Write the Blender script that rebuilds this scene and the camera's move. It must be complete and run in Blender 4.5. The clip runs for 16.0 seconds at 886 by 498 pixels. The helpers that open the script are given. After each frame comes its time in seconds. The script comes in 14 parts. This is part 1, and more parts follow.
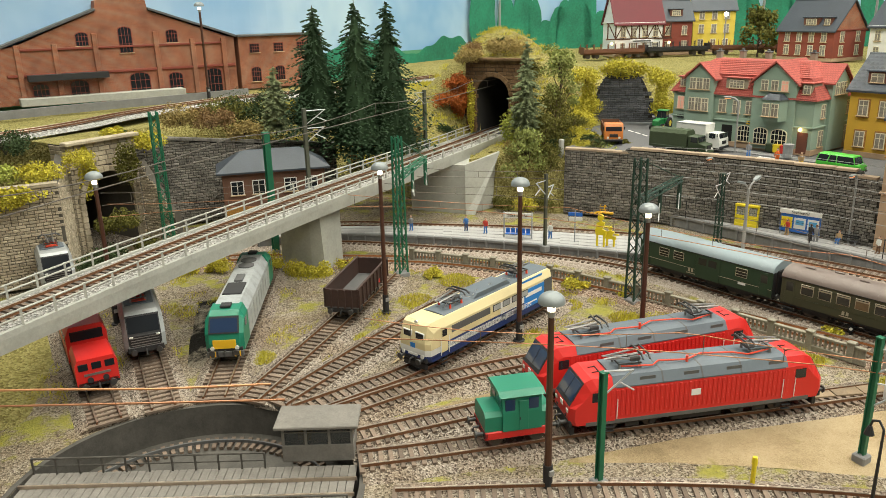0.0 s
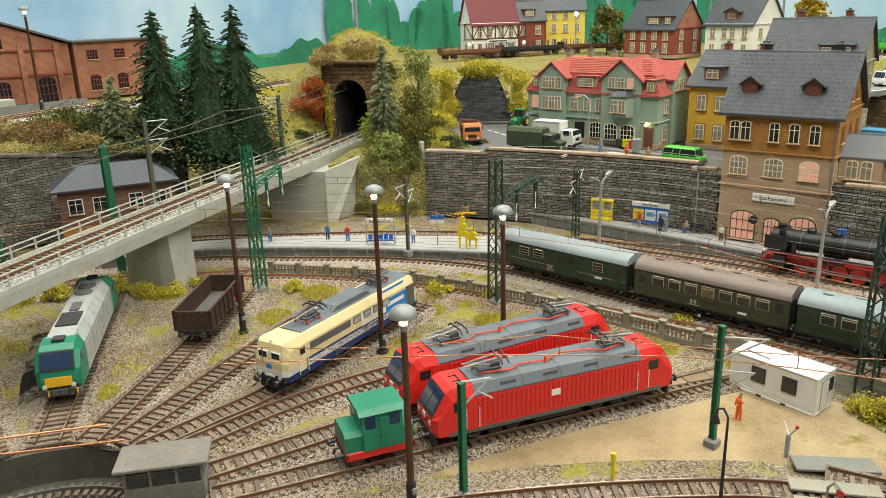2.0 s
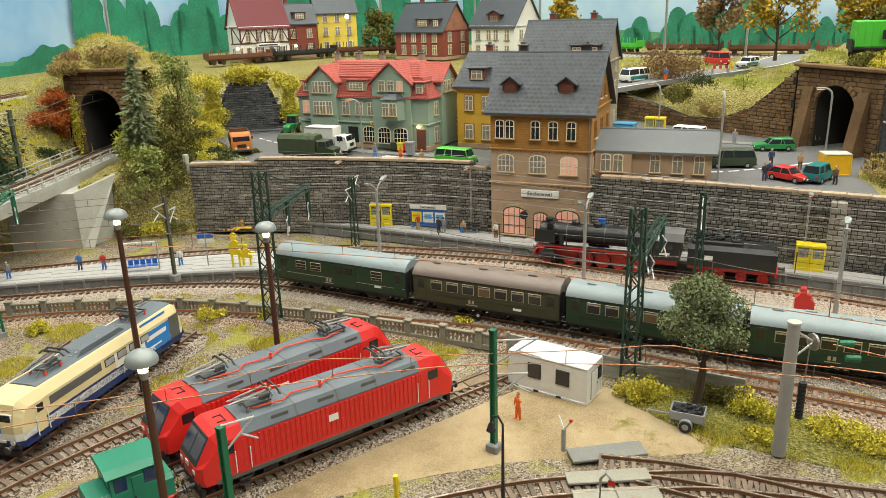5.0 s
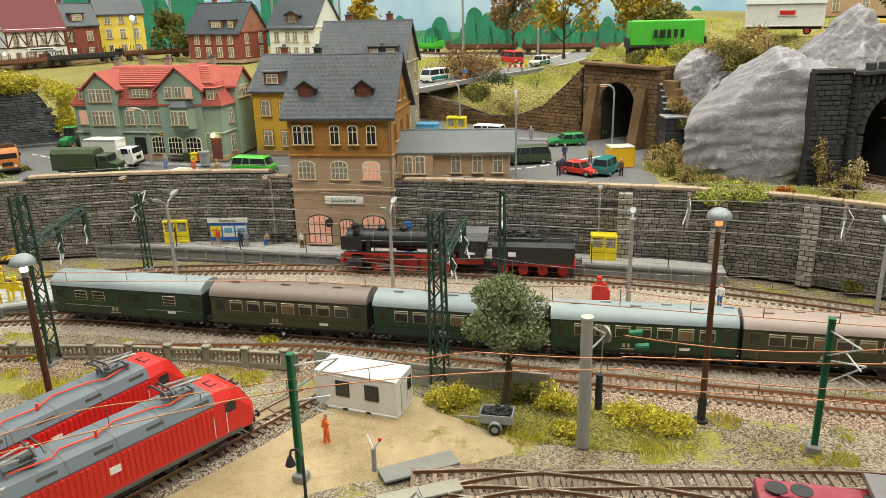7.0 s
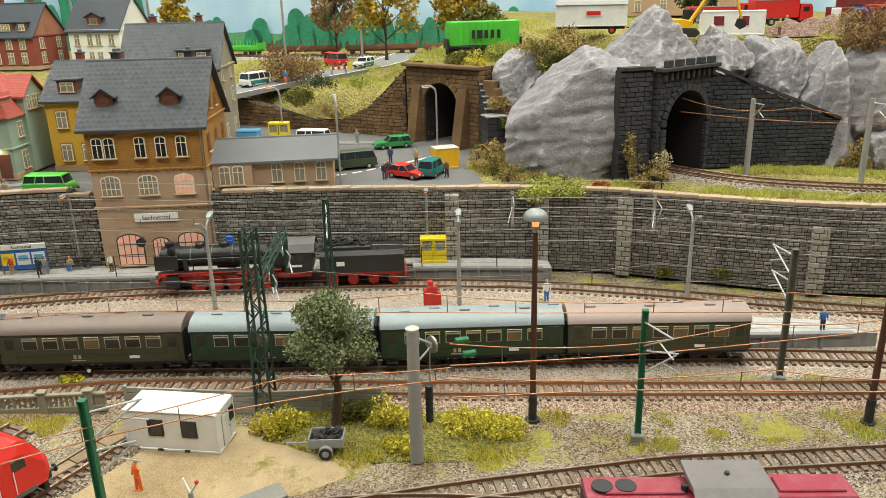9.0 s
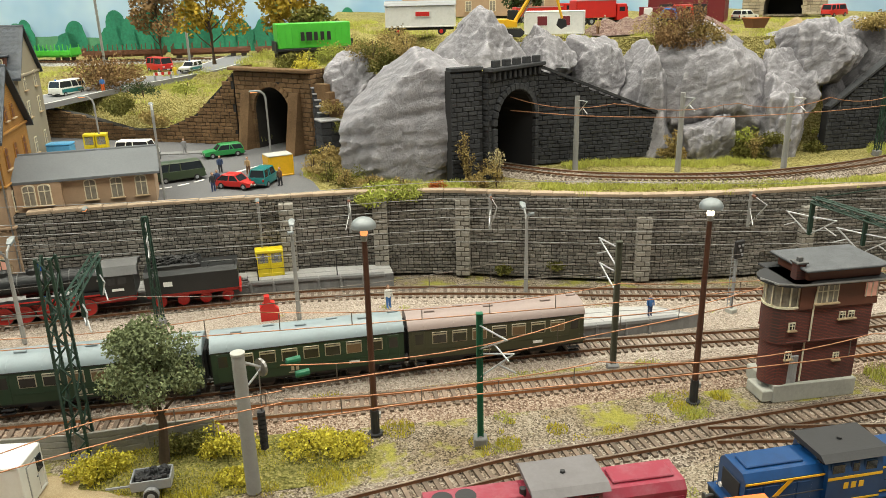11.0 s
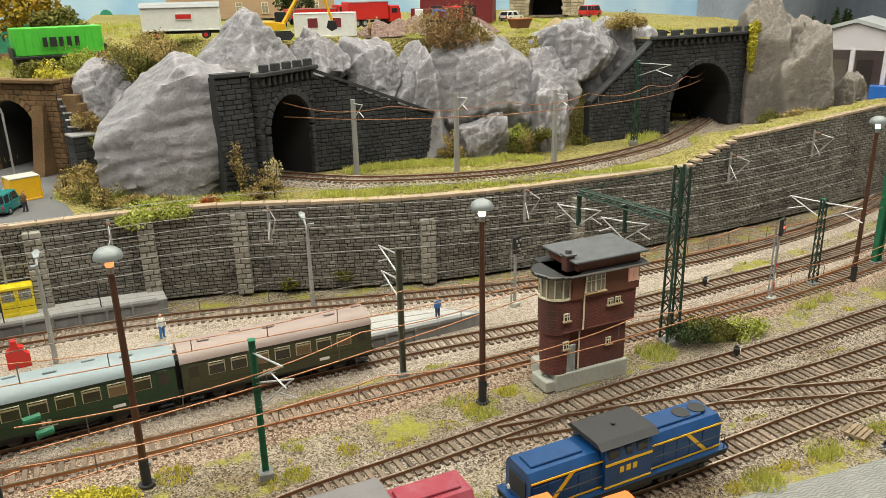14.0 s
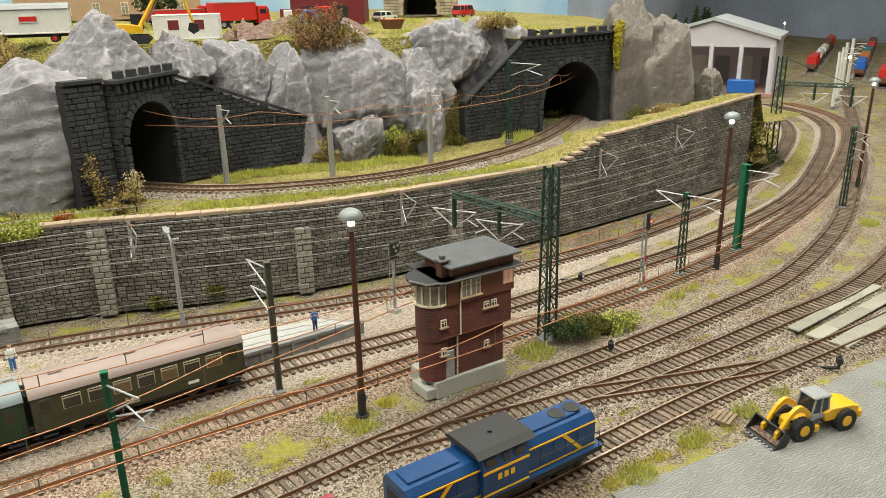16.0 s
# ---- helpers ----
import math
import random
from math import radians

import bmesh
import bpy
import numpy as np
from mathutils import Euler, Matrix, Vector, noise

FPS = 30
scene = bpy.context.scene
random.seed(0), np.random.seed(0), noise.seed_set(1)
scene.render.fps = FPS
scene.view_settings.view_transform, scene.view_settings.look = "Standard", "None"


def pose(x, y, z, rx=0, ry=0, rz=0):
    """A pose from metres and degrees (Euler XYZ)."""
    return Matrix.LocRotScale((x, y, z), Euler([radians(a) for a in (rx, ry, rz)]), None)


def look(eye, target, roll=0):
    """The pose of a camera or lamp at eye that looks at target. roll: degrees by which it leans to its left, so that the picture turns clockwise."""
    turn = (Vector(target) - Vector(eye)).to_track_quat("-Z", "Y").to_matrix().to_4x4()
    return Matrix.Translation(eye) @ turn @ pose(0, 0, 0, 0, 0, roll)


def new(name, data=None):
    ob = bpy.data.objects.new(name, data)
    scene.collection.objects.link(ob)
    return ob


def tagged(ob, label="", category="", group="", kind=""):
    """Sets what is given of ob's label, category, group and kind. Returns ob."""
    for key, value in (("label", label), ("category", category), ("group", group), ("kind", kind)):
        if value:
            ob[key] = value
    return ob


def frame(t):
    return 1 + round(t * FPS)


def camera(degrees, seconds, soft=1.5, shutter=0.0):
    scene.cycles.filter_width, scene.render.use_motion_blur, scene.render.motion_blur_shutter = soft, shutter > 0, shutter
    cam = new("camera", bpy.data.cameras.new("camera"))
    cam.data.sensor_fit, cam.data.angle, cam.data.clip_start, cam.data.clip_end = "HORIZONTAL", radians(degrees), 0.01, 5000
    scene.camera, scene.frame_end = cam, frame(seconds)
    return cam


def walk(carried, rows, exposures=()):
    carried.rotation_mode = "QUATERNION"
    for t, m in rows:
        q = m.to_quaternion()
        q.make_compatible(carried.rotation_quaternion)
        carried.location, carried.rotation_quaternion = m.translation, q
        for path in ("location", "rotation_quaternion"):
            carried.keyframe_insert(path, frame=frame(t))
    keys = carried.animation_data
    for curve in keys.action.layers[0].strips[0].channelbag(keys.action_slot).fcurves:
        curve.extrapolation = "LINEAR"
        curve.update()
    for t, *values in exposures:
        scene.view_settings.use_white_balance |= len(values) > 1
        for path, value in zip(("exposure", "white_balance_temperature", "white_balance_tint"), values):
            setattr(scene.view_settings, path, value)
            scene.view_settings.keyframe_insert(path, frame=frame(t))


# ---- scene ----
cam = camera(60.4, 16.0, 0.7)
PATH = [
    (0, (0.2517, 0.1435, 0.3040), (1.1959, 1.8017, -0.2949), -1.3),
    (0.5, (0.2575, 0.1453, 0.3078), (1.2653, 1.7639, -0.2961), -1.5),
    (1, (0.2633, 0.1472, 0.3088), (1.3358, 1.7224, -0.2982), -1.6),
    (1.5, (0.2701, 0.1490, 0.3068), (1.4094, 1.6770, -0.2993), -1.6),
    (2, (0.2787, 0.1499, 0.3049), (1.4859, 1.6253, -0.3000), -1.7),
    (2.5, (0.2874, 0.1527, 0.3040), (1.5701, 1.5625, -0.3020), -1.6),
    (3, (0.2942, 0.1545, 0.3030), (1.6441, 1.4996, -0.3040), -1.5),
    (3.5, (0.3009, 0.1554, 0.3020), (1.7067, 1.4424, -0.3042), -1.6),
    (6, (0.3365, 0.1531, 0.3040), (2.0088, 1.0587, -0.3151), -1.6),
    (6.5, (0.3461, 0.1511, 0.3040), (2.0743, 0.9427, -0.3178), -1.6),
    (7, (0.3537, 0.1491, 0.3040), (2.1255, 0.8351, -0.3207), -1.5),
    (7.5, (0.3614, 0.1461, 0.3040), (2.1662, 0.7372, -0.3231), -1.5),
    (8, (0.3691, 0.1441, 0.3040), (2.2030, 0.6349, -0.3252), -1.4),
    (8.5, (0.3758, 0.1402, 0.3040), (2.2328, 0.5305, -0.3279), -1.4),
    (9, (0.3825, 0.1382, 0.3040), (2.2566, 0.4326, -0.3293), -1.4),
    (9.5, (0.3872, 0.1333, 0.3040), (2.2730, 0.3354, -0.3309), -1.5),
    (12, (0.4120, 0.1128, 0.3040), (2.2878, -0.1459, -0.3399), -1.3),
    (12.5, (0.4158, 0.1080, 0.3040), (2.2777, -0.2346, -0.3409), -1.3),
    (13, (0.4196, 0.1041, 0.3030), (2.2642, -0.3222, -0.3417), -1.2),
    (13.5, (0.4225, 0.0993, 0.3030), (2.2484, -0.3998, -0.3428), -1.2),
    (14, (0.4253, 0.0944, 0.3030), (2.2272, -0.4827, -0.3451), -1.2),
    (14.5, (0.4281, 0.0896, 0.3030), (2.2062, -0.5562, -0.3461), -1.2),
    (15, (0.4300, 0.0847, 0.3040), (2.1822, -0.6257, -0.3480), -1.2),
    (15.5, (0.4319, 0.0799, 0.3040), (2.1564, -0.6943, -0.3491), -1.2),
    (16, (0.4328, 0.0751, 0.3059), (2.1261, -0.7615, -0.3519), -1.1),
]
walk(cam, [(t, look(eye, target, roll)) for t, eye, target, roll in PATH])


# ---------------------------------------------------------------- world and light
world = bpy.data.worlds.new("hall_air")
scene.world = world
world.use_nodes = True
world.node_tree.nodes["Background"].inputs[0].default_value = (1.0, 0.98, 0.88, 1)
world.node_tree.nodes["Background"].inputs[1].default_value = 0.105


def ceiling_lamp(x, y, z, sx, sy, watts, tone=(1.0, 0.975, 0.83)):
    d = bpy.data.lights.new("hall_lamp", "AREA")
    d.shape, d.size, d.size_y, d.energy, d.color = "RECTANGLE", sx, sy, watts, tone
    ob = new("hall_lamp", d)
    ob.location = (x, y, z)
    return ob


for lx in (0.2, 1.15, 2.1):
    for ly in (-1.3, 0.1, 1.5):
        ceiling_lamp(lx, ly, 1.75, 0.35, 1.1, 17.6)

# ---------------------------------------------------------------- geometry helpers
# everything below is laid out in full-size railway metres and shrunk to 1:87
S = 1 / 87
rnd = random.Random(7)


def lay(x, y, z=0.0):
    """From the plan sheet to the table: the sheet's lines are drawn a little tilted, which this sets true. Also the local scale."""
    w = 1 - 0.000673198 * x - 0.000622967 * y
    return (0.934149 * x - 0.0213308 * y + 1.51721) / w, (-0.0033213 * x + 0.945808 * y - 0.117374) / w, 0.966 * z / w, 0.966 / w


class G:
    """A growing mesh: vertices and faces in full-size metres."""

    def __init__(self):
        self.v, self.f = [], []

    def add(self, vs, fs, m=None):
        n = len(self.v)
        self.v += [tuple(m @ Vector(p)) for p in vs] if m else [tuple(p) for p in vs]
        self.f += [tuple(i + n for i in q) for q in fs]
        return self

    def box(self, cx, cy, cz, sx, sy, sz, rz=0.0, b=0.0, m=None):
        """A box round its centre; b cuts its edges."""
        hx, hy, hz = sx / 2, sy / 2, sz / 2
        mm = Matrix.Translation((cx, cy, cz)) @ Matrix.Rotation(radians(rz), 4, "Z")
        if m:
            mm = m @ mm
        if b <= 0:
            vs = [(x, y, z) for x in (-hx, hx) for y in (-hy, hy) for z in (-hz, hz)]
            fs = [(0, 1, 3, 2), (4, 6, 7, 5), (0, 4, 5, 1), (2, 3, 7, 6), (0, 2, 6, 4), (1, 5, 7, 3)]
            return self.add(vs, fs, mm)
        b = min(b, hx * 0.9, hy * 0.9, hz * 0.9)
        vs = []
        for z, k in ((-hz, b), (-hz + b, 0), (hz - b, 0), (hz, b)):
            ax, ay = hx - k, hy - k
            c = b if k == 0 else 0.35 * b
            vs += [(ax - c, -ay, z), (ax, -ay + c, z), (ax, ay - c, z), (ax - c, ay, z), (-ax + c, ay, z), (-ax, ay - c, z), (-ax, -ay + c, z), (-ax + c, -ay, z)]
        fs = [tuple(range(7, -1, -1)), tuple(range(24, 32))]
        for k in range(3):
            for i in range(8):
                j = (i + 1) % 8
                fs.append((k * 8 + i, k * 8 + j, k * 8 + 8 + j, k * 8 + 8 + i))
        return self.add(vs, fs, mm)

    def cyl(self, p0, p1, r0, r1=None, n=10, caps=True):
        r1 = r0 if r1 is None else r1
        p0, p1 = Vector(p0), Vector(p1)
        q = (p1 - p0).to_track_quat("Z", "Y").to_matrix()
        vs = []
        for p, r in ((p0, r0), (p1, r1)):
            vs += [tuple(p + q @ Vector((r * math.cos(2 * math.pi * i / n), r * math.sin(2 * math.pi * i / n), 0))) for i in range(n)]
        fs = [(i, (i + 1) % n, n + (i + 1) % n, n + i) for i in range(n)]
        if caps:
            fs += [tuple(range(n - 1, -1, -1)), tuple(range(n, 2 * n))]
        return self.add(vs, fs)

    def tube(self, pts, r, n=6, r1=None):
        pts = [Vector(p) for p in pts]
        vs, fs = [], []
        for k, p in enumerate(pts):
            d = (pts[min(k + 1, len(pts) - 1)] - pts[max(k - 1, 0)])
            q = d.to_track_quat("Z", "Y").to_matrix() if d.length > 1e-6 else Matrix.Identity(3)
            rr = r if r1 is None else r + (r1 - r) * k / max(1, len(pts) - 1)
            vs += [tuple(p + q @ Vector((rr * math.cos(2 * math.pi * i / n), rr * math.sin(2 * math.pi * i / n), 0))) for i in range(n)]
        for k in range(len(pts) - 1):
            fs += [(k * n + i, k * n + (i + 1) % n, k * n + n + (i + 1) % n, k * n + n + i) for i in range(n)]
        fs += [tuple(range(n - 1, -1, -1)), tuple(range(len(vs) - n, len(vs)))]
        return self.add(vs, fs)

    def loft(self, secs, caps=True, closed=True):
        """Skin over sections of equal length, each a list of points."""
        n = len(secs[0])
        vs = [p for s in secs for p in s]
        fs = []
        for k in range(len(secs) - 1):
            for i in range(n if closed else n - 1):
                j = (i + 1) % n
                fs.append((k * n + i, k * n + j, k * n + n + j, k * n + n + i))
        if caps:
            fs += [tuple(range(n - 1, -1, -1)), tuple(range(len(vs) - n, len(vs)))]
        return self.add(vs, fs)

    def prism(self, poly, a, b, axis="y", m=None):
        """A flat outline drawn out from a to b along an axis. For x the outline is (y, z), for y (x, z), for z (x, y)."""
        def p3(p, c):
            return {"x": (c, p[0], p[1]), "y": (p[0], c, p[1]), "z": (p[0], p[1], c)}[axis]
        n = len(poly)
        vs = [p3(p, a) for p in poly] + [p3(p, b) for p in poly]
        fs = [(i, (i + 1) % n, n + (i + 1) % n, n + i) for i in range(n)] + [tuple(range(n - 1, -1, -1)), tuple(range(n, 2 * n))]
        return self.add(vs, fs, m)

    def ball(self, c, r, n=10, k=6, squash=1.0, lower=-90):
        vs, fs = [], []
        for j in range(k + 1):
            a = radians(lower + (90 - lower) * j / k)
            for i in range(n):
                vs.append((c[0] + r * math.cos(a) * math.cos(2 * math.pi * i / n), c[1] + r * math.cos(a) * math.sin(2 * math.pi * i / n), c[2] + r * squash * math.sin(a)))
        for j in range(k):
            fs += [(j * n + i, j * n + (i + 1) % n, j * n + n + (i + 1) % n, j * n + n + i) for i in range(n)]
        return self.add(vs, fs)


def mesh_of(name, g, material, smooth=False):
    me = bpy.data.meshes.new(name)
    me.from_pydata([(x * S, y * S, z * S) for x, y, z in g.v], [], g.f)
    me.materials.append(material)
    bm = bmesh.new()
    bm.from_mesh(me)
    if len(g.f) < 30000:
        bmesh.ops.recalc_face_normals(bm, faces=bm.faces)
    bm.to_mesh(me)
    bm.free()
    if smooth:
        me.shade_smooth()
        me.set_sharp_from_angle(angle=radians(40))
    return me


def part(name, g, material, parent=None, label="", smooth=False):
    """One mesh object under a thing or a part."""
    ob = new(name, mesh_of(name, g, material, smooth))
    if parent:
        ob.parent = parent
    return tagged(ob, label)


def thing(name, x, y, z, rz=0.0, label="", category="", group="", kind=""):
    ob = new(name)
    ob.empty_display_size = 0.01
    ob.matrix_basis = pose(x * S, y * S, z * S, 0, 0, rz)
    return tagged(ob, label, category, group, kind)


def solid(name, g, material, label, category, kind="", group="", smooth=False, at=(0, 0, 0), rz=0.0):
    """A thing that is one mesh."""
    ob = part(name, g, material, None, label, smooth)
    ob.matrix_basis = pose(at[0] * S, at[1] * S, at[2] * S, 0, 0, rz)
    return tagged(ob, "", category, group, kind)


def spot(x, y, z=0.0, rz=0.0):
    return pose(x * S, y * S, z * S, 0, 0, rz)


def curve_through(pts, step=1.0):
    """A smooth line through points, cut into even steps."""
    P = [Vector((*p, 0)) if len(p) == 2 else Vector(p) for p in pts]
    P = [2 * P[0] - P[1]] + P + [2 * P[-1] - P[-2]]
    fine = []
    for i in range(1, len(P) - 2):
        a, b, c, d = P[i - 1:i + 3]
        for k in range(24):
            t = k / 24
            fine.append(0.5 * ((2 * b) + (c - a) * t + (2 * a - 5 * b + 4 * c - d) * t * t + (3 * b - a - 3 * c + d) * t ** 3))
    fine.append(P[-2])
    out, left = [fine[0]], step
    for a, b in zip(fine, fine[1:]):
        d = (b - a).length
        while d >= left and d > 0:
            a = a + (b - a) * (left / d)
            out.append(a)
            d -= left
            left = step
        left -= d
    if (out[-1] - fine[-1]).length > step * 0.3:
        out.append(fine[-1])
    return out


def sides(line):
    """The level normals (to the left) along a line."""
    out = []
    for i, p in enumerate(line):
        d = line[min(i + 1, len(line) - 1)] - line[max(i - 1, 0)]
        out.append(Vector((-d.y, d.x, 0)).normalized())
    return out


def sweep(g, line, prof, caps=True):
    """Draws a profile of (offset to the left, height) along a line."""
    nn = sides(line)
    g.loft([[tuple(p + n * o + Vector((0, 0, h))) for o, h in prof] for p, n in zip(line, nn)], caps)
    return g


# ---------------------------------------------------------------- materials
def nodes_of(name):
    m = bpy.data.materials.new(name)
    m.use_nodes = True
    nt = m.node_tree
    return m, nt, nt.nodes["Principled BSDF"]


def ramp(nt, fac, stops):
    r = nt.nodes.new("ShaderNodeValToRGB")
    r.color_ramp.elements[0].position, r.color_ramp.elements[0].color = stops[0][0], (*stops[0][1], 1)
    r.color_ramp.elements[1].position, r.color_ramp.elements[1].color = stops[-1][0], (*stops[-1][1], 1)
    for p, c in stops[1:-1]:
        e = r.color_ramp.elements.new(p)
        e.color = (*c, 1)
    nt.links.new(fac, r.inputs[0])
    return r.outputs[0]


def tex_noise(nt, co, scale, detail=4.0, rough=0.6):
    n = nt.nodes.new("ShaderNodeTexNoise")
    n.inputs["Scale"].default_value, n.inputs["Detail"].default_value, n.inputs["Roughness"].default_value = scale * 87, detail, rough
    nt.links.new(co, n.inputs["Vector"])
    return n.outputs["Fac"]


def tex_cells(nt, co, scale, feature="F1", out="Distance"):
    n = nt.nodes.new("ShaderNodeTexVoronoi")
    n.feature = feature
    n.inputs["Scale"].default_value = scale * 87
    nt.links.new(co, n.inputs["Vector"])
    return n.outputs[out]


def mixc(nt, fac, a, b, mode="MIX"):
    n = nt.nodes.new("ShaderNodeMix")
    n.data_type, n.blend_type = "RGBA", mode
    for sock, val in ((n.inputs[0], fac), (n.inputs[6], a), (n.inputs[7], b)):
        if isinstance(val, (int, float)):
            sock.default_value = val
        elif isinstance(val, tuple):
            sock.default_value = (*val, 1)
        else:
            nt.links.new(val, sock)
    return n.outputs[2]


def maths(nt, op, a, b=0.0, clamp=False):
    n = nt.nodes.new("ShaderNodeMath")
    n.operation, n.use_clamp = op, clamp
    for sock, val in ((n.inputs[0], a), (n.inputs[1], b)):
        if isinstance(val, (int, float)):
            sock.default_value = val
        else:
            nt.links.new(val, sock)
    return n.outputs[0]


def bump(nt, p, height, strength, dist):
    b = nt.nodes.new("ShaderNodeBump")
    b.inputs["Strength"].default_value, b.inputs["Distance"].default_value = strength, dist * S
    nt.links.new(height, b.inputs["Height"])
    nt.links.new(b.outputs[0], p.inputs["Normal"])


def coords(nt, kind="Object"):
    return nt.nodes.new("ShaderNodeTexCoord").outputs[kind]


def mat(name, base, rough=0.6, metal=0.0, var=0.12, scale=0.7, grain=6.0, relief=0.0, each=0.0, island=0.0, dirt=None, dirt_amount=0.0, spec=0.5):
    """A painted or moulded surface: base colour with soft blotches, fine grain, some dirt and relief. each: change from object to object."""
    m, nt, p = nodes_of(name)
    co = coords(nt)
    c = base
    n1 = tex_noise(nt, co, scale, 5)
    n2 = tex_noise(nt, co, grain, 3)
    lo = tuple(max(0, x * (1 - var)) for x in base)
    hi = tuple(min(1, x * (1 + var)) for x in base)
    c = ramp(nt, n1, [(0.3, lo), (0.7, hi)])
    c = mixc(nt, 0.35, c, ramp(nt, n2, [(0.3, tuple(x * (1 - var) for x in base)), (0.7, hi)]))
    if dirt:
        n3 = tex_noise(nt, co, scale * 2.3, 6, 0.7)
        k = maths(nt, "MULTIPLY", ramp(nt, n3, [(0.45, (0, 0, 0)), (0.7, (1, 1, 1))]), dirt_amount)
        c = mixc(nt, k, c, dirt)
    if each or island:
        if each:
            src = nt.nodes.new("ShaderNodeObjectInfo").outputs["Random"]
        else:
            src = nt.nodes.new("ShaderNodeNewGeometry").outputs["Random Per Island"]
        amt = each or island
        v = maths(nt, "ADD", maths(nt, "MULTIPLY", src, 2 * amt), 1 - amt)
        comb = nt.nodes.new("ShaderNodeCombineColor")
        for i in range(3):
            nt.links.new(v, comb.inputs[i])
        c = mixc(nt, 1.0, c, comb.outputs[0], "MULTIPLY")
    nt.links.new(c, p.inputs["Base Color"])
    p.inputs["Metallic"].default_value = metal
    p.inputs["Specular IOR Level"].default_value = spec
    r = maths(nt, "ADD", maths(nt, "MULTIPLY", n1, 0.2), rough - 0.1, True)
    nt.links.new(r, p.inputs["Roughness"])
    if relief:
        bump(nt, p, n2, 0.6, relief)
    return m


def glass_mat(name, tint, rough=0.08, alpha=1.0):
    m, nt, p = nodes_of(name)
    p.inputs["Base Color"].default_value = (*tint, 1)
    p.inputs["Roughness"].default_value = rough
    p.inputs["Specular IOR Level"].default_value = 0.6
    p.inputs["Alpha"].default_value = alpha
    return m


def glow_mat(name, colour, strength):
    m, nt, p = nodes_of(name)
    p.inputs["Base Color"].default_value = (*colour, 1)
    p.inputs["Emission Color"].default_value = (*colour, 1)
    p.inputs["Emission Strength"].default_value = strength
    return m


def stone_mat(name, dark, light, moss=None, each=0.18):
    """Cast stone with speckled wash; every block a little different."""
    m, nt, p = nodes_of(name)
    co = coords(nt)
    n1, n2 = tex_noise(nt, co, 0.35, 5), tex_noise(nt, co, 7, 4, 0.7)
    c = ramp(nt, n2, [(0.28, dark), (0.72, light)])
    c = mixc(nt, 0.45, c, ramp(nt, n1, [(0.35, dark), (0.65, light)]))
    r = nt.nodes.new("ShaderNodeNewGeometry").outputs["Random Per Island"]
    o = nt.nodes.new("ShaderNodeObjectInfo").outputs["Random"]
    rr = maths(nt, "FRACT", maths(nt, "ADD", r, o))
    v = maths(nt, "ADD", maths(nt, "MULTIPLY", rr, 2 * each), 1 - each)
    comb = nt.nodes.new("ShaderNodeCombineColor")
    for i in range(3):
        nt.links.new(v, comb.inputs[i])
    c = mixc(nt, 1.0, c, comb.outputs[0], "MULTIPLY")
    if moss:
        k = ramp(nt, tex_noise(nt, co, 0.6, 6, 0.7), [(0.55, (0, 0, 0)), (0.75, (0.6, 0.6, 0.6))])
        c = mixc(nt, k, c, moss)
    nt.links.new(c, p.inputs["Base Color"])
    p.inputs["Roughness"].default_value = 0.9
    p.inputs["Specular IOR Level"].default_value = 0.2
    bump(nt, p, n2, 0.5, 0.08)
    return m


def soil_mat(name, stops, stone=5.0, relief=0.12, patch=0.12, grass=None, grass_at=0.6, coarse=0.55, stain=None):
    """Loose ground: stones as cells, blotches of other tones, grass flock where the noise is high."""
    m, nt, p = nodes_of(name)
    co = coords(nt)
    cell = tex_cells(nt, co, stone, out="Color")
    sep = nt.nodes.new("ShaderNodeSeparateColor")
    nt.links.new(cell, sep.inputs[0])
    blot = tex_noise(nt, co, patch, 5, 0.65)
    c = ramp(nt, maths(nt, "ADD", maths(nt, "MULTIPLY", sep.outputs[0], coarse), maths(nt, "MULTIPLY", blot, 1.1 - coarse)), stops)
    dist = tex_cells(nt, co, stone)
    if stain:
        k = ramp(nt, tex_noise(nt, co, 0.17, 6, 0.62), [(0.46, (0, 0, 0)), (0.62, (0.75, 0.75, 0.75))])
        c = mixc(nt, k, c, mixc(nt, 1.0, c, stain, "MULTIPLY"))
    if grass:
        k = ramp(nt, tex_noise(nt, co, 0.28, 6, 0.7), [(grass_at - 0.04, (0, 0, 0)), (grass_at + 0.06, (1, 1, 1))])
        gn = ramp(nt, tex_noise(nt, co, 3.0, 4, 0.7), [(0.3, tuple(x * 0.6 for x in grass)), (0.7, grass)])
        c = mixc(nt, k, c, gn)
    nt.links.new(c, p.inputs["Base Color"])
    p.inputs["Roughness"].default_value = 0.95
    p.inputs["Specular IOR Level"].default_value = 0.15
    bump(nt, p, dist, 0.9, relief)
    return m

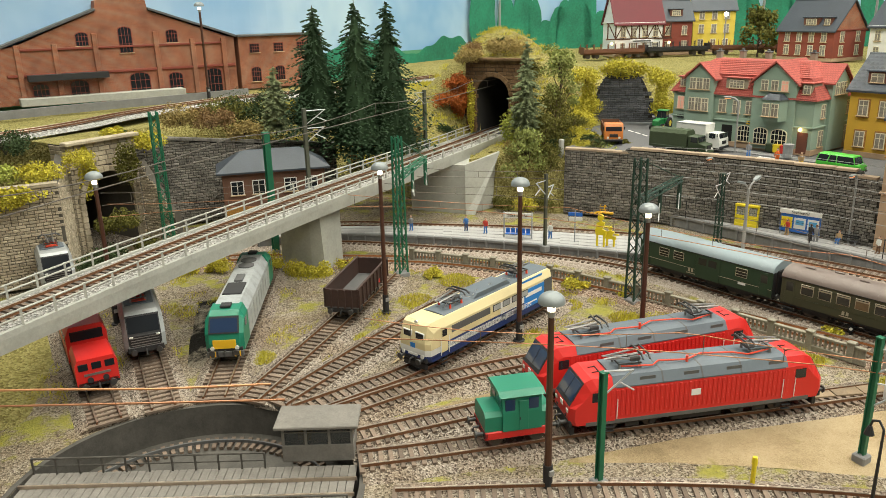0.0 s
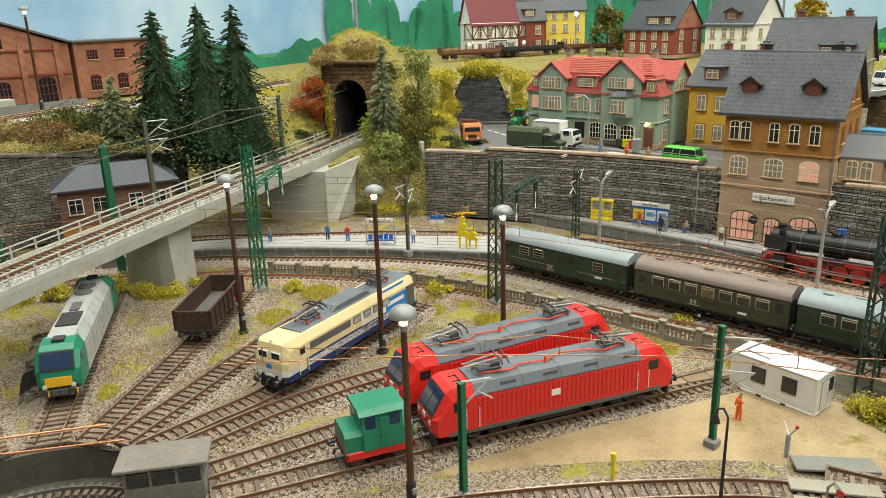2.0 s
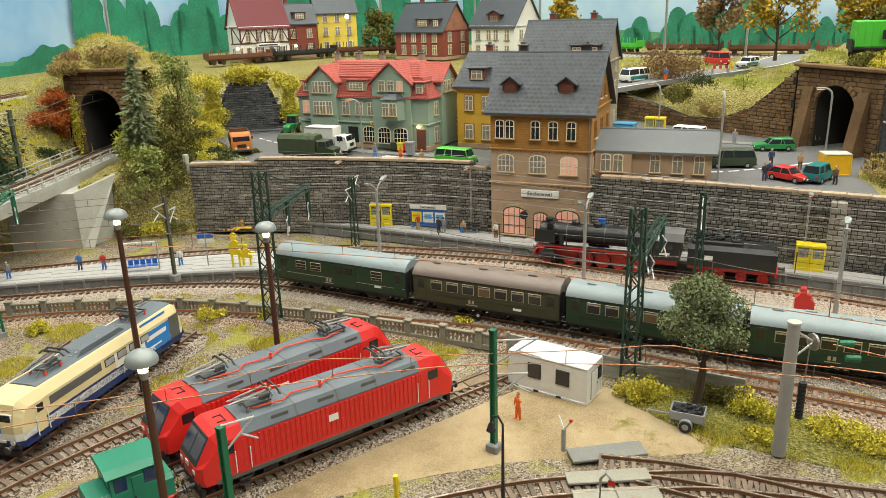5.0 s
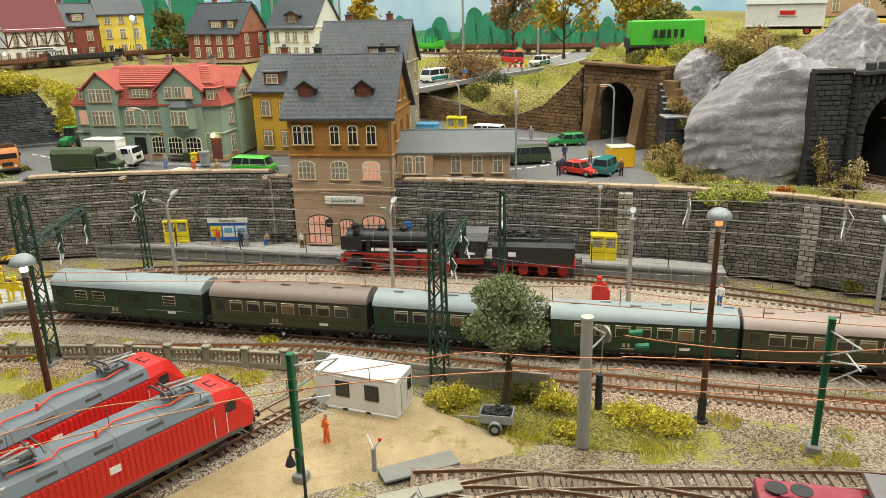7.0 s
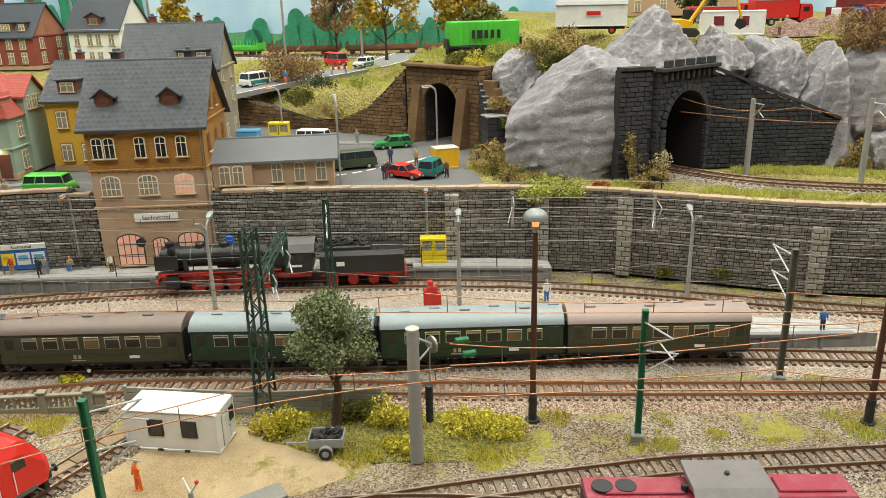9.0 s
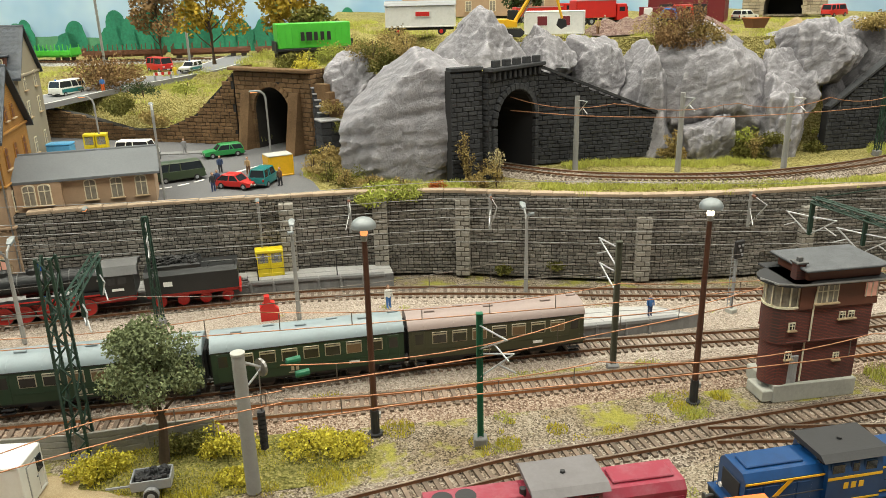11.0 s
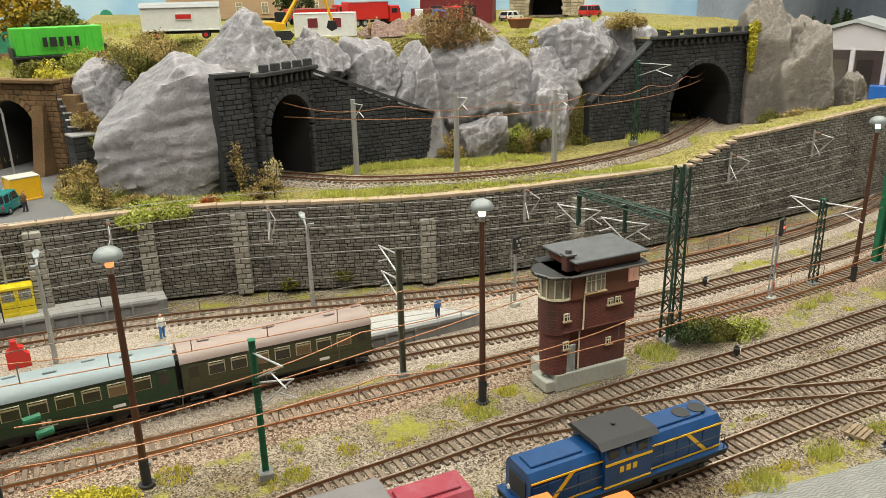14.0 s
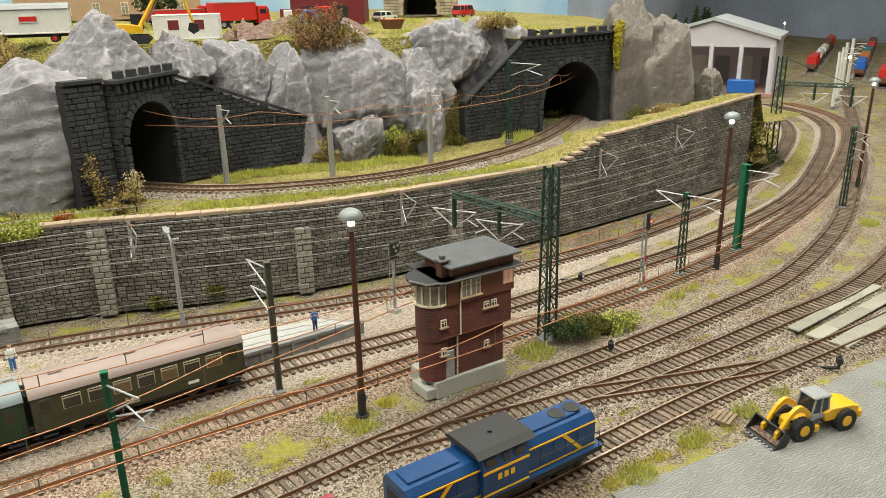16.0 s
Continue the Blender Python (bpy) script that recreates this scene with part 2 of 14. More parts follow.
# ---------------------------------------------------------------- shared materials
M_RUST = mat("rail_rust", (0.16, 0.07, 0.03), 0.7, 0.2, 0.25, 2.0, 12)
M_RAILTOP = mat("rail_polished", (0.55, 0.45, 0.36), 0.32, 0.9, 0.15, 1.0, 10)
M_SLEEPER = mat("sleeper_brown", (0.16, 0.117, 0.087), 0.85, 0, 0.35, 1.0, 9, 0.03, island=0.35)
M_SLEEPER_GREY = mat("sleeper_concrete", (0.30, 0.27, 0.23), 0.85, 0, 0.25, 1.0, 9, 0.03, island=0.25)
M_BALLAST = soil_mat("ballast_brown", [(0.25, (0.085, 0.067, 0.054)), (0.5, (0.265, 0.217, 0.173)), (0.8, (0.46, 0.40, 0.335))], 9.0, 0.16, coarse=0.65, stain=(0.72, 0.63, 0.53))
M_BALLAST_RUST = soil_mat("ballast_rusty", [(0.25, (0.15, 0.095, 0.068)), (0.5, (0.30, 0.21, 0.155)), (0.8, (0.46, 0.37, 0.29))], 9.0, 0.14, coarse=0.6)
M_BALLAST_LIGHT = soil_mat("ballast_beige", [(0.2, (0.22, 0.178, 0.143)), (0.5, (0.375, 0.312, 0.258)), (0.82, (0.51, 0.44, 0.375))], 9.0, 0.13, coarse=0.55)
M_BALLAST_GREY = soil_mat("ballast_grey", [(0.15, (0.12, 0.115, 0.10)), (0.5, (0.30, 0.29, 0.27)), (0.9, (0.58, 0.57, 0.54))], 6.0, 0.16)
M_YARD = soil_mat("yard_gravel", [(0.2, (0.085, 0.068, 0.048)), (0.5, (0.27, 0.222, 0.162)), (0.85, (0.47, 0.405, 0.32))], 9.5, 0.16, 0.10, (0.40, 0.375, 0.085), 0.545, 0.65, (0.70, 0.63, 0.52))
M_SAND = soil_mat("sandy_soil", [(0.28, (0.15, 0.11, 0.06)), (0.52, (0.33, 0.25, 0.145)), (0.78, (0.46, 0.37, 0.235))], 22.0, 0.015, 0.16, (0.24, 0.21, 0.06), 0.60, 0.2)
M_GRASS = soil_mat("flock_grass", [(0.15, (0.08, 0.08, 0.02)), (0.5, (0.19, 0.18, 0.05)), (0.9, (0.33, 0.29, 0.10))], 6.0, 0.25, 0.12)
M_TURF = soil_mat("yellow_turf", [(0.15, (0.12, 0.10, 0.03)), (0.5, (0.29, 0.25, 0.08)), (0.9, (0.44, 0.39, 0.16))], 5.0, 0.3, 0.10)
M_WALL = stone_mat("dark_ashlar", (0.07, 0.065, 0.058), (0.31, 0.288, 0.255), each=0.25)
M_JOINT = mat("dark_mortar", (0.03, 0.028, 0.025), 0.95, 0, 0.2, 1, 6)
M_PALE_STONE = stone_mat("pale_ashlar", (0.24, 0.195, 0.135), (0.53, 0.46, 0.345))
M_PILASTER = stone_mat("grey_pilaster_stone", (0.17, 0.16, 0.14), (0.39, 0.365, 0.32))
M_PALE_JOINT = mat("pale_mortar", (0.09, 0.08, 0.065), 0.95, 0, 0.2, 1, 6)
M_BLACK_STONE = stone_mat("soot_black_ashlar", (0.026, 0.027, 0.030), (0.072, 0.074, 0.080), each=0.10)
M_BLACK_JOINT = mat("soot_mortar", (0.02, 0.02, 0.022), 0.95)
M_BROWN_STONE = stone_mat("brown_ashlar", (0.078, 0.046, 0.023), (0.247, 0.154, 0.081))
M_COPING = stone_mat("sandstone_coping", (0.27, 0.205, 0.145), (0.47, 0.365, 0.265), each=0.1)
M_ROCK = None
M_CONCRETE = mat("cast_concrete", (0.42, 0.42, 0.38), 0.8, 0, 0.15, 0.25, 4, 0.03, dirt=(0.2, 0.19, 0.16), dirt_amount=0.35)
M_PAVING = mat("paving_grey", (0.36, 0.355, 0.35), 0.8, 0, 0.18, 0.8, 5, 0.03, island=0.12, dirt=(0.25, 0.24, 0.22), dirt_amount=0.3)
M_EDGE = mat("platform_edge_grey", (0.20, 0.20, 0.20), 0.8, 0, 0.2, 0.8, 5, 0.02, island=0.12)
M_ASPHALT = mat("road_asphalt", (0.12, 0.12, 0.125), 0.85, 0, 0.15, 0.3, 10, 0.03)
# near-black for sheets that stand in for shade inside openings
M_SHADE_BLACK = mat("tunnel_black", (0.008, 0.008, 0.008), 0.9)


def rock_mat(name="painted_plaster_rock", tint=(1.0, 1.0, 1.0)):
    """Painted plaster: mid grey with dry-brushed highlights on the raised edges and darker washes."""
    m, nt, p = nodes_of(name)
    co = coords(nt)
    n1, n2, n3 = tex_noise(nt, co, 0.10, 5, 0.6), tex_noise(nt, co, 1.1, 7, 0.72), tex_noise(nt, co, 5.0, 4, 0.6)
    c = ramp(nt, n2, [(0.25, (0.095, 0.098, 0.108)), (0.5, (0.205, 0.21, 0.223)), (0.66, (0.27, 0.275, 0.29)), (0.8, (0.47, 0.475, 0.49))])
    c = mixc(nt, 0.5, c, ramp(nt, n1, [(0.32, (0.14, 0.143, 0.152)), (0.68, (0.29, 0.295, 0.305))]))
    # Highlights put in the colour: pointiness mixes raised edges towards pale grey.
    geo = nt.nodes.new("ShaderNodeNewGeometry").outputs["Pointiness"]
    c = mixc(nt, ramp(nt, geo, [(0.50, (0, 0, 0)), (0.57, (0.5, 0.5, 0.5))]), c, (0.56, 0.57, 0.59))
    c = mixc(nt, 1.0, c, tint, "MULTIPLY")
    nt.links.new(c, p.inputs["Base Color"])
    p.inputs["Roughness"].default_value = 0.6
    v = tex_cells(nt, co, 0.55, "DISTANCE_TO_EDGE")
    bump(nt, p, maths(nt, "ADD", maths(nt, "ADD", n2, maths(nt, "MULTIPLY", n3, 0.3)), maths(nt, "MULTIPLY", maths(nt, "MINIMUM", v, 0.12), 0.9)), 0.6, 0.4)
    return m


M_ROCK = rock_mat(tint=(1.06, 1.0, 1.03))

# ---------------------------------------------------------------- lines of the plan
WALL = [(81.5, 85.7), (86.6, 77.5), (90.9, 68.8), (94.2, 60.6), (95.8, 54.6), (98.0, 44.0), (100.3, 33.5), (101.7, 24.0), (102.9, 14.7), (102.8, 7.0), (101.5, 0.0), (100.2, -9.0), (100.3, -17.0), (101.4, -27.0), (103.3, -40.0), (106.6, -56.0), (112.0, -78.0)]
wall_line = curve_through(WALL, 0.25)
TOWN = 7.6


def wall_top(p):
    """The height of the retaining wall's top along the plan."""
    y = p.y
    if y > -40.8:
        return 8.5 if 56 < y < 80 else 8.0
    return 8.0 + 0.38 * min(6, int((-40.8 - y) / 1.22) + 1) + max(0, (-48 - y)) * 0.05


# ---------------------------------------------------------------- ground
def ground_sheet():
    g = G()
    xs = [-60 + 3.5 * i for i in range(112)]
    ys = [-330 + 4.5 * j for j in range(120)]
    for x in xs:
        for y in ys:
            g.v.append((x, y, -0.08 + 0.10 * noise.noise((x * 0.12, y * 0.12, 0))))
    n = len(ys)
    g.f = [(i * n + j, i * n + n + j, i * n + n + j + 1, i * n + j + 1) for i in range(len(xs) - 1) for j in range(n - 1)]
    return g


def cut_hole(g, cx, cy, r):
    keep = []
    for q in g.f:
        mx = sum(g.v[i][0] for i in q) / 4
        my = sum(g.v[i][1] for i in q) / 4
        if (mx - cx) ** 2 + (my - cy) ** 2 > r * r:
            keep.append(q)
    g.f = keep
    return g


PIT = (27.4, 53.6, 10.0)
solid("ground", cut_hole(ground_sheet(), PIT[0], PIT[1], 14.0), M_YARD, "brown gravel yard ground with scattered grass flock", "ground", "structure")
g = G()
for k in range(72):
    a0, a1 = 2 * math.pi * k / 72, 2 * math.pi * (k + 1) / 72
    vs = []
    for r, z in ((PIT[2] + 0.2, -0.02), (19.0, -0.02)):
        for a in (a0, a1):
            vs.append((PIT[0] + r * math.cos(a), PIT[1] + r * math.sin(a), z))
    g.add(vs, [(0, 1, 3, 2)])
solid("ground", g, M_YARD, "gravel ground round the turntable pit", "ground", "structure")


def patch(name, outline, material, label, z=0.03, wob=0.6):
    """A thin irregular spread of loose material on the ground."""
    line = curve_through(outline + [outline[0]], 1.0)[:-1]
    c = sum(line, Vector()) / len(line)
    g = G()
    g.v.append((c.x, c.y, z + 0.05))
    for k, p in enumerate(line):
        d = (p - c)
        q = c + d * (1 + 0.05 * wob * noise.noise((p.x * 0.5, p.y * 0.5, 3)))
        r = c + d * 0.6
        g.v += [(r.x, r.y, z + 0.05), (q.x, q.y, z - 0.12)]
    n = len(line)
    for k in range(n):
        j = (k + 1) % n
        g.f += [(0, 1 + 2 * k, 1 + 2 * j), (1 + 2 * k, 2 + 2 * k, 2 + 2 * j, 1 + 2 * j)]
    return solid(name, g, material, label, "ground", "structure")


patch("ground", [(48, 44), (56, 38.5), (62, 33), (67, 26), (71, 23), (73.5, 28), (73.5, 36), (70, 41), (62, 44), (55, 47)], M_SAND, "trodden sandy soil beside the shed tracks")
patch("ground", [(22, 90), (17, 85), (16, 74), (17, 66), (20, 66), (22, 74), (23, 84)], M_TURF, "dry grass patch beside the shed track")


# ---------------------------------------------------------------- tracks
def track(name, pts, bed=M_BALLAST, sleeper=M_SLEEPER, z=0.0, label="model railway track with brown sleepers in ballast", width=1.75, bed_h=0.28, rust=None):
    line = curve_through(pts, 0.62)
    line = [Vector((p.x, p.y, z + p.z)) for p in line]
    root = thing(name, 0, 0, 0, 0, label, "track", kind="structure")
    g = sweep(G(), line[::2] + ([line[-1]] if len(line) % 2 == 0 else []), [(-width - 0.5, -0.1), (-width + 0.2, bed_h - 0.02), (0, bed_h), (width - 0.2, bed_h - 0.02), (width + 0.5, -0.1)], True)
    part("ballast_bed", g, bed, root)
    g = G()
    nn = sides(line)
    for p, n in zip(line, nn):
        a = math.degrees(math.atan2(n.y, n.x))
        g.box(p.x, p.y, p.z + bed_h + 0.05, 2.5 + rnd.uniform(-0.06, 0.06), 0.27, 0.16, a + rnd.uniform(-1, 1))
    part("sleepers", g, sleeper, root)["kind"] = "stuff"
    for s in (-1, 1):
        o = 0.755 * s
        r = part("rail", sweep(G(), line, [(o - 0.07, bed_h + 0.12), (o + 0.07, bed_h + 0.12), (o + 0.06, bed_h + 0.30), (o - 0.06, bed_h + 0.30)]), rust or M_RUST, root)
        part("rail_head", sweep(G(), line, [(o - 0.06, bed_h + 0.302), (o + 0.06, bed_h + 0.302), (o + 0.045, bed_h + 0.335), (o - 0.045, bed_h + 0.335)]), M_RAILTOP, r)
    return root


RAIL = 0.6
MAIN1 = [(30, 100), (42, 97.3), (53.3, 91.2), (61.5, 83.1), (69.2, 74.8), (74.7, 65), (77.3, 51), (79.6, 38), (81.7, 24.7), (84.2, 11.8), (86.5, -2.5), (87.6, -15.7), (89.1, -25.6), (90.8, -35), (93.2, -48), (97.5, -63), (104, -79), (113.5, -95), (125, -112), (136, -125.5), (147, -133), (159, -136)]
TWO = [(30, 95.5), (41, 92), (51.6, 84.5), (59, 78.4), (65.2, 69.8), (69.6, 60.5), (73.2, 50.5), (76.3, 40), (78.2, 24), (79.6, 12.5), (81.6, -2.2), (83.3, -13.5), (85, -26), (87.3, -40), (91, -54), (97.2, -70), (104.5, -85), (114, -101), (126, -119), (136.5, -131.5), (147, -138.5), (158, -141.5)]
THREE = [(40, 104), (55.5, 97), (64.7, 89.2), (73.8, 81.2), (80.5, 73.6), (85.6, 66), (90, 55), (93, 45), (95.5, 34), (97.2, 24), (98, 14), (97.6, 4), (96.4, -8), (95.8, -18), (96.2, -30), (98.5, -45), (103.5, -62), (110, -76), (119, -92), (129, -107), (139, -118.5), (149, -126), (160, -130)]
FOUR = [(84, 84), (87.5, 74), (90.4, 64), (92.2, 54), (93.6, 45)]
track("track", MAIN1, M_BALLAST_LIGHT)
track("track", TWO, M_BALLAST_RUST, rust=mat("rail_orange_rust", (0.34, 0.13, 0.045), 0.7, 0.1, 0.25, 2.0, 12))
track("track", THREE, M_BALLAST_LIGHT)
SHED = [
    [(24.8, 63.6), (24.6, 75), (24.2, 92)],
    [(28.3, 63.4), (29.2, 75), (31.0, 94)],
    [(31.6, 62.8), (34.6, 69), (41.2, 82.4), (44, 88)],
    [(33.6, 61.2), (38.5, 65.3), (44.3, 70.2), (53, 78.0)],
    [(35.2, 59.7), (41, 62.6), (48, 66.0), (57, 70)],
    [(35.9, 57.9), (40.5, 58.3), (45.3, 58.8), (53.2, 61), (63, 64.0)],
    [(36.8, 56.2), (45.2, 56.4), (52.6, 55.4), (60, 53.4), (68.5, 50.6)],
    [(37.3, 52.9), (43.8, 51.7), (50.3, 50.4), (66, 46.7), (70.5, 45.6)],
    [(37.2, 50.4), (41, 49), (45.5, 47.5), (50, 46.0), (66, 40.2), (70.5, 38.6)],
]
for pts in SHED:
    track("track", pts, M_BALLAST, label="turntable approach track with brown sleepers")
FRONT = [(37.2, 45.9), (42.8, 42.75), (48.2, 39.5), (53.35, 35.95), (58.0, 32.2), (60.5, 29.7), (64.6, 24.4), (66.2, 21.5), (68.4, 15.8), (70.5, 9.6), (72.0, 5.0), (73.4, -1.3), (75.2, -9.3), (77.0, -18.4), (78.6, -30), (80.6, -41), (82.6, -50), (86.5, -60), (92.5, -72), (100, -84), (111, -101), (126, -121), (148, -149), (174, -182)]
track("track", FRONT, M_BALLAST)
SIDING = [(62.6, 26), (63.6, 18), (64.8, 10.8), (65.7, 4.5), (66.6, -3), (67.4, -10.8), (68.6, -18.5), (70.3, -29), (71.6, -41), (73.2, -54), (76.5, -68), (81, -82), (90, -100), (104, -123), (126, -152), (156, -186)]
track("track", SIDING, M_BALLAST)
track("track", [(74.3, -7), (74.1, -14), (74.0, -22), (74.9, -32), (76.6, -43), (78.8, -56), (84, -70), (92, -86), (103, -106), (118, -127), (140, -154)], M_BALLAST)
track("track", [(74.0, -22), (72.6, -29), (71.2, -37)], M_BALLAST)
track("track", [(63.9, 28.4), (65.6, 24.0), (66.6, 19), (67.0, 13), (67.2, 6), (67.0, -2)], M_BALLAST, label="branch track leaving the front track at the points")
UPPER = [(115.5, 4.5), (112.2, 0.2), (108.2, -7.6), (107.0, -19.5), (109.0, -30.4), (113.4, -41.4), (119.6, -50.6), (124.4, -56.4), (128.0, -60.4)]
track("track", UPPER, M_BALLAST, z=TOWN, label="single track on the ledge between the two tunnels")


# ---------------------------------------------------------------- stone walls
def stone_course(g, a, b, z0, z1, out, depth=0.10, bev=0.05, jag=0.03):
    """One cut stone proud of a wall: from a to b along it, z0 to z1 high, facing out."""
    d = depth + rnd.uniform(-jag, jag)
    A, B = Vector((a.x, a.y, 0)), Vector((b.x, b.y, 0))
    t = (B - A).normalized()
    base = [A, B]
    vs = [(*A.xy, z0), (*B.xy, z0), (*B.xy, z1), (*A.xy, z1)]
    P = [A + t * bev + out * d, B - t * bev + out * d]
    j = [rnd.uniform(-jag, jag) * 0.6 for _ in range(4)]
    vs += [((P[0] + out * j[0]).x, (P[0] + out * j[0]).y, z0 + bev), ((P[1] + out * j[1]).x, (P[1] + out * j[1]).y, z0 + bev),
           ((P[1] + out * j[2]).x, (P[1] + out * j[2]).y, z1 - bev), ((P[0] + out * j[3]).x, (P[0] + out * j[3]).y, z1 - bev)]
    g.add(vs, [(4, 5, 6, 7), (0, 1, 5, 4), (1, 2, 6, 5), (2, 3, 7, 6), (3, 0, 4, 7)])


def stone_face(root, line, out_side, z0, top, material, joint, course=0.42, length=0.85, near=None, back=1.0, skip=None, depth=0.10):
    """A wall along a line: a body with every stone its own block. near: those for which it is true become parts."""
    nn = [n * out_side for n in sides(line)]
    tops = [top(p) if callable(top) else top for p in line]
    low = [min(tops[max(0, i - 2):i + 3]) - 0.02 for i in range(len(tops))]
    g = G()
    for i in range(len(line) - 1):
        p, q, n, m = line[i], line[i + 1], nn[i], nn[i + 1]
        h, k = low[i], low[i + 1]
        pb, qb = p - n * back, q - m * back
        g.add([(p.x, p.y, z0), (q.x, q.y, z0), (q.x, q.y, k), (p.x, p.y, h), (pb.x, pb.y, z0), (qb.x, qb.y, z0), (qb.x, qb.y, k), (pb.x, pb.y, h)],
              [(0, 1, 2, 3), (4, 7, 6, 5), (3, 2, 6, 7), (0, 3, 7, 4), (1, 5, 6, 2)])
    part("wall_core", g, joint, root)
    bulk, count = G(), 0
    step = (line[1] - line[0]).length
    zmax = max(tops)
    row = 0
    z = z0
    while z < zmax - 0.1:
        hz = course * rnd.uniform(0.85, 1.15)
        i = 0
        first = True
        while i < len(line) - 2:
            k = max(1, round(length * rnd.uniform(0.55, 1.45) / step))
            if first and row % 2:
                k = max(1, k // 2)
            first = False
            j = min(len(line) - 1, i + k)
            mid = line[(i + j) // 2]
            if min(tops[i], tops[j]) >= z + 0.15 and not (skip and skip(mid, z + hz / 2)):
                zz = min(z + hz - 0.035, min(tops[i], tops[j]))
                out = nn[(i + j) // 2]
                a = line[i] + (line[j] - line[i]).normalized() * 0.02
                b = line[j] - (line[j] - line[i]).normalized() * 0.02
                if near and count < 300 and near(mid):
                    one = G()
                    stone_course(one, a - mid, b - mid, -hz / 2, zz - z - hz / 2, out, depth)
                    ob = part("stone", one, material, root)
                    ob.location = (mid.x * S, mid.y * S, (z + hz / 2) * S)
                    count += 1
                else:
                    stone_course(bulk, a, b, z, zz, out, depth)
            i = j
        z += hz
        row += 1
    if bulk.v:
        part("stones", bulk, material, root)["kind"] = "stuff"


wall_main = thing("wall_north", 0, 0, 0, 0, "long dark grey ashlar retaining wall behind the platforms", "wall", kind="structure")
stone_face(wall_main, wall_line, -1, 0.2, wall_top, M_WALL, M_JOINT, course=0.31, length=0.66, near=lambda p: 10 < p.y < 15, back=1.2, skip=lambda p, z: 45.6 < p.y < 54.6)


def coping(root, line, out_side, top, material, length=2.0, thick=0.26, depth=0.9, over=0.16):
    step = (line[1] - line[0]).length
    k = max(1, round(length / step))
    nn = [n * out_side for n in sides(line)]
    for i in range(0, len(line) - k, k):
        j = i + k
        a, b, n, m = line[i], line[j], nn[i], nn[j]
        h = min(top(a), top(b)) if callable(top) else top
        t = (b - a).normalized() * 0.03
        pts = [a + t + n * over, b - t + m * over, b - t - m * (depth - over), a + t - n * (depth - over)]
        g = G()
        z0, z1, c = h, h + thick + rnd.uniform(-0.02, 0.02), 0.05
        ctr = sum(pts, Vector()) / 4
        lo = [(p.x - ctr.x, p.y - ctr.y, z0) for p in pts]
        mid = [(p.x - ctr.x, p.y - ctr.y, z1 - c) for p in pts]
        hi = [((p.x - ctr.x) * 0.96, (p.y - ctr.y) * 0.96, z1) for p in pts]
        g.loft([lo, mid, hi])
        ob = part("coping_stone", g, material, root)
        ob.location = (ctr.x * S, ctr.y * S, 0)


right_line = [p for p in wall_line if p.y < 43.5]
left_line = [p for p in wall_line if p.y > 55.0]
coping(wall_main, [p for p in right_line if p.y > -40.3], -1, wall_top, M_COPING)
coping(wall_main, [p for p in right_line if p.y < -40.0], -1, wall_top, M_COPING, 0.55)
coping(wall_main, left_line, -1, wall_top, M_COPING)


def pilaster(y, width=1.35, top=6.6, proud=0.7):
    i = min(range(len(wall_line)), key=lambda k: abs(wall_line[k].y - y))
    p, n = wall_line[i], -sides(wall_line)[i]
    t = Vector((-n.y, n.x, 0))
    root = thing("wall_pilaster", 0, 0, 0, 0, "pale stone pilaster buttress against the retaining wall", "buttress", "wall pilasters", "structure")
    c = p + n * (proud / 2)
    a = math.degrees(math.atan2(t.y, t.x))
    part("core", G().box(c.x, c.y, (top + 0.2) / 2, width - 0.15, proud, top - 0.2, a), M_PALE_JOINT, root)
    z, k = 0.2, 0
    while z < top - 0.2:
        h = 0.5 * rnd.uniform(0.9, 1.1)
        cut = 0.62 if k % 2 else 0.38
        for w0, w1 in ((-0.5, cut - 0.5), (cut - 0.5, 0.5)):
            g = G().box(0, 0, 0, (w1 - w0) * width - 0.05, proud + 0.1, h - 0.05, 0, 0.06)
            ob = part("stone", g, M_PILASTER, root)
            q = c + t * ((w0 + w1) / 2 * width) + n * rnd.uniform(-0.03, 0.05)
            ob.matrix_basis = spot(q.x, q.y, z + h / 2, a + rnd.uniform(-1, 1))
        z += h
        k += 1
    return root


for y, t in ((22.2, 7.5), (13.7, 7.5), (5.9, 7.5), (-10.3, 6.2), (-26.0, 6.4)):
    pilaster(y, top=t)


# ---------------------------------------------------------------- town level and hills
def smooth01(t):
    t = max(0.0, min(1.0, t))
    return t * t * (3 - 2 * t)


def behind(x, y):
    """How far a place lies behind the retaining wall's line (negative: in front)."""
    best, sgn = 1e9, 1
    for k in range(0, len(wall_line), 6):
        p = wall_line[k]
        d = (p.x - x) ** 2 + (p.y - y) ** 2
        if d < best:
            q = wall_line[min(k + 6, len(wall_line) - 1)]
            r = wall_line[max(k - 6, 0)]
            best, sgn = d, (q.x - r.x) * (y - p.y) - (q.y - r.y) * (x - p.x)
    return math.sqrt(best) * (1 if sgn > 0 else -1)


def flat_slab(name, poly, z, thick, material, label, cat="ground"):
    return solid(name, G().prism(poly, z - thick, z, "z"), material, label, cat, "structure")


edge = [p - n * 0.6 * -1 for p, n in zip(wall_line, sides(wall_line))][::12]
town_front = [(p.x, p.y) for p in edge if p.y > 9]
flat_slab("road", town_front + [(112, 12), (124, 16), (140, 30), (140, 60), (128, 100), (96, 104)], TOWN, 1.0, M_ASPHALT, "dark grey asphalt street and square of the upper town", "road")


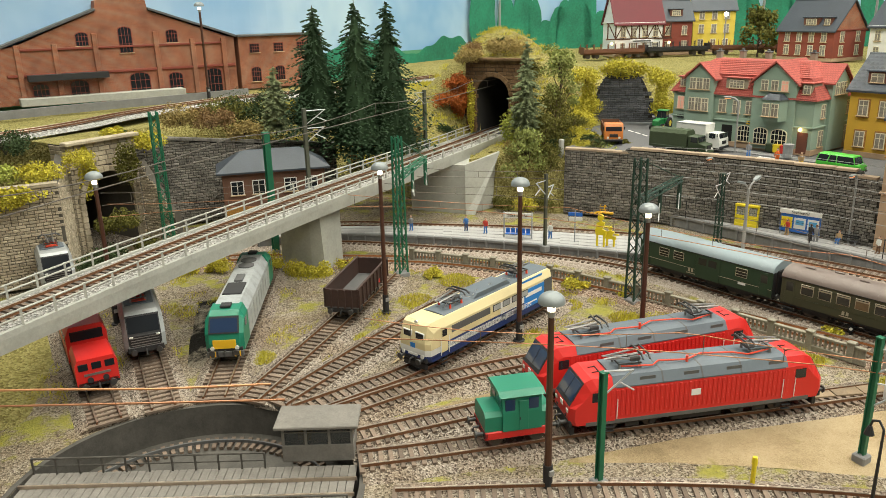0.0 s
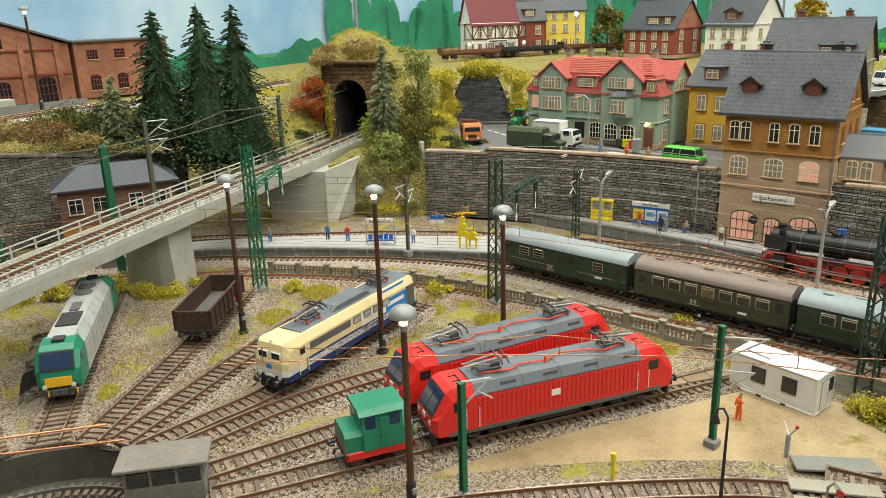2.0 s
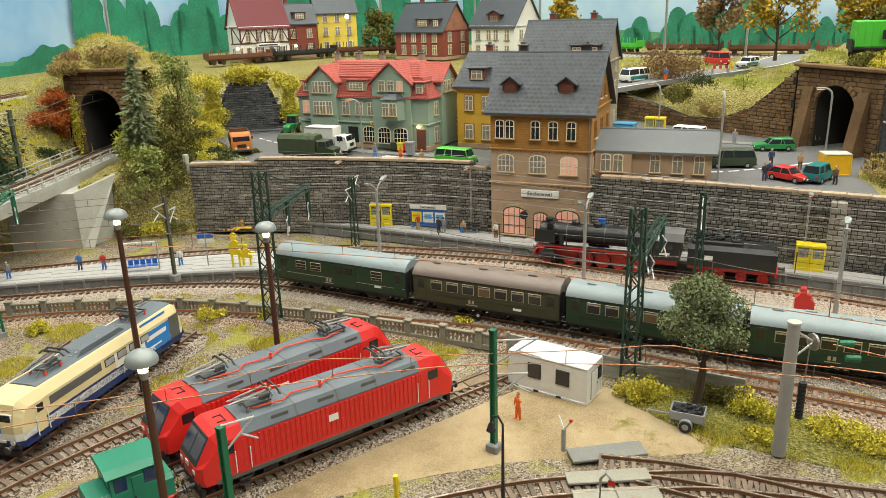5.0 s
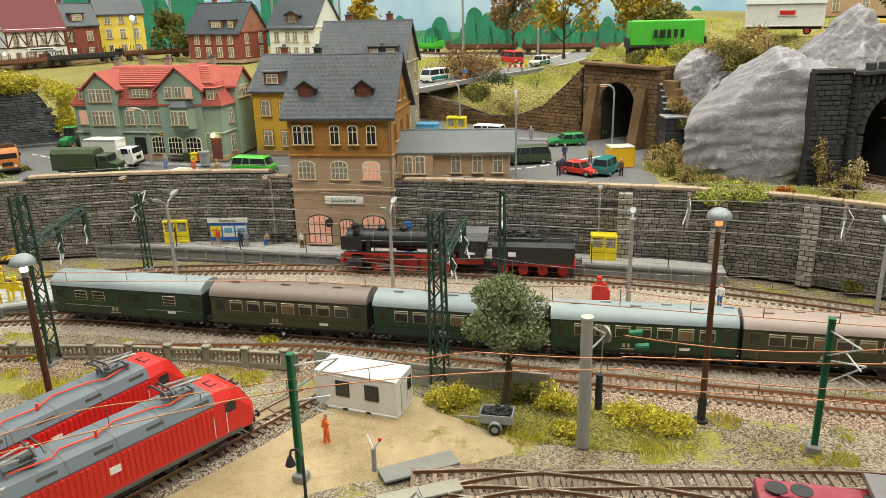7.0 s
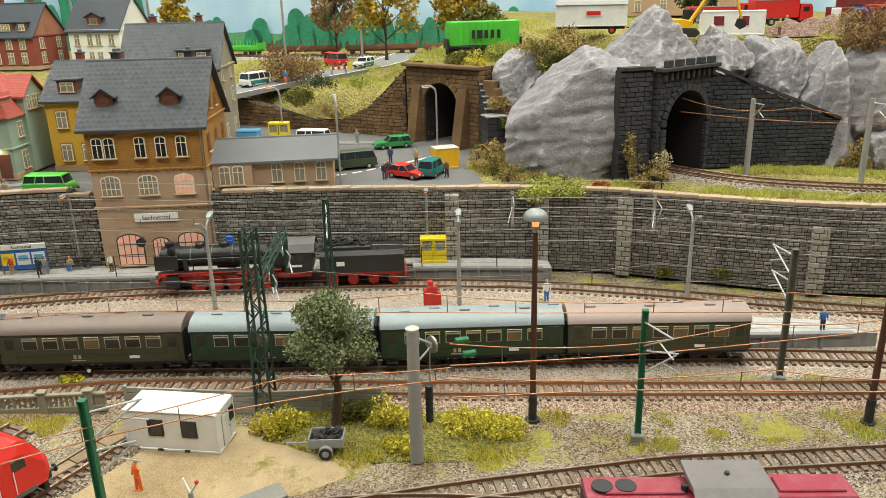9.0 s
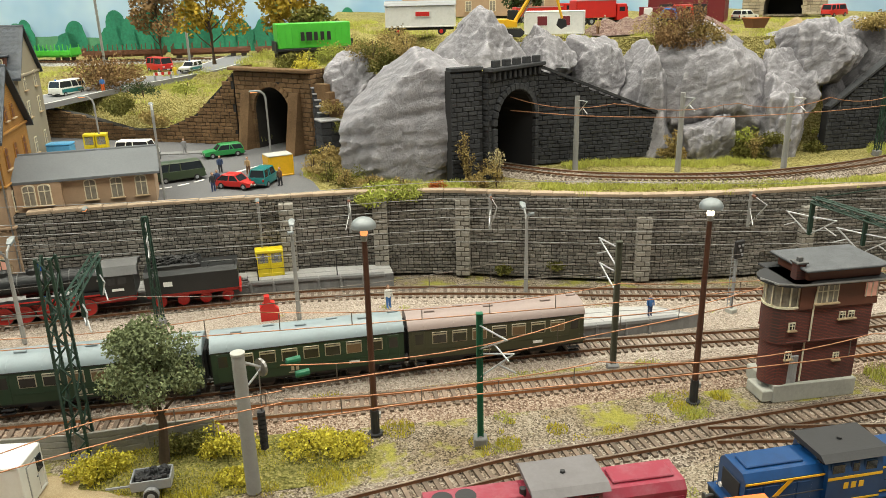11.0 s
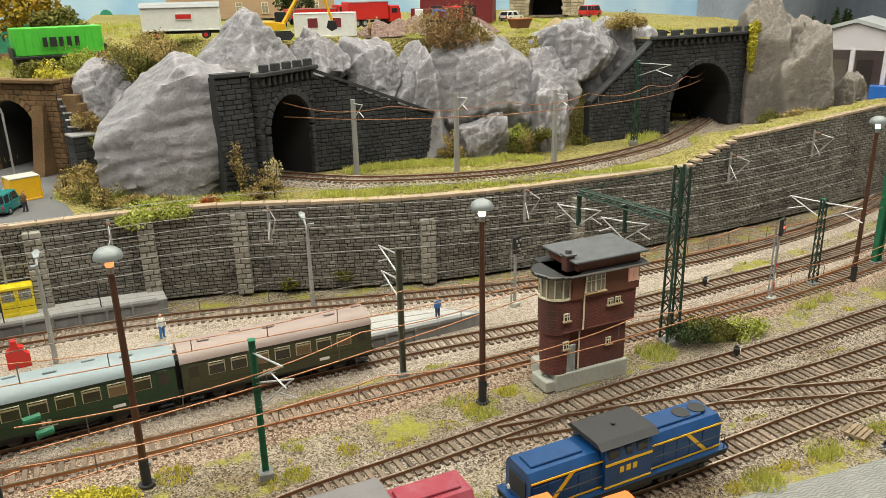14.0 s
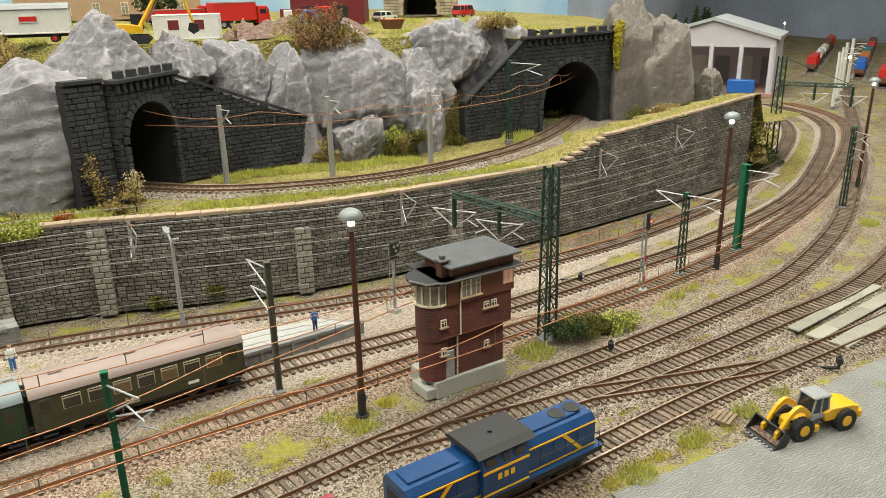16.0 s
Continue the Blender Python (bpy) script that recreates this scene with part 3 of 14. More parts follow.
def height(x, y):
    """The land above the yard: hills, banks and the upper plateau."""
    n = noise.noise((x * 0.07, y * 0.07, 1.3)) * 1.0 + noise.noise((x * 0.25, y * 0.25, 4.1)) * 0.35
    h = -3.0
    b = behind(x, y)
    # ledge with the single track, right of the square
    if y < 17 and b > 1.6:
        h = max(h, TOWN - 0.15 + 0.12 * n)
        if y < -42.5 and b < 5:
            h = max(h, wall_top(Vector((x, y, 0))) - 0.15)
    # plateau with the vehicles, right
    if -82 < y < 24:
        edge_x = 121.5 + max(0, -34 - y) * 0.35 + max(0, y - 4) * 0.5
        k = smooth01((x - edge_x) / (3.5 + max(0, y) * 0.4))
        if k > 0:
            h = max(h, TOWN - 0.3 + (20.2 - TOWN + 0.5 * n) * k)
    # bank up to the mountain road and the fields behind it
    if 16 <= y < 72:
        foot = 127.3 + (y - 31) * 0.26
        k = smooth01((x - foot - 0.6) / 7)
        if k > 0:
            h = max(h, TOWN - 1.5 + (5.9 + 0.03 * max(0, 56 - y)) * k + 0.15 * n)
        if x > 150:
            h = max(h, 13.2 + 0.3 * n)
    # ground above the road tunnel
    if 10 < y < 40:
        k = smooth01((x - 126.0) / 3.0) * smooth01((38 - y) / 7) * smooth01(((x - 124.3) * 0.843 - (y - 26.2) * 0.537 - 0.4) / 1.2)
        if k > 0:
            h = max(h, TOWN - 1.5 + (10.2 + 0.3 * n) * k)
    # bank left of the long wall's end
    d3 = (x - 64.7) * 0.66 + (y - 89.2) * 0.75
    if 70 < x < 97 and y > 84 and b > 1.4 and d3 > 3:
        h = max(h, -0.6 + 8.0 * smooth01((d3 - 6.5) / 6.5) + 0.4 * n)
    # far town terrace
    if y >= 60:
        k = smooth01((x + 0.75 * y - 186) / 9)
        if k > 0:
            h = max(h, TOWN - 1 + (13.2 - TOWN + 0.3 * n + 1) * k)
    # hill with the bridge tunnel and quarry
    d = math.hypot((x - 90) / 17, (y - 111) / 14)
    if d < 1.25 and y > 99 - max(0, x - 92) * 0.6:
        h = max(h, 6.4 + 12.8 * (1 - smooth01(d / 1.25)) * 1.2 + n)
    # left hill with the spruces and the upper line
    if x < 88 and y > 92:
        foot = 109.5 - max(0, x - 46) * 0.10 - 2.5 * smooth01((28 - x) / 6)
        k = smooth01((y - foot - 1.5 * noise.noise((x * 0.1, 2.2, 0))) / (3 if x < 40 else 9))
        if k > 0:
            h = max(h, -0.5 + (12.4 + 0.6 * n + 0.5 * smooth01((x - 40) / 12)) * k)
    # cutting before the bridge tunnel
    lx, ly = (x - 82.6) * 0.515 - (y - 103.0) * 0.857, (x - 82.6) * 0.857 + (y - 103.0) * 0.515
    if -14 < ly < 0.9 and abs(lx) < 9:
        h = min(h, 6.2 + max(0, abs(lx) - 3.6) * 1.6)
    return h


# tunnel bores: place, turn, width, top, length
BORES = ((112.1, -0.2, -44.5, 6.4, 16.4, 14), (122.2, -55.0, -82.0, 12.0, 17.8, 14), (124.3, 26.2, -122.5, 5.6, 15.4, 14), (82.6, 103.0, -59.0, 5.0, 15.8, 14), (31.3, 104.5, -5.0, 5.0, 9.8, 10))


def in_bore(x, y, z, b):
    c, s = math.cos(radians(b[2])), math.sin(radians(b[2]))
    dx, dy = x - b[0], y - b[1]
    return abs(dx * c + dy * s) < b[3] / 2 + 0.5 and -1.5 < -dx * s + dy * c < b[5] and z < b[4] and not (z < TOWN and b[4] > 12 and -dx * s + dy * c < 0)


g = G()
xs = [8 + 1.3 * i for i in range(150)]
ys = [-95 + 1.3 * j for j in range(195)]
idx = {}
for i, x in enumerate(xs):
    for j, y in enumerate(ys):
        idx[i, j] = len(g.v)
        g.v.append((x, y, height(x, y)))
for i in range(len(xs) - 1):
    for j in range(len(ys) - 1):
        q = (idx[i, j], idx[i + 1, j], idx[i + 1, j + 1], idx[i, j + 1])
        mx, my = g.v[q[0]][0] + 0.65, g.v[q[0]][1] + 0.65
        if any(in_bore(mx, my, min(g.v[k][2] for k in q), b) for b in BORES):
            continue
        if min(g.v[k][2] for k in q) > -0.9 or (g.v[q[0]][1] > 30 and max(g.v[k][2] for k in q) > -0.9):
            g.f.append(q)
hill = solid("hillside", g, M_TURF, "yellow-green flocked grass hills behind the walls", "hill", "structure", smooth=True)

# ---------------------------------------------------------------- painted backdrop
def sky_mat():
    m, nt, p = nodes_of("painted_sky")
    co = coords(nt)
    n = tex_noise(nt, co, 0.03, 4)
    c = ramp(nt, n, [(0.35, (0.20, 0.40, 0.66)), (0.65, (0.50, 0.66, 0.79))])
    nt.links.new(c, p.inputs["Base Color"])
    p.inputs["Roughness"].default_value = 0.7
    return m


M_SKY = sky_mat()
back_line = curve_through([(-30, 141), (20, 140), (60, 139), (95, 150), (130, 156), (165, 140), (183, 105), (188, 60), (192, 10), (196, -40), (200, -110)], 3.0)
g = sweep(G(), back_line, [(0, -5), (0.6, -5), (0.6, 60), (0, 60)])
solid("backdrop", g, M_SKY, "backdrop board painted with blue sky", "backdrop", "structure")

# ---------------------------------------------------------------- rolling stock
M_RED = mat("traffic_red_paint", (0.62, 0.022, 0.018), 0.38, 0, 0.06, 0.3, 8)
M_ROOFGREY = mat("roof_slate_grey", (0.115, 0.14, 0.165), 0.55, 0, 0.12, 0.4, 6)
M_FRAME = mat("underframe_black", (0.022, 0.022, 0.024), 0.65, 0, 0.3, 1.0, 8)
M_FRAME_GREY = mat("underframe_grey", (0.10, 0.10, 0.10), 0.6, 0, 0.2, 1.0, 8)
M_GLASS = glass_mat("cab_glass", (0.015, 0.018, 0.022), 0.06)
M_GLASS_BLUE = glass_mat("cab_glass_blue", (0.02, 0.04, 0.09), 0.06)
M_WHITE = mat("white_paint", (0.78, 0.78, 0.76), 0.45, 0, 0.04, 0.5, 6)
M_CREAM = mat("cream_paint", (0.66, 0.56, 0.315), 0.42, 0, 0.05, 0.4, 8)
M_OCEAN = mat("ocean_blue_paint", (0.012, 0.03, 0.13), 0.4, 0, 0.08, 0.4, 8)
M_BANNER = mat("bright_blue_paint", (0.015, 0.20, 0.60), 0.4, 0, 0.06, 0.4, 8)
M_METAL = mat("dull_metal", (0.32, 0.31, 0.30), 0.4, 0.8, 0.15, 1, 8)
M_DARKMETAL = mat("dark_metal", (0.09, 0.09, 0.09), 0.45, 0.7, 0.15, 1, 8)
M_CABLE = mat("red_cable", (0.75, 0.07, 0.03), 0.45)
M_GREENP = mat("loco_green_paint", (0.012, 0.19, 0.115), 0.42, 0, 0.08, 0.4, 8)
M_SILVER = mat("silver_grey_paint", (0.42, 0.44, 0.45), 0.45, 0.2, 0.1, 0.5, 6, dirt=(0.14, 0.13, 0.12), dirt_amount=0.45)
M_YELLOW = mat("signal_yellow_paint", (0.80, 0.48, 0.02), 0.45, 0, 0.06, 0.5, 8)
M_WHEEL = mat("wheel_steel", (0.10, 0.085, 0.075), 0.5, 0.6, 0.2, 1, 8)
M_COACH = mat("coach_green_paint", (0.022, 0.050, 0.026), 0.42, 0, 0.12, 0.3, 6)
M_COACH_OLIVE = mat("coach_olive_paint", (0.058, 0.060, 0.033), 0.42, 0, 0.12, 0.3, 6)
M_ROOF_BLUE = mat("coach_roof_bluegrey", (0.24, 0.295, 0.32), 0.5, 0, 0.08, 0.3, 6, dirt=(0.2, 0.2, 0.2), dirt_amount=0.25)
M_ROOF_BROWN = mat("coach_roof_brown", (0.165, 0.128, 0.112), 0.5, 0, 0.10, 0.3, 6)
M_ROOF_PINK = mat("coach_roof_pinkbrown", (0.30, 0.235, 0.215), 0.55, 0, 0.10, 0.3, 6)
M_WINDOW = glass_mat("coach_window", (0.035, 0.032, 0.028), 0.12)
M_INSIDE = mat("coach_interior_tan", (0.17, 0.11, 0.055), 0.6, 0, 0.25, 1.2, 6)
M_BRASS = mat("window_frame_alu", (0.50, 0.46, 0.36), 0.4, 0.5, 0.1, 1, 8)
M_RUBBER = mat("bellows_black", (0.015, 0.015, 0.016), 0.8)
M_STEAM = mat("steam_black", (0.016, 0.017, 0.018), 0.38, 0.1, 0.3, 0.8, 8)
M_STEAMRED = mat("wheel_red", (0.50, 0.02, 0.015), 0.45, 0, 0.1, 0.8, 8)
M_COAL = soil_mat("coal", [(0.15, (0.008, 0.008, 0.008)), (0.5, (0.03, 0.03, 0.03)), (0.9, (0.12, 0.12, 0.12))], 4, 0.25)
M_WAGON = mat("wagon_brown", (0.055, 0.028, 0.022), 0.65, 0, 0.2, 0.6, 8, dirt=(0.02, 0.015, 0.012), dirt_amount=0.4)
M_BLUEP = mat("loco_blue_paint", (0.006, 0.05, 0.165), 0.33, 0, 0.12, 0.5, 6, dirt=(0.01, 0.02, 0.06), dirt_amount=0.4)
M_PURPLE = mat("purple_red_paint", (0.26, 0.026, 0.05), 0.4, 0, 0.10, 0.5, 6, dirt=(0.35, 0.2, 0.22), dirt_amount=0.3)
M_ORANGE = mat("orange_paint", (0.85, 0.16, 0.02), 0.5, 0, 0.06, 0.5, 6)
M_DIRTYROOF = mat("cab_roof_grey", (0.15, 0.14, 0.145), 0.6, 0, 0.15, 0.5, 6, dirt=(0.1, 0.09, 0.09), dirt_amount=0.4)
M_LAMP_GLASS = mat("lamp_glass", (0.75, 0.75, 0.7), 0.15)


def writing(text, size, material, parent, m, name="lettering", extrude=0.01, width=None):
    """Raised letters in the built-in font, as a mesh part."""
    cu = bpy.data.curves.new(name, "FONT")
    cu.body, cu.size, cu.extrude = text, size * S, extrude * S
    cu.align_x, cu.align_y = "CENTER", "CENTER"
    tmp = bpy.data.objects.new(name, cu)
    scene.collection.objects.link(tmp)
    bpy.context.view_layer.update()
    me = bpy.data.meshes.new_from_object(tmp)
    w = max(v.co.x for v in me.vertices) - min(v.co.x for v in me.vertices)
    bpy.data.objects.remove(tmp)
    me.materials.clear()
    me.materials.append(material)
    ob = new(name, me)
    ob.parent = parent
    k = (width * S / w) if width else 1.0
    ob.matrix_basis = m @ Matrix.Diagonal((k, 1, 1, 1))
    return ob


def face_side(x, y, z, sign):
    """A pose for things on a vehicle's side: sign 1 the left side, -1 the right."""
    return pose(x * S, y * S, z * S, 90, 0, 180 if sign > 0 else 0)


def wheelset(root, x, r=0.5, material=None, name="wheel"):
    for s in (-1, 1):
        g = G().cyl((x, s * 0.72, r), (x, s * 0.80, r), r, n=16).cyl((x, s * 0.80, r), (x, s * 0.86, r), r * 0.35, n=8)
        part(name, g, material or M_WHEEL, root)


def bogie(root, x, base=2.6, r=0.52, axles=2):
    b = part("bogie", G().box(x, 0, 0.62, base + 1.5, 1.2, 0.30).box(x, 1.02, 0.66, base + 1.2, 0.16, 0.34, 0, 0.05).box(x, -1.02, 0.66, base + 1.2, 0.16, 0.34, 0, 0.05)
             .box(x, 1.06, 0.45, 0.9, 0.14, 0.3).box(x, -1.06, 0.45, 0.9, 0.14, 0.3), M_FRAME, root)
    for k in range(axles):
        xx = x - base / 2 + base * k / (axles - 1)
        wheelset(b, xx, r)
        for s in (-1, 1):
            part("axle_box", G().box(xx, s * 1.10, r, 0.42, 0.2, 0.42, 0, 0.06), M_FRAME, b)
    return b


def buffers(root, half, z=1.03, beam=True, m=None):
    for e in (-1, 1):
        if beam:
            part("buffer_beam", G().box(e * (half - 0.12), 0, z, 0.24, 2.6, 0.42, 0, 0.04), m or M_FRAME, root)
        for s in (-1, 1):
            part("buffer", G().cyl((e * half, s * 0.88, z), (e * (half + 0.42), s * 0.88, z), 0.12, n=10).cyl((e * (half + 0.42), s * 0.88, z), (e * (half + 0.50), s * 0.88, z), 0.24, 0.22, n=12), M_DARKMETAL, root)
        part("coupling_hook", G().tube([(e * half, 0, z), (e * (half + 0.35), 0, z - 0.02), (e * (half + 0.42), 0, z - 0.3)], 0.07), M_DARKMETAL, root)


def pantograph(root, x, z, facing=1, material=None):
    """A folded single-arm pantograph on four insulators."""
    p = part("pantograph", G().box(x, 0.55, z + 0.32, 1.5, 0.08, 0.08).box(x, -0.55, z + 0.32, 1.5, 0.08, 0.08).box(x - 0.7, 0, z + 0.32, 0.08, 1.1, 0.08).box(x + 0.7, 0, z + 0.32, 0.08, 1.1, 0.08), material or M_DARKMETAL, root)
    for dx in (-0.65, 0.65):
        for dy in (-0.55, 0.55):
            part("insulator", G().cyl((x + dx, dy, z), (x + dx, dy, z + 0.3), 0.10, 0.07, n=8), M_CABLE if material else M_METAL, p)
    g = G()
    for dy in (-0.1, 0.1):
        g.tube([(x - 0.6 * facing, dy * 2, z + 0.42), (x + 1.5 * facing, dy * 2, z + 0.62), (x - 0.9 * facing, dy * 3, z + 0.86)], 0.075)
    part("arm", g, M_METAL, p)
    g = G()
    for dx in (-0.22, 0.22):
        g.tube([(x - 0.9 * facing + dx, -0.95, z + 0.70), (x - 0.9 * facing + dx, -0.65, z + 0.92), (x - 0.9 * facing + dx, 0.65, z + 0.92), (x - 0.9 * facing + dx, 0.95, z + 0.70)], 0.07)
    part("collector_head", g, M_DARKMETAL, p)
    part("drive_box", G().box(x - 0.5 * facing, 0, z + 0.42, 0.7, 0.55, 0.3, 0, 0.06).cyl((x - 0.2 * facing, -0.3, z + 0.5), (x + 0.7 * facing, -0.3, z + 0.5), 0.1, n=8), M_FRAME_GREY, p)
    return p


def box_body(g, L, wid, z0, zs, z1, nose, taper=0.3, inset=0.32, rake=0.9, low=1.5, xa=None, xb=None):
    """A loco body: shoulders at zs, roof at z1, both noses raked. Outline drawn lengthwise, skinned across the width."""
    secs = []
    for y, back, top in ((-wid / 2, inset, zs), (-wid / 2 + taper, 0.0, z1), (wid / 2 - taper, 0.0, z1), (wid / 2, inset, zs)):
        h = L / 2 - back
        k = (top - z0) / (z1 - z0)
        right = [(h - 0.12, z0), (h, z0 + 0.35), (h - 0.02 * rake, z0 + low * 0.75), (h - rake * 0.45, z0 + (z1 - z0) * 0.66 * k + 0.05), (h - rake * 0.85, top - 0.18), (h - rake - 0.25, top)]
        left = [(-x, z) for x, z in reversed(right)]
        secs.append([(x, y, z) for x, z in right + left])
    g.loft(secs)
    return g


def nose_strip(e, h, z0, z1, rake, low, za, zb, ya, yb, off=0.04):
    """A thin plate that follows a raked nose between two heights."""
    prof = [(h, z0 + 0.35), (h - 0.02 * rake, z0 + low * 0.75), (h - rake * 0.45, z0 + (z1 - z0) * 0.66 + 0.05), (h - rake * 0.85, z1 - 0.18), (h - rake - 0.25, z1)]

    def at(z):
        for (xa, a), (xb, b) in zip(prof, prof[1:]):
            if a <= z <= b:
                return xa + (xb - xa) * (z - a) / (b - a)
        return prof[-1][0]
    zs = sorted([za, zb] + [p[1] for p in prof if za < p[1] < zb])
    g = G()
    g.loft([[(e * (at(z) + o), y, z) for o, y in ((-0.05, ya), (off, ya), (off, yb), (-0.05, yb))] for z in zs])
    return g


def modern_electric(x, y, rz, name="electric_locomotive", paint=None, label="", L=17.0):
    """A red four-axle electric with ribbed flanks and a grey roof."""
    paint = paint or M_RED
    root = thing(name, x, y, RAIL, rz, label, "locomotive", "red electric locomotives")
    body = part("body", box_body(G(), L, 2.98, 0.95, 3.25, 3.82, 0, rake=1.15), paint, root, smooth=False)
    # roof
    rl = L - 5.4
    g = G()
    prof = [(-1.50, 3.20), (-1.51, 3.28), (-1.17, 3.86), (-0.6, 3.93), (0.6, 3.93), (1.17, 3.86), (1.51, 3.28), (1.50, 3.20)]
    g.loft([[(xx, a, b) for a, b in prof] for xx in (-rl / 2, rl / 2)])
    roof = part("roof", g, M_ROOFGREY, root, "slate grey roof")
    for xx in (-rl / 2 + 3.2, 0, rl / 2 - 3.2):
        part("roof_joint", G().loft([[(xx + d, a * 1.004, b + 0.012) for a, b in prof] for d in (-0.05, 0.05)]), M_FRAME_GREY, roof)
    for k in range(8):
        xx = -rl / 2 + 0.8 + k * (rl - 1.6) / 7
        for s in (-1, 1):
            part("roof_vent", G().box(xx, s * 1.36, 3.56, 1.0, 0.03, 0.34, 0, 0, Matrix.Rotation(0, 4, "X")), M_FRAME_GREY, roof) if k % 2 == 0 else None
    # flanks
    for s in (-1, 1):
        n = 38
        for k in range(n):
            xx = -rl / 2 - 0.2 + (k + 0.5) * (rl + 0.4) / n
            part("side_rib", G().box(xx, s * 1.505, 2.22, (rl + 0.4) / n * 0.55, 0.05, 1.75, 0, 0.02), paint, body)
        part("sole_bar", G().box(0, s * 1.42, 0.98, L - 2.0, 0.16, 0.30, 0, 0.03), M_FRAME_GREY, root)
        part("logo_panel", G().box(0.4, s * 1.545, 2.35, 0.62, 0.02, 0.42), M_WHITE, body)
        for e in (-1, 1):
            xx = e * (L / 2 - 1.75)
            part("side_window", G().box(xx, s * 1.497, 2.72, 0.75, 0.03, 0.62, 0, 0.014), M_GLASS, body)
            part("cab_door", G().box(e * (L / 2 - 2.55), s * 1.502, 2.15, 0.66, 0.03, 2.2, 0, 0.014), paint, body)
            for d in (-0.42, 0.42):
                part("handrail", G().tube([(e * (L / 2 - 2.55) + d, s * 1.56, 1.2), (e * (L / 2 - 2.55) + d, s * 1.58, 2.5)], 0.03), M_WHITE, body)
            part("step", G().box(e * (L / 2 - 2.55), s * 1.45, 0.35, 0.6, 0.2, 0.05).box(e * (L / 2 - 2.55), s * 1.45, 0.62, 0.6, 0.2, 0.05), M_FRAME, root)
    for e in (-1, 1):
        h = L / 2
        mask = part("windscreen_mask", nose_strip(e, h, 0.95, 3.82, 1.15, 1.5, 2.18, 3.60, -1.18, 1.18, 0.03), M_FRAME, body, "black windscreen surround")
        ws = mask
        for s in (-1, 1):
            part("windscreen", nose_strip(e, h, 0.95, 3.82, 1.15, 1.5, 2.42, 3.48, s * 0.04, s * 1.08, 0.06), M_GLASS_BLUE, mask)
        for d in (-0.35, 0.35):
            part("wiper", G().tube([(e * (h - 0.34), d, 2.4), (e * (h - 0.72), d * 1.6, 3.1)], 0.025), M_FRAME, ws)
        for s in (-1, 1):
            part("headlight", G().box(e * (h - 0.03), s * 0.95, 1.80, 0.10, 0.34, 0.28, 0, 0.04), M_LAMP_GLASS, body)
            part("lower_light", G().box(e * (h - 0.0), s * 0.75, 1.42, 0.06, 0.22, 0.14, 0, 0.02), M_FRAME, body)
        part("logo_panel", G().box(e * (h + 0.0), 0, 1.95, 0.05, 0.42, 0.3), M_WHITE, body)
        part("snow_plough", G().box(e * (h - 0.3), 0, 0.45, 0.3, 2.3, 0.55, 0, 0.05), M_FRAME, root)
        part("roof_grille", G().box(e * (h - 2.0), 0.35, 3.84, 0.5, 0.06, 0.04).box(e * (h - 2.0), -0.35, 3.84, 0.5, 0.06, 0.04).box(e * (h - 2.2), 0.0, 3.84, 0.06, 0.9, 0.05), M_RUBBER, body)
        bogie(root, e * (L / 2 - 4.2))
        pantograph(root, e * (rl / 2 - 1.4), 3.93, e)
    g = G()
    for pts in ([(-rl / 2 + 0.6, 0.35), (-3.4, 0.75), (-2.6, 0.25), (-0.6, -0.1), (0.6, 0.5), (2.4, 0.25), (3.0, 0.75), (rl / 2 - 0.8, 0.45)],):
        g.tube([(a, b, 4.08) for a, b in pts], 0.055)
    part("roof_cable", g, M_CABLE, roof, "red high-voltage roof cable")
    part("surge_arrester", G().cyl((0.6, 0.5, 3.93), (0.6, 0.5, 4.35), 0.09, n=8), M_CABLE, roof)
    part("transformer", G().box(0, 0, 0.62, 3.4, 2.3, 0.62, 0, 0.08), M_FRAME, root)
    buffers(root, L / 2)
    return root


modern_electric(57.3, 43.35, 160.0, label="bright red electric locomotive with ribbed flanks and grey roof")
modern_electric(58.3, 48.6, 166.4, label="bright red electric locomotive on the neighbouring shed track")


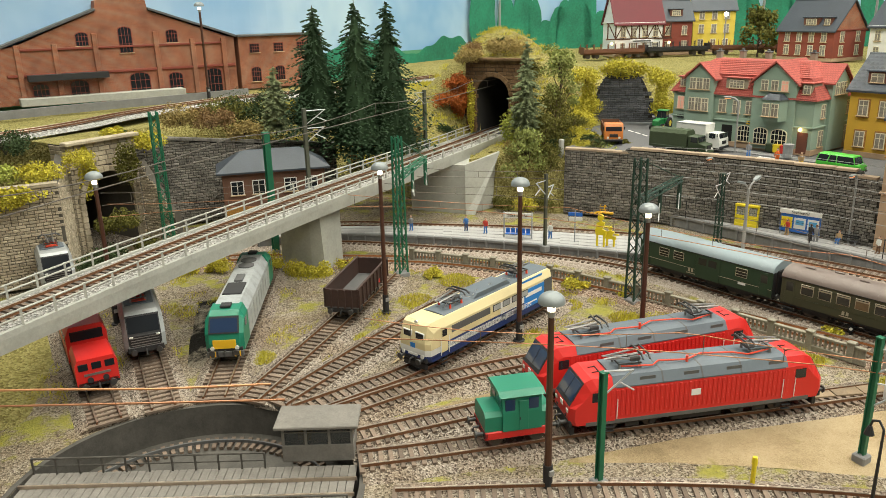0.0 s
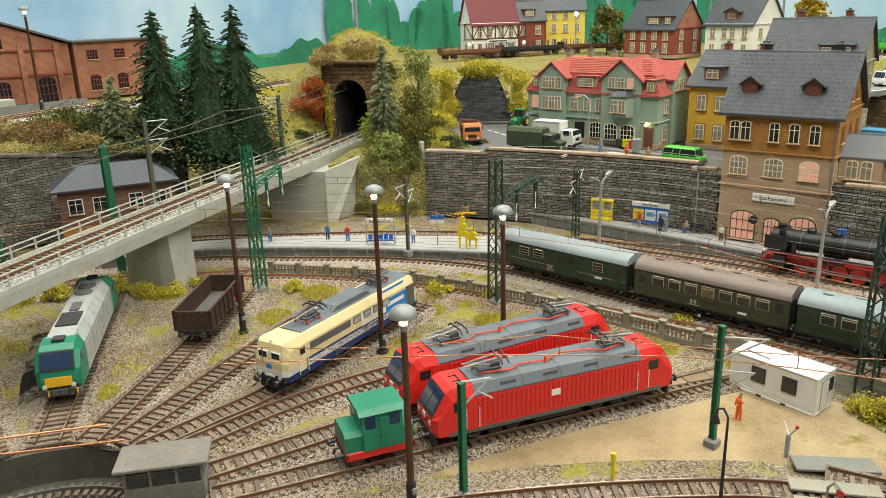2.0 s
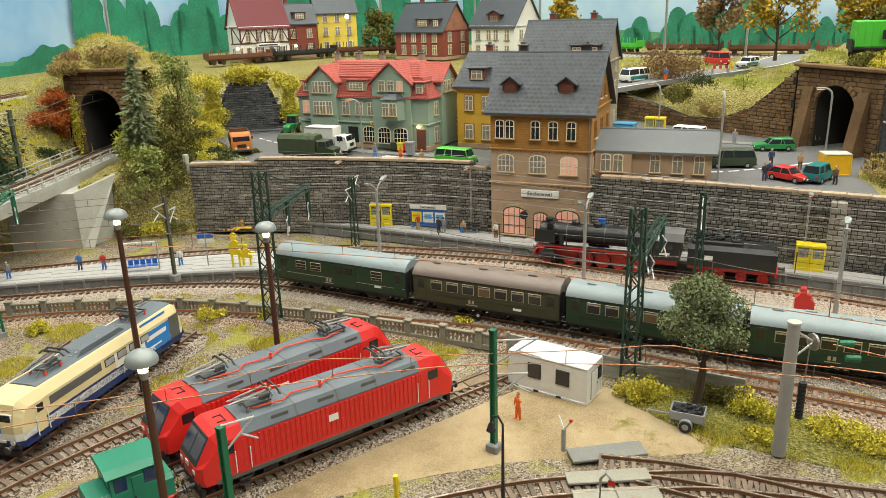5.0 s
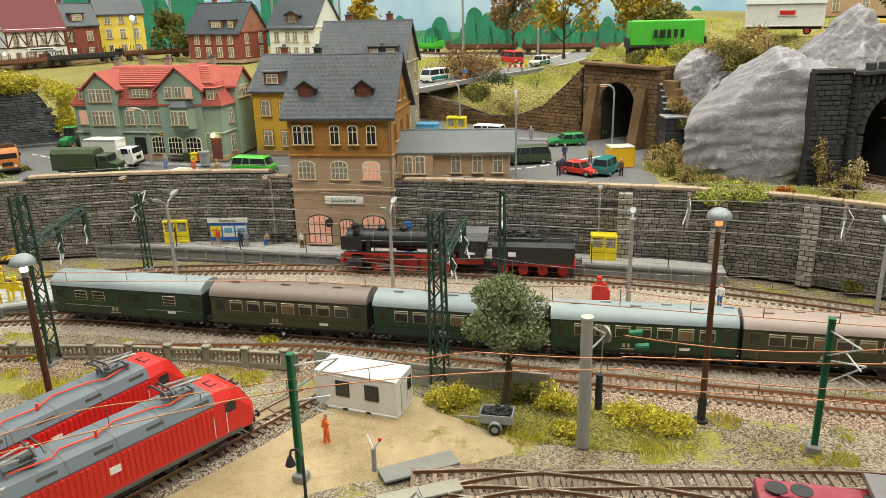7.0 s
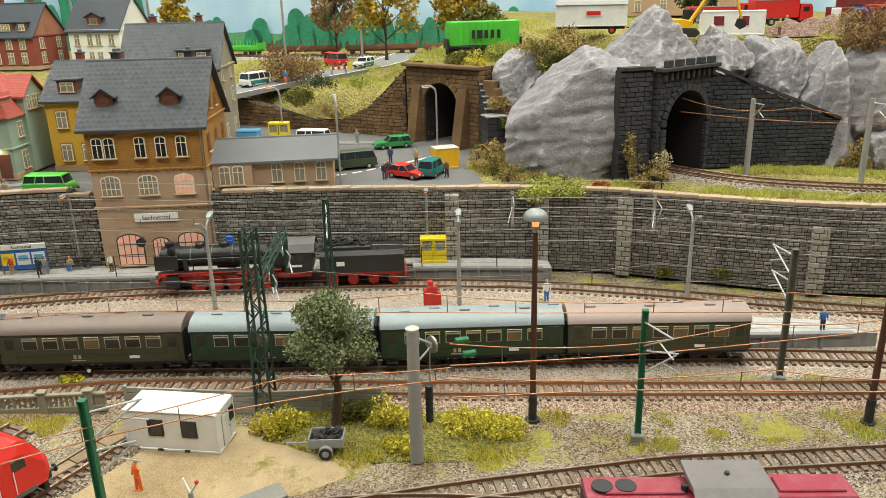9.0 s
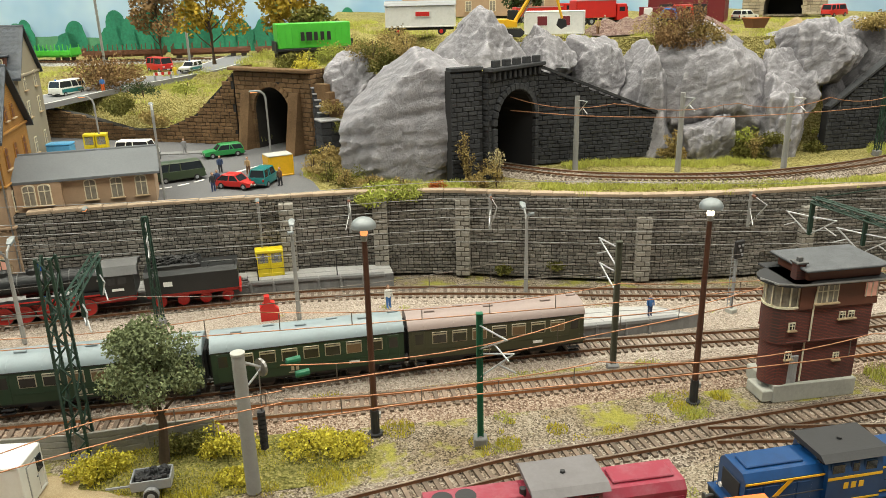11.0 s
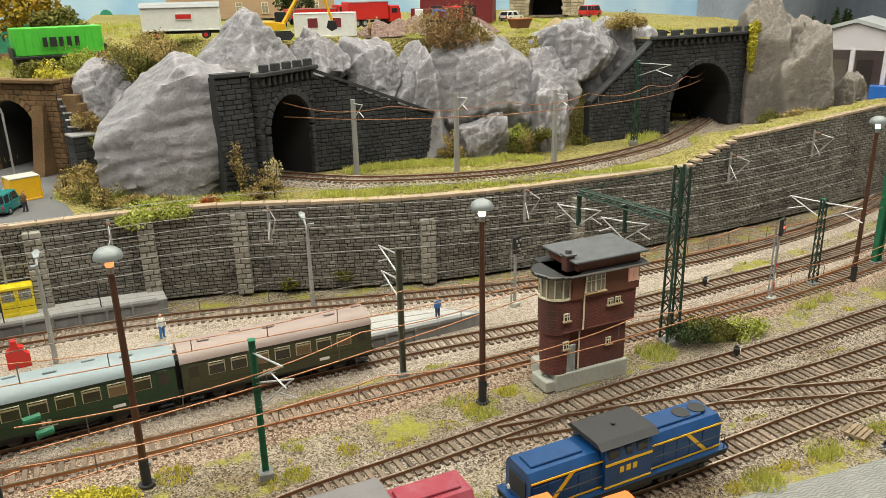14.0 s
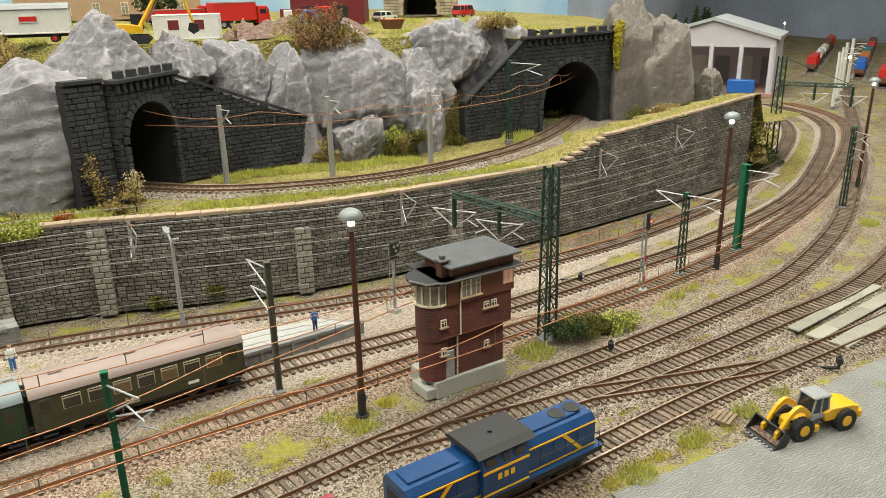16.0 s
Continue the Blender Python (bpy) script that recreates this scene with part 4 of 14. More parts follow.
def heritage_electric(x, y, rz, L=16.3):
    """A six-axle electric, cream over dark blue, its tail wrapped in bright blue."""
    root = thing("electric_locomotive", x, y, RAIL, rz, "cream and dark blue electric locomotive with bright blue banner", "locomotive")
    body = part("body", box_body(G(), L, 3.0, 1.45, 3.15, 3.70, 0, taper=0.35, inset=0.28, rake=0.40, low=1.1), M_CREAM, root)
    part("lower_body", box_body(G(), L + 0.02, 3.02, 0.88, 1.46, 1.50, 0, taper=0.35, inset=0.28, rake=0.02, low=0.3), M_OCEAN, root, "dark blue lower body")
    part("waist_stripe", box_body(G(), L + 0.04, 3.04, 1.47, 1.53, 1.54, 0, taper=0.35, inset=0.28, rake=0.02, low=0.03), M_WHITE, body)
    prof = [(-1.20, 3.52), (-0.95, 3.74), (-0.4, 3.80), (0.4, 3.80), (0.95, 3.74), (1.20, 3.52)]
    roof = part("roof", G().loft([[(xx, a, b) for a, b in prof] for xx in (-L / 2 + 0.6, L / 2 - 2.3)]), M_ROOFGREY, root, "grey roof")
    part("roof_hood", G().prism([(-2.6, 3.78), (-2.1, 4.12), (1.6, 4.12), (2.1, 3.78)], -0.75, 0.75, "y"), M_ROOFGREY, roof)
    for s in (-1, 1):
        yy = s * 1.505
        part("blue_skirt", G().box(0.6, yy, 1.55, L - 4.6, 0.03, 0.84, 0, 0.012), M_OCEAN, body)
        part("banner", G().box(-L / 2 + 3.2, s * 1.512, 2.15, 2.9, 0.035, 1.6, 0, 0.012), M_BANNER, body, "bright blue advertising panel")
        part("banner_bar", G().box(-L / 2 + 3.3, s * 1.534, 2.45, 2.3, 0.02, 0.32), M_WHITE, body)
        part("banner_bar", G().box(-L / 2 + 3.5, s * 1.534, 1.72, 1.3, 0.02, 0.12), M_WHITE, body)
        part("grey_tail", G().box(-L / 2 + 1.15, s * 1.505, 2.2, 1.2, 0.035, 1.75, 0, 0.012), M_FRAME_GREY, body)
        part("white_field", G().box(-2.4, s * 1.507, 2.42, 4.2, 0.03, 1.0, 0, 0.012), M_WHITE, body)
        part("grille_band", G().box(3.3, s * 1.512, 2.72, 4.6, 0.03, 0.55, 0, 0.012), M_FRAME_GREY, body)
        for k in range(5):
            part("corrugation", G().box(1.2, s * 1.512, 2.04 + 0.09 * k, 8.6, 0.03, 0.03), M_CREAM, body)
        for k in range(4):
            xx = 0.2 - 1.25 * k
            w = part("window", G().box(xx, s * 1.53, 2.72, 0.95, 0.03, 0.55, 0, 0.014), M_FRAME, body)
            part("pane", G().box(xx, s * 1.548, 2.72, 0.82, 0.012, 0.42), M_SILVER, w)
        writing("ZUKUNFT MIT TRADITION - JETZT KAUFEN", 0.58, M_WHITE, body, face_side(0.7, s * 1.53, 1.57, s), width=10.4)
        xx = L / 2 - 1.75
        part("cab_door", G().box(xx, s * 1.51, 2.2, 0.7, 0.03, 1.9, 0, 0.014), M_CREAM, body)
        part("side_window", G().box(xx, s * 1.53, 2.72, 0.5, 0.02, 0.5), M_GLASS, body)
        for d in (-0.45, 0.45):
            part("handrail", G().tube([(xx + d, s * 1.57, 1.1), (xx + d, s * 1.57, 2.4)], 0.03), M_WHITE, body)
        part("step", G().box(xx, s * 1.42, 0.3, 0.6, 0.2, 0.05).box(xx, s * 1.42, 0.6, 0.6, 0.2, 0.05), M_FRAME, root)
        part("roof_banner", G().box(-L / 2 + 3.2, s * 1.28, 3.40, 2.9, 0.03, 0.5, 0, 0, Matrix.Identity(4)), M_BANNER, body)
    for e in (-1, 1):
        for s in (-1, 1):
            w = part("windscreen", G().box(e * (L / 2 - 0.14), s * 0.58, 2.70, 0.10, 0.86, 0.66, 0, 0.03), M_WHITE, body)
            part("pane", G().box(e * (L / 2 - 0.10), s * 0.58, 2.70, 0.06, 0.72, 0.52, 0, 0.02), M_GLASS, w)
            part("headlight", G().cyl((e * (L / 2 - 0.05), s * 0.92, 1.28), (e * (L / 2 + 0.06), s * 0.92, 1.28), 0.16, n=12), M_LAMP_GLASS, body)
        part("logo_panel", G().box(e * (L / 2 + 0.0), 0, 1.98, 0.05, 0.45, 0.35), M_BANNER, body)
        part("number_plate", G().box(e * (L / 2 + 0.02), 0, 1.3, 0.04, 0.9, 0.16), M_WHITE, body)
        part("top_lamp", G().cyl((e * (L / 2 - 0.5), 0, 3.60), (e * (L / 2 - 0.38), 0, 3.60), 0.14, n=10), M_LAMP_GLASS, body)
        bogie(root, e * (L / 2 - 3.9), 3.4, 0.56, 3)
        pantograph(root, e * (L / 2 - 3.9) - 0.3, 3.80, e, M_DARKMETAL)
        part("plough", G().box(e * (L / 2 - 0.25), 0, 0.45, 0.25, 2.2, 0.5, 0, 0.05), M_FRAME, root)
    for k in range(6):
        part("busbar", G().tube([(-4.6 + 1.7 * k, 0.5, 3.95), (-4.0 + 1.7 * k, 0.2, 4.15), (-3.2 + 1.7 * k, 0.5, 3.98)], 0.035), M_METAL, roof)
    buffers(root, L / 2)
    return root


heritage_electric(52.9, 60.75, 197.0)


def hood_diesel(x, y, rz, paint, trim, name, label, L=13.0, stripes=True):
    """A four-axle centre-cab diesel with two hoods."""
    root = thing(name, x, y, RAIL, rz, label, "locomotive", "centre-cab diesels")
    part("frame", G().box(0, 0, 1.15, L, 2.9, 0.35, 0, 0.05), M_FRAME, root)
    part("footplate", G().box(0, 0, 1.36, L, 3.0, 0.08), trim, root)
    cab0, cab1 = -1.9, 1.1
    for n, a, b, h in (("front_hood", cab1, L / 2 - 0.35, 3.30), ("rear_hood", -L / 2 + 0.35, cab0, 3.42)):
        c, ln = (a + b) / 2, b - a
        prof = [(-1.15, 1.4), (-1.15, h - 0.35), (-0.85, h), (0.85, h), (1.15, h - 0.35), (1.15, 1.4)]
        hood = part(n, G().loft([[(xx, p, q) for p, q in prof] for xx in (a, b)]), paint, root)
        part("hood_top", G().box(c - 0.2, 0, h + 0.06, ln * 0.72, 1.1, 0.14, 0, 0.04), paint, hood)
        if n == "front_hood":
            for k in (0.62, 0.84):
                part("fan", G().cyl((a + ln * k, 0, h + 0.10), (a + ln * k, 0, h + 0.17), 0.50, n=18), M_FRAME, hood)
            part("exhaust", G().cyl((a + 0.5, 0.3, h + 0.05), (a + 0.5, 0.3, h + 0.4), 0.16, n=10), M_FRAME, hood)
        for s in (-1, 1):
            for k in range(int(ln / 0.9)):
                part("hood_door", G().box(a + 0.5 + 0.9 * k, s * 1.165, 2.15, 0.78, 0.04, 1.25, 0, 0.015), paint, hood)
            if stripes:
                part("stripe", G().box(c, s * 1.19, h - 0.42, ln, 0.03, 0.10), M_YELLOW, hood)
                part("stripe", G().box(c, s * 1.19, 1.50, ln, 0.03, 0.10), M_YELLOW, hood)
                e = 1 if n == "front_hood" else -1
                xe = b - 1.2 if e > 0 else a + 1.2
                part("slash", G().prism([(xe, 1.5), (xe + 0.3 * e, 1.5), (xe - 1.1 * e, h - 0.42), (xe - 1.4 * e, h - 0.42)], s * 1.18, s * 1.205, "y"), M_YELLOW, hood)
        e = 1 if n == "front_hood" else -1
        xe = b if e > 0 else a
        part("end_grille", G().box(xe + 0.03 * e, 0, 2.3, 0.06, 1.5, 1.1, 0, 0.02), M_FRAME, hood)
        for s in (-0.75, 0.75):
            part("headlight", G().cyl((xe, s, 1.75), (xe + 0.12 * e, s, 1.75), 0.14, n=10), M_LAMP_GLASS, hood)
    c = (cab0 + cab1) / 2
    cab = part("cab", G().loft([[(xx, p, q) for p, q in ((-1.42, 1.4), (-1.42, 3.0), (-1.25, 3.85), (1.25, 3.85), (1.42, 3.0), (1.42, 1.4))] for xx in (cab0, cab1)]), paint, root)
    part("cab_roof", G().loft([[(xx, p, q) for p, q in ((-1.5, 3.80), (-1.1, 4.05), (1.1, 4.05), (1.5, 3.80))] for xx in (cab0 - 0.35, cab1 + 0.35)]), M_FRAME if stripes else M_DIRTYROOF, cab, "dirty grey cab roof")
    part("roof_knob", G().cyl((c, 0, 4.05), (c, 0, 4.16), 0.12, n=10), M_FRAME, cab)
    for s in (-1, 1):
        for dx, w in ((-0.95, 0.8), (0.0, 0.5), (0.85, 0.75)):
            fr = part("window", G().box(c + dx, s * 1.36, 3.32, w, 0.05, 0.62, 0, 0.02, ), trim if not stripes else paint, cab)
            part("pane", G().box(c + dx, s * 1.395, 3.32, w - 0.16, 0.03, 0.46), M_GLASS, fr)
        if stripes:
            part("stripe", G().box(c, s * 1.435, 2.82, cab1 - cab0, 0.03, 0.14), M_YELLOW, cab)
            part("stripe", G().box(c, s * 1.435, 1.50, cab1 - cab0, 0.03, 0.10), M_YELLOW, cab)
            for k in range(3):
                part("mark", G().box(c - 0.45 + 0.42 * k, s * 1.437, 2.35, 0.26, 0.02, 0.34), M_YELLOW, cab)
        part("handrail", G().tube([(-L / 2 + 0.3, s * 1.45, 1.4), (-L / 2 + 0.3, s * 1.45, 2.3), (cab0 - 0.2, s * 1.45, 2.35)], 0.03), M_FRAME, root)
        part("handrail", G().tube([(L / 2 - 0.3, s * 1.45, 1.4), (L / 2 - 0.3, s * 1.45, 2.3), (cab1 + 0.2, s * 1.45, 2.35)], 0.03), M_FRAME, root)
    for xx, e in ((cab1, 1), (cab0, -1)):
        for s in (-0.8, 0.8):
            part("front_window", G().box(xx + 0.02 * e, s, 3.6, 0.05, 0.5, 0.36), M_GLASS, cab)
    part("fuel_tank", G().box(0, 0, 0.72, 3.2, 2.3, 0.6, 0, 0.08), M_FRAME, root)
    for e in (-1, 1):
        bogie(root, e * (L / 2 - 2.7), 2.3)
    buffers(root, L / 2)
    return root


hood_diesel(67.4, -10.8, -81.0, M_BLUEP, M_BLUEP, "diesel_locomotive", "blue centre-cab diesel locomotive with yellow stripes and dirty roof")
hood_diesel(65.3, 4.6, 98.0, M_PURPLE, M_PURPLE, "diesel_locomotive", "faded purple-red centre-cab diesel locomotive with grey cab roof", stripes=False)


def orange_loco(x, y, rz):
    root = thing("small_diesel", x, y, RAIL, rz, "bright orange small diesel locomotive on the front siding", "locomotive")
    part("hood", G().box(1.4, 0, 2.2, 4.2, 2.0, 1.8, 0, 0.2), M_ORANGE, root)
    cab = part("cab", G().box(-1.9, 0, 2.5, 2.2, 2.7, 2.4, 0, 0.12), M_ORANGE, root)
    part("cab_roof", G().box(-1.9, 0, 3.76, 2.6, 2.9, 0.14, 0, 0.05), M_ORANGE, cab)
    for s in (-1, 1):
        part("side_window", G().box(-1.9, s * 1.36, 2.95, 1.2, 0.04, 0.7), M_GLASS, cab)
    part("frame", G().box(0, 0, 1.15, 7.2, 2.7, 0.35, 0, 0.05), M_FRAME, root)
    for xx in (-1.6, 1.6):
        wheelset(root, xx)
    buffers(root, 3.6)
    return root


orange_loco(62.3, -5.6, -84)


def small_shunter(x, y, rz, paint, L=5.4):
    root = thing("small_shunter", x, y, RAIL, rz, "small green two-axle shunting locomotive with red frame", "locomotive")
    part("frame", G().box(0, 0, 0.95, L, 2.6, 0.5, 0, 0.05), M_RED, root, "red frame")
    cab = part("cab", G().loft([[(xx, p, q) for p, q in ((-1.38, 1.2), (-1.38, 2.4), (-1.22, 3.5), (1.22, 3.5), (1.38, 2.4), (1.38, 1.2))] for xx in (-1.4, 1.0)]), paint, root)
    for n, a, b in (("front_hood", 1.0, L / 2 - 0.05), ("rear_hood", -L / 2 + 0.05, -1.4)):
        part(n, G().loft([[(xx, p, q) for p, q in ((-1.2, 1.2), (-1.2, 2.15), (-0.9, 2.4), (0.9, 2.4), (1.2, 2.15), (1.2, 1.2))] for xx in (a, b)]), paint, root)
    part("cab_roof", G().loft([[(xx, p, q) for p, q in ((-1.42, 3.42), (-1.0, 3.68), (1.0, 3.68), (1.42, 3.42))] for xx in (-1.6, 1.2)]), paint, cab)
    for s in (-1, 1):
        for xx in (-0.9, 0.55):
            part("side_window", G().box(xx, s * 1.33, 2.85, 0.62, 0.06, 0.8, 0, 0.02), M_GLASS_BLUE, cab)
        part("cab_door", G().box(-0.28, s * 1.385, 2.2, 0.6, 0.05, 1.9, 0, 0.02), paint, cab)
        part("door_handle", G().box(-0.05, s * 1.42, 2.0, 0.06, 0.04, 0.16), M_FRAME, cab)
        for e in (-1, 1):
            part("front_window", G().box(-1.4 if e < 0 else 1.0, s * 0.6, 2.95, 0.05, 0.75, 0.6, 0, 0.02), M_GLASS_BLUE, cab)
    for xx in (-1.3, 1.3):
        wheelset(root, xx, 0.48)
    buffers(root, L / 2, 0.98)
    return root


small_shunter(46.2, 47.3, 161.0, M_GREENP, 4.2)


def freight_diesel(x, y, rz, L=17.0):
    """A long green six-axle diesel with a silver-grey body."""
    root = thing("diesel_locomotive", x, y, RAIL, rz, "green-ended diesel locomotive with weathered silver-grey body", "locomotive")
    body = part("body", G().loft([[(xx, p, q) for p, q in ((-1.4, 0.95), (-1.4, 3.1), (-0.9, 3.85), (0.9, 3.85), (1.4, 3.1), (1.4, 0.95))] for xx in (-L / 2 + 2.4, L / 2 - 2.4)]), M_SILVER, root, "weathered silver-grey body")
    for e in (-1, 1):
        h = L / 2
        prof = [(h - 2.6, 0.95), (h - 0.1, 0.95), (h, 1.6), (h - 0.15, 2.3), (h - 0.85, 3.5), (h - 1.3, 3.78), (h - 2.6, 3.85)]
        secs = []
        for yy, d, top in ((-1.42, 0.3, 3.2), (-1.1, 0, 4), (1.1, 0, 4), (1.42, 0.3, 3.2)):
            secs.append([(e * (min(px, h - d) if k else px), yy, min(pz, top)) for k, (px, pz) in enumerate(prof)])
        cab = part("cab", G().loft(secs), M_GREENP, root, "green painted cab")
        mask = part("windscreen_mask", G().loft([[(e * (h - 0.10 + o), -1.12, 2.36), (e * (h - 0.10 + o), 1.12, 2.36), (e * (h - 0.74 + o), 1.08, 3.46), (e * (h - 0.74 + o), -1.08, 3.46)] for o in (-0.1, 0.02)]), M_FRAME, cab, "black windscreen frame")
        part("windscreen", G().loft([[(e * (h - 0.14 + o), -1.0, 2.46), (e * (h - 0.14 + o), 1.0, 2.46), (e * (h - 0.68 + o), 0.96, 3.36), (e * (h - 0.68 + o), -0.96, 3.36)] for o in (-0.1, 0.03)]), M_GLASS_BLUE, mask)
        part("roof_intake", G().box(e * (h - 1.9), 0, 3.92, 0.8, 0.8, 0.2, 0, 0.05), M_FRAME, cab)
        part("warning_panel", G().box(e * (h + 0.02), 0, 1.55, 0.06, 1.7, 0.7, 0, 0.02), M_YELLOW, cab)
        part("bumper", G().box(e * (h - 0.1), 0, 0.75, 0.3, 2.7, 0.5, 0, 0.06), M_FRAME_GREY, root)
        for s in (-1, 1):
            part("side_window", G().box(e * (h - 1.5), s * 1.41, 2.75, 0.7, 0.05, 0.6, 0, 0.02), M_GLASS_BLUE, cab)
            part("headlight", G().cyl((e * h, s * 0.9, 1.25), (e * (h + 0.08), s * 0.9, 1.25), 0.16, n=10), M_LAMP_GLASS, cab)
            for k in range(4):
                part("hazard_bar", G().box(e * (h + 0.06), s * (0.55 + 0.18 * k), 0.78, 0.06, 0.09, 0.42, 0, 0), M_YELLOW if k % 2 else M_FRAME, root)
        bogie(root, e * (L / 2 - 3.8), 3.4, 0.52, 3)
    for k, xx in enumerate((-4.4, -2.9)):
        part("roof_fan", G().cyl((xx, 0, 3.85), (xx, 0, 3.95), 0.68, n=20), M_FRAME_GREY, body)
    part("roof_hatch", G().box(2.9, 0, 3.90, 2.6, 1.5, 0.14, 0, 0.04), M_FRAME, body, "dark dirty roof hatch")
    part("exhaust", G().box(0.4, 0, 3.92, 1.6, 0.7, 0.2, 0, 0.05), M_FRAME_GREY, body)
    for s in (-1, 1):
        for k in range(9):
            part("grille", G().box(-L / 2 + 3.2 + 1.3 * k, s * 1.41, 2.1, 1.05, 0.05, 1.5, 0, 0.02), M_SILVER, body)
    part("tank", G().box(0, 0, 0.6, 4.5, 2.4, 0.7, 0, 0.1), M_FRAME, root)
    buffers(root, L / 2)
    return root


freight_diesel(37.4, 74.6, 243.6)


def grey_electric(x, y, rz, L=16.5, label="silver and black electric locomotive with red pantographs under the bridge"):
    root = thing("electric_locomotive", x, y, RAIL, rz, label, "locomotive")
    body = part("body", box_body(G(), L, 2.98, 0.95, 3.2, 3.8, 0, rake=0.8), M_SILVER, root)
    part("roof", G().loft([[(xx, a, b) for a, b in ((-1.2, 3.75), (-0.8, 3.9), (0.8, 3.9), (1.2, 3.75))] for xx in (-L / 2 + 2.4, L / 2 - 2.4)]), M_ROOFGREY, root)
    for e in (-1, 1):
        h = L / 2
        mask = part("windscreen_mask", nose_strip(e, h, 0.95, 3.8, 0.8, 1.5, 1.45, 3.60, -1.18, 1.18, 0.03), M_FRAME, body, "glossy black nose mask")
        part("windscreen", nose_strip(e, h, 0.95, 3.8, 0.8, 1.5, 2.35, 3.48, -1.1, 1.1, 0.06), M_GLASS, mask)
        part("nose_panel", G().box(e * (h + 0.0), 0, 1.75, 0.08, 2.2, 0.9, 0, 0.03), M_FRAME, body, "black nose panel")
        for k in range(4):
            part("nose_slat", G().box(e * (h + 0.05), 0, 1.42 + 0.2 * k, 0.04, 2.0, 0.05), M_METAL, body)
        for s in (-1, 1):
            part("headlight", G().box(e * (h + 0.02), s * 0.95, 2.1, 0.08, 0.3, 0.16, 0, 0.03), M_LAMP_GLASS, body)
            part("side_window", G().box(e * (h - 1.6), s * 1.497, 2.7, 0.7, 0.03, 0.6, 0, 0.014), M_GLASS, body)
        bogie(root, e * (L / 2 - 4))
        p = pantograph(root, e * (L / 2 - 3.4), 3.9, e)
        part("pantograph_base", G().box(e * (L / 2 - 3.4), 0, 3.98, 1.5, 1.1, 0.06), M_CABLE, p, "red base frame")
    buffers(root, L / 2)
    return root


grey_electric(29.4, 79.0, 265.0)
grey_electric(24.2, 97.5, 271.0, 14.0, "grey-roofed red electric locomotive behind the bridge")


def low_red_diesel(x, y, rz):
    root = thing("diesel_locomotive", x, y, RAIL, rz, "red low-nosed diesel locomotive on the turntable track", "locomotive")
    L = 13.0
    nose = part("nose", G().loft([[(xx, p, q) for p, q in ((-1.35, 1.0), (-1.35, 2.5), (-1.15, 2.9), (1.15, 2.9), (1.35, 2.5), (1.35, 1.0))] for xx in (3.4, L / 2)]), M_RED, root)
    for k in (-0.85, 0, 0.85):
        part("front_window", G().box(L / 2 + 0.02, k, 2.35, 0.05, 0.62, 0.5, 0, 0.02), M_GLASS, nose)
    part("silver_band", G().box(L / 2 + 0.03, 0, 1.75, 0.04, 1.7, 0.16), M_METAL, nose)
    for s in (-0.5, 0.5):
        part("headlight", G().cyl((L / 2, s, 1.35), (L / 2 + 0.12, s, 1.35), 0.2, n=12), M_FRAME, nose)
    cab = part("cab", G().loft([[(xx, p, q) for p, q in ((-1.4, 1.0), (-1.4, 3.1), (-1.1, 3.8), (1.1, 3.8), (1.4, 3.1), (1.4, 1.0))] for xx in (-L / 2, 2.2)]), M_RED, root)
    part("windscreen", G().box(2.22, 0, 3.05, 0.06, 2.2, 0.75, 0, 0.02), M_GLASS, cab)
    for s in (-1, 1):
        for k in range(4):
            part("side_window", G().box(1.2 - 1.9 * k, s * 1.41, 2.7, 0.9, 0.04, 0.6), M_GLASS, cab)
    part("deck", G().box(0, 0, 1.0, L, 2.7, 0.4, 0, 0.05), M_FRAME, root)
    for e in (-1, 1):
        bogie(root, e * 3.9, 2.3)
    buffers(root, L / 2)
    return root


low_red_diesel(24.7, 73.6, 271.0)


def open_wagon(x, y, rz):
    L, wd = 8.6, 2.9
    root = thing("open_wagon", x, y, RAIL, rz, "empty dark brown open goods wagon", "wagon")
    part("floor", G().box(0, 0, 1.25, L, wd, 0.14), M_FRAME_GREY, root, "dusty grey wagon floor")
    for s in (-1, 1):
        w = part("side_wall", G().box(0, s * (wd / 2 - 0.06), 2.05, L, 0.12, 1.6, 0, 0.02), M_WAGON, root)
        for k in range(9):
            part("stanchion", G().box(-L / 2 + 0.15 + k * (L - 0.3) / 8, s * (wd / 2 + 0.05), 2.0, 0.14, 0.14, 1.6), M_WAGON, w)
        part("rim", G().box(0, s * (wd / 2 - 0.04), 2.88, L + 0.1, 0.2, 0.1), M_WAGON, w)
        part("number_panel", G().box(1.5, s * (wd / 2 + 0.01), 1.6, 0.6, 0.02, 0.3), M_RED, w)
        e = part("end_wall", G().box(s * (L / 2 - 0.06), 0, 2.05, 0.12, wd, 1.6, 0, 0.02), M_WAGON, root)
        for k in (-0.9, -0.3, 0.3, 0.9):
            part("rib", G().box(s * (L / 2 + 0.05), k, 2.0, 0.12, 0.12, 1.6), M_WAGON, e)
        part("sole_bar", G().box(0, s * 1.1, 1.02, L, 0.16, 0.32), M_FRAME, root)
    for xx in (-2.4, 2.4):
        wheelset(root, xx, 0.5)
        for s in (-1, 1):
            part("axle_guard", G().box(xx, s * 1.0, 0.6, 0.8, 0.1, 0.6, 0, 0.03), M_FRAME, root)
    buffers(root, L / 2)
    return root


open_wagon(47.2, 72.4, 46.0)


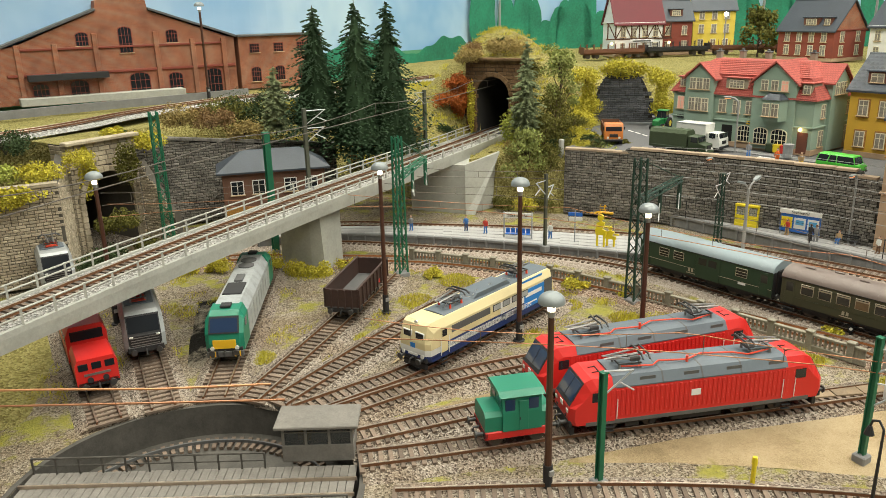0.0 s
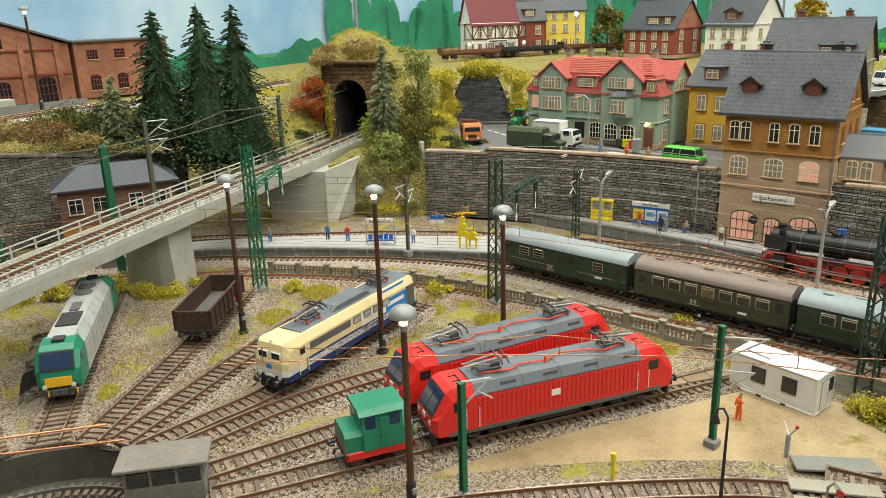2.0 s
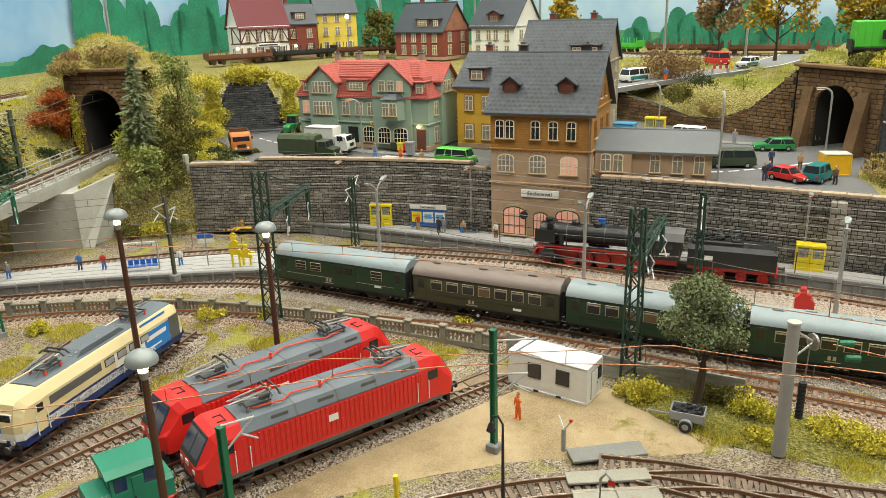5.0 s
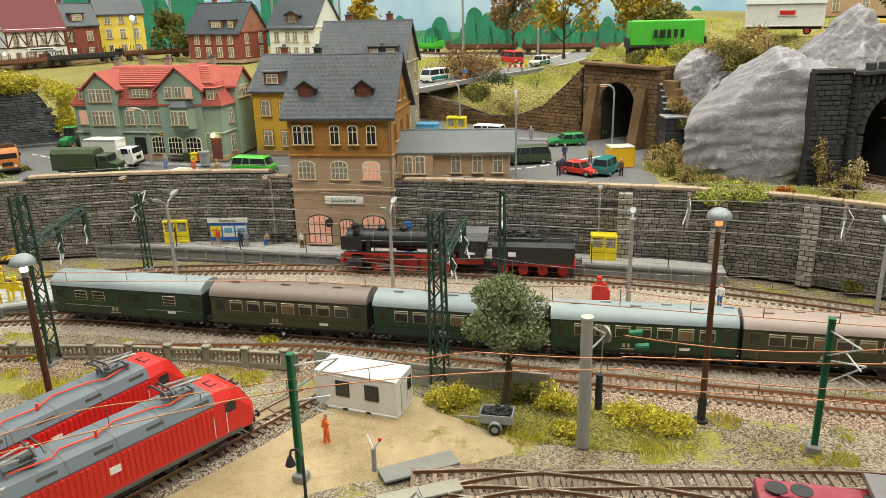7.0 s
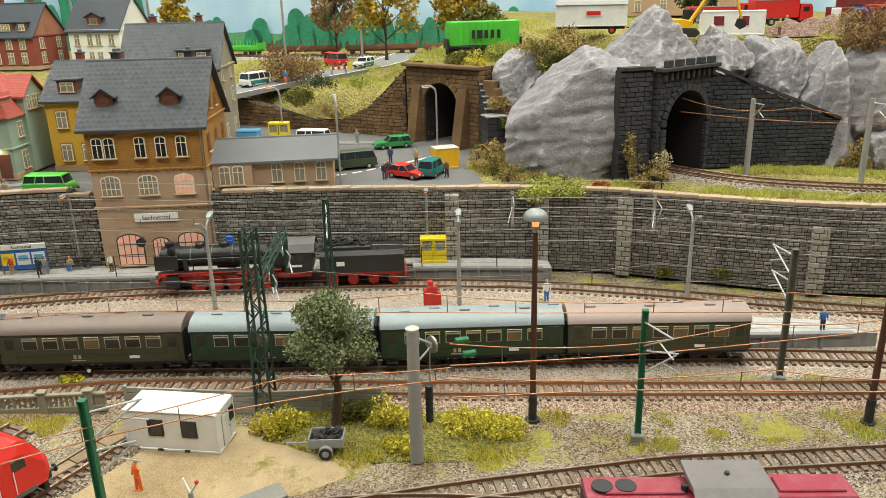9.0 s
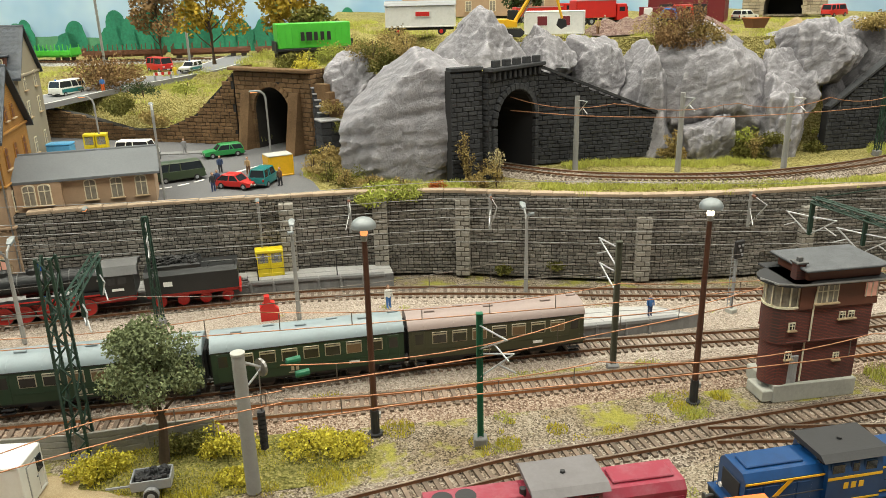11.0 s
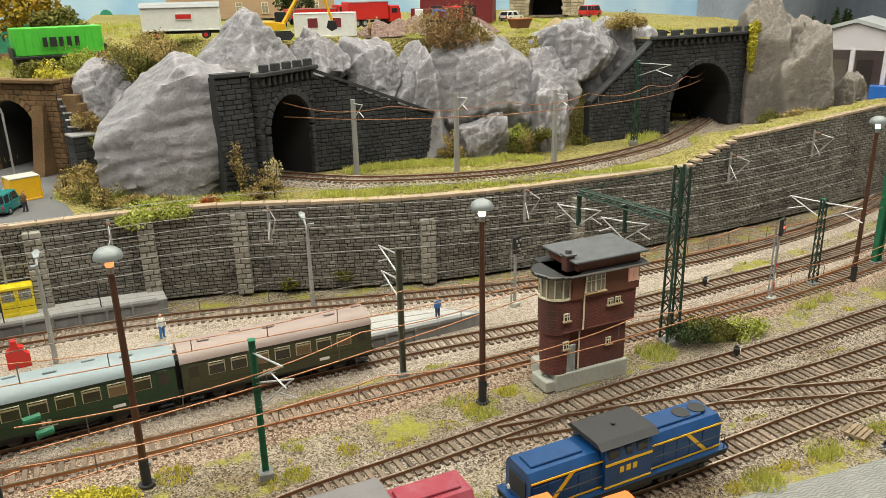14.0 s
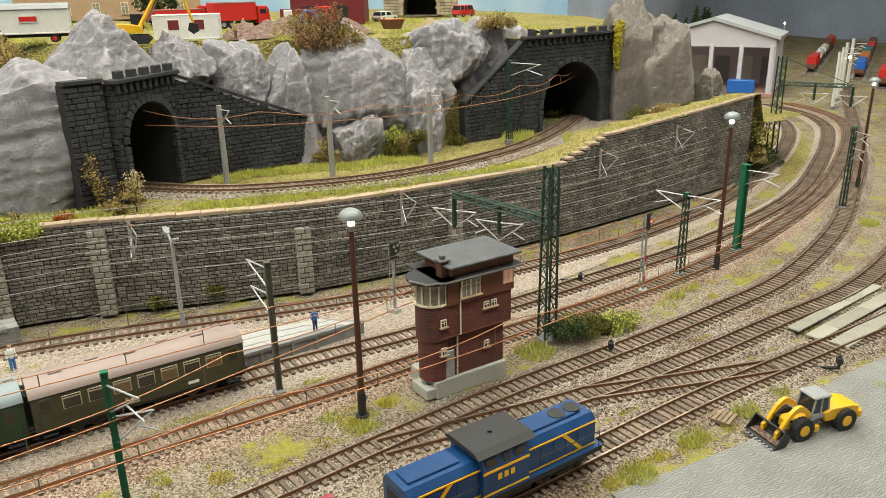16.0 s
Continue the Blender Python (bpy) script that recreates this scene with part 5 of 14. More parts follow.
def coach(s_mid, paint, roof_paint, label, kind="seats", L=12.9):
    """A short three-axle coach, placed along the main track."""
    line = main_fine
    a, b = along(s_mid - 4.2), along(s_mid + 4.2)
    c = (a + b) / 2
    rz = math.degrees(math.atan2(b.y - a.y, b.x - a.x))
    root = thing("passenger_coach" if kind == "seats" else "luggage_coach", c.x, c.y, RAIL, rz, label, "railway coach", "coaches of the green train")
    h0, hs = 0.95, 3.15
    body = part("body", G().loft([[(xx, p, q) for p, q in ((-1.42, h0), (-1.45, 1.5), (-1.45, hs), (1.45, hs), (1.45, 1.5), (1.42, h0))] for xx in (-L / 2, L / 2)]), paint, root)
    prof = [(-1.50, hs - 0.03), (-1.42, hs + 0.26), (-1.05, hs + 0.58), (-0.5, hs + 0.75), (0, hs + 0.80), (0.5, hs + 0.75), (1.05, hs + 0.58), (1.42, hs + 0.26), (1.50, hs - 0.03)]
    roof = part("roof", G().loft([[(xx, p, q) for p, q in prof] for xx in (-L / 2 - 0.05, L / 2 + 0.05)]), roof_paint, root, smooth=True)
    for k in range(6):
        xx = -L / 2 + (k + 0.5) * L / 6
        part("roof_seam", G().loft([[(xx + d, p, q + 0.008) for p, q in prof] for d in (-0.02, 0.02)], True), roof_paint, roof)
        if kind == "seats":
            part("roof_vent", G().box(xx + 0.6, 0.25 if k % 2 else -0.25, hs + 0.83, 0.75, 0.2, 0.14, 0, 0.04), roof_paint, roof)
    for s in (-1, 1):
        part("waist_line", G().box(0, s * 1.462, 1.62, L - 0.1, 0.02, 0.035), M_BRASS if kind != "seats" else paint, body)
        part("gutter", G().box(0, s * 1.475, hs - 0.02, L, 0.06, 0.05), M_FRAME, body)
        if kind == "seats":
            for k in range(7):
                xx = -L / 2 + 2.15 + 1.42 * k
                w = part("window", G().box(xx, s * 1.452, 2.45, 1.05, 0.04, 0.88, 0, 0.016), M_BRASS, body)
                part("pane", G().box(xx, s * 1.468, 2.36, 0.93, 0.03, 0.60), M_INSIDE if rnd.random() < 0.3 else M_WINDOW, w)
                part("vent_pane", G().box(xx, s * 1.468, 2.80, 0.93, 0.03, 0.05), M_WINDOW, w)
            for e in (-1, 1):
                d = part("door", G().box(e * (L / 2 - 0.72), s * 1.452, 2.0, 0.78, 0.04, 2.0, 0, 0.016), paint, body)
                part("door_window", G().box(e * (L / 2 - 0.72), s * 1.476, 2.45, 0.56, 0.02, 0.75), M_WINDOW, d)
                part("step", G().box(e * (L / 2 - 0.72), s * 1.4, 0.6, 0.8, 0.3, 0.05).box(e * (L / 2 - 0.72), s * 1.4, 0.35, 0.8, 0.3, 0.05), M_FRAME, root)
            part("class_panel", G().box(2.9, s * 1.463, 1.35, 0.7, 0.02, 0.2), M_WHITE, body)
        else:
            d = part("sliding_door", G().box(0.6, s * 1.46, 2.0, 2.4, 0.05, 2.1, 0, 0.02), paint, body)
            for xx in (0.1, 1.1):
                part("door_window", G().box(xx, s * 1.49, 2.5, 0.8, 0.02, 0.6), M_WINDOW, d)
            for xx in (-4.0, -2.4, 3.9):
                w = part("window", G().box(xx, s * 1.455, 2.45, 1.1, 0.04, 0.8, 0, 0.016), M_BRASS, body)
                part("pane", G().box(xx, s * 1.47, 2.45, 1.0, 0.03, 0.7), M_WINDOW, w)
                for q in range(2):
                    part("window_bar", G().box(xx, s * 1.488, 2.3 + 0.25 * q, 1.0, 0.02, 0.04), M_BRASS, w)
            for e in (-1, 1):
                d = part("door", G().box(e * (L / 2 - 0.72), s * 1.455, 2.0, 0.78, 0.04, 2.0, 0, 0.016), paint, body)
                part("door_window", G().box(e * (L / 2 - 0.72), s * 1.476, 2.45, 0.56, 0.02, 0.7), M_WINDOW, d)
            part("class_panel", G().box(4.0, s * 1.463, 1.5, 0.7, 0.02, 0.2), M_WHITE, body)
        for k in range(2):
            part("letter_bar", G().box(-0.9 - 0.32 * k, s * 1.463, 1.42, 0.2, 0.02, 0.3), M_BRASS, body)
        part("letter_bar", G().box(-1.0, s * 1.463, 1.15, 1.0, 0.02, 0.07), M_BRASS, body)
        part("sole_bar", G().box(0, s * 1.3, 0.88, L, 0.12, 0.2), M_FRAME, root)
        part("truss", G().tube([(-2.8, s * 1.1, 0.8), (-1.2, s * 1.1, 0.45), (1.2, s * 1.1, 0.45), (2.8, s * 1.1, 0.8)], 0.05), M_FRAME, root)
    part("battery_box", G().box(1.0, 0, 0.55, 1.4, 2.2, 0.5, 0, 0.05), M_FRAME, root)
    part("floor_frame", G().box(0, 0, 0.82, L, 2.2, 0.22), M_FRAME, root)
    for e in (-1, 1):
        wheelset(root, e * 4.1, 0.5)
        wheelset(root, e * 2.9, 0.5)
        for s in (-1, 1):
            part("axle_guard", G().box(e * 3.5, s * 1.02, 0.58, 2.2, 0.12, 0.42, 0, 0.04), M_FRAME, root)
        part("bellows", G().box(e * (L / 2 + 0.11), 0, 2.05, 0.26, 1.7, 2.3, 0, 0.05), M_RUBBER, root, "black gangway bellows")
        part("end_wall", G().box(e * (L / 2 + 0.005), 0, 2.05, 0.04, 2.7, 2.1), M_FRAME, root)
    buffers(root, L / 2 - 0.2, beam=True)
    return root


main_fine = curve_through(MAIN1, 0.25)
main_len = [0.0]
for p, q in zip(main_fine, main_fine[1:]):
    main_len.append(main_len[-1] + (q - p).length)


def along(s):
    i = max(0, min(len(main_fine) - 2, int(s / 0.25)))
    while i < len(main_fine) - 2 and main_len[i + 1] < s:
        i += 1
    while i > 0 and main_len[i] > s:
        i -= 1
    t = (s - main_len[i]) / max(1e-6, main_len[i + 1] - main_len[i])
    return main_fine[i].lerp(main_fine[i + 1], t)


s0 = main_len[min(range(len(main_fine)), key=lambda k: (main_fine[k] - Vector((74.7, 65.0, 0))).length)]
for k, (paint, rp, lab, kd) in enumerate((
        (M_COACH, M_ROOF_BLUE, "dark green luggage coach with blue-grey roof", "luggage"),
        (M_COACH_OLIVE, M_ROOF_BROWN, "olive green coach with brown roof and lit compartments", "seats"),
        (M_COACH, M_ROOF_BLUE, "dark green coach with blue-grey roof", "seats"),
        (M_COACH, M_ROOF_BLUE, "dark green coach with clean blue-grey roof", "seats"),
        (M_COACH_OLIVE, M_ROOF_PINK, "olive green coach with pinkish brown roof at the train's end", "seats"))):
    coach(s0 + 7.7 + 13.3 * k - (0.45 if k == 0 else 0), paint, rp, lab, kd, 13.4 if k == 0 else 12.65)


# ---------------------------------------------------------------- steam locomotive
def steam_engine(x, y, rz):
    root = thing("steam_locomotive", x, y, RAIL, rz, "black ten-coupled steam locomotive with red wheels", "locomotive")
    bz = 3.0
    boiler = part("boiler", G().cyl((-2.6, 0, bz), (5.9, 0, bz), 0.92, n=24), M_STEAM, root, smooth=True)
    part("smokebox", G().cyl((5.0, 0, bz), (6.6, 0, bz), 0.97, n=24).cyl((6.6, 0, bz), (6.75, 0, bz), 0.80, 0.6, n=20), M_STEAM, boiler, smooth=True)
    for xx in (-1.6, 0.4, 2.2, 4.0):
        part("boiler_band", G().cyl((xx - 0.04, 0, bz), (xx + 0.04, 0, bz), 0.94, n=24), M_FRAME_GREY, boiler)
    part("chimney", G().cyl((5.9, 0, bz + 0.8), (5.9, 0, bz + 1.32), 0.34, 0.4, n=16), M_STEAM, boiler, smooth=True)
    for xx in (3.3, 1.2):
        part("dome", G().cyl((xx, 0, bz + 0.7), (xx, 0, bz + 1.15), 0.46, 0.42, n=16).ball((xx, 0, bz + 1.12), 0.42, 14, 4, 0.5, 0), M_STEAM, boiler, smooth=True)
    part("preheater", G().cyl((5.6, -1.0, bz + 0.75), (5.6, 1.0, bz + 0.75), 0.3, n=12), M_STEAM, boiler)
    part("firebox", G().box(-3.2, 0, 2.75, 2.4, 1.9, 1.9, 0, 0.3), M_STEAM, root)
    cab = part("cab", G().loft([[(xx, p, q) for p, q in ((-1.5, 1.6), (-1.5, 3.4), (-1.1, 4.0), (0, 4.22), (1.1, 4.0), (1.5, 3.4), (1.5, 1.6))] for xx in (-6.5, -4.2)]), M_STEAM, root)
    part("cab_roof", G().loft([[(xx, p, q) for p, q in ((-1.6, 3.42), (-1.15, 4.06), (0, 4.30), (1.15, 4.06), (1.6, 3.42), (1.1, 3.98), (0, 4.2), (-1.1, 3.98))] for xx in (-6.8, -4.0)]), M_FRAME_GREY, cab)
    for s in (-1, 1):
        for xx in (-4.75, -5.6):
            part("cab_window", G().box(xx, s * 1.51, 2.95, 0.62, 0.04, 0.62), M_GLASS, cab)
        part("number_plate", G().box(-5.2, s * 1.52, 2.2, 0.9, 0.03, 0.2), M_WHITE, cab)
        part("running_board", G().box(1.4, s * 1.25, 1.98, 10.6, 0.6, 0.07), M_STEAM, root)
        part("board_edge", G().box(1.4, s * 1.55, 1.95, 10.6, 0.03, 0.12), M_STEAMRED, root, "red running-board edge")
        part("smoke_deflector", G().box(6.0, s * 1.35, 2.85, 2.0, 0.05, 1.3, 0, 0.02), M_STEAM, root)
        part("cylinder", G().cyl((5.0, s * 1.25, 0.95), (6.2, s * 1.25, 0.95), 0.46, n=16).box(5.6, s * 1.2, 1.5, 1.0, 0.5, 0.5, 0, 0.08), M_STEAM, root)
        for k in range(5):
            xx = 3.6 - 1.55 * k
            w = part("driving_wheel", G().cyl((xx, s * 0.72, 0.70), (xx, s * 0.82, 0.70), 0.70, n=24), M_STEAMRED, root)
            part("tyre", G().cyl((xx, s * 0.71, 0.70), (xx, s * 0.80, 0.70), 0.735, n=24), M_WHEEL, w)
            part("counterweight", G().box(xx, s * 0.84, 0.95, 0.7, 0.03, 0.3, 0, 0.01), M_STEAMRED, w)
        wheelset(root, 6.0, 0.42, M_STEAMRED, "leading_wheel") if s > 0 else None
        part("coupling_rod", G().box(0.5, s * 0.92, 0.55, 6.6, 0.07, 0.14), M_METAL, root)
        part("main_rod", G().tube([(5.0, s * 1.02, 0.95), (0.5, s * 1.02, 0.55)], 0.07), M_METAL, root)
        part("pipe", G().tube([(-2.4, s * 0.98, bz + 0.3), (2.5, s * 0.98, bz + 0.25), (4.2, s * 0.9, bz - 0.6)], 0.05), M_STEAM, boiler)
        part("handrail", G().tube([(-2.4, s * 0.98, bz + 0.05), (6.2, s * 1.02, bz + 0.05)], 0.03), M_METAL, boiler)
        part("air_tank", G().cyl((0.2, s * 0.95, 1.72), (2.2, s * 0.95, 1.72), 0.24, n=12), M_STEAM, root)
        part("lamp", G().cyl((6.95, s * 0.85, 1.75), (7.15, s * 0.85, 1.75), 0.16, n=12), M_LAMP_GLASS, root)
    part("frame", G().box(0.3, 0, 1.1, 13.2, 1.1, 0.6, 0, 0.05), M_STEAMRED, root, "red main frame")
    part("pump", G().cyl((4.4, 1.15, 1.9), (4.4, 1.15, 3.1), 0.22, n=10), M_STEAM, boiler)
    # tender
    t = part("tender", G().loft([[(xx, p, q) for p, q in ((-1.45, 1.35), (-1.45, 2.9), (-1.15, 3.3), (1.15, 3.3), (1.45, 2.9), (1.45, 1.35))] for xx in (-14.6, -7.2)]), M_STEAM, root, "black tender")
    part("coal_bunker", G().box(-9.6, 0, 3.45, 4.2, 2.3, 0.5, 0, 0.1), M_STEAM, t)
    g = G()
    for k in range(160):
        a, b = rnd.uniform(-11.4, -7.8), rnd.uniform(-0.95, 0.95)
        r = rnd.uniform(0.10, 0.22)
        g.box(a, b, 3.68 + 0.25 * (1 - abs(b)) + rnd.uniform(-0.1, 0.05), r * 2, r * 1.5, r * 1.4, rnd.uniform(0, 90))
    part("coal", g, M_COAL, t, "heaped black coal")["kind"] = "stuff"
    part("tender_frame", G().box(-10.9, 0, 1.1, 7.4, 2.0, 0.4, 0, 0.05), M_STEAMRED, root)
    for k in range(4):
        wheelset(root, -8.2 - 1.8 * k, 0.48, M_STEAMRED)
    for s in (-1, 1):
        part("tender_panel", G().box(-9.0, s * 1.465, 2.2, 0.7, 0.02, 0.4), M_WHITE, t)
        part("tender_rail", G().tube([(-14.4, s * 1.3, 3.2), (-14.4, s * 1.3, 3.7), (-12.4, s * 1.3, 3.7), (-12.2, s * 1.3, 3.3)], 0.04), M_STEAM, t)
    part("buffer_beam", G().box(7.0, 0, 1.05, 0.2, 2.7, 0.45, 0, 0.04), M_STEAMRED, root)
    part("rear_beam", G().box(-14.65, 0, 1.05, 0.2, 2.7, 0.45, 0, 0.04), M_STEAMRED, root)
    for xx, e in ((7.1, 1), (-14.75, -1)):
        for s in (-1, 1):
            part("buffer", G().cyl((xx, s * 0.88, 1.05), (xx + 0.5 * e, s * 0.88, 1.05), 0.14, n=10).cyl((xx + 0.5 * e, s * 0.88, 1.05), (xx + 0.58 * e, s * 0.88, 1.05), 0.25, n=12), M_DARKMETAL, root)
    return root


steam_engine(94.15, 40.4, 103.5)

# ---------------------------------------------------------------- building materials
M_PLASTER = mat("beige_plaster", (0.42, 0.29, 0.19), 0.85, 0, 0.10, 0.3, 8, 0.02, dirt=(0.28, 0.18, 0.11), dirt_amount=0.35)
M_YELLOWWALL = mat("yellow_house_wall", (0.60, 0.36, 0.04), 0.8, 0, 0.08, 0.4, 8, 0.02)
M_LEMON = mat("lemon_house_wall", (0.72, 0.55, 0.08), 0.8, 0, 0.08, 0.4, 8, 0.02)
M_SAGE = mat("sage_green_wall", (0.26, 0.35, 0.28), 0.8, 0, 0.08, 0.4, 8, 0.02)
M_SLATE = mat("blue_slate", (0.041, 0.050, 0.064), 0.5, 0, 0.2, 0.5, 6, 0.03, island=0.28)
M_TRIM = mat("sandstone_trim", (0.45, 0.33, 0.20), 0.8, 0, 0.1, 0.8, 8)
M_IVORY = mat("ivory_window_frame", (0.72, 0.66, 0.50), 0.6, 0, 0.06, 1, 8)
M_CURTAIN = mat("net_curtain", (0.24, 0.215, 0.175), 0.5, 0, 0.45, 1.5, 4)
M_LIT = glow_mat("lit_room_pink", (0.75, 0.38, 0.28), 0.22)
M_BRICKRED = mat("brick_red_wall", (0.235, 0.055, 0.035), 0.8, 0, 0.15, 0.6, 8, 0.03)


def brick_mat(name, a, b, mortar, dirt, w=0.42, h=0.15):
    """Fired brick in courses with pale joints, sooty in places."""
    m, nt, p = nodes_of(name)
    co = coords(nt)
    sep = nt.nodes.new("ShaderNodeSeparateXYZ")
    nt.links.new(co, sep.inputs[0])
    comb = nt.nodes.new("ShaderNodeCombineXYZ")
    nt.links.new(maths(nt, "ADD", sep.outputs[0], sep.outputs[1]), comb.inputs[0])
    nt.links.new(sep.outputs[2], comb.inputs[1])
    t = nt.nodes.new("ShaderNodeTexBrick")
    nt.links.new(comb.outputs[0], t.inputs["Vector"])
    t.inputs["Color1"].default_value, t.inputs["Color2"].default_value, t.inputs["Mortar"].default_value = (*a, 1), (*b, 1), (*mortar, 1)
    t.inputs["Scale"].default_value = 1.0
    t.inputs["Brick Width"].default_value, t.inputs["Row Height"].default_value, t.inputs["Mortar Size"].default_value = w * S, h * S, 0.022 * S
    k = ramp(nt, tex_noise(nt, co, 0.22, 6, 0.7), [(0.42, (0, 0, 0)), (0.68, (0.75, 0.75, 0.75))])
    nt.links.new(mixc(nt, k, t.outputs["Color"], dirt), p.inputs["Base Color"])
    p.inputs["Roughness"].default_value = 0.85
    bump(nt, p, t.outputs["Fac"], -0.4, 0.04)
    return m


M_REDTILE = brick_mat("red_roof_tiles", (0.47, 0.10, 0.075), (0.37, 0.075, 0.06), (0.20, 0.045, 0.035), (0.30, 0.075, 0.06), 0.30, 0.24)
M_OCHRE = brick_mat("ochre_brick", (0.44, 0.22, 0.045), (0.34, 0.155, 0.03), (0.24, 0.125, 0.035), (0.30, 0.14, 0.03), 0.46, 0.17)
M_BRICKORANGE = brick_mat("orange_brick_wall", (0.42, 0.13, 0.055), (0.30, 0.085, 0.04), (0.34, 0.24, 0.17), (0.14, 0.05, 0.03))
M_WHITEWALL = mat("white_house_wall", (0.72, 0.72, 0.70), 0.8, 0, 0.06, 0.4, 8)
M_GREYWALL = mat("warm_grey_wall", (0.30, 0.26, 0.19), 0.85, 0, 0.1, 0.4, 8)
M_BROWNWOOD = mat("brown_painted_wood", (0.14, 0.05, 0.03), 0.6, 0, 0.15, 1, 8)
M_DARKGREEN = mat("dark_green_paint", (0.02, 0.06, 0.035), 0.5, 0, 0.15, 1, 8)
M_TIMBER = mat("dark_timber", (0.08, 0.035, 0.02), 0.8, 0, 0.2, 1, 8)
M_MAROON = mat("maroon_roof", (0.13, 0.022, 0.028), 0.7, 0, 0.15, 0.6, 6, 0.03)
M_WARMLAMP = glow_mat("warm_bulb", (1.0, 0.62, 0.25), 14.0)
M_COLDLAMP = glow_mat("cold_bulb", (0.45, 0.85, 1.0), 14.0)
M_TAR = mat("tar_paper", (0.13, 0.14, 0.15), 0.75, 0, 0.14, 0.3, 6, 0.02)


def bars_window(root, x, y, z, w, h, face, frame_mat, pane_mat, arched=False, cross=True, name="window"):
    """A window on a wall; face: pose of the wall, local x along it, y outward (negative is out)."""
    g = G()
    t = 0.075
    if arched:
        rise = w * 0.22
        out = [(-w / 2, -h / 2), (w / 2, -h / 2), (w / 2, h / 2 - rise)] + [(w / 2 * math.cos(a), h / 2 - rise + rise * math.sin(a)) for a in (0.6, 1.2, 1.57, 1.94, 2.54)] + [(-w / 2, h / 2 - rise)]
    else:
        out = [(-w / 2, -h / 2), (w / 2, -h / 2), (w / 2, h / 2), (-w / 2, h / 2)]
    o2 = [(px * (1 + 2 * t / w), pz * (1 + 2 * t / h)) for px, pz in out]
    g.prism([(x + a, z + b) for a, b in o2], y - 0.07, y + 0.05, "y", face)
    win = part(name, g, frame_mat, root)
    g = G()
    g.prism([(x + a * 0.97, z + b * 0.98) for a, b in out], y - 0.085, y - 0.06, "y", face)
    part("pane", g, pane_mat, win)
    if cross:
        g = G().box(x, y - 0.10, z, 0.06, 0.05, h * 0.96, 0, 0, face).box(x, y - 0.10, z + h * 0.18, w * 0.96, 0.05, 0.06, 0, 0, face)
        if w > 1.3:
            g.box(x - w / 4, y - 0.10, z, 0.06, 0.05, h * 0.9, 0, 0, face).box(x + w / 4, y - 0.10, z, 0.06, 0.05, h * 0.9, 0, 0, face)
            g.box(x, y - 0.10, z - h * 0.16, w * 0.96, 0.05, 0.06, 0, 0, face)
        part("glazing_bar", g, frame_mat, win)
    part("sill", G().box(x, y - 0.12, z - h / 2 - t, w + 0.4, 0.24, 0.12, 0, 0.03, face), M_TRIM, win)
    return win


FRONT_FACE = Matrix.Identity(4)


def gable_roof(root, w, d, z0, rise, material, over=0.45, thick=0.22, name="roof", slates=0.0, smat=None):
    """A saddle roof with its ridge along x, as two slabs and, if asked, rows of slates."""
    g = G()
    hw, hd = w / 2 + over, d / 2 + over
    drop = rise * over / (d / 2)
    for s in (-1, 1):
        vs = [(-hw, s * hd, z0 - drop), (hw, s * hd, z0 - drop), (hw, 0, z0 + rise), (-hw, 0, z0 + rise)]
        g.add(vs + [(a, b, c + thick) for a, b, c in vs], [(0, 1, 2, 3), (4, 5, 6, 7), (0, 1, 5, 4), (1, 2, 6, 5), (3, 0, 4, 7)])
    roof = part(name, g, material, root)
    part("ridge", G().cyl((-hw, 0, z0 + rise + thick * 0.8), (hw, 0, z0 + rise + thick * 0.8), 0.14, n=8), material, roof)
    if slates:
        length = math.hypot(hd, rise + drop)
        rows = int(length / slates)
        cols = int(2 * hw / (slates * 1.0))
        sg = G()
        for s in (-1, 1):
            for r in range(rows):
                t = (r + 0.5) / rows
                yy, zz = s * hd * (1 - t), z0 - drop + (rise + drop) * t + thick
                sl = math.atan2(rise + drop, hd)
                for c in range(cols):
                    xx = -hw + (c + 0.5 + (0.5 if r % 2 else 0)) * 2 * hw / cols
                    if xx > hw - 0.1:
                        continue
                    k = slates * 0.56
                    m = Matrix.Translation((xx, yy, zz + 0.03)) @ Matrix.Rotation(-s * sl, 4, "X")
                    sg.add([(-k, 0, 0.0), (0, -s * -k * 1.0, 0.02), (k, 0, 0.0), (0, -s * k * 1.05, 0.07)], [(0, 1, 2, 3)], m)
        part("slating", sg, smat or material, roof)["kind"] = "stuff"
    return roof


def gable_walls(root, w, d, z0, rise, material, name="gable_wall"):
    for s in (-1, 1):
        part(name, G().prism([(-d / 2, z0), (d / 2, z0), (0, z0 + rise)], s * w / 2, s * (w / 2 - 0.25), "x"), material, root)


def chimney(root, x, y, z, h=1.4, material=None):
    c = part("chimney", G().box(x, y, z + h / 2, 0.7, 0.7, h, 0, 0.04), material or M_BRICKRED, root)
    part("chimney_cap", G().box(x, y, z + h + 0.06, 0.9, 0.9, 0.14, 0, 0.03).box(x, y, z + h + 0.25, 0.35, 0.35, 0.3, 0, 0.03), M_FRAME_GREY, c)
    return c


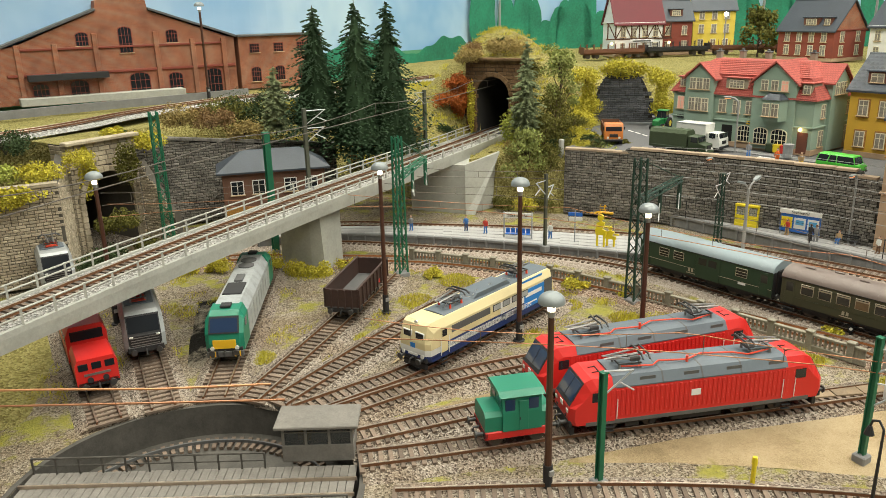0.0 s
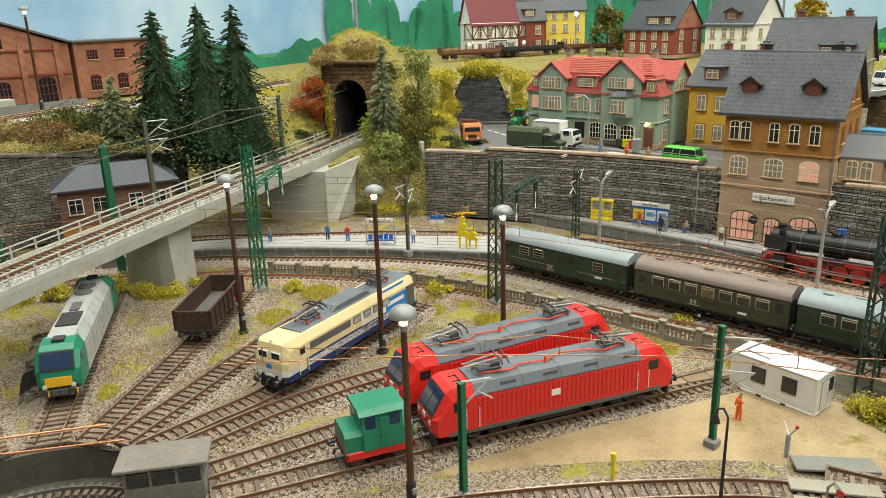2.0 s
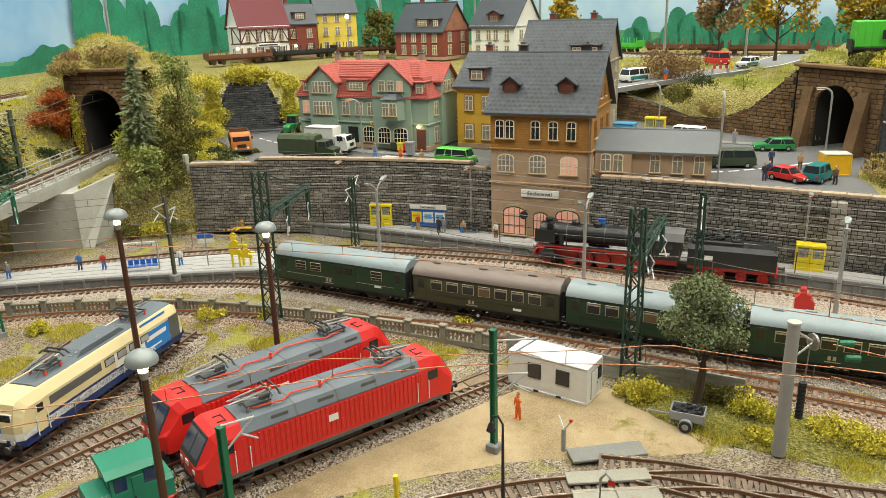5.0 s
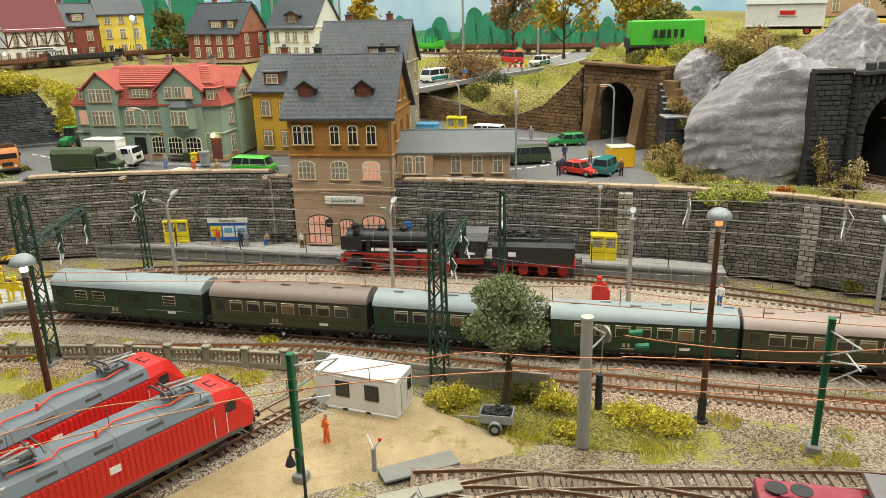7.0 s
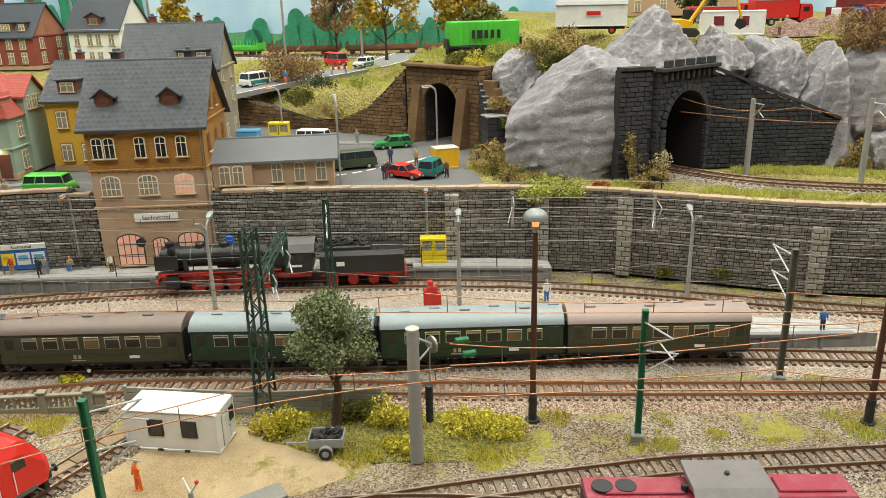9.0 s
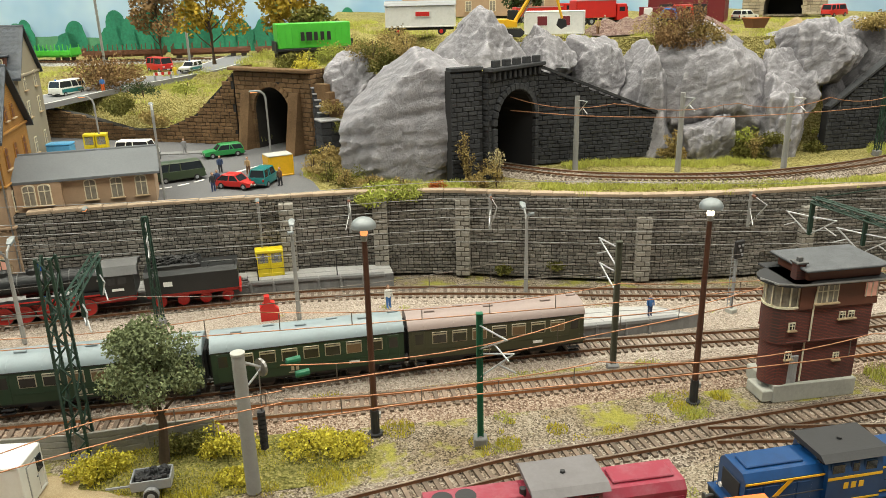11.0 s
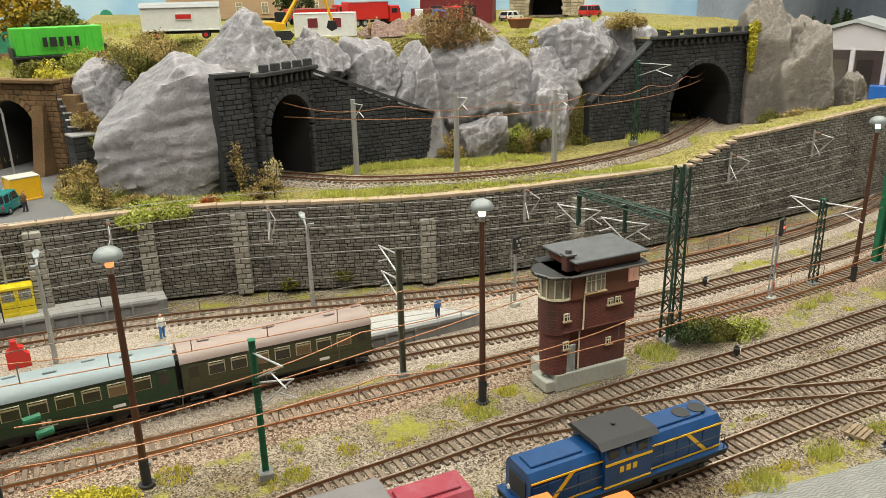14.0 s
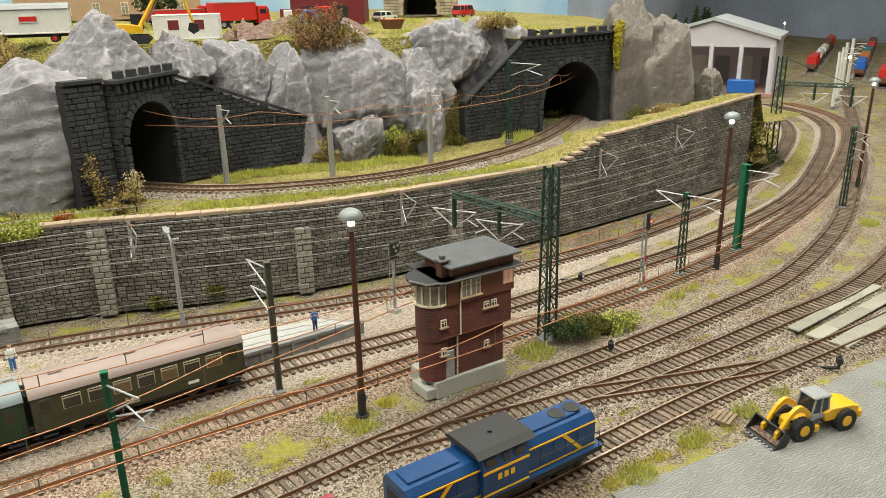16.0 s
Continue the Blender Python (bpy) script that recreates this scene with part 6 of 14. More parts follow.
def dormer(root, x, y, z, w=1.3, h=1.3, depth=2.2, wall=None, roofm=None, flat=False, pane=None):
    d = part("dormer", G().box(x, y + depth / 2, z + h / 2, w, depth, h), wall or M_BROWNWOOD, root)
    if flat:
        part("dormer_roof", G().box(x, y + depth / 2 - 0.1, z + h + 0.08, w + 0.4, depth + 0.3, 0.16, 0, 0.03), roofm or M_SLATE, d)
    else:
        g = G()
        for s in (-1, 1):
            vs = [(x + s * (w / 2 + 0.35), y - 0.3, z + h - 0.18), (x, y - 0.3, z + h + 0.62), (x, y + depth + 0.6, z + h + 0.62), (x + s * (w / 2 + 0.35), y + depth, z + h - 0.18)]
            g.add(vs + [(a, b, c + 0.14) for a, b, c in vs], [(0, 1, 2, 3), (4, 5, 6, 7), (0, 1, 5, 4), (3, 0, 4, 7)])
        part("dormer_roof", g, roofm or M_SLATE, d)
        part("dormer_gable", G().prism([(x - w / 2, z + h - 0.02), (x + w / 2, z + h - 0.02), (x, z + h + 0.6)], y, y + 0.15, "y"), wall or M_BROWNWOOD, d)
    bars_window(d, x, y - 0.01, z + h * 0.52, w * 0.62, h * 0.62, FRONT_FACE, M_IVORY if flat else M_BROWNWOOD, pane or M_GLASS)
    return d


def side_faces(w, d):
    """Poses for front, right, back and left walls, each with local y pointing inward."""
    return [Matrix.Translation((0, -d / 2, 0)), Matrix.Translation((w / 2, 0, 0)) @ Matrix.Rotation(radians(90), 4, "Z"),
            Matrix.Translation((0, d / 2, 0)) @ Matrix.Rotation(radians(180), 4, "Z"), Matrix.Translation((-w / 2, 0, 0)) @ Matrix.Rotation(radians(-90), 4, "Z")]


# ---------------------------------------------------------------- railway station
def station(x, y, z, rz):
    w, d = 10.2, 9.6
    root = thing("station_building", x, y, z, rz, "three-storey station with beige plaster, ochre brick and slate roof", "station")
    lower = part("lower_wall", G().box(0, 0, 4.6, w, d, 9.2), M_PLASTER, root, "beige plastered lower storeys")
    upper = part("upper_wall", G().box(0, 0, 11.2, w + 0.04, d + 0.04, 4.0), M_OCHRE, root, "ochre brick upper storey")
    gable_walls(root, w, d, 13.2, 4.9, M_OCHRE)
    for zz, o in ((5.75, 0.35), (9.2, 0.3), (13.1, 0.4)):
        part("cornice", G().box(0, 0, zz, w + o, d + o, 0.22, 0, 0.05), M_PLASTER if zz < 9 else M_OCHRE, root)
        n = 34
        for k in range(n):
            part("dentil", G().box(-w / 2 + (k + 0.5) * w / n, -d / 2 - 0.08, zz - 0.2, 0.14, 0.16, 0.16), M_PLASTER if zz < 9 else M_OCHRE, root) if zz > 5 and k % 2 == 0 else None
    roof = gable_roof(root, w, d, 13.2, 5.0, M_SLATE, 0.55, slates=0.5)
    F, R, B, Lf = side_faces(w, d)
    for xx in (-3.5, -0.2, 3.0):
        bars_window(lower, xx, 0, 7.75, 1.6, 1.75, F, M_IVORY, M_LIT if xx > 2 else M_CURTAIN, True)
    for xx in (-4.1, -3.05, -0.4, 1.4, 3.2):
        part("window_surround", G().box(xx, -d / 2 - 0.03, 11.2, 1.25, 0.16, 2.25, 0, 0.04), M_OCHRE, upper)
        bars_window(upper, xx, -0.14, 11.2, 0.8, 1.75, F, M_IVORY, M_GLASS, True)
    for xx, ww, hh in ((-2.55, 2.3, 2.9), (3.0, 2.3, 2.9)):
        part("arch_surround", G().prism([(xx - ww / 2 - 0.2, 0.3), (xx + ww / 2 + 0.2, 0.3), (xx + ww / 2 + 0.2, hh - 0.2), (xx + ww / 3, hh + 0.45), (xx, hh + 0.6), (xx - ww / 3, hh + 0.45), (xx - ww / 2 - 0.2, hh - 0.2)], -d / 2 - 0.10, -d / 2 + 0.1, "y"), M_TRIM, lower)
        bars_window(lower, xx, -0.10, 1.75, ww, hh, F, M_DARKGREEN, M_LIT, True)
    bars_window(lower, 0.2, -0.04, 1.45, 1.35, 2.6, F, M_DARKGREEN, M_LIT, True, name="door")
    for k, xx in enumerate((-3, 0, 3)):
        bars_window(lower, xx, 0, 7.7, 1.0, 1.7, R, M_IVORY, M_CURTAIN, True)
        bars_window(upper, xx, -0.05, 11.2, 0.8, 1.7, R, M_OCHRE, M_BROWNWOOD, True)
    for xx in (-1.0, 1.2):
        bars_window(upper, xx, -0.05, 14.6, 0.7, 1.2, R, M_OCHRE, M_BROWNWOOD, True)
    sign = part("station_sign", G().box(0.1, -d / 2 - 0.10, 4.75, 3.9, 0.12, 0.78, 0, 0.03), M_WHITE, root, "white station name board")
    writing("Sachsental", 0.58, M_FRAME, sign, pose(0.1 * S, (-d / 2 - 0.17) * S, 4.74 * S, 90, 0, 0), width=2.5)
    for xx in (-3.4, 2.3):
        dormer(roof, xx, -d / 2 + 1.2, 14.15, 1.45, 1.4, 2.6, pane=M_BROWNWOOD)
    for xx, yy in ((-3.2, 0.6), (3.4, 0.6)):
        chimney(roof, xx, yy, 17.4, 1.6, M_FRAME)
    part("downpipe", G().tube([(w / 2 - 0.15, -d / 2 - 0.12, 13.0), (w / 2 - 0.15, -d / 2 - 0.12, 0.2)], 0.07), M_METAL, root)
    part("platform_clock", G().cyl((-1.35, -d / 2 - 0.9, 2.6), (-1.35, -d / 2 - 0.7, 2.6), 0.42, n=16).tube([(-1.35, -d / 2, 2.9), (-1.35, -d / 2 - 0.8, 2.9)], 0.05), M_FRAME, root)
    return root


station(100.75, 50.0, 1.3, -75.8)


def annex(x, y, z, rz):
    w, d = 11.3, 5.6
    root = thing("station_annex", x, y, z, rz, "low beige station annex with grey felt roof", "building")
    body = part("wall", G().box(0, 0, 1.5, w, d, 3.0), M_PLASTER, root)
    part("projecting_bay", G().box(-3.6, -d / 2 - 0.2, 1.45, 3.6, 0.5, 2.9), M_PLASTER, root)
    gable_walls(root, w, d, 3.0, 1.4, M_PLASTER)
    r = gable_roof(root, w, d, 3.0, 1.45, M_TAR, 0.5)
    F, R, B, Lf = side_faces(w, d)
    for xx in (-4.3, -3.1):
        bars_window(body, xx, -0.46, 1.75, 0.85, 1.7, F, M_IVORY, M_CURTAIN, True)
    for xx in (0.4, 2.5, 4.5):
        bars_window(body, xx, 0, 1.75, 0.85, 1.7, F, M_IVORY, M_CURTAIN, True)
    return root


annex(103.4, 39.8, TOWN, -72.9)


def green_house(x, y, z, rz):
    w, d, eave, ridge = 19.5, 11.0, 6.6, 10.9
    root = thing("town_house", x, y, z, rz, "sage green corner house with red tiled mansard roof", "house")
    body = part("wall", G().box(0, 0, eave / 2, w, d, eave), M_SAGE, root)
    part("plinth", G().box(0, 0, 0.35, w + 0.16, d + 0.16, 0.7, 0, 0.04), M_PLASTER, root)
    for zz in (3.4, 6.5):
        part("cornice", G().box(0, 0, zz, w + 0.4, d + 0.4, 0.22, 0, 0.05), M_SAGE, root)
    # steep lower roof and flatter top
    g = G()
    a = [(-w / 2 - 0.4, -d / 2 - 0.4), (w / 2 + 0.4, -d / 2 - 0.4), (w / 2 + 0.4, d / 2 + 0.4), (-w / 2 - 0.4, d / 2 + 0.4)]
    secs = []
    for zz, k in ((eave + 0.05, 0.0), (eave + 2.6, 1.5), (ridge, 5.0)):
        secs.append([(px - math.copysign(min(k, 3.4) if k < 3 else 3.6, px), py - math.copysign(k, py), zz) for px, py in a])
    roof = part("roof", g.loft(secs), M_REDTILE, root, "red tiled roof")
    # rows of tiles
    tg = G()
    for zz in [eave + 0.22 + 0.28 * k for k in range(9)]:
        f = (zz - eave) / 2.6
        for s in (-1, 1):
            yy = s * (d / 2 + 0.4 - 1.5 * f + 0.03)
            tg.box(0, yy, zz, w + 0.5 - 2.6 * f, 0.10, 0.07)
    for k in range(9):
        f = k / 9
        for s in (-1, 1):
            tg.box(0, s * (d / 2 - 1.1 - 3.5 * f + 0.05), eave + 2.60 + 1.7 * f, w - 2.9 - 3.9 * f, 0.10, 0.05)
    part("tile_course", tg, M_REDTILE, roof)
    F, R, B, Lf = side_faces(w, d)

    def wing(cx, ww, top, proud):
        g = part("gable_wing", G().prism([(cx - ww / 2, 0.3), (cx + ww / 2, 0.3), (cx + ww / 2, top - ww * 0.42), (cx, top), (cx - ww / 2, top - ww * 0.42)], -d / 2 - proud, -d / 2 + 3.2, "y"), M_SAGE, root)
        rg = G()
        for s in (-1, 1):
            vs = [(cx + s * (ww / 2 + 0.4), -d / 2 - proud - 0.35, top - ww * 0.42 - 0.25), (cx, -d / 2 - proud - 0.35, top + 0.12), (cx, 1.5, top + 0.12), (cx + s * (ww / 2 + 0.4), 0.2, top - ww * 0.42 - 0.25)]
            rg.add(vs + [(p, q, r + 0.2) for p, q, r in vs], [(0, 1, 2, 3), (4, 5, 6, 7), (0, 1, 5, 4), (3, 0, 4, 7)])
        part("wing_roof", rg, M_REDTILE, g)
        return g

    w1 = wing(-5.6, 4.2, 10.4, 0.5)
    w2 = wing(4.7, 5.6, 10.9, 0.3)
    for k, xx in enumerate((-6.6, -5.6, -4.6)):
        bars_window(w1, xx, -0.5, 7.9, 0.8, 1.4, F, M_IVORY, M_CURTAIN)
        bars_window(w1, xx, -0.5, 5.2, 0.8, 1.6, F, M_IVORY, M_CURTAIN)
    for xx in (3.4, 4.7, 6.0):
        bars_window(w2, xx, -0.3, 8.2, 0.8, 1.2, F, M_IVORY, M_LIT if xx > 5 else M_CURTAIN)
    bay = part("bay_window", G().prism([(3.4, 0), (3.9, -1.1), (6.1, -1.1), (6.6, 0)], 4.0, 6.6, "z", Matrix.Translation((0, -d / 2 - 0.3, 0))), M_SAGE, w2)
    part("bay_roof", G().loft([[(3.2, -d / 2 - 0.3, 6.6), (3.8, -d / 2 - 1.6, 6.6), (6.2, -d / 2 - 1.6, 6.6), (6.8, -d / 2 - 0.3, 6.6)], [(4.0, -d / 2 - 0.3, 7.25), (4.3, -d / 2 - 0.9, 7.25), (5.7, -d / 2 - 0.9, 7.25), (6.0, -d / 2 - 0.3, 7.25)]]), M_SLATE, bay)
    for xx in (4.45, 5.55):
        bars_window(bay, xx, -1.42, 5.35, 0.8, 1.5, F, M_IVORY, M_CURTAIN)
    for xx in (-8.6, -2.3, -0.3, 1.5):
        bars_window(body, xx, 0, 5.2, 0.95, 1.6, F, M_IVORY, M_LIT if xx == -8.6 else M_CURTAIN)
    for xx, ww in ((-6.6, 1.3), (-4.2, 1.3), (1.1, 1.7), (3.5, 1.7), (5.9, 1.9)):
        bars_window(body, xx, -0.35 if 1.9 < xx < 7.5 else -0.5 if -7.7 < xx < -3.5 else 0, 1.9, ww, 2.0, F, M_IVORY, M_CURTAIN if xx < 0 else M_GLASS, True)
    # flat black plate on the closed wall, coloured as the shade of a passage
    part("passage", G().box(-1.4, -d / 2 - 0.01, 1.5, 1.5, 0.1, 2.6, 0, 0.03), M_SHADE_BLACK, body)
    door = part("door", G().box(8.7, -d / 2 - 0.04, 1.5, 1.3, 0.14, 2.6, 0, 0.04), M_BROWNWOOD, body, "brown wooden house door")
    part("door_lamp", G().ball((8.5, -d / 2 - 0.4, 3.15), 0.22, 10, 6), M_WARMLAMP, door, "lit warm lamp over the door")
    part("shop_sign", G().box(2.5, -d / 2 - 0.12, 3.35, 2.4, 0.12, 0.42, 0, 0.03), M_YELLOW, body, "narrow yellow shop sign")
    part("sign_bar", G().box(2.5, -d / 2 - 0.19, 3.35, 1.8, 0.03, 0.14), M_FRAME, body)
    part("shop_sign", G().box(-8.0, -d / 2 - 0.12, 3.35, 2.0, 0.12, 0.42, 0, 0.03), M_FRAME, body)
    for xx, zz, ww in ((-8.4, 7.1, 1.2), (-0.6, 7.3, 3.0), (8.6, 7.1, 1.2)):
        dormer(roof, xx, -d / 2 + 0.1, zz, ww, 1.5, 2.4, M_GREYWALL, M_REDTILE, True, M_CURTAIN)
    for xx in (-3.2, 0.0, 3.2):
        bars_window(body, xx, 0, 5.2, 0.9, 1.6, R, M_IVORY, M_CURTAIN)
        bars_window(body, xx, 0, 1.9, 1.1, 1.9, R, M_IVORY, M_CURTAIN)
    g = part("gable_wing", G().prism([(-2.2, 0.3), (2.2, 0.3), (2.2, 8.6), (0, 10.4), (-2.2, 8.6)], -0.4, 3.0, "y", R), M_SAGE, root)
    rg = G()
    for s in (-1, 1):
        vs = [(s * 2.6, -0.8, 8.35), (0, -0.8, 10.55), (0, 4.5, 10.55), (s * 2.6, 3.2, 8.35)]
        rg.add(vs + [(p, q, r + 0.2) for p, q, r in vs], [(0, 1, 2, 3), (4, 5, 6, 7), (0, 1, 5, 4), (3, 0, 4, 7)], R)
    part("wing_roof", rg, M_REDTILE, g)
    for xx in (-1.1, 0, 1.1):
        bars_window(g, xx, -0.4, 7.8, 0.75, 1.4, R, M_IVORY, M_CURTAIN)
    for xx, yy in ((-7.2, 1.0), (-4.6, 2.5), (-0.2, 1.2), (5.2, 2.5)):
        chimney(roof, xx, yy, ridge - 1.0, 1.8, M_GREYWALL)
    return root


green_house(104.6, 76.0, TOWN, -78.0).scale = (0.92, 0.92, 0.92)


def plain_house(name, x, y, z, rz, w, d, eave, rise, wall, roofm, label, rows, cols, dormers=(), flat=True, frame=None, slates=0.0, pane=None, chimneys=1, surround=None, gable=None):
    root = thing(name, x, y, z, rz, label, "house", "town houses")
    body = part("wall", G().box(0, 0, eave / 2, w, d, eave), wall, root)
    part("plinth", G().box(0, 0, 0.3, w + 0.12, d + 0.12, 0.6, 0, 0.03), M_PLASTER, root)
    gable_walls(root, w, d, eave, rise, gable or wall)
    roof = gable_roof(root, w, d, eave, rise, roofm, 0.4, slates=slates)
    F, R, B, Lf = side_faces(w, d)
    for zz in rows:
        for xx in cols:
            if surround:
                part("window_surround", G().box(xx, -d / 2 - 0.02, zz, 1.35, 0.14, 2.1, 0, 0.04), surround, body)
            bars_window(body, xx, -0.1 if surround else 0, zz, 0.9, 1.6, F, frame or M_IVORY, pane or M_CURTAIN)
        for xx in (-d / 4, d / 4):
            bars_window(body, xx, 0, zz, 0.9, 1.6, R, frame or M_IVORY, pane or M_CURTAIN)
    part("cornice", G().box(0, 0, eave - 0.1, w + 0.4, d + 0.4, 0.25, 0, 0.05), wall, root)
    for xx, ww in dormers:
        dormer(roof, xx, -d / 2 + 0.5, eave + 0.5, ww, 1.4, 2.4, M_BROWNWOOD if wall != M_SAGE else wall, roofm, flat, pane or M_CURTAIN)
    for k in range(chimneys):
        chimney(roof, -w / 4 + k * w / 2, 0.8, eave + rise - 0.9, 1.8)
    return root


plain_house("town_house", 110.4, 61.4, TOWN, -80, 8.4, 8.5, 7.4, 3.4, M_YELLOWWALL, M_SLATE, "yellow plastered house with slate roof", (2.0, 5.4), (-2.6, -0.4, 2.4), ((-1.8, 2.0),), slates=0.5, surround=M_OCHRE, chimneys=2)
plain_house("town_house", 120.2, 57.0, TOWN, -75, 10.5, 9.5, 9.4, 4.6, M_GREYWALL, M_SLATE, "tall grey house with slate mansard behind the station", (2.0, 5.8, 8.6), (-3, 0, 3), ((1.6, 1.4), (3.6, 1.4)), slates=0.55, chimneys=2)
plain_house("town_house", 150.0, 99.5, 13.2, -88, 11.0, 8.0, 5.2, 4.6, M_BRICKRED, M_SLATE, "brick house with grey roof and orange gable", (1.8, 4.0), (-3.6, -1.2, 1.2, 3.6), ((0.5, 3.0), (3.6, 1.4)), chimneys=2, gable=M_BRICKORANGE)
plain_house("town_house", 153.5, 85.5, 13.2, -92, 9.5, 8.0, 6.0, 5.0, M_WHITEWALL, M_SLATE, "white house with slate roof and bay gable", (1.8, 4.4), (-3.2, -0.8, 0.8, 3.2), ((0.0, 2.6),), False, chimneys=2)
plain_house("town_house", 134.6, 130.1, 13.2, -28, 9.4, 8.0, 6.4, 5.6, M_WHITEWALL, M_MAROON, "half-timbered inn with maroon roof", (1.8, 4.6), (-3.2, -1.1, 1.1, 3.2), (), chimneys=1)
plain_house("town_house", 142.5, 127.5, 13.2, -32, 6.2, 7.0, 6.6, 3.4, M_BRICKRED, M_SLATE, "narrow red house with dark roof", (1.8, 4.6), (-1.6, 1.6), ((0.0, 2.4),))
plain_house("town_house", 151.5, 125.5, 13.2, -38, 8.0, 7.0, 8.2, 3.2, M_LEMON, M_SLATE, "lemon yellow house with dark roof", (1.8, 4.6, 7.2), (-2.4, 0, 2.4), ())


def inn_timbers():
    inn = [o for o in bpy.data.objects if o.get("label", "").startswith("half-timbered")][0]
    for k in range(9):
        part("timber", G().box(-6.2 + 1.55 * k, -4.05, 4.9, 0.22, 0.12, 3.0), M_TIMBER, inn)
        if k < 8:
            part("timber", G().box(0, 0, 0, 0.18, 0.1, 3.1, 0, 0, Matrix.Translation((-5.4 + 1.55 * k, -4.05, 4.9)) @ Matrix.Rotation(radians(28 if k % 2 else -28), 4, "Y")), M_TIMBER, inn)
    for zz in (3.4, 6.3):
        part("timber", G().box(0, -4.06, zz, 13.0, 0.14, 0.24), M_TIMBER, inn)
    part("inn_sign", G().box(0.5, -4.15, 3.0, 4.6, 0.12, 0.6, 0, 0.03), M_WHITE, inn, "white sign board with dark bars")
    part("sign_bar", G().box(0.5, -4.23, 3.0, 3.6, 0.03, 0.2), M_FRAME, inn)
    for xx in (-5.5, 5.8):
        part("wall_lamp", G().ball((xx, -4.5, 2.6), 0.26, 8, 5), M_WARMLAMP, inn)


inn_timbers()


# ---------------------------------------------------------------- brick engine hall at the back
def brick_hall():
    root = thing("brick_hall", 40.2, 136.5, 13.0, -2.0, "long orange brick industrial hall with gabled centre", "building")
    w = 32.0
    prof = [(-16, 0), (16, 0), (16, 8.0), (14.8, 8.2), (3.6, 12.2), (3.4, 13.6), (1.6, 14.2), (0, 14.6), (-1.6, 14.2), (-3.4, 13.6), (-3.6, 12.2), (-14.4, 7.8), (-16, 7.6)]
    body = part("wall", G().prism(prof, 0, 3.0, "y"), M_BRICKORANGE, root)
    for (x0, z0), (x1, z1) in (((3.6, 12.3), (16.4, 8.0)), ((-16.4, 7.5), (-3.6, 12.3))):
        part("roof_edge", G().prism([(x0, z0), (x1, z1), (x1, z1 + 0.3), (x0, z0 + 0.3)], -0.5, 3.2, "y"), M_FRAME_GREY, root)
    for xx in (-14.2, -9.5, -4.2, 4.2, 9.5, 14.2):
        part("pilaster", G().box(xx, -0.15, 4, 0.7, 0.5, 8.0 if abs(xx) > 5 else 10.5, 0, 0.05), M_BRICKORANGE, root)
    part("string_course", G().box(0, -0.1, 3.9, 31.6, 0.4, 0.35, 0, 0.04), M_BRICKRED, root)
    part("string_course", G().box(0, -0.1, 7.3, 28, 0.35, 0.3, 0, 0.04), M_BRICKRED, root)
    for xx, zz, ww, hh in ((-12, 1.5, 2.0, 2.4), (-7, 1.6, 2.4, 2.6), (1.3, 1.8, 2.8, 3.4), (6.5, 1.7, 2.0, 3.0), (12.3, 1.7, 2.4, 3.6), (-5.8, 8.5, 1.6, 1.8), (6.6, 8.5, 1.6, 1.8), (0, 8.2, 1.8, 3.6)):
        bars_window(body, xx, 0, zz, ww, hh, FRONT_FACE, M_BRICKRED, M_GLASS, True)
    part("loading_roof", G().prism([(-13.5, 3.2), (-3.2, 3.2), (-3.2, 4.0), (-13.5, 4.0)], -2.0, 0, "y"), M_FRAME, root, "black loading canopy")
    part("loading_platform", G().box(-4, -1.6, 0.5, 22, 2.4, 1.0, 0, 0.05), M_CONCRETE, root)
    low = part("side_wing", G().box(23.5, 1.0, 4.0, 14.0, 3.0, 8.0), M_BRICKORANGE, root)
    part("wing_roof", G().box(23.5, 0.8, 8.15, 14.4, 3.6, 0.3, 0, 0.05), M_FRAME_GREY, root)
    for xx in (19, 23, 27):
        bars_window(low, xx, 0, 6.2, 1.5, 1.3, Matrix.Translation((0, -0.5, 0)), M_BRICKRED, M_GLASS)
        bars_window(low, xx, 0, 2.2, 1.5, 2.2, Matrix.Translation((0, -0.5, 0)), M_BRICKRED, M_GLASS, True)
    low = part("side_wing", G().box(-19.5, 1.0, 3.8, 7.0, 3.0, 7.6), M_BRICKORANGE, root)
    for xx in (-20.5, -18):
        bars_window(low, xx, 0, 5.8, 1.3, 1.6, Matrix.Translation((0, -0.5, 0)), M_BRICKRED, M_GLASS, True)
        bars_window(low, xx, 0, 2.0, 1.3, 2.4, Matrix.Translation((0, -0.5, 0)), M_BRICKRED, M_GLASS, True)
    return root


brick_hall()
track("track", [(12, 108), (27.5, 113.5), (36, 119), (44, 122.5), (53, 124.5), (66, 124), (80, 126), (100, 132)], M_BALLAST_GREY, z=12.6, label="upper line behind the left wall")
low = curve_through([(14, 128.5), (30, 129.5), (56, 130.5)], 2.0)
lw = thing("wall_west", 0, 0, 0, 0, "low grey boundary wall before the brick hall", "wall", kind="structure")
part("body", sweep(G(), low, [(-0.2, 12.4), (0.2, 12.4), (0.2, 13.5), (-0.2, 13.5)]), M_EDGE, lw)


# ---------------------------------------------------------------- signal box
M_BOXBRICK = brick_mat("signal_box_brick", (0.23, 0.058, 0.042), (0.15, 0.037, 0.03), (0.075, 0.04, 0.034), (0.05, 0.03, 0.026), 0.30, 0.11)
M_BOXFELT = mat("roofing_felt", (0.095, 0.10, 0.108), 0.85, 0, 0.3, 1.2, 14, 0.05)


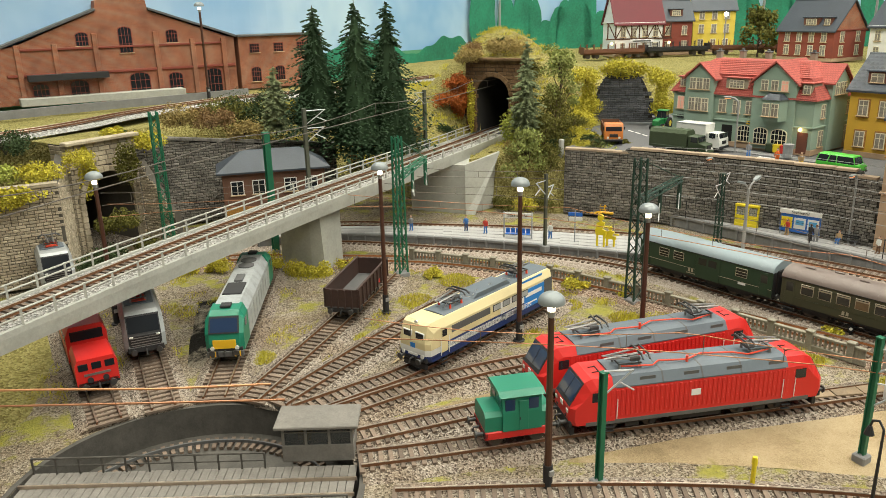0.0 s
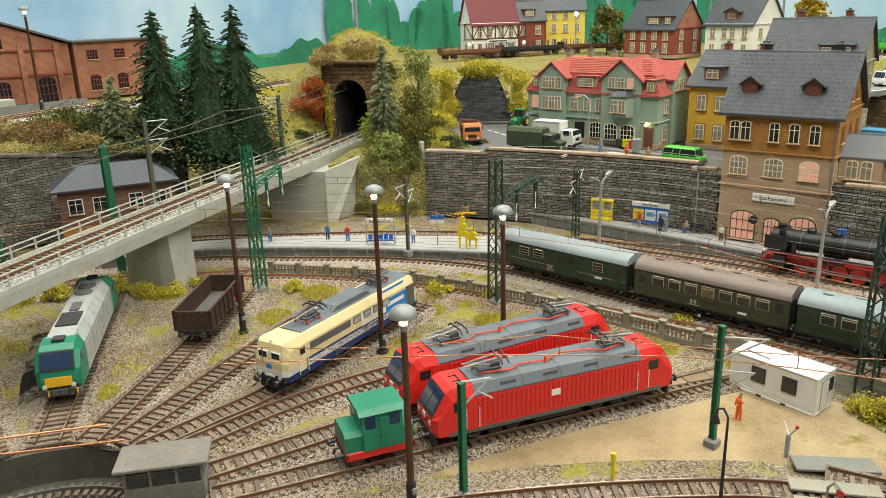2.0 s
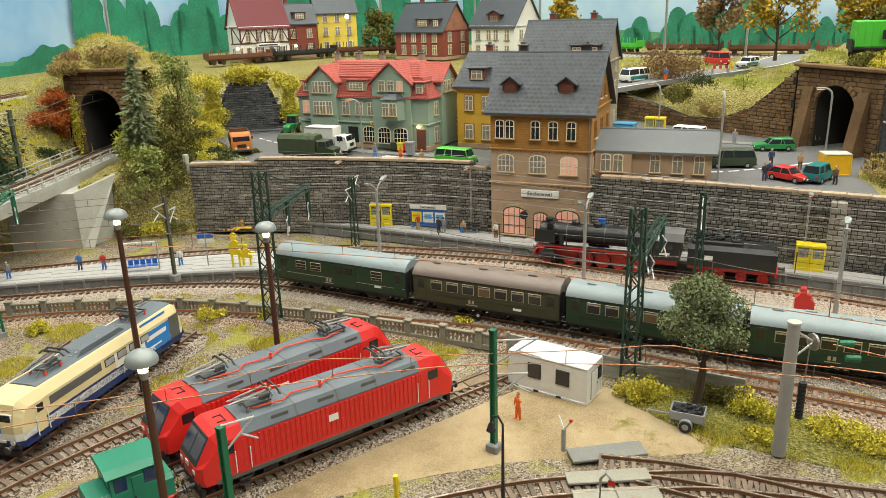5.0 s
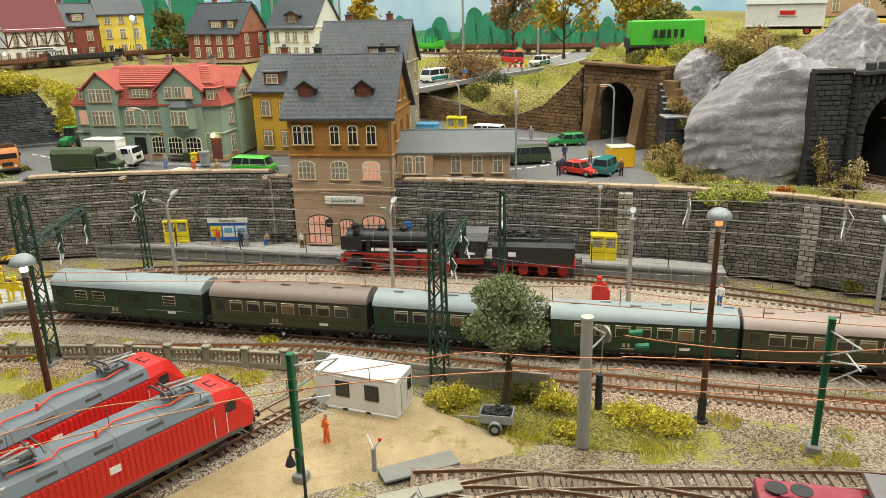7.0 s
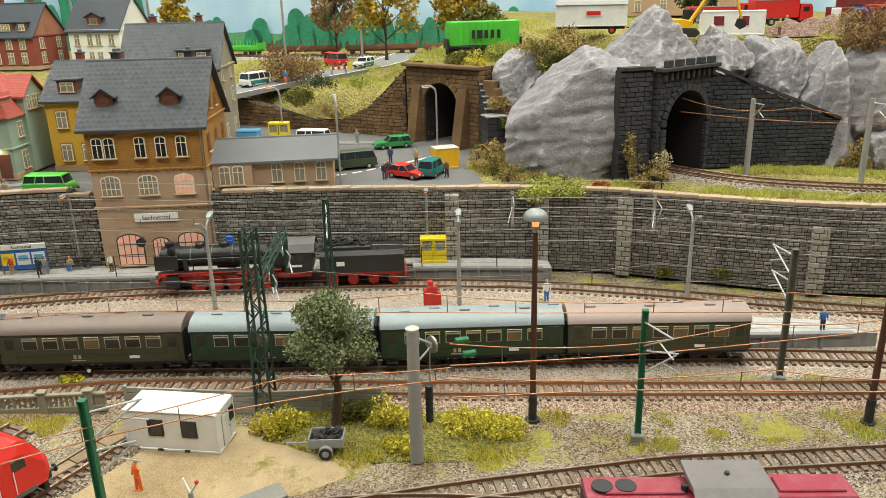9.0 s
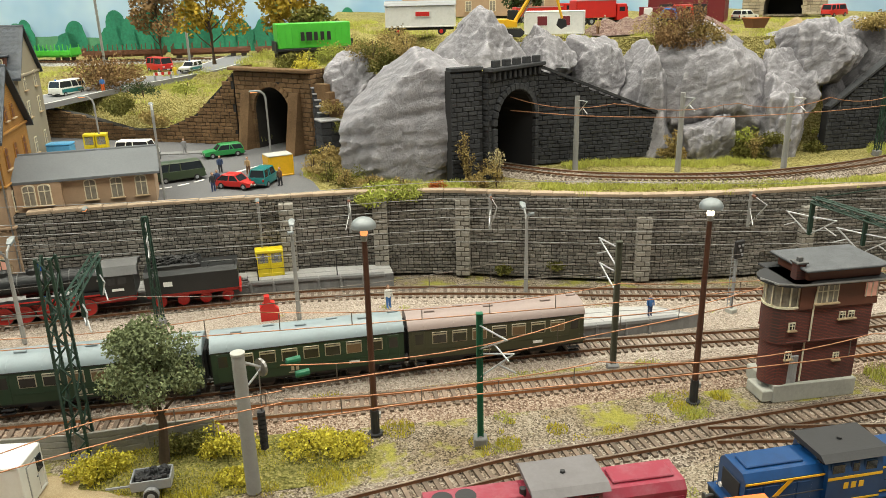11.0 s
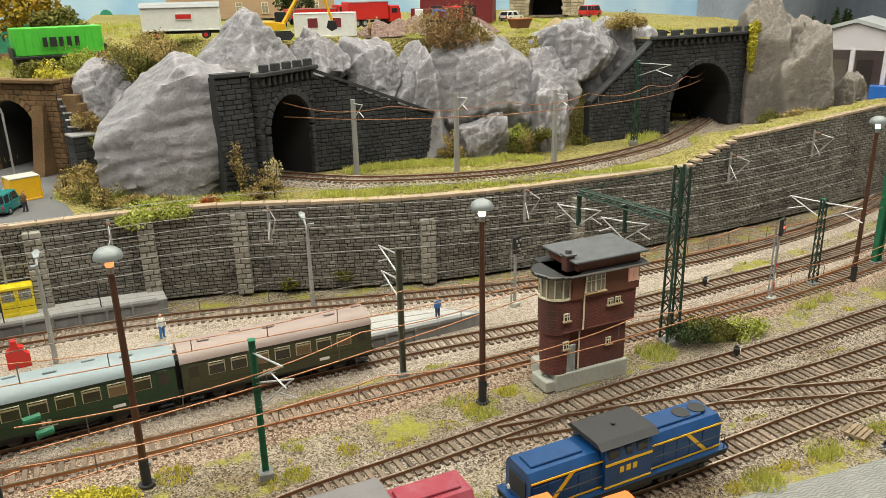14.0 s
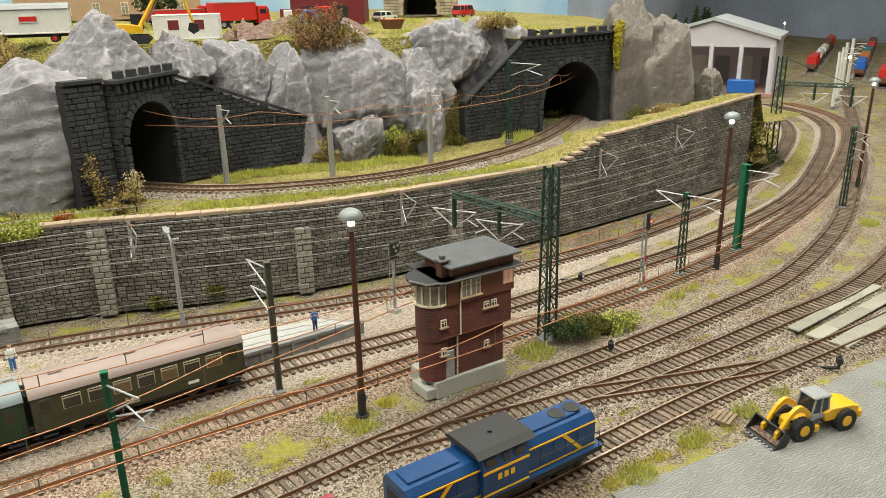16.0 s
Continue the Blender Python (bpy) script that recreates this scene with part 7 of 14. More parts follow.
def signal_box(x, y, rz):
    root = thing("signal_box", x, y, 0.0, rz, "tall dark red brick signal box with flat grey roof", "signal box")
    part("plinth", G().box(0, 0, 0.55, 6.6, 3.8, 1.3, 0, 0.06), M_CONCRETE, root, "stained concrete plinth")
    part("step_wall", G().box(-3.65, -0.7, 0.4, 0.9, 2.2, 0.8, 0, 0.06), M_CONCRETE, root)
    low = part("lower_wall", G().box(0.2, 0, 2.9, 5.8, 3.2, 3.6), M_BOXBRICK, root)
    mid = part("middle_wall", G().box(0.35, -0.15, 5.6, 6.4, 3.7, 2.4), M_BOXBRICK, root)
    for zz in (4.42, 6.78):
        part("band", G().box(0.35, -0.15, zz, 6.5, 3.8, 0.16, 0, 0.04), M_BOXBRICK, root)
    top = part("upper_wall", G().box(0.7, -0.2, 7.65, 6.0, 3.9, 1.7), M_BROWNWOOD, root, "dark brown timber lookout storey")
    bx, br = -2.75, 1.3
    bay = part("rounded_bay", G().cyl((bx, -0.7, 4.3), (bx, -0.7, 6.9), br, n=20), M_BOXBRICK, root, smooth=True)
    part("bay_foot", G().cyl((bx, -0.7, 1.2), (bx, -0.7, 4.4), br * 0.86, br * 0.9, n=20), M_BOXBRICK, bay, smooth=True)
    glass = part("lookout_glass", G().cyl((bx, -0.7, 6.9), (bx, -0.7, 8.5), br * 0.95, n=20), M_CURTAIN, root, "lookout windows with pale blinds")
    for k in range(9):
        a = radians(95 + 27.5 * k)
        part("mullion", G().box(bx + br * math.cos(a), -0.7 + br * math.sin(a), 7.7, 0.09, 0.09, 1.6, math.degrees(a)), M_IVORY, glass)
    part("bay_sill", G().cyl((bx, -0.7, 6.84), (bx, -0.7, 6.96), br * 1.08, n=20), M_IVORY, glass)
    part("bay_roof", G().cyl((bx, -0.7, 8.55), (bx, -0.7, 8.72), 1.9, n=20).box(0.5, -0.2, 8.64, 7.2, 5.0, 0.16, 0, 0.05), M_FRAME, root, "overhanging dark roof slab")
    part("gutter", G().tube([(bx - 1.9, -0.7, 8.7), (bx - 1.35, -2.1, 8.7), (bx, -2.66, 8.7), (4.1, -2.74, 8.7), (4.14, 2.35, 8.7)], 0.08), M_METAL, root)
    roof = part("roof", G().box(0.9, -0.2, 9.1, 5.6, 3.8, 0.7, 0, 0.05), M_BROWNWOOD, root)
    part("roof_felt", G().box(0.9, -0.2, 9.54, 6.5, 4.7, 0.16, 0, 0.05), M_BOXFELT, roof, "dark grey felt roof")
    chimney(root, -2.2, -1.3, 8.7, 1.1, M_BOXBRICK)
    F = Matrix.Translation((0, -2.2, 0))
    for xx in (-0.75, 0.1):
        bars_window(top, xx, 0.04, 7.8, 0.7, 1.2, F, M_IVORY, M_CURTAIN)
    part("corner_window", G().box(3.1, -2.17, 7.85, 0.95, 0.1, 1.0, 0, 0.03), M_LIT, top)
    part("mullion", G().box(3.1, -2.24, 7.85, 0.07, 0.05, 1.0).box(2.66, -2.24, 7.85, 0.06, 0.05, 1.0).box(3.54, -2.24, 7.85, 0.06, 0.05, 1.0), M_IVORY, top)
    for xx in (1.2, 1.9):
        bars_window(mid, xx, 0.2, 6.1, 0.36, 0.36, F, M_IVORY, M_GLASS)
    for xx in (1.5,):
        bars_window(low, xx, 0.6, 2.9, 0.34, 0.4, F, M_IVORY, M_GLASS)
    for zz in (5.6, 3.5):
        bars_window(bay, bx + 0.1, 0.18, zz, 0.34, 0.42, F, M_IVORY, M_GLASS)
    door = part("door", G().box(-1.95, -1.63, 2.2, 0.9, 0.1, 2.1, 0, 0.03), M_SILVER, low, "grey boarded door")
    for k in range(4):
        part("door_board", G().box(-2.25 + 0.2 * k, -1.69, 2.2, 0.15, 0.04, 2.0), M_SILVER, door)
    part("downpipe", G().tube([(-1.2, -2.35, 8.5), (-1.2, -2.12, 6.9), (-1.2, -2.1, 4.5), (-1.25, -1.72, 4.2), (-1.25, -1.68, 1.3)], 0.07), M_IVORY, root)
    return root


signal_box(80.6, -15.6, -82.0).scale = (0.9, 0.88, 0.97)


# ---------------------------------------------------------------- tunnel portals and rocks
def portal(name, x, y, z, rz, w, h, ow, oh, material, joint, label, battlement=True, depth=3.0, bore=14.0, pillar=0.0):
    """A stone tunnel mouth: front at local y = 0, looking to -y; ow and oh: the opening."""
    root = thing(name, x, y, z, rz, label, "tunnel portal", kind="structure")
    r = ow / 2
    sp = oh - r
    arch = [(r * math.cos(a), sp + r * math.sin(a)) for a in [math.pi * k / 14 for k in range(15)]]
    # wall round the opening: a strip on each side and the spandrel
    g = G()
    outer = [(w / 2, 0), (w / 2, h), (-w / 2, h), (-w / 2, 0)]
    ring = [(r, 0)] + arch + [(-r, 0)]
    for k in range(len(ring) - 1):
        (x0, z0), (x1, z1) = ring[k], ring[k + 1]
        def lift(px, pz, i):
            if i == 0:
                return (w / 2, 0)
            if i == len(ring) - 1:
                return (-w / 2, 0)
            t = i / (len(ring) - 1)
            if t < 0.22:
                return (w / 2, h * t / 0.22)
            if t > 0.78:
                return (-w / 2, h * (1 - t) / 0.22)
            return (w / 2 - w * (t - 0.22) / 0.56, h)
        a0, a1 = lift(x0, z0, k), lift(x1, z1, k + 1)
        vs = [(x0, 0, z0), (x1, 0, z1), (a1[0], 0, a1[1]), (a0[0], 0, a0[1])]
        g.add(vs, [(0, 1, 2, 3)])
        g.add([(x0, 0, z0), (x1, 0, z1), (x1, bore, z1), (x0, bore, z0)], [(0, 1, 2, 3)])
    part("core", g, joint, root)
    part("side_core", G().box(w / 2 - 0.2, depth / 2 + 0.05, h / 2, 0.4, depth, h).box(-w / 2 + 0.2, depth / 2 + 0.05, h / 2, 0.4, depth, h).box(0, depth / 2 + 0.2, h - 0.2, w, depth, 0.4), joint, root)
    part("tunnel_floor", G().box(0, bore / 2, -0.12, ow + 0.4, bore, 0.2), M_BALLAST if battlement or bore < 11 else M_ASPHALT, root)
    part("earth_cover", G().box(0, 3.6, h - 0.12, w - 0.3, 7.0, 0.3, 0, 0.05), M_TURF, root)
    # added sheet across the bore: the tunnel's shade is put in its black colour
    part("tunnel_end", G().box(0, bore, oh / 2, ow + 1, 0.3, oh + 1), M_SHADE_BLACK, root)
    bulk = G()
    zz, row = 0.0, 0
    while zz < h - 0.1:
        hz = 0.52
        xx = -w / 2 - (0.4 if row % 2 else 0)
        while xx < w / 2:
            ln = rnd.uniform(0.8, 1.4)
            a, b = max(xx, -w / 2), min(xx + ln, w / 2)
            mz = zz + hz / 2
            hit = (abs((a + b) / 2) < r + 0.35 and mz < sp) or ((a + b) ** 2 / 4 + (mz - sp) ** 2 < (r + 0.55) ** 2 and mz >= sp) or (min(abs(a), abs(b)) < r and a * b < 0 and mz < oh + 0.3)
            if b - a > 0.15 and not hit:
                stone_course(bulk, Vector((a + 0.02, 0, 0)), Vector((b - 0.02, 0, 0)), zz, min(zz + hz - 0.04, h), Vector((0, -1, 0)), 0.10)
            xx += ln
        zz += hz
        row += 1
    for s in (-1, 1):
        zz = 0.0
        while zz < h - 0.1:
            for k in range(int(depth / 1.0)):
                stone_course(bulk, Vector((s * w / 2, k * 1.0 + 0.02, 0)), Vector((s * w / 2, k * 1.0 + 0.98, 0)), zz, zz + 0.48, Vector((s, 0, 0)), 0.08)
            zz += 0.52
    part("stones", bulk, material, root)["kind"] = "stuff"
    n = 15
    for k in range(n):
        a = math.pi * (k + 0.5) / n
        c = (r + 0.32) * math.cos(a), sp + (r + 0.32) * math.sin(a)
        part("arch_stone", G().box(0, 0, 0, 0.62, 0.5, 2 * math.pi * (r + 0.3) / 2 / n * 0.94, 0, 0.06, Matrix.Translation((c[0], -0.12, c[1])) @ Matrix.Rotation(-a, 4, "Y")), material, root)
    k = 0.0
    while k < sp - 0.2:
        for s in (-1, 1):
            part("jamb_stone", G().box(s * (r + 0.32), -0.12, k + 0.35, 0.64, 0.5, 0.66, 0, 0.06), material, root)
        k += 0.7
    part("cornice", G().box(0, -0.1, h + 0.15, w + 0.6, 1.2, 0.4, 0, 0.08), material, root)
    if battlement:
        m = max(5, int(w / 2.2))
        for k in range(m):
            xx = -w / 2 + (k + 0.5) * w / m
            part("merlon", G().box(xx, -0.2, h + 0.66, w / m * 0.56, 0.5, 0.68, 0, 0.06), material, root)
        for k in range(2 * m):
            part("corbel", G().box(-w / 2 + (k + 0.5) * w / m / 2, -0.2, h - 0.5, 0.4, 0.5, 0.8, 0, 0.08), material, root)
    if pillar:
        for s in (-1, 1):
            part("buttress", G().prism([(-1.8, 0), (0.1, 0), (0.1, h - 2.2), (-0.5, h - 2.2)], s * (r + 1.0) - 0.7, s * (r + 1.0) + 0.7, "x"), material, root)
    return root


portal("portal_east", 112.1, -0.2, TOWN, -44.5, 8.4, 10.4, 6.4, 8.3, M_BLACK_STONE, M_BLACK_JOINT, "soot-black castellated railway tunnel portal")
portal("portal_far", 123.5, -56.0, TOWN, -76.0, 18.0, 11.9, 11.2, 8.5, M_BLACK_STONE, M_BLACK_JOINT, "wide soot-black castellated tunnel portal at the ledge's end")
portal("portal_road", 124.3, 26.2, TOWN, -122.5, 12.0, 9.0, 5.6, 7.2, M_BROWN_STONE, M_JOINT, "brown stone road tunnel portal with buttresses", False, 3.0, 14.0, 1.0)
portal("portal_bridge", 82.6, 103.0, TOWN, -59.0, 8.4, 9.8, 5.0, 7.6, M_BROWN_STONE, M_JOINT, "brown stone tunnel portal at the bridge's end", False)
portal("portal_west", 31.3, 104.5, 0.3, 22.0, 8.2, 12.0, 6.0, 8.6, M_PALE_STONE, M_PALE_JOINT, "pale stone tunnel portal below the goods hall", False, 3.0, 10.0)


def straight_wall(name, a, b, z0, ta, tb, material, joint, label, course=0.45, length=0.95, shape=None, cap=None):
    if material is M_PALE_STONE or name == "wall_left_back":
        course, length = 0.31, 0.66
    root = thing(name, 0, 0, 0, 0, label, "wall", kind="structure")
    A, B = Vector((*a, 0)), Vector((*b, 0))
    n = max(4, int((B - A).length / 0.3))
    line = [A.lerp(B, k / n) for k in range(n + 1)]
    def top(p):
        t = (p - A).length / (B - A).length
        return shape(t) if shape else ta + (tb - ta) * t
    stone_face(root, line, -1, z0, top, material, joint, course, length)
    if cap:
        g = G()
        for k in range(n):
            p, q = line[k], line[k + 1]
            nn = Vector(((q - p).y, -(q - p).x, 0)).normalized()
            g.add([(*(p + nn * 0.25).xy, top(p)), (*(q + nn * 0.25).xy, top(q)), (*(q + nn * 0.25).xy, top(q) + 0.3), (*(p + nn * 0.25).xy, top(p) + 0.3),
                   (*(p - nn * 0.8).xy, top(p)), (*(q - nn * 0.8).xy, top(q)), (*(q - nn * 0.8).xy, top(q) + 0.3), (*(p - nn * 0.8).xy, top(p) + 0.3)], [(0, 1, 2, 3), (3, 2, 6, 7), (4, 5, 6, 7), (0, 3, 7, 4), (1, 2, 6, 5)])
        part("cap", g, cap, root)
    return root


straight_wall("wall_wing", (114.9, -3.0), (118.4, -17.0), TOWN, 17.8, 12.3, M_BLACK_STONE, M_BLACK_JOINT, "soot-black wing wall beside the tunnel portal", cap=M_BLACK_STONE)
straight_wall("wall_wing", (119.4, -37.2), (121.5, -47.0), TOWN, 12.3, 19.2, M_BLACK_STONE, M_BLACK_JOINT, "soot-black wing wall rising to the far portal", cap=M_BLACK_STONE)
straight_wall("wall_pillar", (107.6, 6.6), (109.2, 3.4), TOWN, 18.2, 18.2, M_BLACK_STONE, M_BLACK_JOINT, "soot-black pillar of the tunnel portal", cap=M_BLACK_STONE)


def dip(t):
    pts = [(0, 11.6), (0.25, 10.6), (0.5, 9.0), (0.62, 9.2), (0.78, 11.0), (0.92, 14.5), (1, 16.6)]
    for (a, u), (b, v) in zip(pts, pts[1:]):
        if t <= b:
            return u + (v - u) * (t - a) / (b - a)
    return 16.6


straight_wall("wall_brown", (134.5, 58.0), (127.6, 31.2), TOWN, 0, 0, M_BROWN_STONE, M_JOINT, "brown stone wall below the mountain road", shape=dip)
def stepped_wall(x, y, z, rz, label):
    """A narrow wall whose top falls in five steps to a square pier; it runs along local x."""
    root = thing("wall_stepped", x, y, z, rz, label, "wall", kind="structure")
    for k in range(5):
        top = 7.6 - 0.62 * k
        zz, row = 0.0, 0
        while zz < top - 0.25:
            hz = min(0.6, top - 0.16 - zz)
            part("stone", G().box(k * 0.46 + 0.23, rnd.uniform(-0.03, 0.03), zz + hz / 2, 0.45, 1.2, hz - 0.03, 0, 0.05), M_BLACK_STONE, root)
            zz += 0.6
        part("step", G().box(k * 0.46 + 0.18, 0, top - 0.08, 0.58, 1.36, 0.16, 0, 0.04), M_STEP, root)
    for k in range(6):
        for s in (-1, 1):
            part("pier_stone", G().box(3.3, s * 0.56, 0.36 + k * 0.72, 2.0, 1.1, 0.69, 0, 0.06), M_BLACK_STONE, root)
    part("pier_cap", G().box(3.3, 0, 4.42, 2.25, 2.45, 0.22, 0, 0.06), M_STEP, root)
    return root


M_STEP = stone_mat("worn_step_stone", (0.17, 0.17, 0.175), (0.40, 0.40, 0.41), each=0.1)
stepped_wall(121.3, 20.7, TOWN, 205.0, "dark stone stepped wing wall with a square pier")
straight_wall("wall_left", (8, 96.5), (25.8, 95.0), 0.2, 10.0, 10.0, M_PALE_STONE, M_PALE_JOINT, "pale stone retaining wall beside the portal", cap=M_PALE_STONE)
straight_wall("wall_left_return", (25.8, 95.0), (27.6, 104.5), 0.2, 10.0, 11.5, M_PALE_STONE, M_PALE_JOINT, "pale stone return wall at the portal")
straight_wall("wall_left_wing", (34.9, 104.6), (37.5, 101.0), 0.2, 10.5, 4.0, M_PALE_STONE, M_PALE_JOINT, "sloping pale wing wall of the pale portal")
straight_wall("wall_left_back", (34.0, 110.0), (60.0, 106.8), 0.2, 11.4, 8.0, M_WALL, M_JOINT, "dark stone retaining wall behind the gabled hut", cap=M_WALL)
straight_wall("wall_quarry", (97.2, 99.6), (104.4, 92.6), 8.0, 0, 0, stone_mat("blue_slate_face", (0.035, 0.037, 0.042), (0.155, 0.16, 0.175), each=0.25), M_JOINT, "dark coursed slate face framed by yellow ivy", 0.3, 0.9, shape=lambda t: 8.6 + 7.4 * max(0.0, 1 - (2.1 * abs(t - 0.47)) ** 2) ** 0.5)

straight_wall("wall_bridge_wing", (78.0, 110.6), (80.3, 106.8), 7.0, 11.0, 14.6, M_PILASTER, M_JOINT, "dark fieldstone wing wall beside the bridge tunnel", 0.34, 0.5)

# stairs beside the road tunnel
st = thing("stone_stair", 0, 0, 0, 0, "brown stone stair beside the road tunnel", "stairs", kind="structure")
for k in range(9):
    part("step", G().box(120.6 - 0.32 * k, 20.0 - 0.50 * k, (TOWN + 15.6 - 0.8 * k) / 2, 1.5, 0.95, 15.6 - 0.8 * k - TOWN, 57.5, 0.04), M_BROWN_STONE, st)
part("side_wall", G().box(116.4, 15.4, TOWN + 2.2, 3.2, 1.2, 4.4, 57.5, 0.06), M_BROWN_STONE, st)


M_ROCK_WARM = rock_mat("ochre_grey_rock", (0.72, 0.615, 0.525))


def boulder(c, size, seed, label, planes=16, rz=0.0, faces=(), material=None, nu=132, nv=96, soft=46.0, strata=0.0):
    """A plaster boulder: flat faces meeting in rounded edges, with brushed ridges and small chips."""
    q = random.Random(seed)
    cuts = []
    for k in range(planes):
        n = Vector((q.gauss(0, 1), q.gauss(0, 1), q.gauss(0, 0.8))).normalized()
        cuts.append((n, q.uniform(0.66, 0.96)))
    if faces:
        cuts = [(Vector(f[:3]).normalized(), f[3]) for f in faces] + [(n, 0.92 + 0.1 * q.random()) for n, r in cuts[:7]]
    else:
        cuts += [(Vector((-1, q.uniform(-0.3, 0.3), 0.25)).normalized(), 0.86), (Vector((q.uniform(-0.3, 0.1), q.uniform(-0.3, 0.3), 1)).normalized(), 0.92)]
    g = G()
    ca, sa = math.cos(radians(rz)), math.sin(radians(rz))
    for j in range(nv + 1):
        t = radians(-90 + 180 * j / nv)
        for i in range(nu):
            a = 2 * math.pi * i / nu
            d = Vector((math.cos(t) * math.cos(a), math.cos(t) * math.sin(a), math.sin(t)))
            f = (sum((max(0.0, n.dot(d)) / r) ** soft for n, r in cuts) + (1 / 1.12) ** soft) ** (-1 / soft)
            e = Vector((d.x * size[0], d.y * size[1], d.z * size[2])) * f + Vector((seed * 7.3, seed * 3.1, seed))
            chip = 0.0
            for scale, much in ((0.30, 0.12), (0.75, 0.055), (1.9, 0.02)):
                w = Vector((e.x * scale, e.y * scale, e.z * scale * 0.62))
                dist, near = noise.voronoi(w)
                tilt = [noise.cell_vector(p * 9.7 + Vector((0.5, 0.5, 0.5))) for p in near[:2]]
                a0, a1 = ((w - p).dot(t) for p, t in zip(near, tilt))
                k = min(1.0, (dist[1] - dist[0]) / 0.16)
                chip += much * (a0 * (0.5 + 0.5 * k) + a1 * (0.5 - 0.5 * k) - 0.16 * (1 - k))
            f *= 1 + (0.05 * noise.noise(e * 0.22) + chip * (0.45 if strata > 0.04 else 1.0) - 0.022 * abs(noise.noise(e * 1.5)) - 0.012 * abs(noise.noise(e * 3.4)) + 0.006 * noise.noise(e * 7.0)) * 6.0 / max(size)
            if strata:
                fold = noise.noise(Vector((e.x * 0.12, e.y * 0.12, e.z * 0.1))) * 2.0
                f *= 1 + strata * (0.5 - abs(noise.noise(Vector((e.x * 0.15, e.y * 0.18, e.z * 1.1 + e.y * 0.28 + fold)))) * 1.6)
            x, y, z = d.x * size[0] * f, d.y * size[1] * f, d.z * size[2] * f
            g.v.append((c[0] + x * ca - y * sa, c[1] + x * sa + y * ca, c[2] + z))
    for j in range(nv):
        for i in range(nu):
            k = (i + 1) % nu
            g.f.append((j * nu + i, j * nu + k, j * nu + nu + k, j * nu + nu + i))
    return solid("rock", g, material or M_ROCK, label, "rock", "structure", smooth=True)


def cliff(pts, z0, tops, seed, label, lean=0.35, amp=1.6, roll=3.0, step=0.38, strata=0.0):
    """A rock face along a line: pushed out into slabs and cracks, leaning back, rolling over at the top."""
    line = curve_through(pts, step)
    nn = [-n for n in sides(line)]
    L = len(line)
    nv = 34
    g = G()
    for i, (p, n) in enumerate(zip(line, nn)):
        t = i / (L - 1) * (len(tops) - 1)
        k = min(int(t), len(tops) - 2)
        top = tops[k] + (tops[k + 1] - tops[k]) * (t - k)
        top += 0.9 * noise.noise((p.x * 0.45 + seed, p.y * 0.45, 0)) + 0.4 * noise.noise((p.x * 1.3 + seed, p.y * 1.3, 5))
        for j in range(nv + 6):
            if j <= nv:
                f = j / nv
                z = z0 + (top - z0) * f
                back = lean * (z - z0)
            else:
                f = 1.0
                z = top - 0.10 * (j - nv) ** 1.4
                back = lean * (top - z0) + (j - nv) * roll / 5
            q = Vector((p.x * 0.16 + seed * 3.7, p.y * 0.16, z * 0.14))
            v = noise.voronoi(q * 1.25)[0]
            w = noise.voronoi(q * 3.4 + Vector((3, 1, 7)))[0]
            out = amp * (1.5 * (v[1] - v[0]) + 0.55 * (w[1] - w[0]) + 0.9 * noise.noise(q * 1.1) + 0.25 * noise.noise(q * 5.5) + 0.09 * noise.noise(q * 14))
            out += strata * math.sin((z * 0.9 + 0.5 * (p.y + p.x) * 0.35 + 2.2 * noise.noise(q * 0.8)) * 2.2) * 0.16
            dx = 0.5 * amp * noise.noise(q * 2.0 + Vector((9, 2, 4)))
            c = p + n * (out - back)
            g.v.append((c.x, c.y + dx * 0.5, z + 0.3 * amp * noise.noise(q * 2.4)))
    m = nv + 6
    for i in range(L - 1):
        for j in range(m - 1):
            g.f.append((i * m + j, i * m + m + j, i * m + m + j + 1, i * m + j + 1))
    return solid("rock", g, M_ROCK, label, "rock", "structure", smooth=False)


ROCKS = "grey painted plaster cliff with cracks and ledges"
FACES = {0: ((-1, -0.05, 0.16, 0.84), (0, -1, 0, 0.80), (-0.1, 0.62, 0.78, 0.60), (0, 1, 0.12, 0.94), (-0.1, -0.25, 1, 0.84), (1, 0, 0, 0.9), (-0.5, 0.8, 0.1, 0.9), (0.70, -0.71, 0, 0.56)),
         1: ((-0.75, 0.45, 0.50, 0.60), (-0.65, -0.62, 0.42, 0.58), (0.05, 0.75, 0.66, 0.66), (0.2, -0.8, 0.55, 0.62), (1, 0, 0.3, 0.85), (-0.2, 0.1, 1, 0.92), (0, 0, -1, 0.42)),
         3: ((-0.7, -0.5, 0.5, 0.62), (-0.8, 0.5, 0.3, 0.7), (0, -0.6, 0.8, 0.66), (0.3, 0.8, 0.4, 0.7)),
         4: ((-0.8, -0.35, 0.4, 0.7), (-0.75, 0.6, 0.2, 0.68), (-0.2, -0.2, 1, 0.78), (0, -1, 0.1, 0.8)),
         5: ((-0.95, 0.25, 0.2, 0.72), (-0.6, -0.75, 0.25, 0.72), (-0.2, 0.55, 0.85, 0.74), (-0.1, -0.7, 0.7, 0.74)),
         6: ((-0.9, 0.4, 0.25, 0.66), (-0.7, -0.65, 0.3, 0.68), (-0.35, 0.3, 0.9, 0.74), (-0.2, -0.6, 0.8, 0.72), (-0.8, 0.1, -0.5, 0.8))}
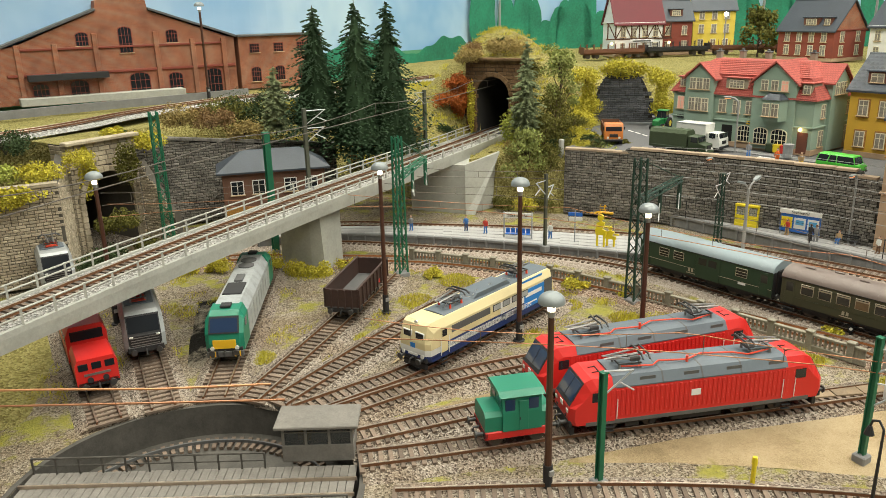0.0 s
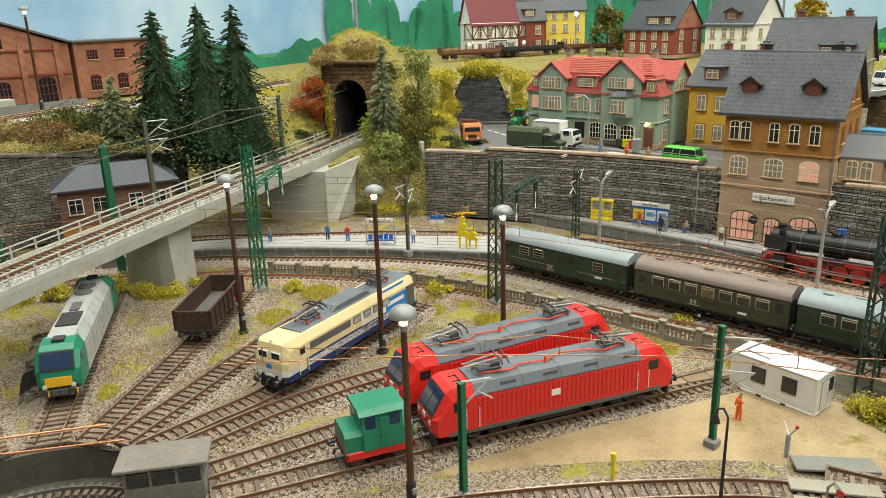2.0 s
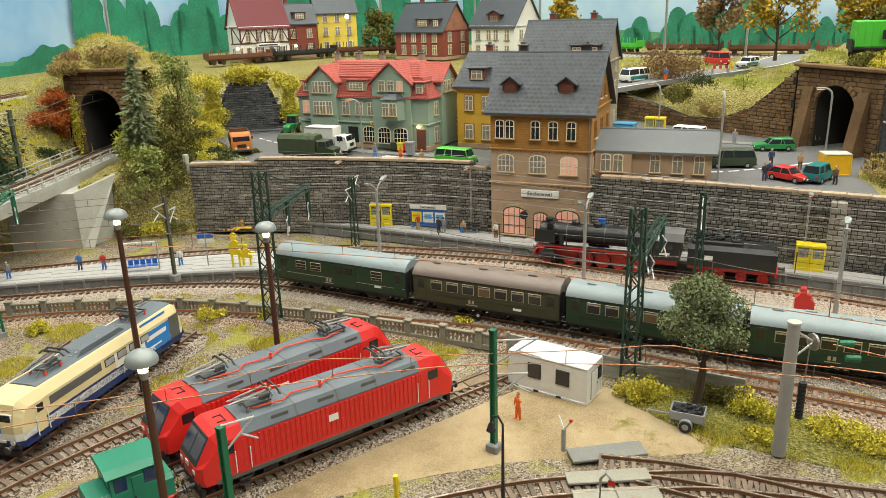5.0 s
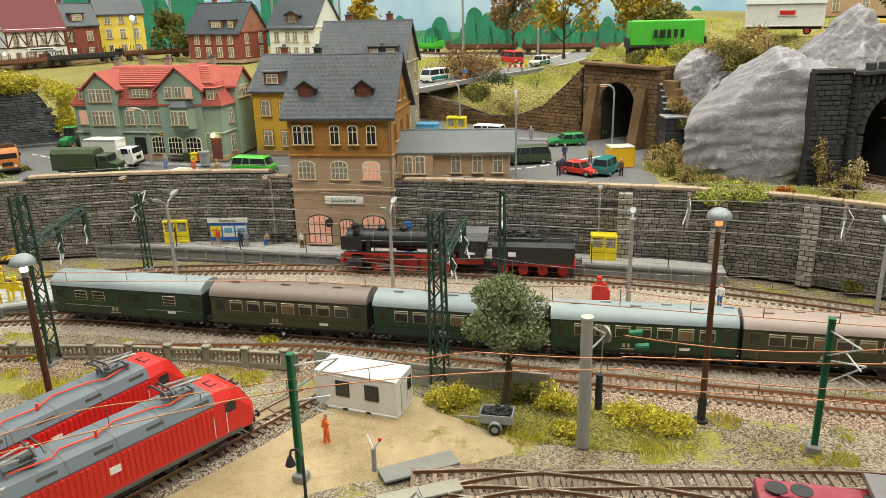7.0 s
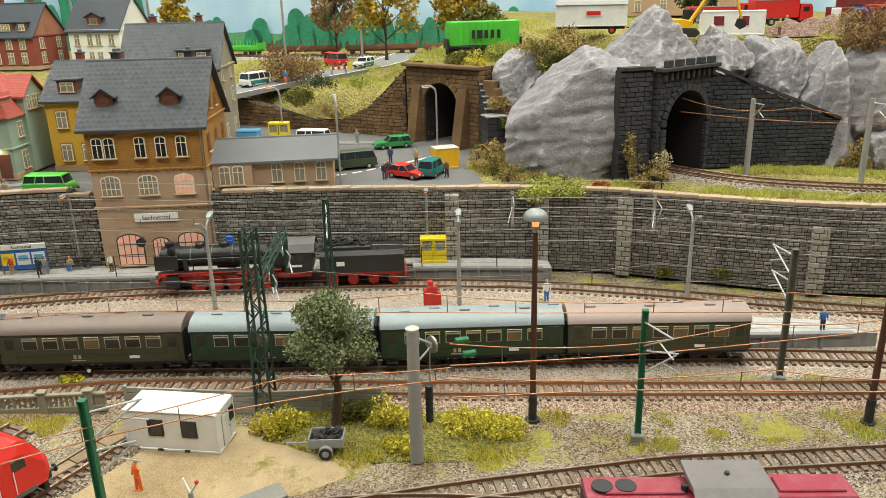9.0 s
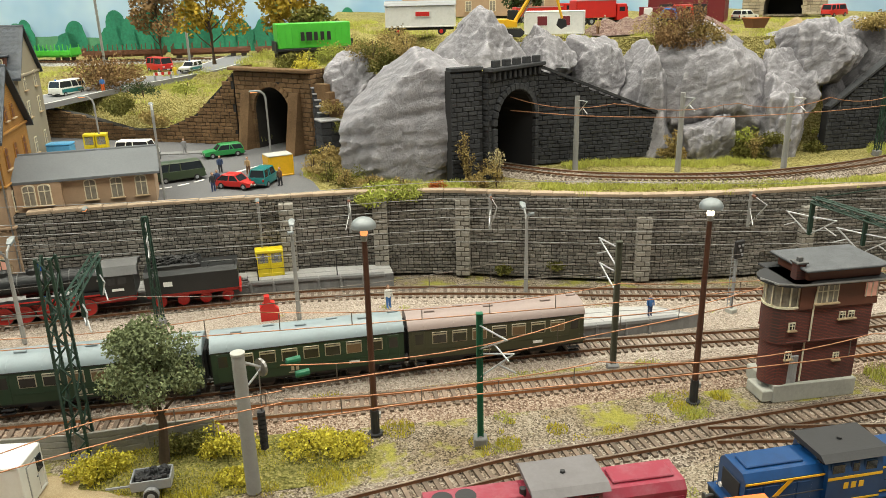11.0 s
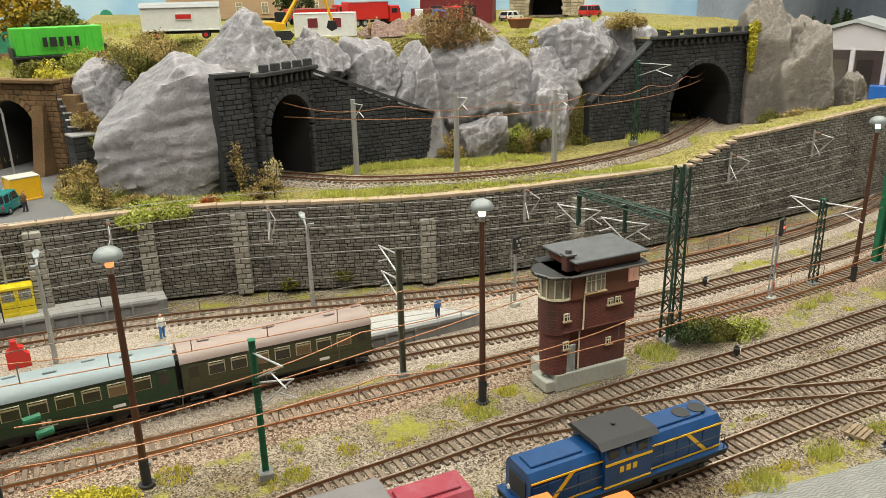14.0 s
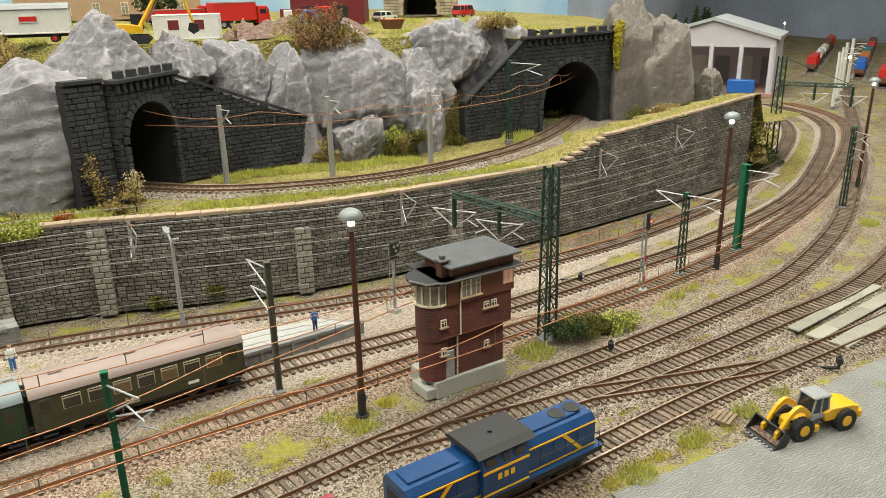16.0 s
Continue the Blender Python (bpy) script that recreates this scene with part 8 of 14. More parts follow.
for k, (c, size, lab) in enumerate((
        ((112.6, 10.4, 12.4), (5.2, 7.6, 8.6), "large smooth grey plaster boulder beside the tunnel"),
        ((117.2, 2.7, 18.3), (5.4, 6.4, 5.5), "peaked grey plaster crag above the tunnel"),
        ((122.9, 16.8, 14.6), (3.6, 3.3, 4.4), "grey plaster boulder in the grass slope"),
        ((121.4, -4.8, 18.3), (3.9, 3.4, 3.3), "grey plaster boulder beside the battlements"),
        ((122.8, -10.8, 16.0), (4.2, 4.2, 4.6), "round grey plaster boulder above the wing wall"),
        ((121.6, -16.6, 12.4), (4.2, 3.8, 7.4), "tall grey plaster boulder at the wing wall's end"),
        ((122.2, -24.6, 14.6), (6.0, 7.4, 7.2), "broad grey plaster boulder behind the ledge track"),
        ((119.2, -23.2, 8.6), (3.6, 3.9, 4.0), "low grey plaster boulder beside the ledge track"),
        ((120.4, -31.6, 10.0), (4.2, 3.6, 5.8), "grey plaster boulder beside the wing wall"),
        ((125.2, -37.0, 17.6), (5.4, 6.0, 5.0), "grey plaster crag above the wing wall"),
        ((122.6, -33.0, 14.0), (3.6, 4.0, 5.4), "grey plaster boulder between the crags"))):
    boulder(c, size, 11 + k, lab, faces=FACES.get(k, ()), strata=0.05 if k == 0 else 0.02)
boulder((126.4, -68.2, 13.0), (4.8, 4.8, 11.0), 31, "tall ochre-grey rock pillar beside the far portal", material=M_ROCK_WARM, faces=((-0.9, 0.4, 0.05, 0.66), (-0.7, -0.7, 0.1, 0.7), (0, 1, 0.1, 0.8), (0.1, -0.9, 0.4, 0.75), (-0.5, 0.2, 0.8, 0.8)))
boulder((127.4, -46.6, 17.0), (4.6, 5.2, 5.0), 35, "grey plaster crag behind the far wing wall", faces=FACES[4])
boulder((126.6, -71.4, 16.6), (4.4, 4.4, 6.4), 37, "ochre-grey rock above the far portal", material=M_ROCK_WARM, faces=FACES[6])
boulder((123.2, -73.0, 11.6), (5.4, 5.6, 10.0), 32, "ochre-grey rock at the hill's end", material=M_ROCK_WARM, faces=((-0.9, 0.35, 0.2, 0.66), (-0.65, -0.75, 0.25, 0.62), (0, -0.8, 0.6, 0.66), (-0.2, 0.5, 0.9, 0.8), (-0.8, -0.1, -0.3, 0.8)))
boulder((121.0, -78.0, 10.4), (3.0, 2.7, 4.2), 33, "low ochre-grey rock at the hill's end", material=M_ROCK_WARM)
cliff([(122.6, -2.6), (123.6, -13.0), (123.0, -22.5), (122.8, -31.0), (124.0, -38.5), (126.4, -48.5)], 7.2, (19.6, 18.8, 18.6, 19.6, 20.6, 20.6), 4, ROCKS, 0.2, 0.7, 3.6)


# ---------------------------------------------------------------- bridge
BR = [(2, 57.0), (19.5, 68), (32, 76), (52, 87.4), (72, 98.0), (84.5, 105.2)]
br_line = curve_through(BR, 0.8)
DECK = 7.0
bridge = thing("railway_bridge", 0, 0, 0, 0, "grey concrete railway bridge crossing over the shed tracks", "bridge")
part("deck", sweep(G(), br_line, [(-2.55, DECK - 0.95), (2.55, DECK - 0.95), (2.65, DECK), (2.65, DECK + 0.42), (2.35, DECK + 0.42), (2.3, DECK), (-2.3, DECK), (-2.35, DECK + 0.42), (-2.65, DECK + 0.42), (-2.65, DECK)]), M_CONCRETE, bridge)
part("ballast", sweep(G(), br_line, [(-2.3, DECK), (2.3, DECK), (2.2, DECK + 0.34), (-2.2, DECK + 0.34)]), M_BALLAST_GREY, bridge)
track("track", BR[:-1] + [(84.5, 105.2), (92, 109)], M_BALLAST_GREY, z=DECK + 0.12, label="single track on the concrete bridge", width=1.4)
nn = sides(br_line)
for s in (-1, 1):
    rail_fence = thing("bridge_railing", 0, 0, 0, 0, "grey metal railing along the bridge edge", "railing", "bridge railings")
    for k in range(2, len(br_line) - 2, 3):
        p = br_line[k] + nn[k] * (2.5 * s)
        part("post", G().box(p.x, p.y, DECK + 0.95, 0.16, 0.16, 1.15), M_CONCRETE, rail_fence)
    for zz in (DECK + 1.45, DECK + 1.0):
        part("rail", G().tube([tuple(p + n * (2.5 * s) + Vector((0, 0, zz))) for p, n in zip(br_line[::3], nn[::3])], 0.07), M_CONCRETE, rail_fence)
pier = thing("bridge_pier", 48.2, 86.2, 0, 33.0, "tapered grey concrete bridge pier", "pier")
part("shaft", G().loft([[(-1.7, -2.6, -0.1), (1.7, -2.6, -0.1), (1.9, -1.2, -0.1), (1.9, 1.2, -0.1), (1.7, 2.6, -0.1), (-1.7, 2.6, -0.1), (-1.9, 1.2, -0.1), (-1.9, -1.2, -0.1)], [(-1.9, -2.4, 6.1), (1.9, -2.4, 6.1), (2.1, -1.2, 6.1), (2.1, 1.2, 6.1), (1.9, 2.4, 6.1), (-1.9, 2.4, 6.1), (-2.1, 1.2, 6.1), (-2.1, -1.2, 6.1)]]), M_CONCRETE, pier)
ab = thing("bridge_abutment", 0, 0, 0, 0, "grey concrete bridge abutment with sloping wing", "abutment")
part("block", G().prism([(67.0, 99.0), (71.7, 93.0), (75.8, 93.3), (84.0, 98.6), (88.0, 106), (78, 107)], -0.1, DECK - 0.9, "z"), M_CONCRETE, ab)
part("wing", G().loft([[(71.5, 92.9, -0.1), (72.3, 92.0, -0.1), (72.8, 92.5, -0.1), (72.0, 93.4, -0.1)], [(71.5, 92.9, DECK - 0.8), (76.4, 92.3, DECK + 0.3), (76.6, 92.9, DECK + 0.3), (72.0, 93.4, DECK - 0.8)]]), M_CONCRETE, ab)
part("grass_cover", G().prism([(72.4, 93.4), (76.2, 93.2), (83.0, 98.2), (80.0, 99.6)], DECK - 0.9, DECK - 0.3, "z"), M_TURF, ab, "grassy top")


# ---------------------------------------------------------------- hut under the hill
def slate_hut():
    root = thing("yard_hut", 49.4, 101.2, 1.2, -17, "brick yard hut with hipped slate roof", "hut")
    w, d = 11.6, 5.2
    body = part("wall", G().box(0, 0, 3.2, w, d, 6.4), mat("dark_brown_brick", (0.15, 0.075, 0.048), 0.85, 0, 0.2, 0.6, 8, 0.03), root)
    part("timber_base", G().box(0, 0, 1.2, w + 0.1, d + 0.1, 2.4), M_OCHRE, root)
    part("roof", G().loft([[(-w / 2 - 0.6, -d / 2 - 0.6, 6.3), (w / 2 + 0.6, -d / 2 - 0.6, 6.3), (w / 2 + 0.6, d / 2 + 0.6, 6.3), (-w / 2 - 0.6, d / 2 + 0.6, 6.3)], [(-w / 2 - 0.6, -d / 2 - 0.6, 6.5), (w / 2 + 0.6, -d / 2 - 0.6, 6.5), (w / 2 + 0.6, d / 2 + 0.6, 6.5), (-w / 2 - 0.6, d / 2 + 0.6, 6.5)], [(-w / 2 + 2.4, -0.2, 8.5), (w / 2 - 2.4, -0.2, 8.5), (w / 2 - 2.4, 0.2, 8.5), (-w / 2 + 2.4, 0.2, 8.5)]]), M_SLATE, root, "blue-grey slate roof")
    F = Matrix.Translation((0, -d / 2, 0))
    for xx in (-4.2, -1.8, 1.8, 4.2):
        bars_window(body, xx, 0, 4.6, 1.3, 1.5, F, M_WHITE, M_GLASS)
    return root


slate_hut()


# ---------------------------------------------------------------- turntable
M_PITWALL = mat("pit_dark_concrete", (0.085, 0.078, 0.068), 0.85, 0, 0.25, 0.4, 6, 0.03, dirt=(0.03, 0.028, 0.025), dirt_amount=0.5)
M_DECK = mat("turntable_deck_grey", (0.20, 0.185, 0.165), 0.85, 0, 0.2, 0.5, 8, 0.03, dirt=(0.08, 0.07, 0.06), dirt_amount=0.4)
px, py, pr = PIT
pit = thing("turntable_pit", px, py, 0, 0, "round dark concrete turntable pit", "turntable", kind="structure")
g = G()
N = 72
for k in range(N):
    a0, a1 = 2 * math.pi * k / N, 2 * math.pi * (k + 1) / N
    for (r0, z0), (r1, z1) in (((pr, -2.2), (pr, 0.06)), ((pr, 0.06), (pr + 0.35, 0.06)), ((pr + 0.35, 0.06), (pr + 0.35, -0.3)), ((0.01, -2.2), (pr, -2.2))):
        g.add([(r0 * math.cos(a0), r0 * math.sin(a0), z0), (r0 * math.cos(a1), r0 * math.sin(a1), z0), (r1 * math.cos(a1), r1 * math.sin(a1), z1), (r1 * math.cos(a0), r1 * math.sin(a0), z1)], [(0, 1, 2, 3)])
part("shell", g, M_PITWALL, pit)
g = G()
for k in range(96):
    a = 2 * math.pi * k / 96
    g.box((pr - 1.5) * math.cos(a), (pr - 1.5) * math.sin(a), -2.05, 1.3, 0.26, 0.2, math.degrees(a))
part("sleepers", g, M_SLEEPER, pit)["kind"] = "stuff"
ring = [Vector(((pr - 1.5) * math.cos(2 * math.pi * k / 90), (pr - 1.5) * math.sin(2 * math.pi * k / 90), 0)) for k in range(91)]
part("ring_rail", sweep(G(), ring, [(-0.06, -1.95), (0.06, -1.95), (0.06, -1.75), (-0.06, -1.75)]), M_FRAME_GREY, pit)
tt = thing("turntable_bridge", px, py, 0, -30.0, "grey turntable bridge with plank deck and railings", "turntable")
part("girder", G().box(0, 1.2, -0.9, 19.6, 0.3, 1.3, 0, 0.04).box(0, -1.2, -0.9, 19.6, 0.3, 1.3, 0, 0.04), M_PITWALL, tt)
for k in range(40):
    part("plank", G().box(-9.7 + 0.485 * k + 0.24, 0, -0.06, 0.46, 4.6, 0.12, 0, 0.02), M_DECK, tt)
for s in (-1, 1):
    part("bridge_rail", G().box(0, s * 0.755, 0.10, 19.6, 0.13, 0.2), M_RAILTOP, tt)
for s, a, b in ((1, -9.6, 4.2), (-1, -9.6, 9.6)):
    rl = part("handrail", G().tube([(a, s * 2.2, 1.05), (b, s * 2.2, 1.05)], 0.06).tube([(a, s * 2.2, 0.55), (b, s * 2.2, 0.55)], 0.05), M_PITWALL, tt)
    n = int((b - a) / 1.3)
    for k in range(n + 1):
        part("post", G().box(a + (b - a) * k / n, s * 2.2, 0.52, 0.10, 0.10, 1.1), M_PITWALL, rl)


def turntable_cabin():
    root = thing("turntable_cabin", px + 8.35 * math.cos(radians(-8)), py + 8.35 * math.sin(radians(-8)) + 0.55, 0.02, -30.0, "small grey glazed turntable control cabin", "cabin")
    body = part("body", G().box(0, 0, 0.55, 4.3, 1.9, 1.1, 0, 0.03), M_DECK, root)
    for xx, yy in ((-2.05, -0.85), (2.05, -0.85), (-2.05, 0.85), (2.05, 0.85), (-0.7, -0.85), (0.7, -0.85), (-0.7, 0.85), (0.7, 0.85)):
        part("corner_post", G().box(xx, yy, 1.7, 0.16, 0.16, 1.3), M_DECK, body)
    for s in (-1, 1):
        pane = part("window_pane", G().box(0, s * 0.86, 1.7, 4.0, 0.04, 1.15), M_CABGLASS, body)
        part("glazing_bar", G().box(0, s * 0.89, 1.95, 4.0, 0.04, 0.07), M_DECK, pane)
        part("window_pane", G().box(s * 2.06, 0, 1.7, 0.04, 1.6, 1.15), M_CABGLASS, body)
    part("roof", G().box(0, 0, 2.45, 5.0, 2.7, 0.22, 0, 0.05), M_DECK, root, "flat dusty grey roof")
    part("console", G().box(-0.9, 0, 1.25, 0.8, 0.6, 0.5, 0, 0.04), M_YELLOW, root)
    return root


M_CABGLASS = glass_mat("cabin_glass", (0.06, 0.065, 0.065), 0.08, 0.62)
turntable_cabin()


# ---------------------------------------------------------------- platforms
def platform(name, front, back, z, label, slab=1.0, edge_mat=None):
    root = thing(name, 0, 0, 0, 0, label, "platform", kind="structure")
    f, b = curve_through(front, 0.5), curve_through(back, 0.5)
    n = min(len(f), len(b)) - 1
    F = [f[int(k * (len(f) - 1) / n)] for k in range(n + 1)]
    B = [b[int(k * (len(b) - 1) / n)] for k in range(n + 1)]
    g = G()
    for k in range(n):
        g.add([(*F[k].xy, 0), (*F[k + 1].xy, 0), (*F[k + 1].xy, z - 0.04), (*F[k].xy, z - 0.04), (*B[k].xy, 0), (*B[k + 1].xy, 0), (*B[k + 1].xy, z - 0.04), (*B[k].xy, z - 0.04)], [(0, 1, 2, 3), (3, 2, 6, 7), (4, 7, 6, 5)])
    g.add([(*F[0].xy, 0), (*B[0].xy, 0), (*B[0].xy, z - 0.04), (*F[0].xy, z - 0.04)], [(0, 1, 2, 3)])
    g.add([(*F[n].xy, 0), (*B[n].xy, 0), (*B[n].xy, z - 0.04), (*F[n].xy, z - 0.04)], [(0, 1, 2, 3)])
    part("core", g, M_EDGE, root)
    bulk, cnt = G(), 0
    step = max(1, int(slab / 0.5))
    for k in range(0, n - step + 1, step):
        wid = (B[k] - F[k]).length
        m = max(2, int(wid / slab))
        for q in range(m):
            a, c = (q + 0.02) / m, (q + 0.98) / m
            p = [F[k].lerp(B[k], a), F[k + step].lerp(B[k + step], a), F[k + step].lerp(B[k + step], c), F[k].lerp(B[k], c)]
            ctr = sum(p, Vector()) / 4
            zz = z + rnd.uniform(-0.015, 0.015)
            top = [ctr + (v - ctr) * 0.95 for v in p]
            one = G()
            base = Vector((0, 0, 0)) if cnt >= 300 else ctr
            one.loft([[(v.x - base.x, v.y - base.y, z - 0.05) for v in p], [(v.x - base.x, v.y - base.y, zz) for v in top]])
            if cnt < 300:
                ob = part("paving_slab", one, M_PAVING, root)
                ob.location = (ctr.x * S, ctr.y * S, 0)
                cnt += 1
            else:
                bulk.add(one.v, one.f)
    if bulk.v:
        part("paving_slabs", bulk, M_PAVING, root)["kind"] = "stuff"
    ef = sides(F)
    for k in range(0, n - 3, 4):
        a, c = F[k], F[k + 4]
        for line, o in ((F, 1),):
            t = (c - a).normalized()
            nrm = Vector((t.y, -t.x, 0))
            if (B[k] - a).dot(nrm) > 0:
                nrm = -nrm
            ang = math.degrees(math.atan2(t.y, t.x))
            mid = (a + c) / 2
            part("edge_stone", G().box(0, 0, 0, (c - a).length - 0.05, 0.5, 0.3, 0, 0.04), M_EDGE, root).matrix_basis = spot(mid.x - nrm.x * 0.1, mid.y - nrm.y * 0.1, z - 0.10, ang)
            part("edge_post", G().box(0, 0, 0, 0.22, 0.2, z, 0, 0.03), M_EDGE, root).matrix_basis = spot(a.x + nrm.x * 0.08, a.y + nrm.y * 0.08, z / 2 - 0.05, ang)
    return root


platform("platform_island", [(45, 94.6), (53.9, 90.3), (62.6, 82.6), (70.6, 73.2), (76.0, 66.4)], [(46.2, 97.6), (55.6, 93.0), (64.2, 86.6), (72.4, 78.6), (80.0, 70.2)], 1.2, "curved grey paved island platform")
platform("platform_wall", [(84.0, 85.2), (86.6, 80.8), (90.4, 65.2), (93.6, 48.0), (96.9, 34.6), (99.2, 22), (100.0, 15.5), (100.3, 12.6)], [(86.2, 86.0), (87.6, 77.0), (91.5, 68.4), (96.6, 51.2), (100.0, 34.4), (101.6, 24), (102.4, 17.0), (102.5, 13.0)], 1.3, "grey paved platform along the retaining wall")
platform("platform_end", [(86.6, 8.0), (88.4, -2.5), (90.0, -12.0)], [(89.6, 8.0), (91.6, -2.2), (91.8, -9.0)], 1.2, "pale paved end of the island platform")
patch("ground", [(77.5, 67), (79.5, 53), (82, 38), (84, 24), (87, 8), (89, -8), (91, -24), (95, -40), (98, -36), (95.2, -18), (96.6, -2), (96.6, 12), (95.6, 26), (93, 40), (90, 52), (85, 63), (80.5, 70)], M_BALLAST_LIGHT, "pale beige gravel between the platform tracks", 0.10)

# ---------------------------------------------------------------- masts, lamps and wires
M_MAST = mat("mast_dark_green", (0.016, 0.045, 0.030), 0.55, 0.1, 0.15, 1, 8)
M_MASTB = mat("mast_bright_green", (0.012, 0.13, 0.065), 0.5, 0.1, 0.15, 1, 8)
M_GREYPOLE = mat("grey_pole", (0.30, 0.30, 0.29), 0.6, 0.1, 0.1, 1, 8)
M_BROWNPOLE = mat("brown_lamp_pole", (0.075, 0.030, 0.018), 0.45, 0.1, 0.1, 1, 8)
M_OLIVEPOLE = mat("mast_olive_grey", (0.085, 0.09, 0.065), 0.6, 0.1, 0.2, 1, 8)
M_HOOD = mat("lamp_hood_grey", (0.25, 0.275, 0.28), 0.45, 0.2, 0.08, 1, 8)
M_BULB = glow_mat("warm_lamp_bulb", (1.0, 0.80, 0.52), 9.0)
M_BULB_DIM = glow_mat("orange_lamp_bulb", (1.0, 0.35, 0.12), 1.2)
M_COPPER = mat("copper_wire", (0.40, 0.19, 0.10), 0.45, 0.6, 0.1, 1, 8)
M_WIRE = mat("grey_wire", (0.16, 0.14, 0.12), 0.5, 0.5, 0.1, 1, 8)
M_ARM = mat("bracket_silver", (0.55, 0.56, 0.57), 0.4, 0.5, 0.08, 1, 8)


def lattice(g, a, b, w0, w1, bays, r=0.10):
    """Four corner bars and zigzag braces between two points."""
    a, b = Vector(a), Vector(b)
    q = (b - a).to_track_quat("Z", "Y").to_matrix()
    def corner(t, i):
        w = (w0 + (w1 - w0) * t) / 2
        return a.lerp(b, t) + q @ Vector(((w, w), (w, -w), (-w, -w), (-w, w))[i] + (0,))
    for i in range(4):
        g.cyl(corner(0, i), corner(1, i), r, r, 4)
    for k in range(bays):
        for i in range(4):
            j = (i + 1) % 4
            p, s = (i, j) if k % 2 else (j, i)
            g.cyl(corner(k / bays, p), corner((k + 1) / bays, s), r * 0.55, r * 0.55, 4)
    return g


def bracket(root, x, y, z, ang, reach=2.6, material=None):
    """A tubular catenary arm: two stays and a steady arm, one side of a mast."""
    c, s = math.cos(radians(ang)), math.sin(radians(ang))
    def at(r, h):
        return (x + c * r, y + s * r, z + h)
    part("bracket_arm", G().tube([at(0, 1.2), at(reach, 1.25)], 0.055).tube([at(0, -0.3), at(reach * 0.95, 1.2)], 0.055).tube([at(reach * 0.55, 0.55), at(reach * 1.05, 0.05)], 0.05), material or M_ARM, root)


def lattice_mast(x, y, h, w=0.95, material=None, boom=None, boom_z=None, z0=0.0, label="dark green lattice catenary mast with cantilever boom", name="catenary_mast"):
    material = material or M_MAST
    root = thing(name, x, y, z0, 0, label, "catenary mast", "catenary masts")
    part("foot", G().box(0, 0, 0.1, 1.25, 1.25, 0.5, 0, 0.06), M_EDGE, root)
    part("shaft", lattice(G(), (0, 0, 0.3), (0, 0, h), w, w * 0.75, int(h / 1.0)), material, root)
    if boom:
        ex, ey = boom
        bz = boom_z or h - 3.5
        part("boom", lattice(G(), (0, 0, bz), (ex, ey, bz + 0.2), 0.55, 0.45, int(math.hypot(ex, ey) / 0.9), 0.08), material, root)
        part("stay", G().tube([(0, 0, h - 0.1), (ex * 0.97, ey * 0.97, bz + 0.4)], 0.05), material, root)
        part("hanger", G().box(ex, ey, bz - 1.3, 0.3, 0.3, 2.8), material, root)
        part("hanger", G().box(ex * 0.5, ey * 0.5, bz - 1.0, 0.25, 0.25, 2.2), material, root)
        a = math.degrees(math.atan2(ey, ex))
        for k in (0.5, 1.0):
            bracket(root, ex * k, ey * k, bz - 2.4, a + 20, 2.0)
            bracket(root, ex * k, ey * k, bz - 2.4, a + 200, 2.0)
    return root


lattice_mast(54.45, 77.95, 13.8, 0.9, M_MASTB, (7.0, 6.4), 9.8, label="bright green lattice catenary mast with cantilever boom")
lattice_mast(68.5, 59.85, 12.9, 1.0, M_MAST, (9.0, 3.4), 9.2)
lattice_mast(74.95, 30.9, 12.45, 1.0, M_MAST, (10.5, 1.6), 8.8)
lattice_mast(82.6, -24.5, 13.9, 1.0, M_MAST, (9.5, 3.2), 9.8)
lattice_mast(119.25, -91.35, 15.9, 1.1, M_MAST, (-9.0, -4.5), 12.0)
lattice_mast(36.4, 99.9, 15.4, 1.0, M_MASTB, None, None, label="bright green lattice catenary mast beside the portal")


def pole_mast(x, y, h, material=None, w=0.32, z0=0.0, arms=(), label="slim green catenary mast on a concrete foot", wid=None, lat=False):
    root = thing("catenary_mast", x, y, z0, 0, label, "catenary mast", "slim catenary masts")
    part("foot", G().box(0, 0, 0.2, 0.8, 0.8, 0.7, 0, 0.08), M_EDGE, root)
    if lat:
        part("shaft", lattice(G(), (0, 0, 0.4), (0, 0, h), w * 1.6, w * 1.1, int(h / 0.8), 0.07), material or M_MAST, root)
    else:
        part("shaft", G().box(0, 0, h / 2, w * 0.35, w, h).box(0, w * 0.45, h / 2, w, w * 0.22, h).box(0, -w * 0.45, h / 2, w, w * 0.22, h), material or M_MASTB, root)
    part("cap", G().box(0, 0, h + 0.03, w * 1.2, w * 1.2, 0.08), material or M_MASTB, root)
    for ang, z, reach in arms:
        bracket(root, 0, 0, z, ang, reach)
    return root


pole_mast(62.38, 34.66, 7.85, arms=((-55, 6.0, 2.6), (-60, 3.9, 2.0)))
pole_mast(74.9, 7.17, 8.5, arms=((-150, 6.6, 2.6), (-100, 4.8, 2.0)))
pole_mast(83.5, -3.3, 9.6, M_OLIVEPOLE, 0.34, 0, ((20, 8.0, 2.4), (20, 6.2, 2.2)), "olive-grey catenary mast on a concrete foot")
pole_mast(88.35, -43.7, 8.25, arms=((25, 6.8, 3.0), (205, 6.8, 3.2)), lat=True)
pole_mast(90.9, -53.85, 9.3, w=0.62, arms=((200, 7.6, 3.4),))
pole_mast(96.6, -77.9, 10.2, arms=((160, 8.6, 3.0), (160, 6.6, 2.6)), lat=True)
pole_mast(92.5, 31.5, 9.0, M_MAST, 0.34, 0.3, ((15, 7.0, 1.8), (195, 6.2, 1.6)), "dark catenary mast between the platform tracks", lat=True)
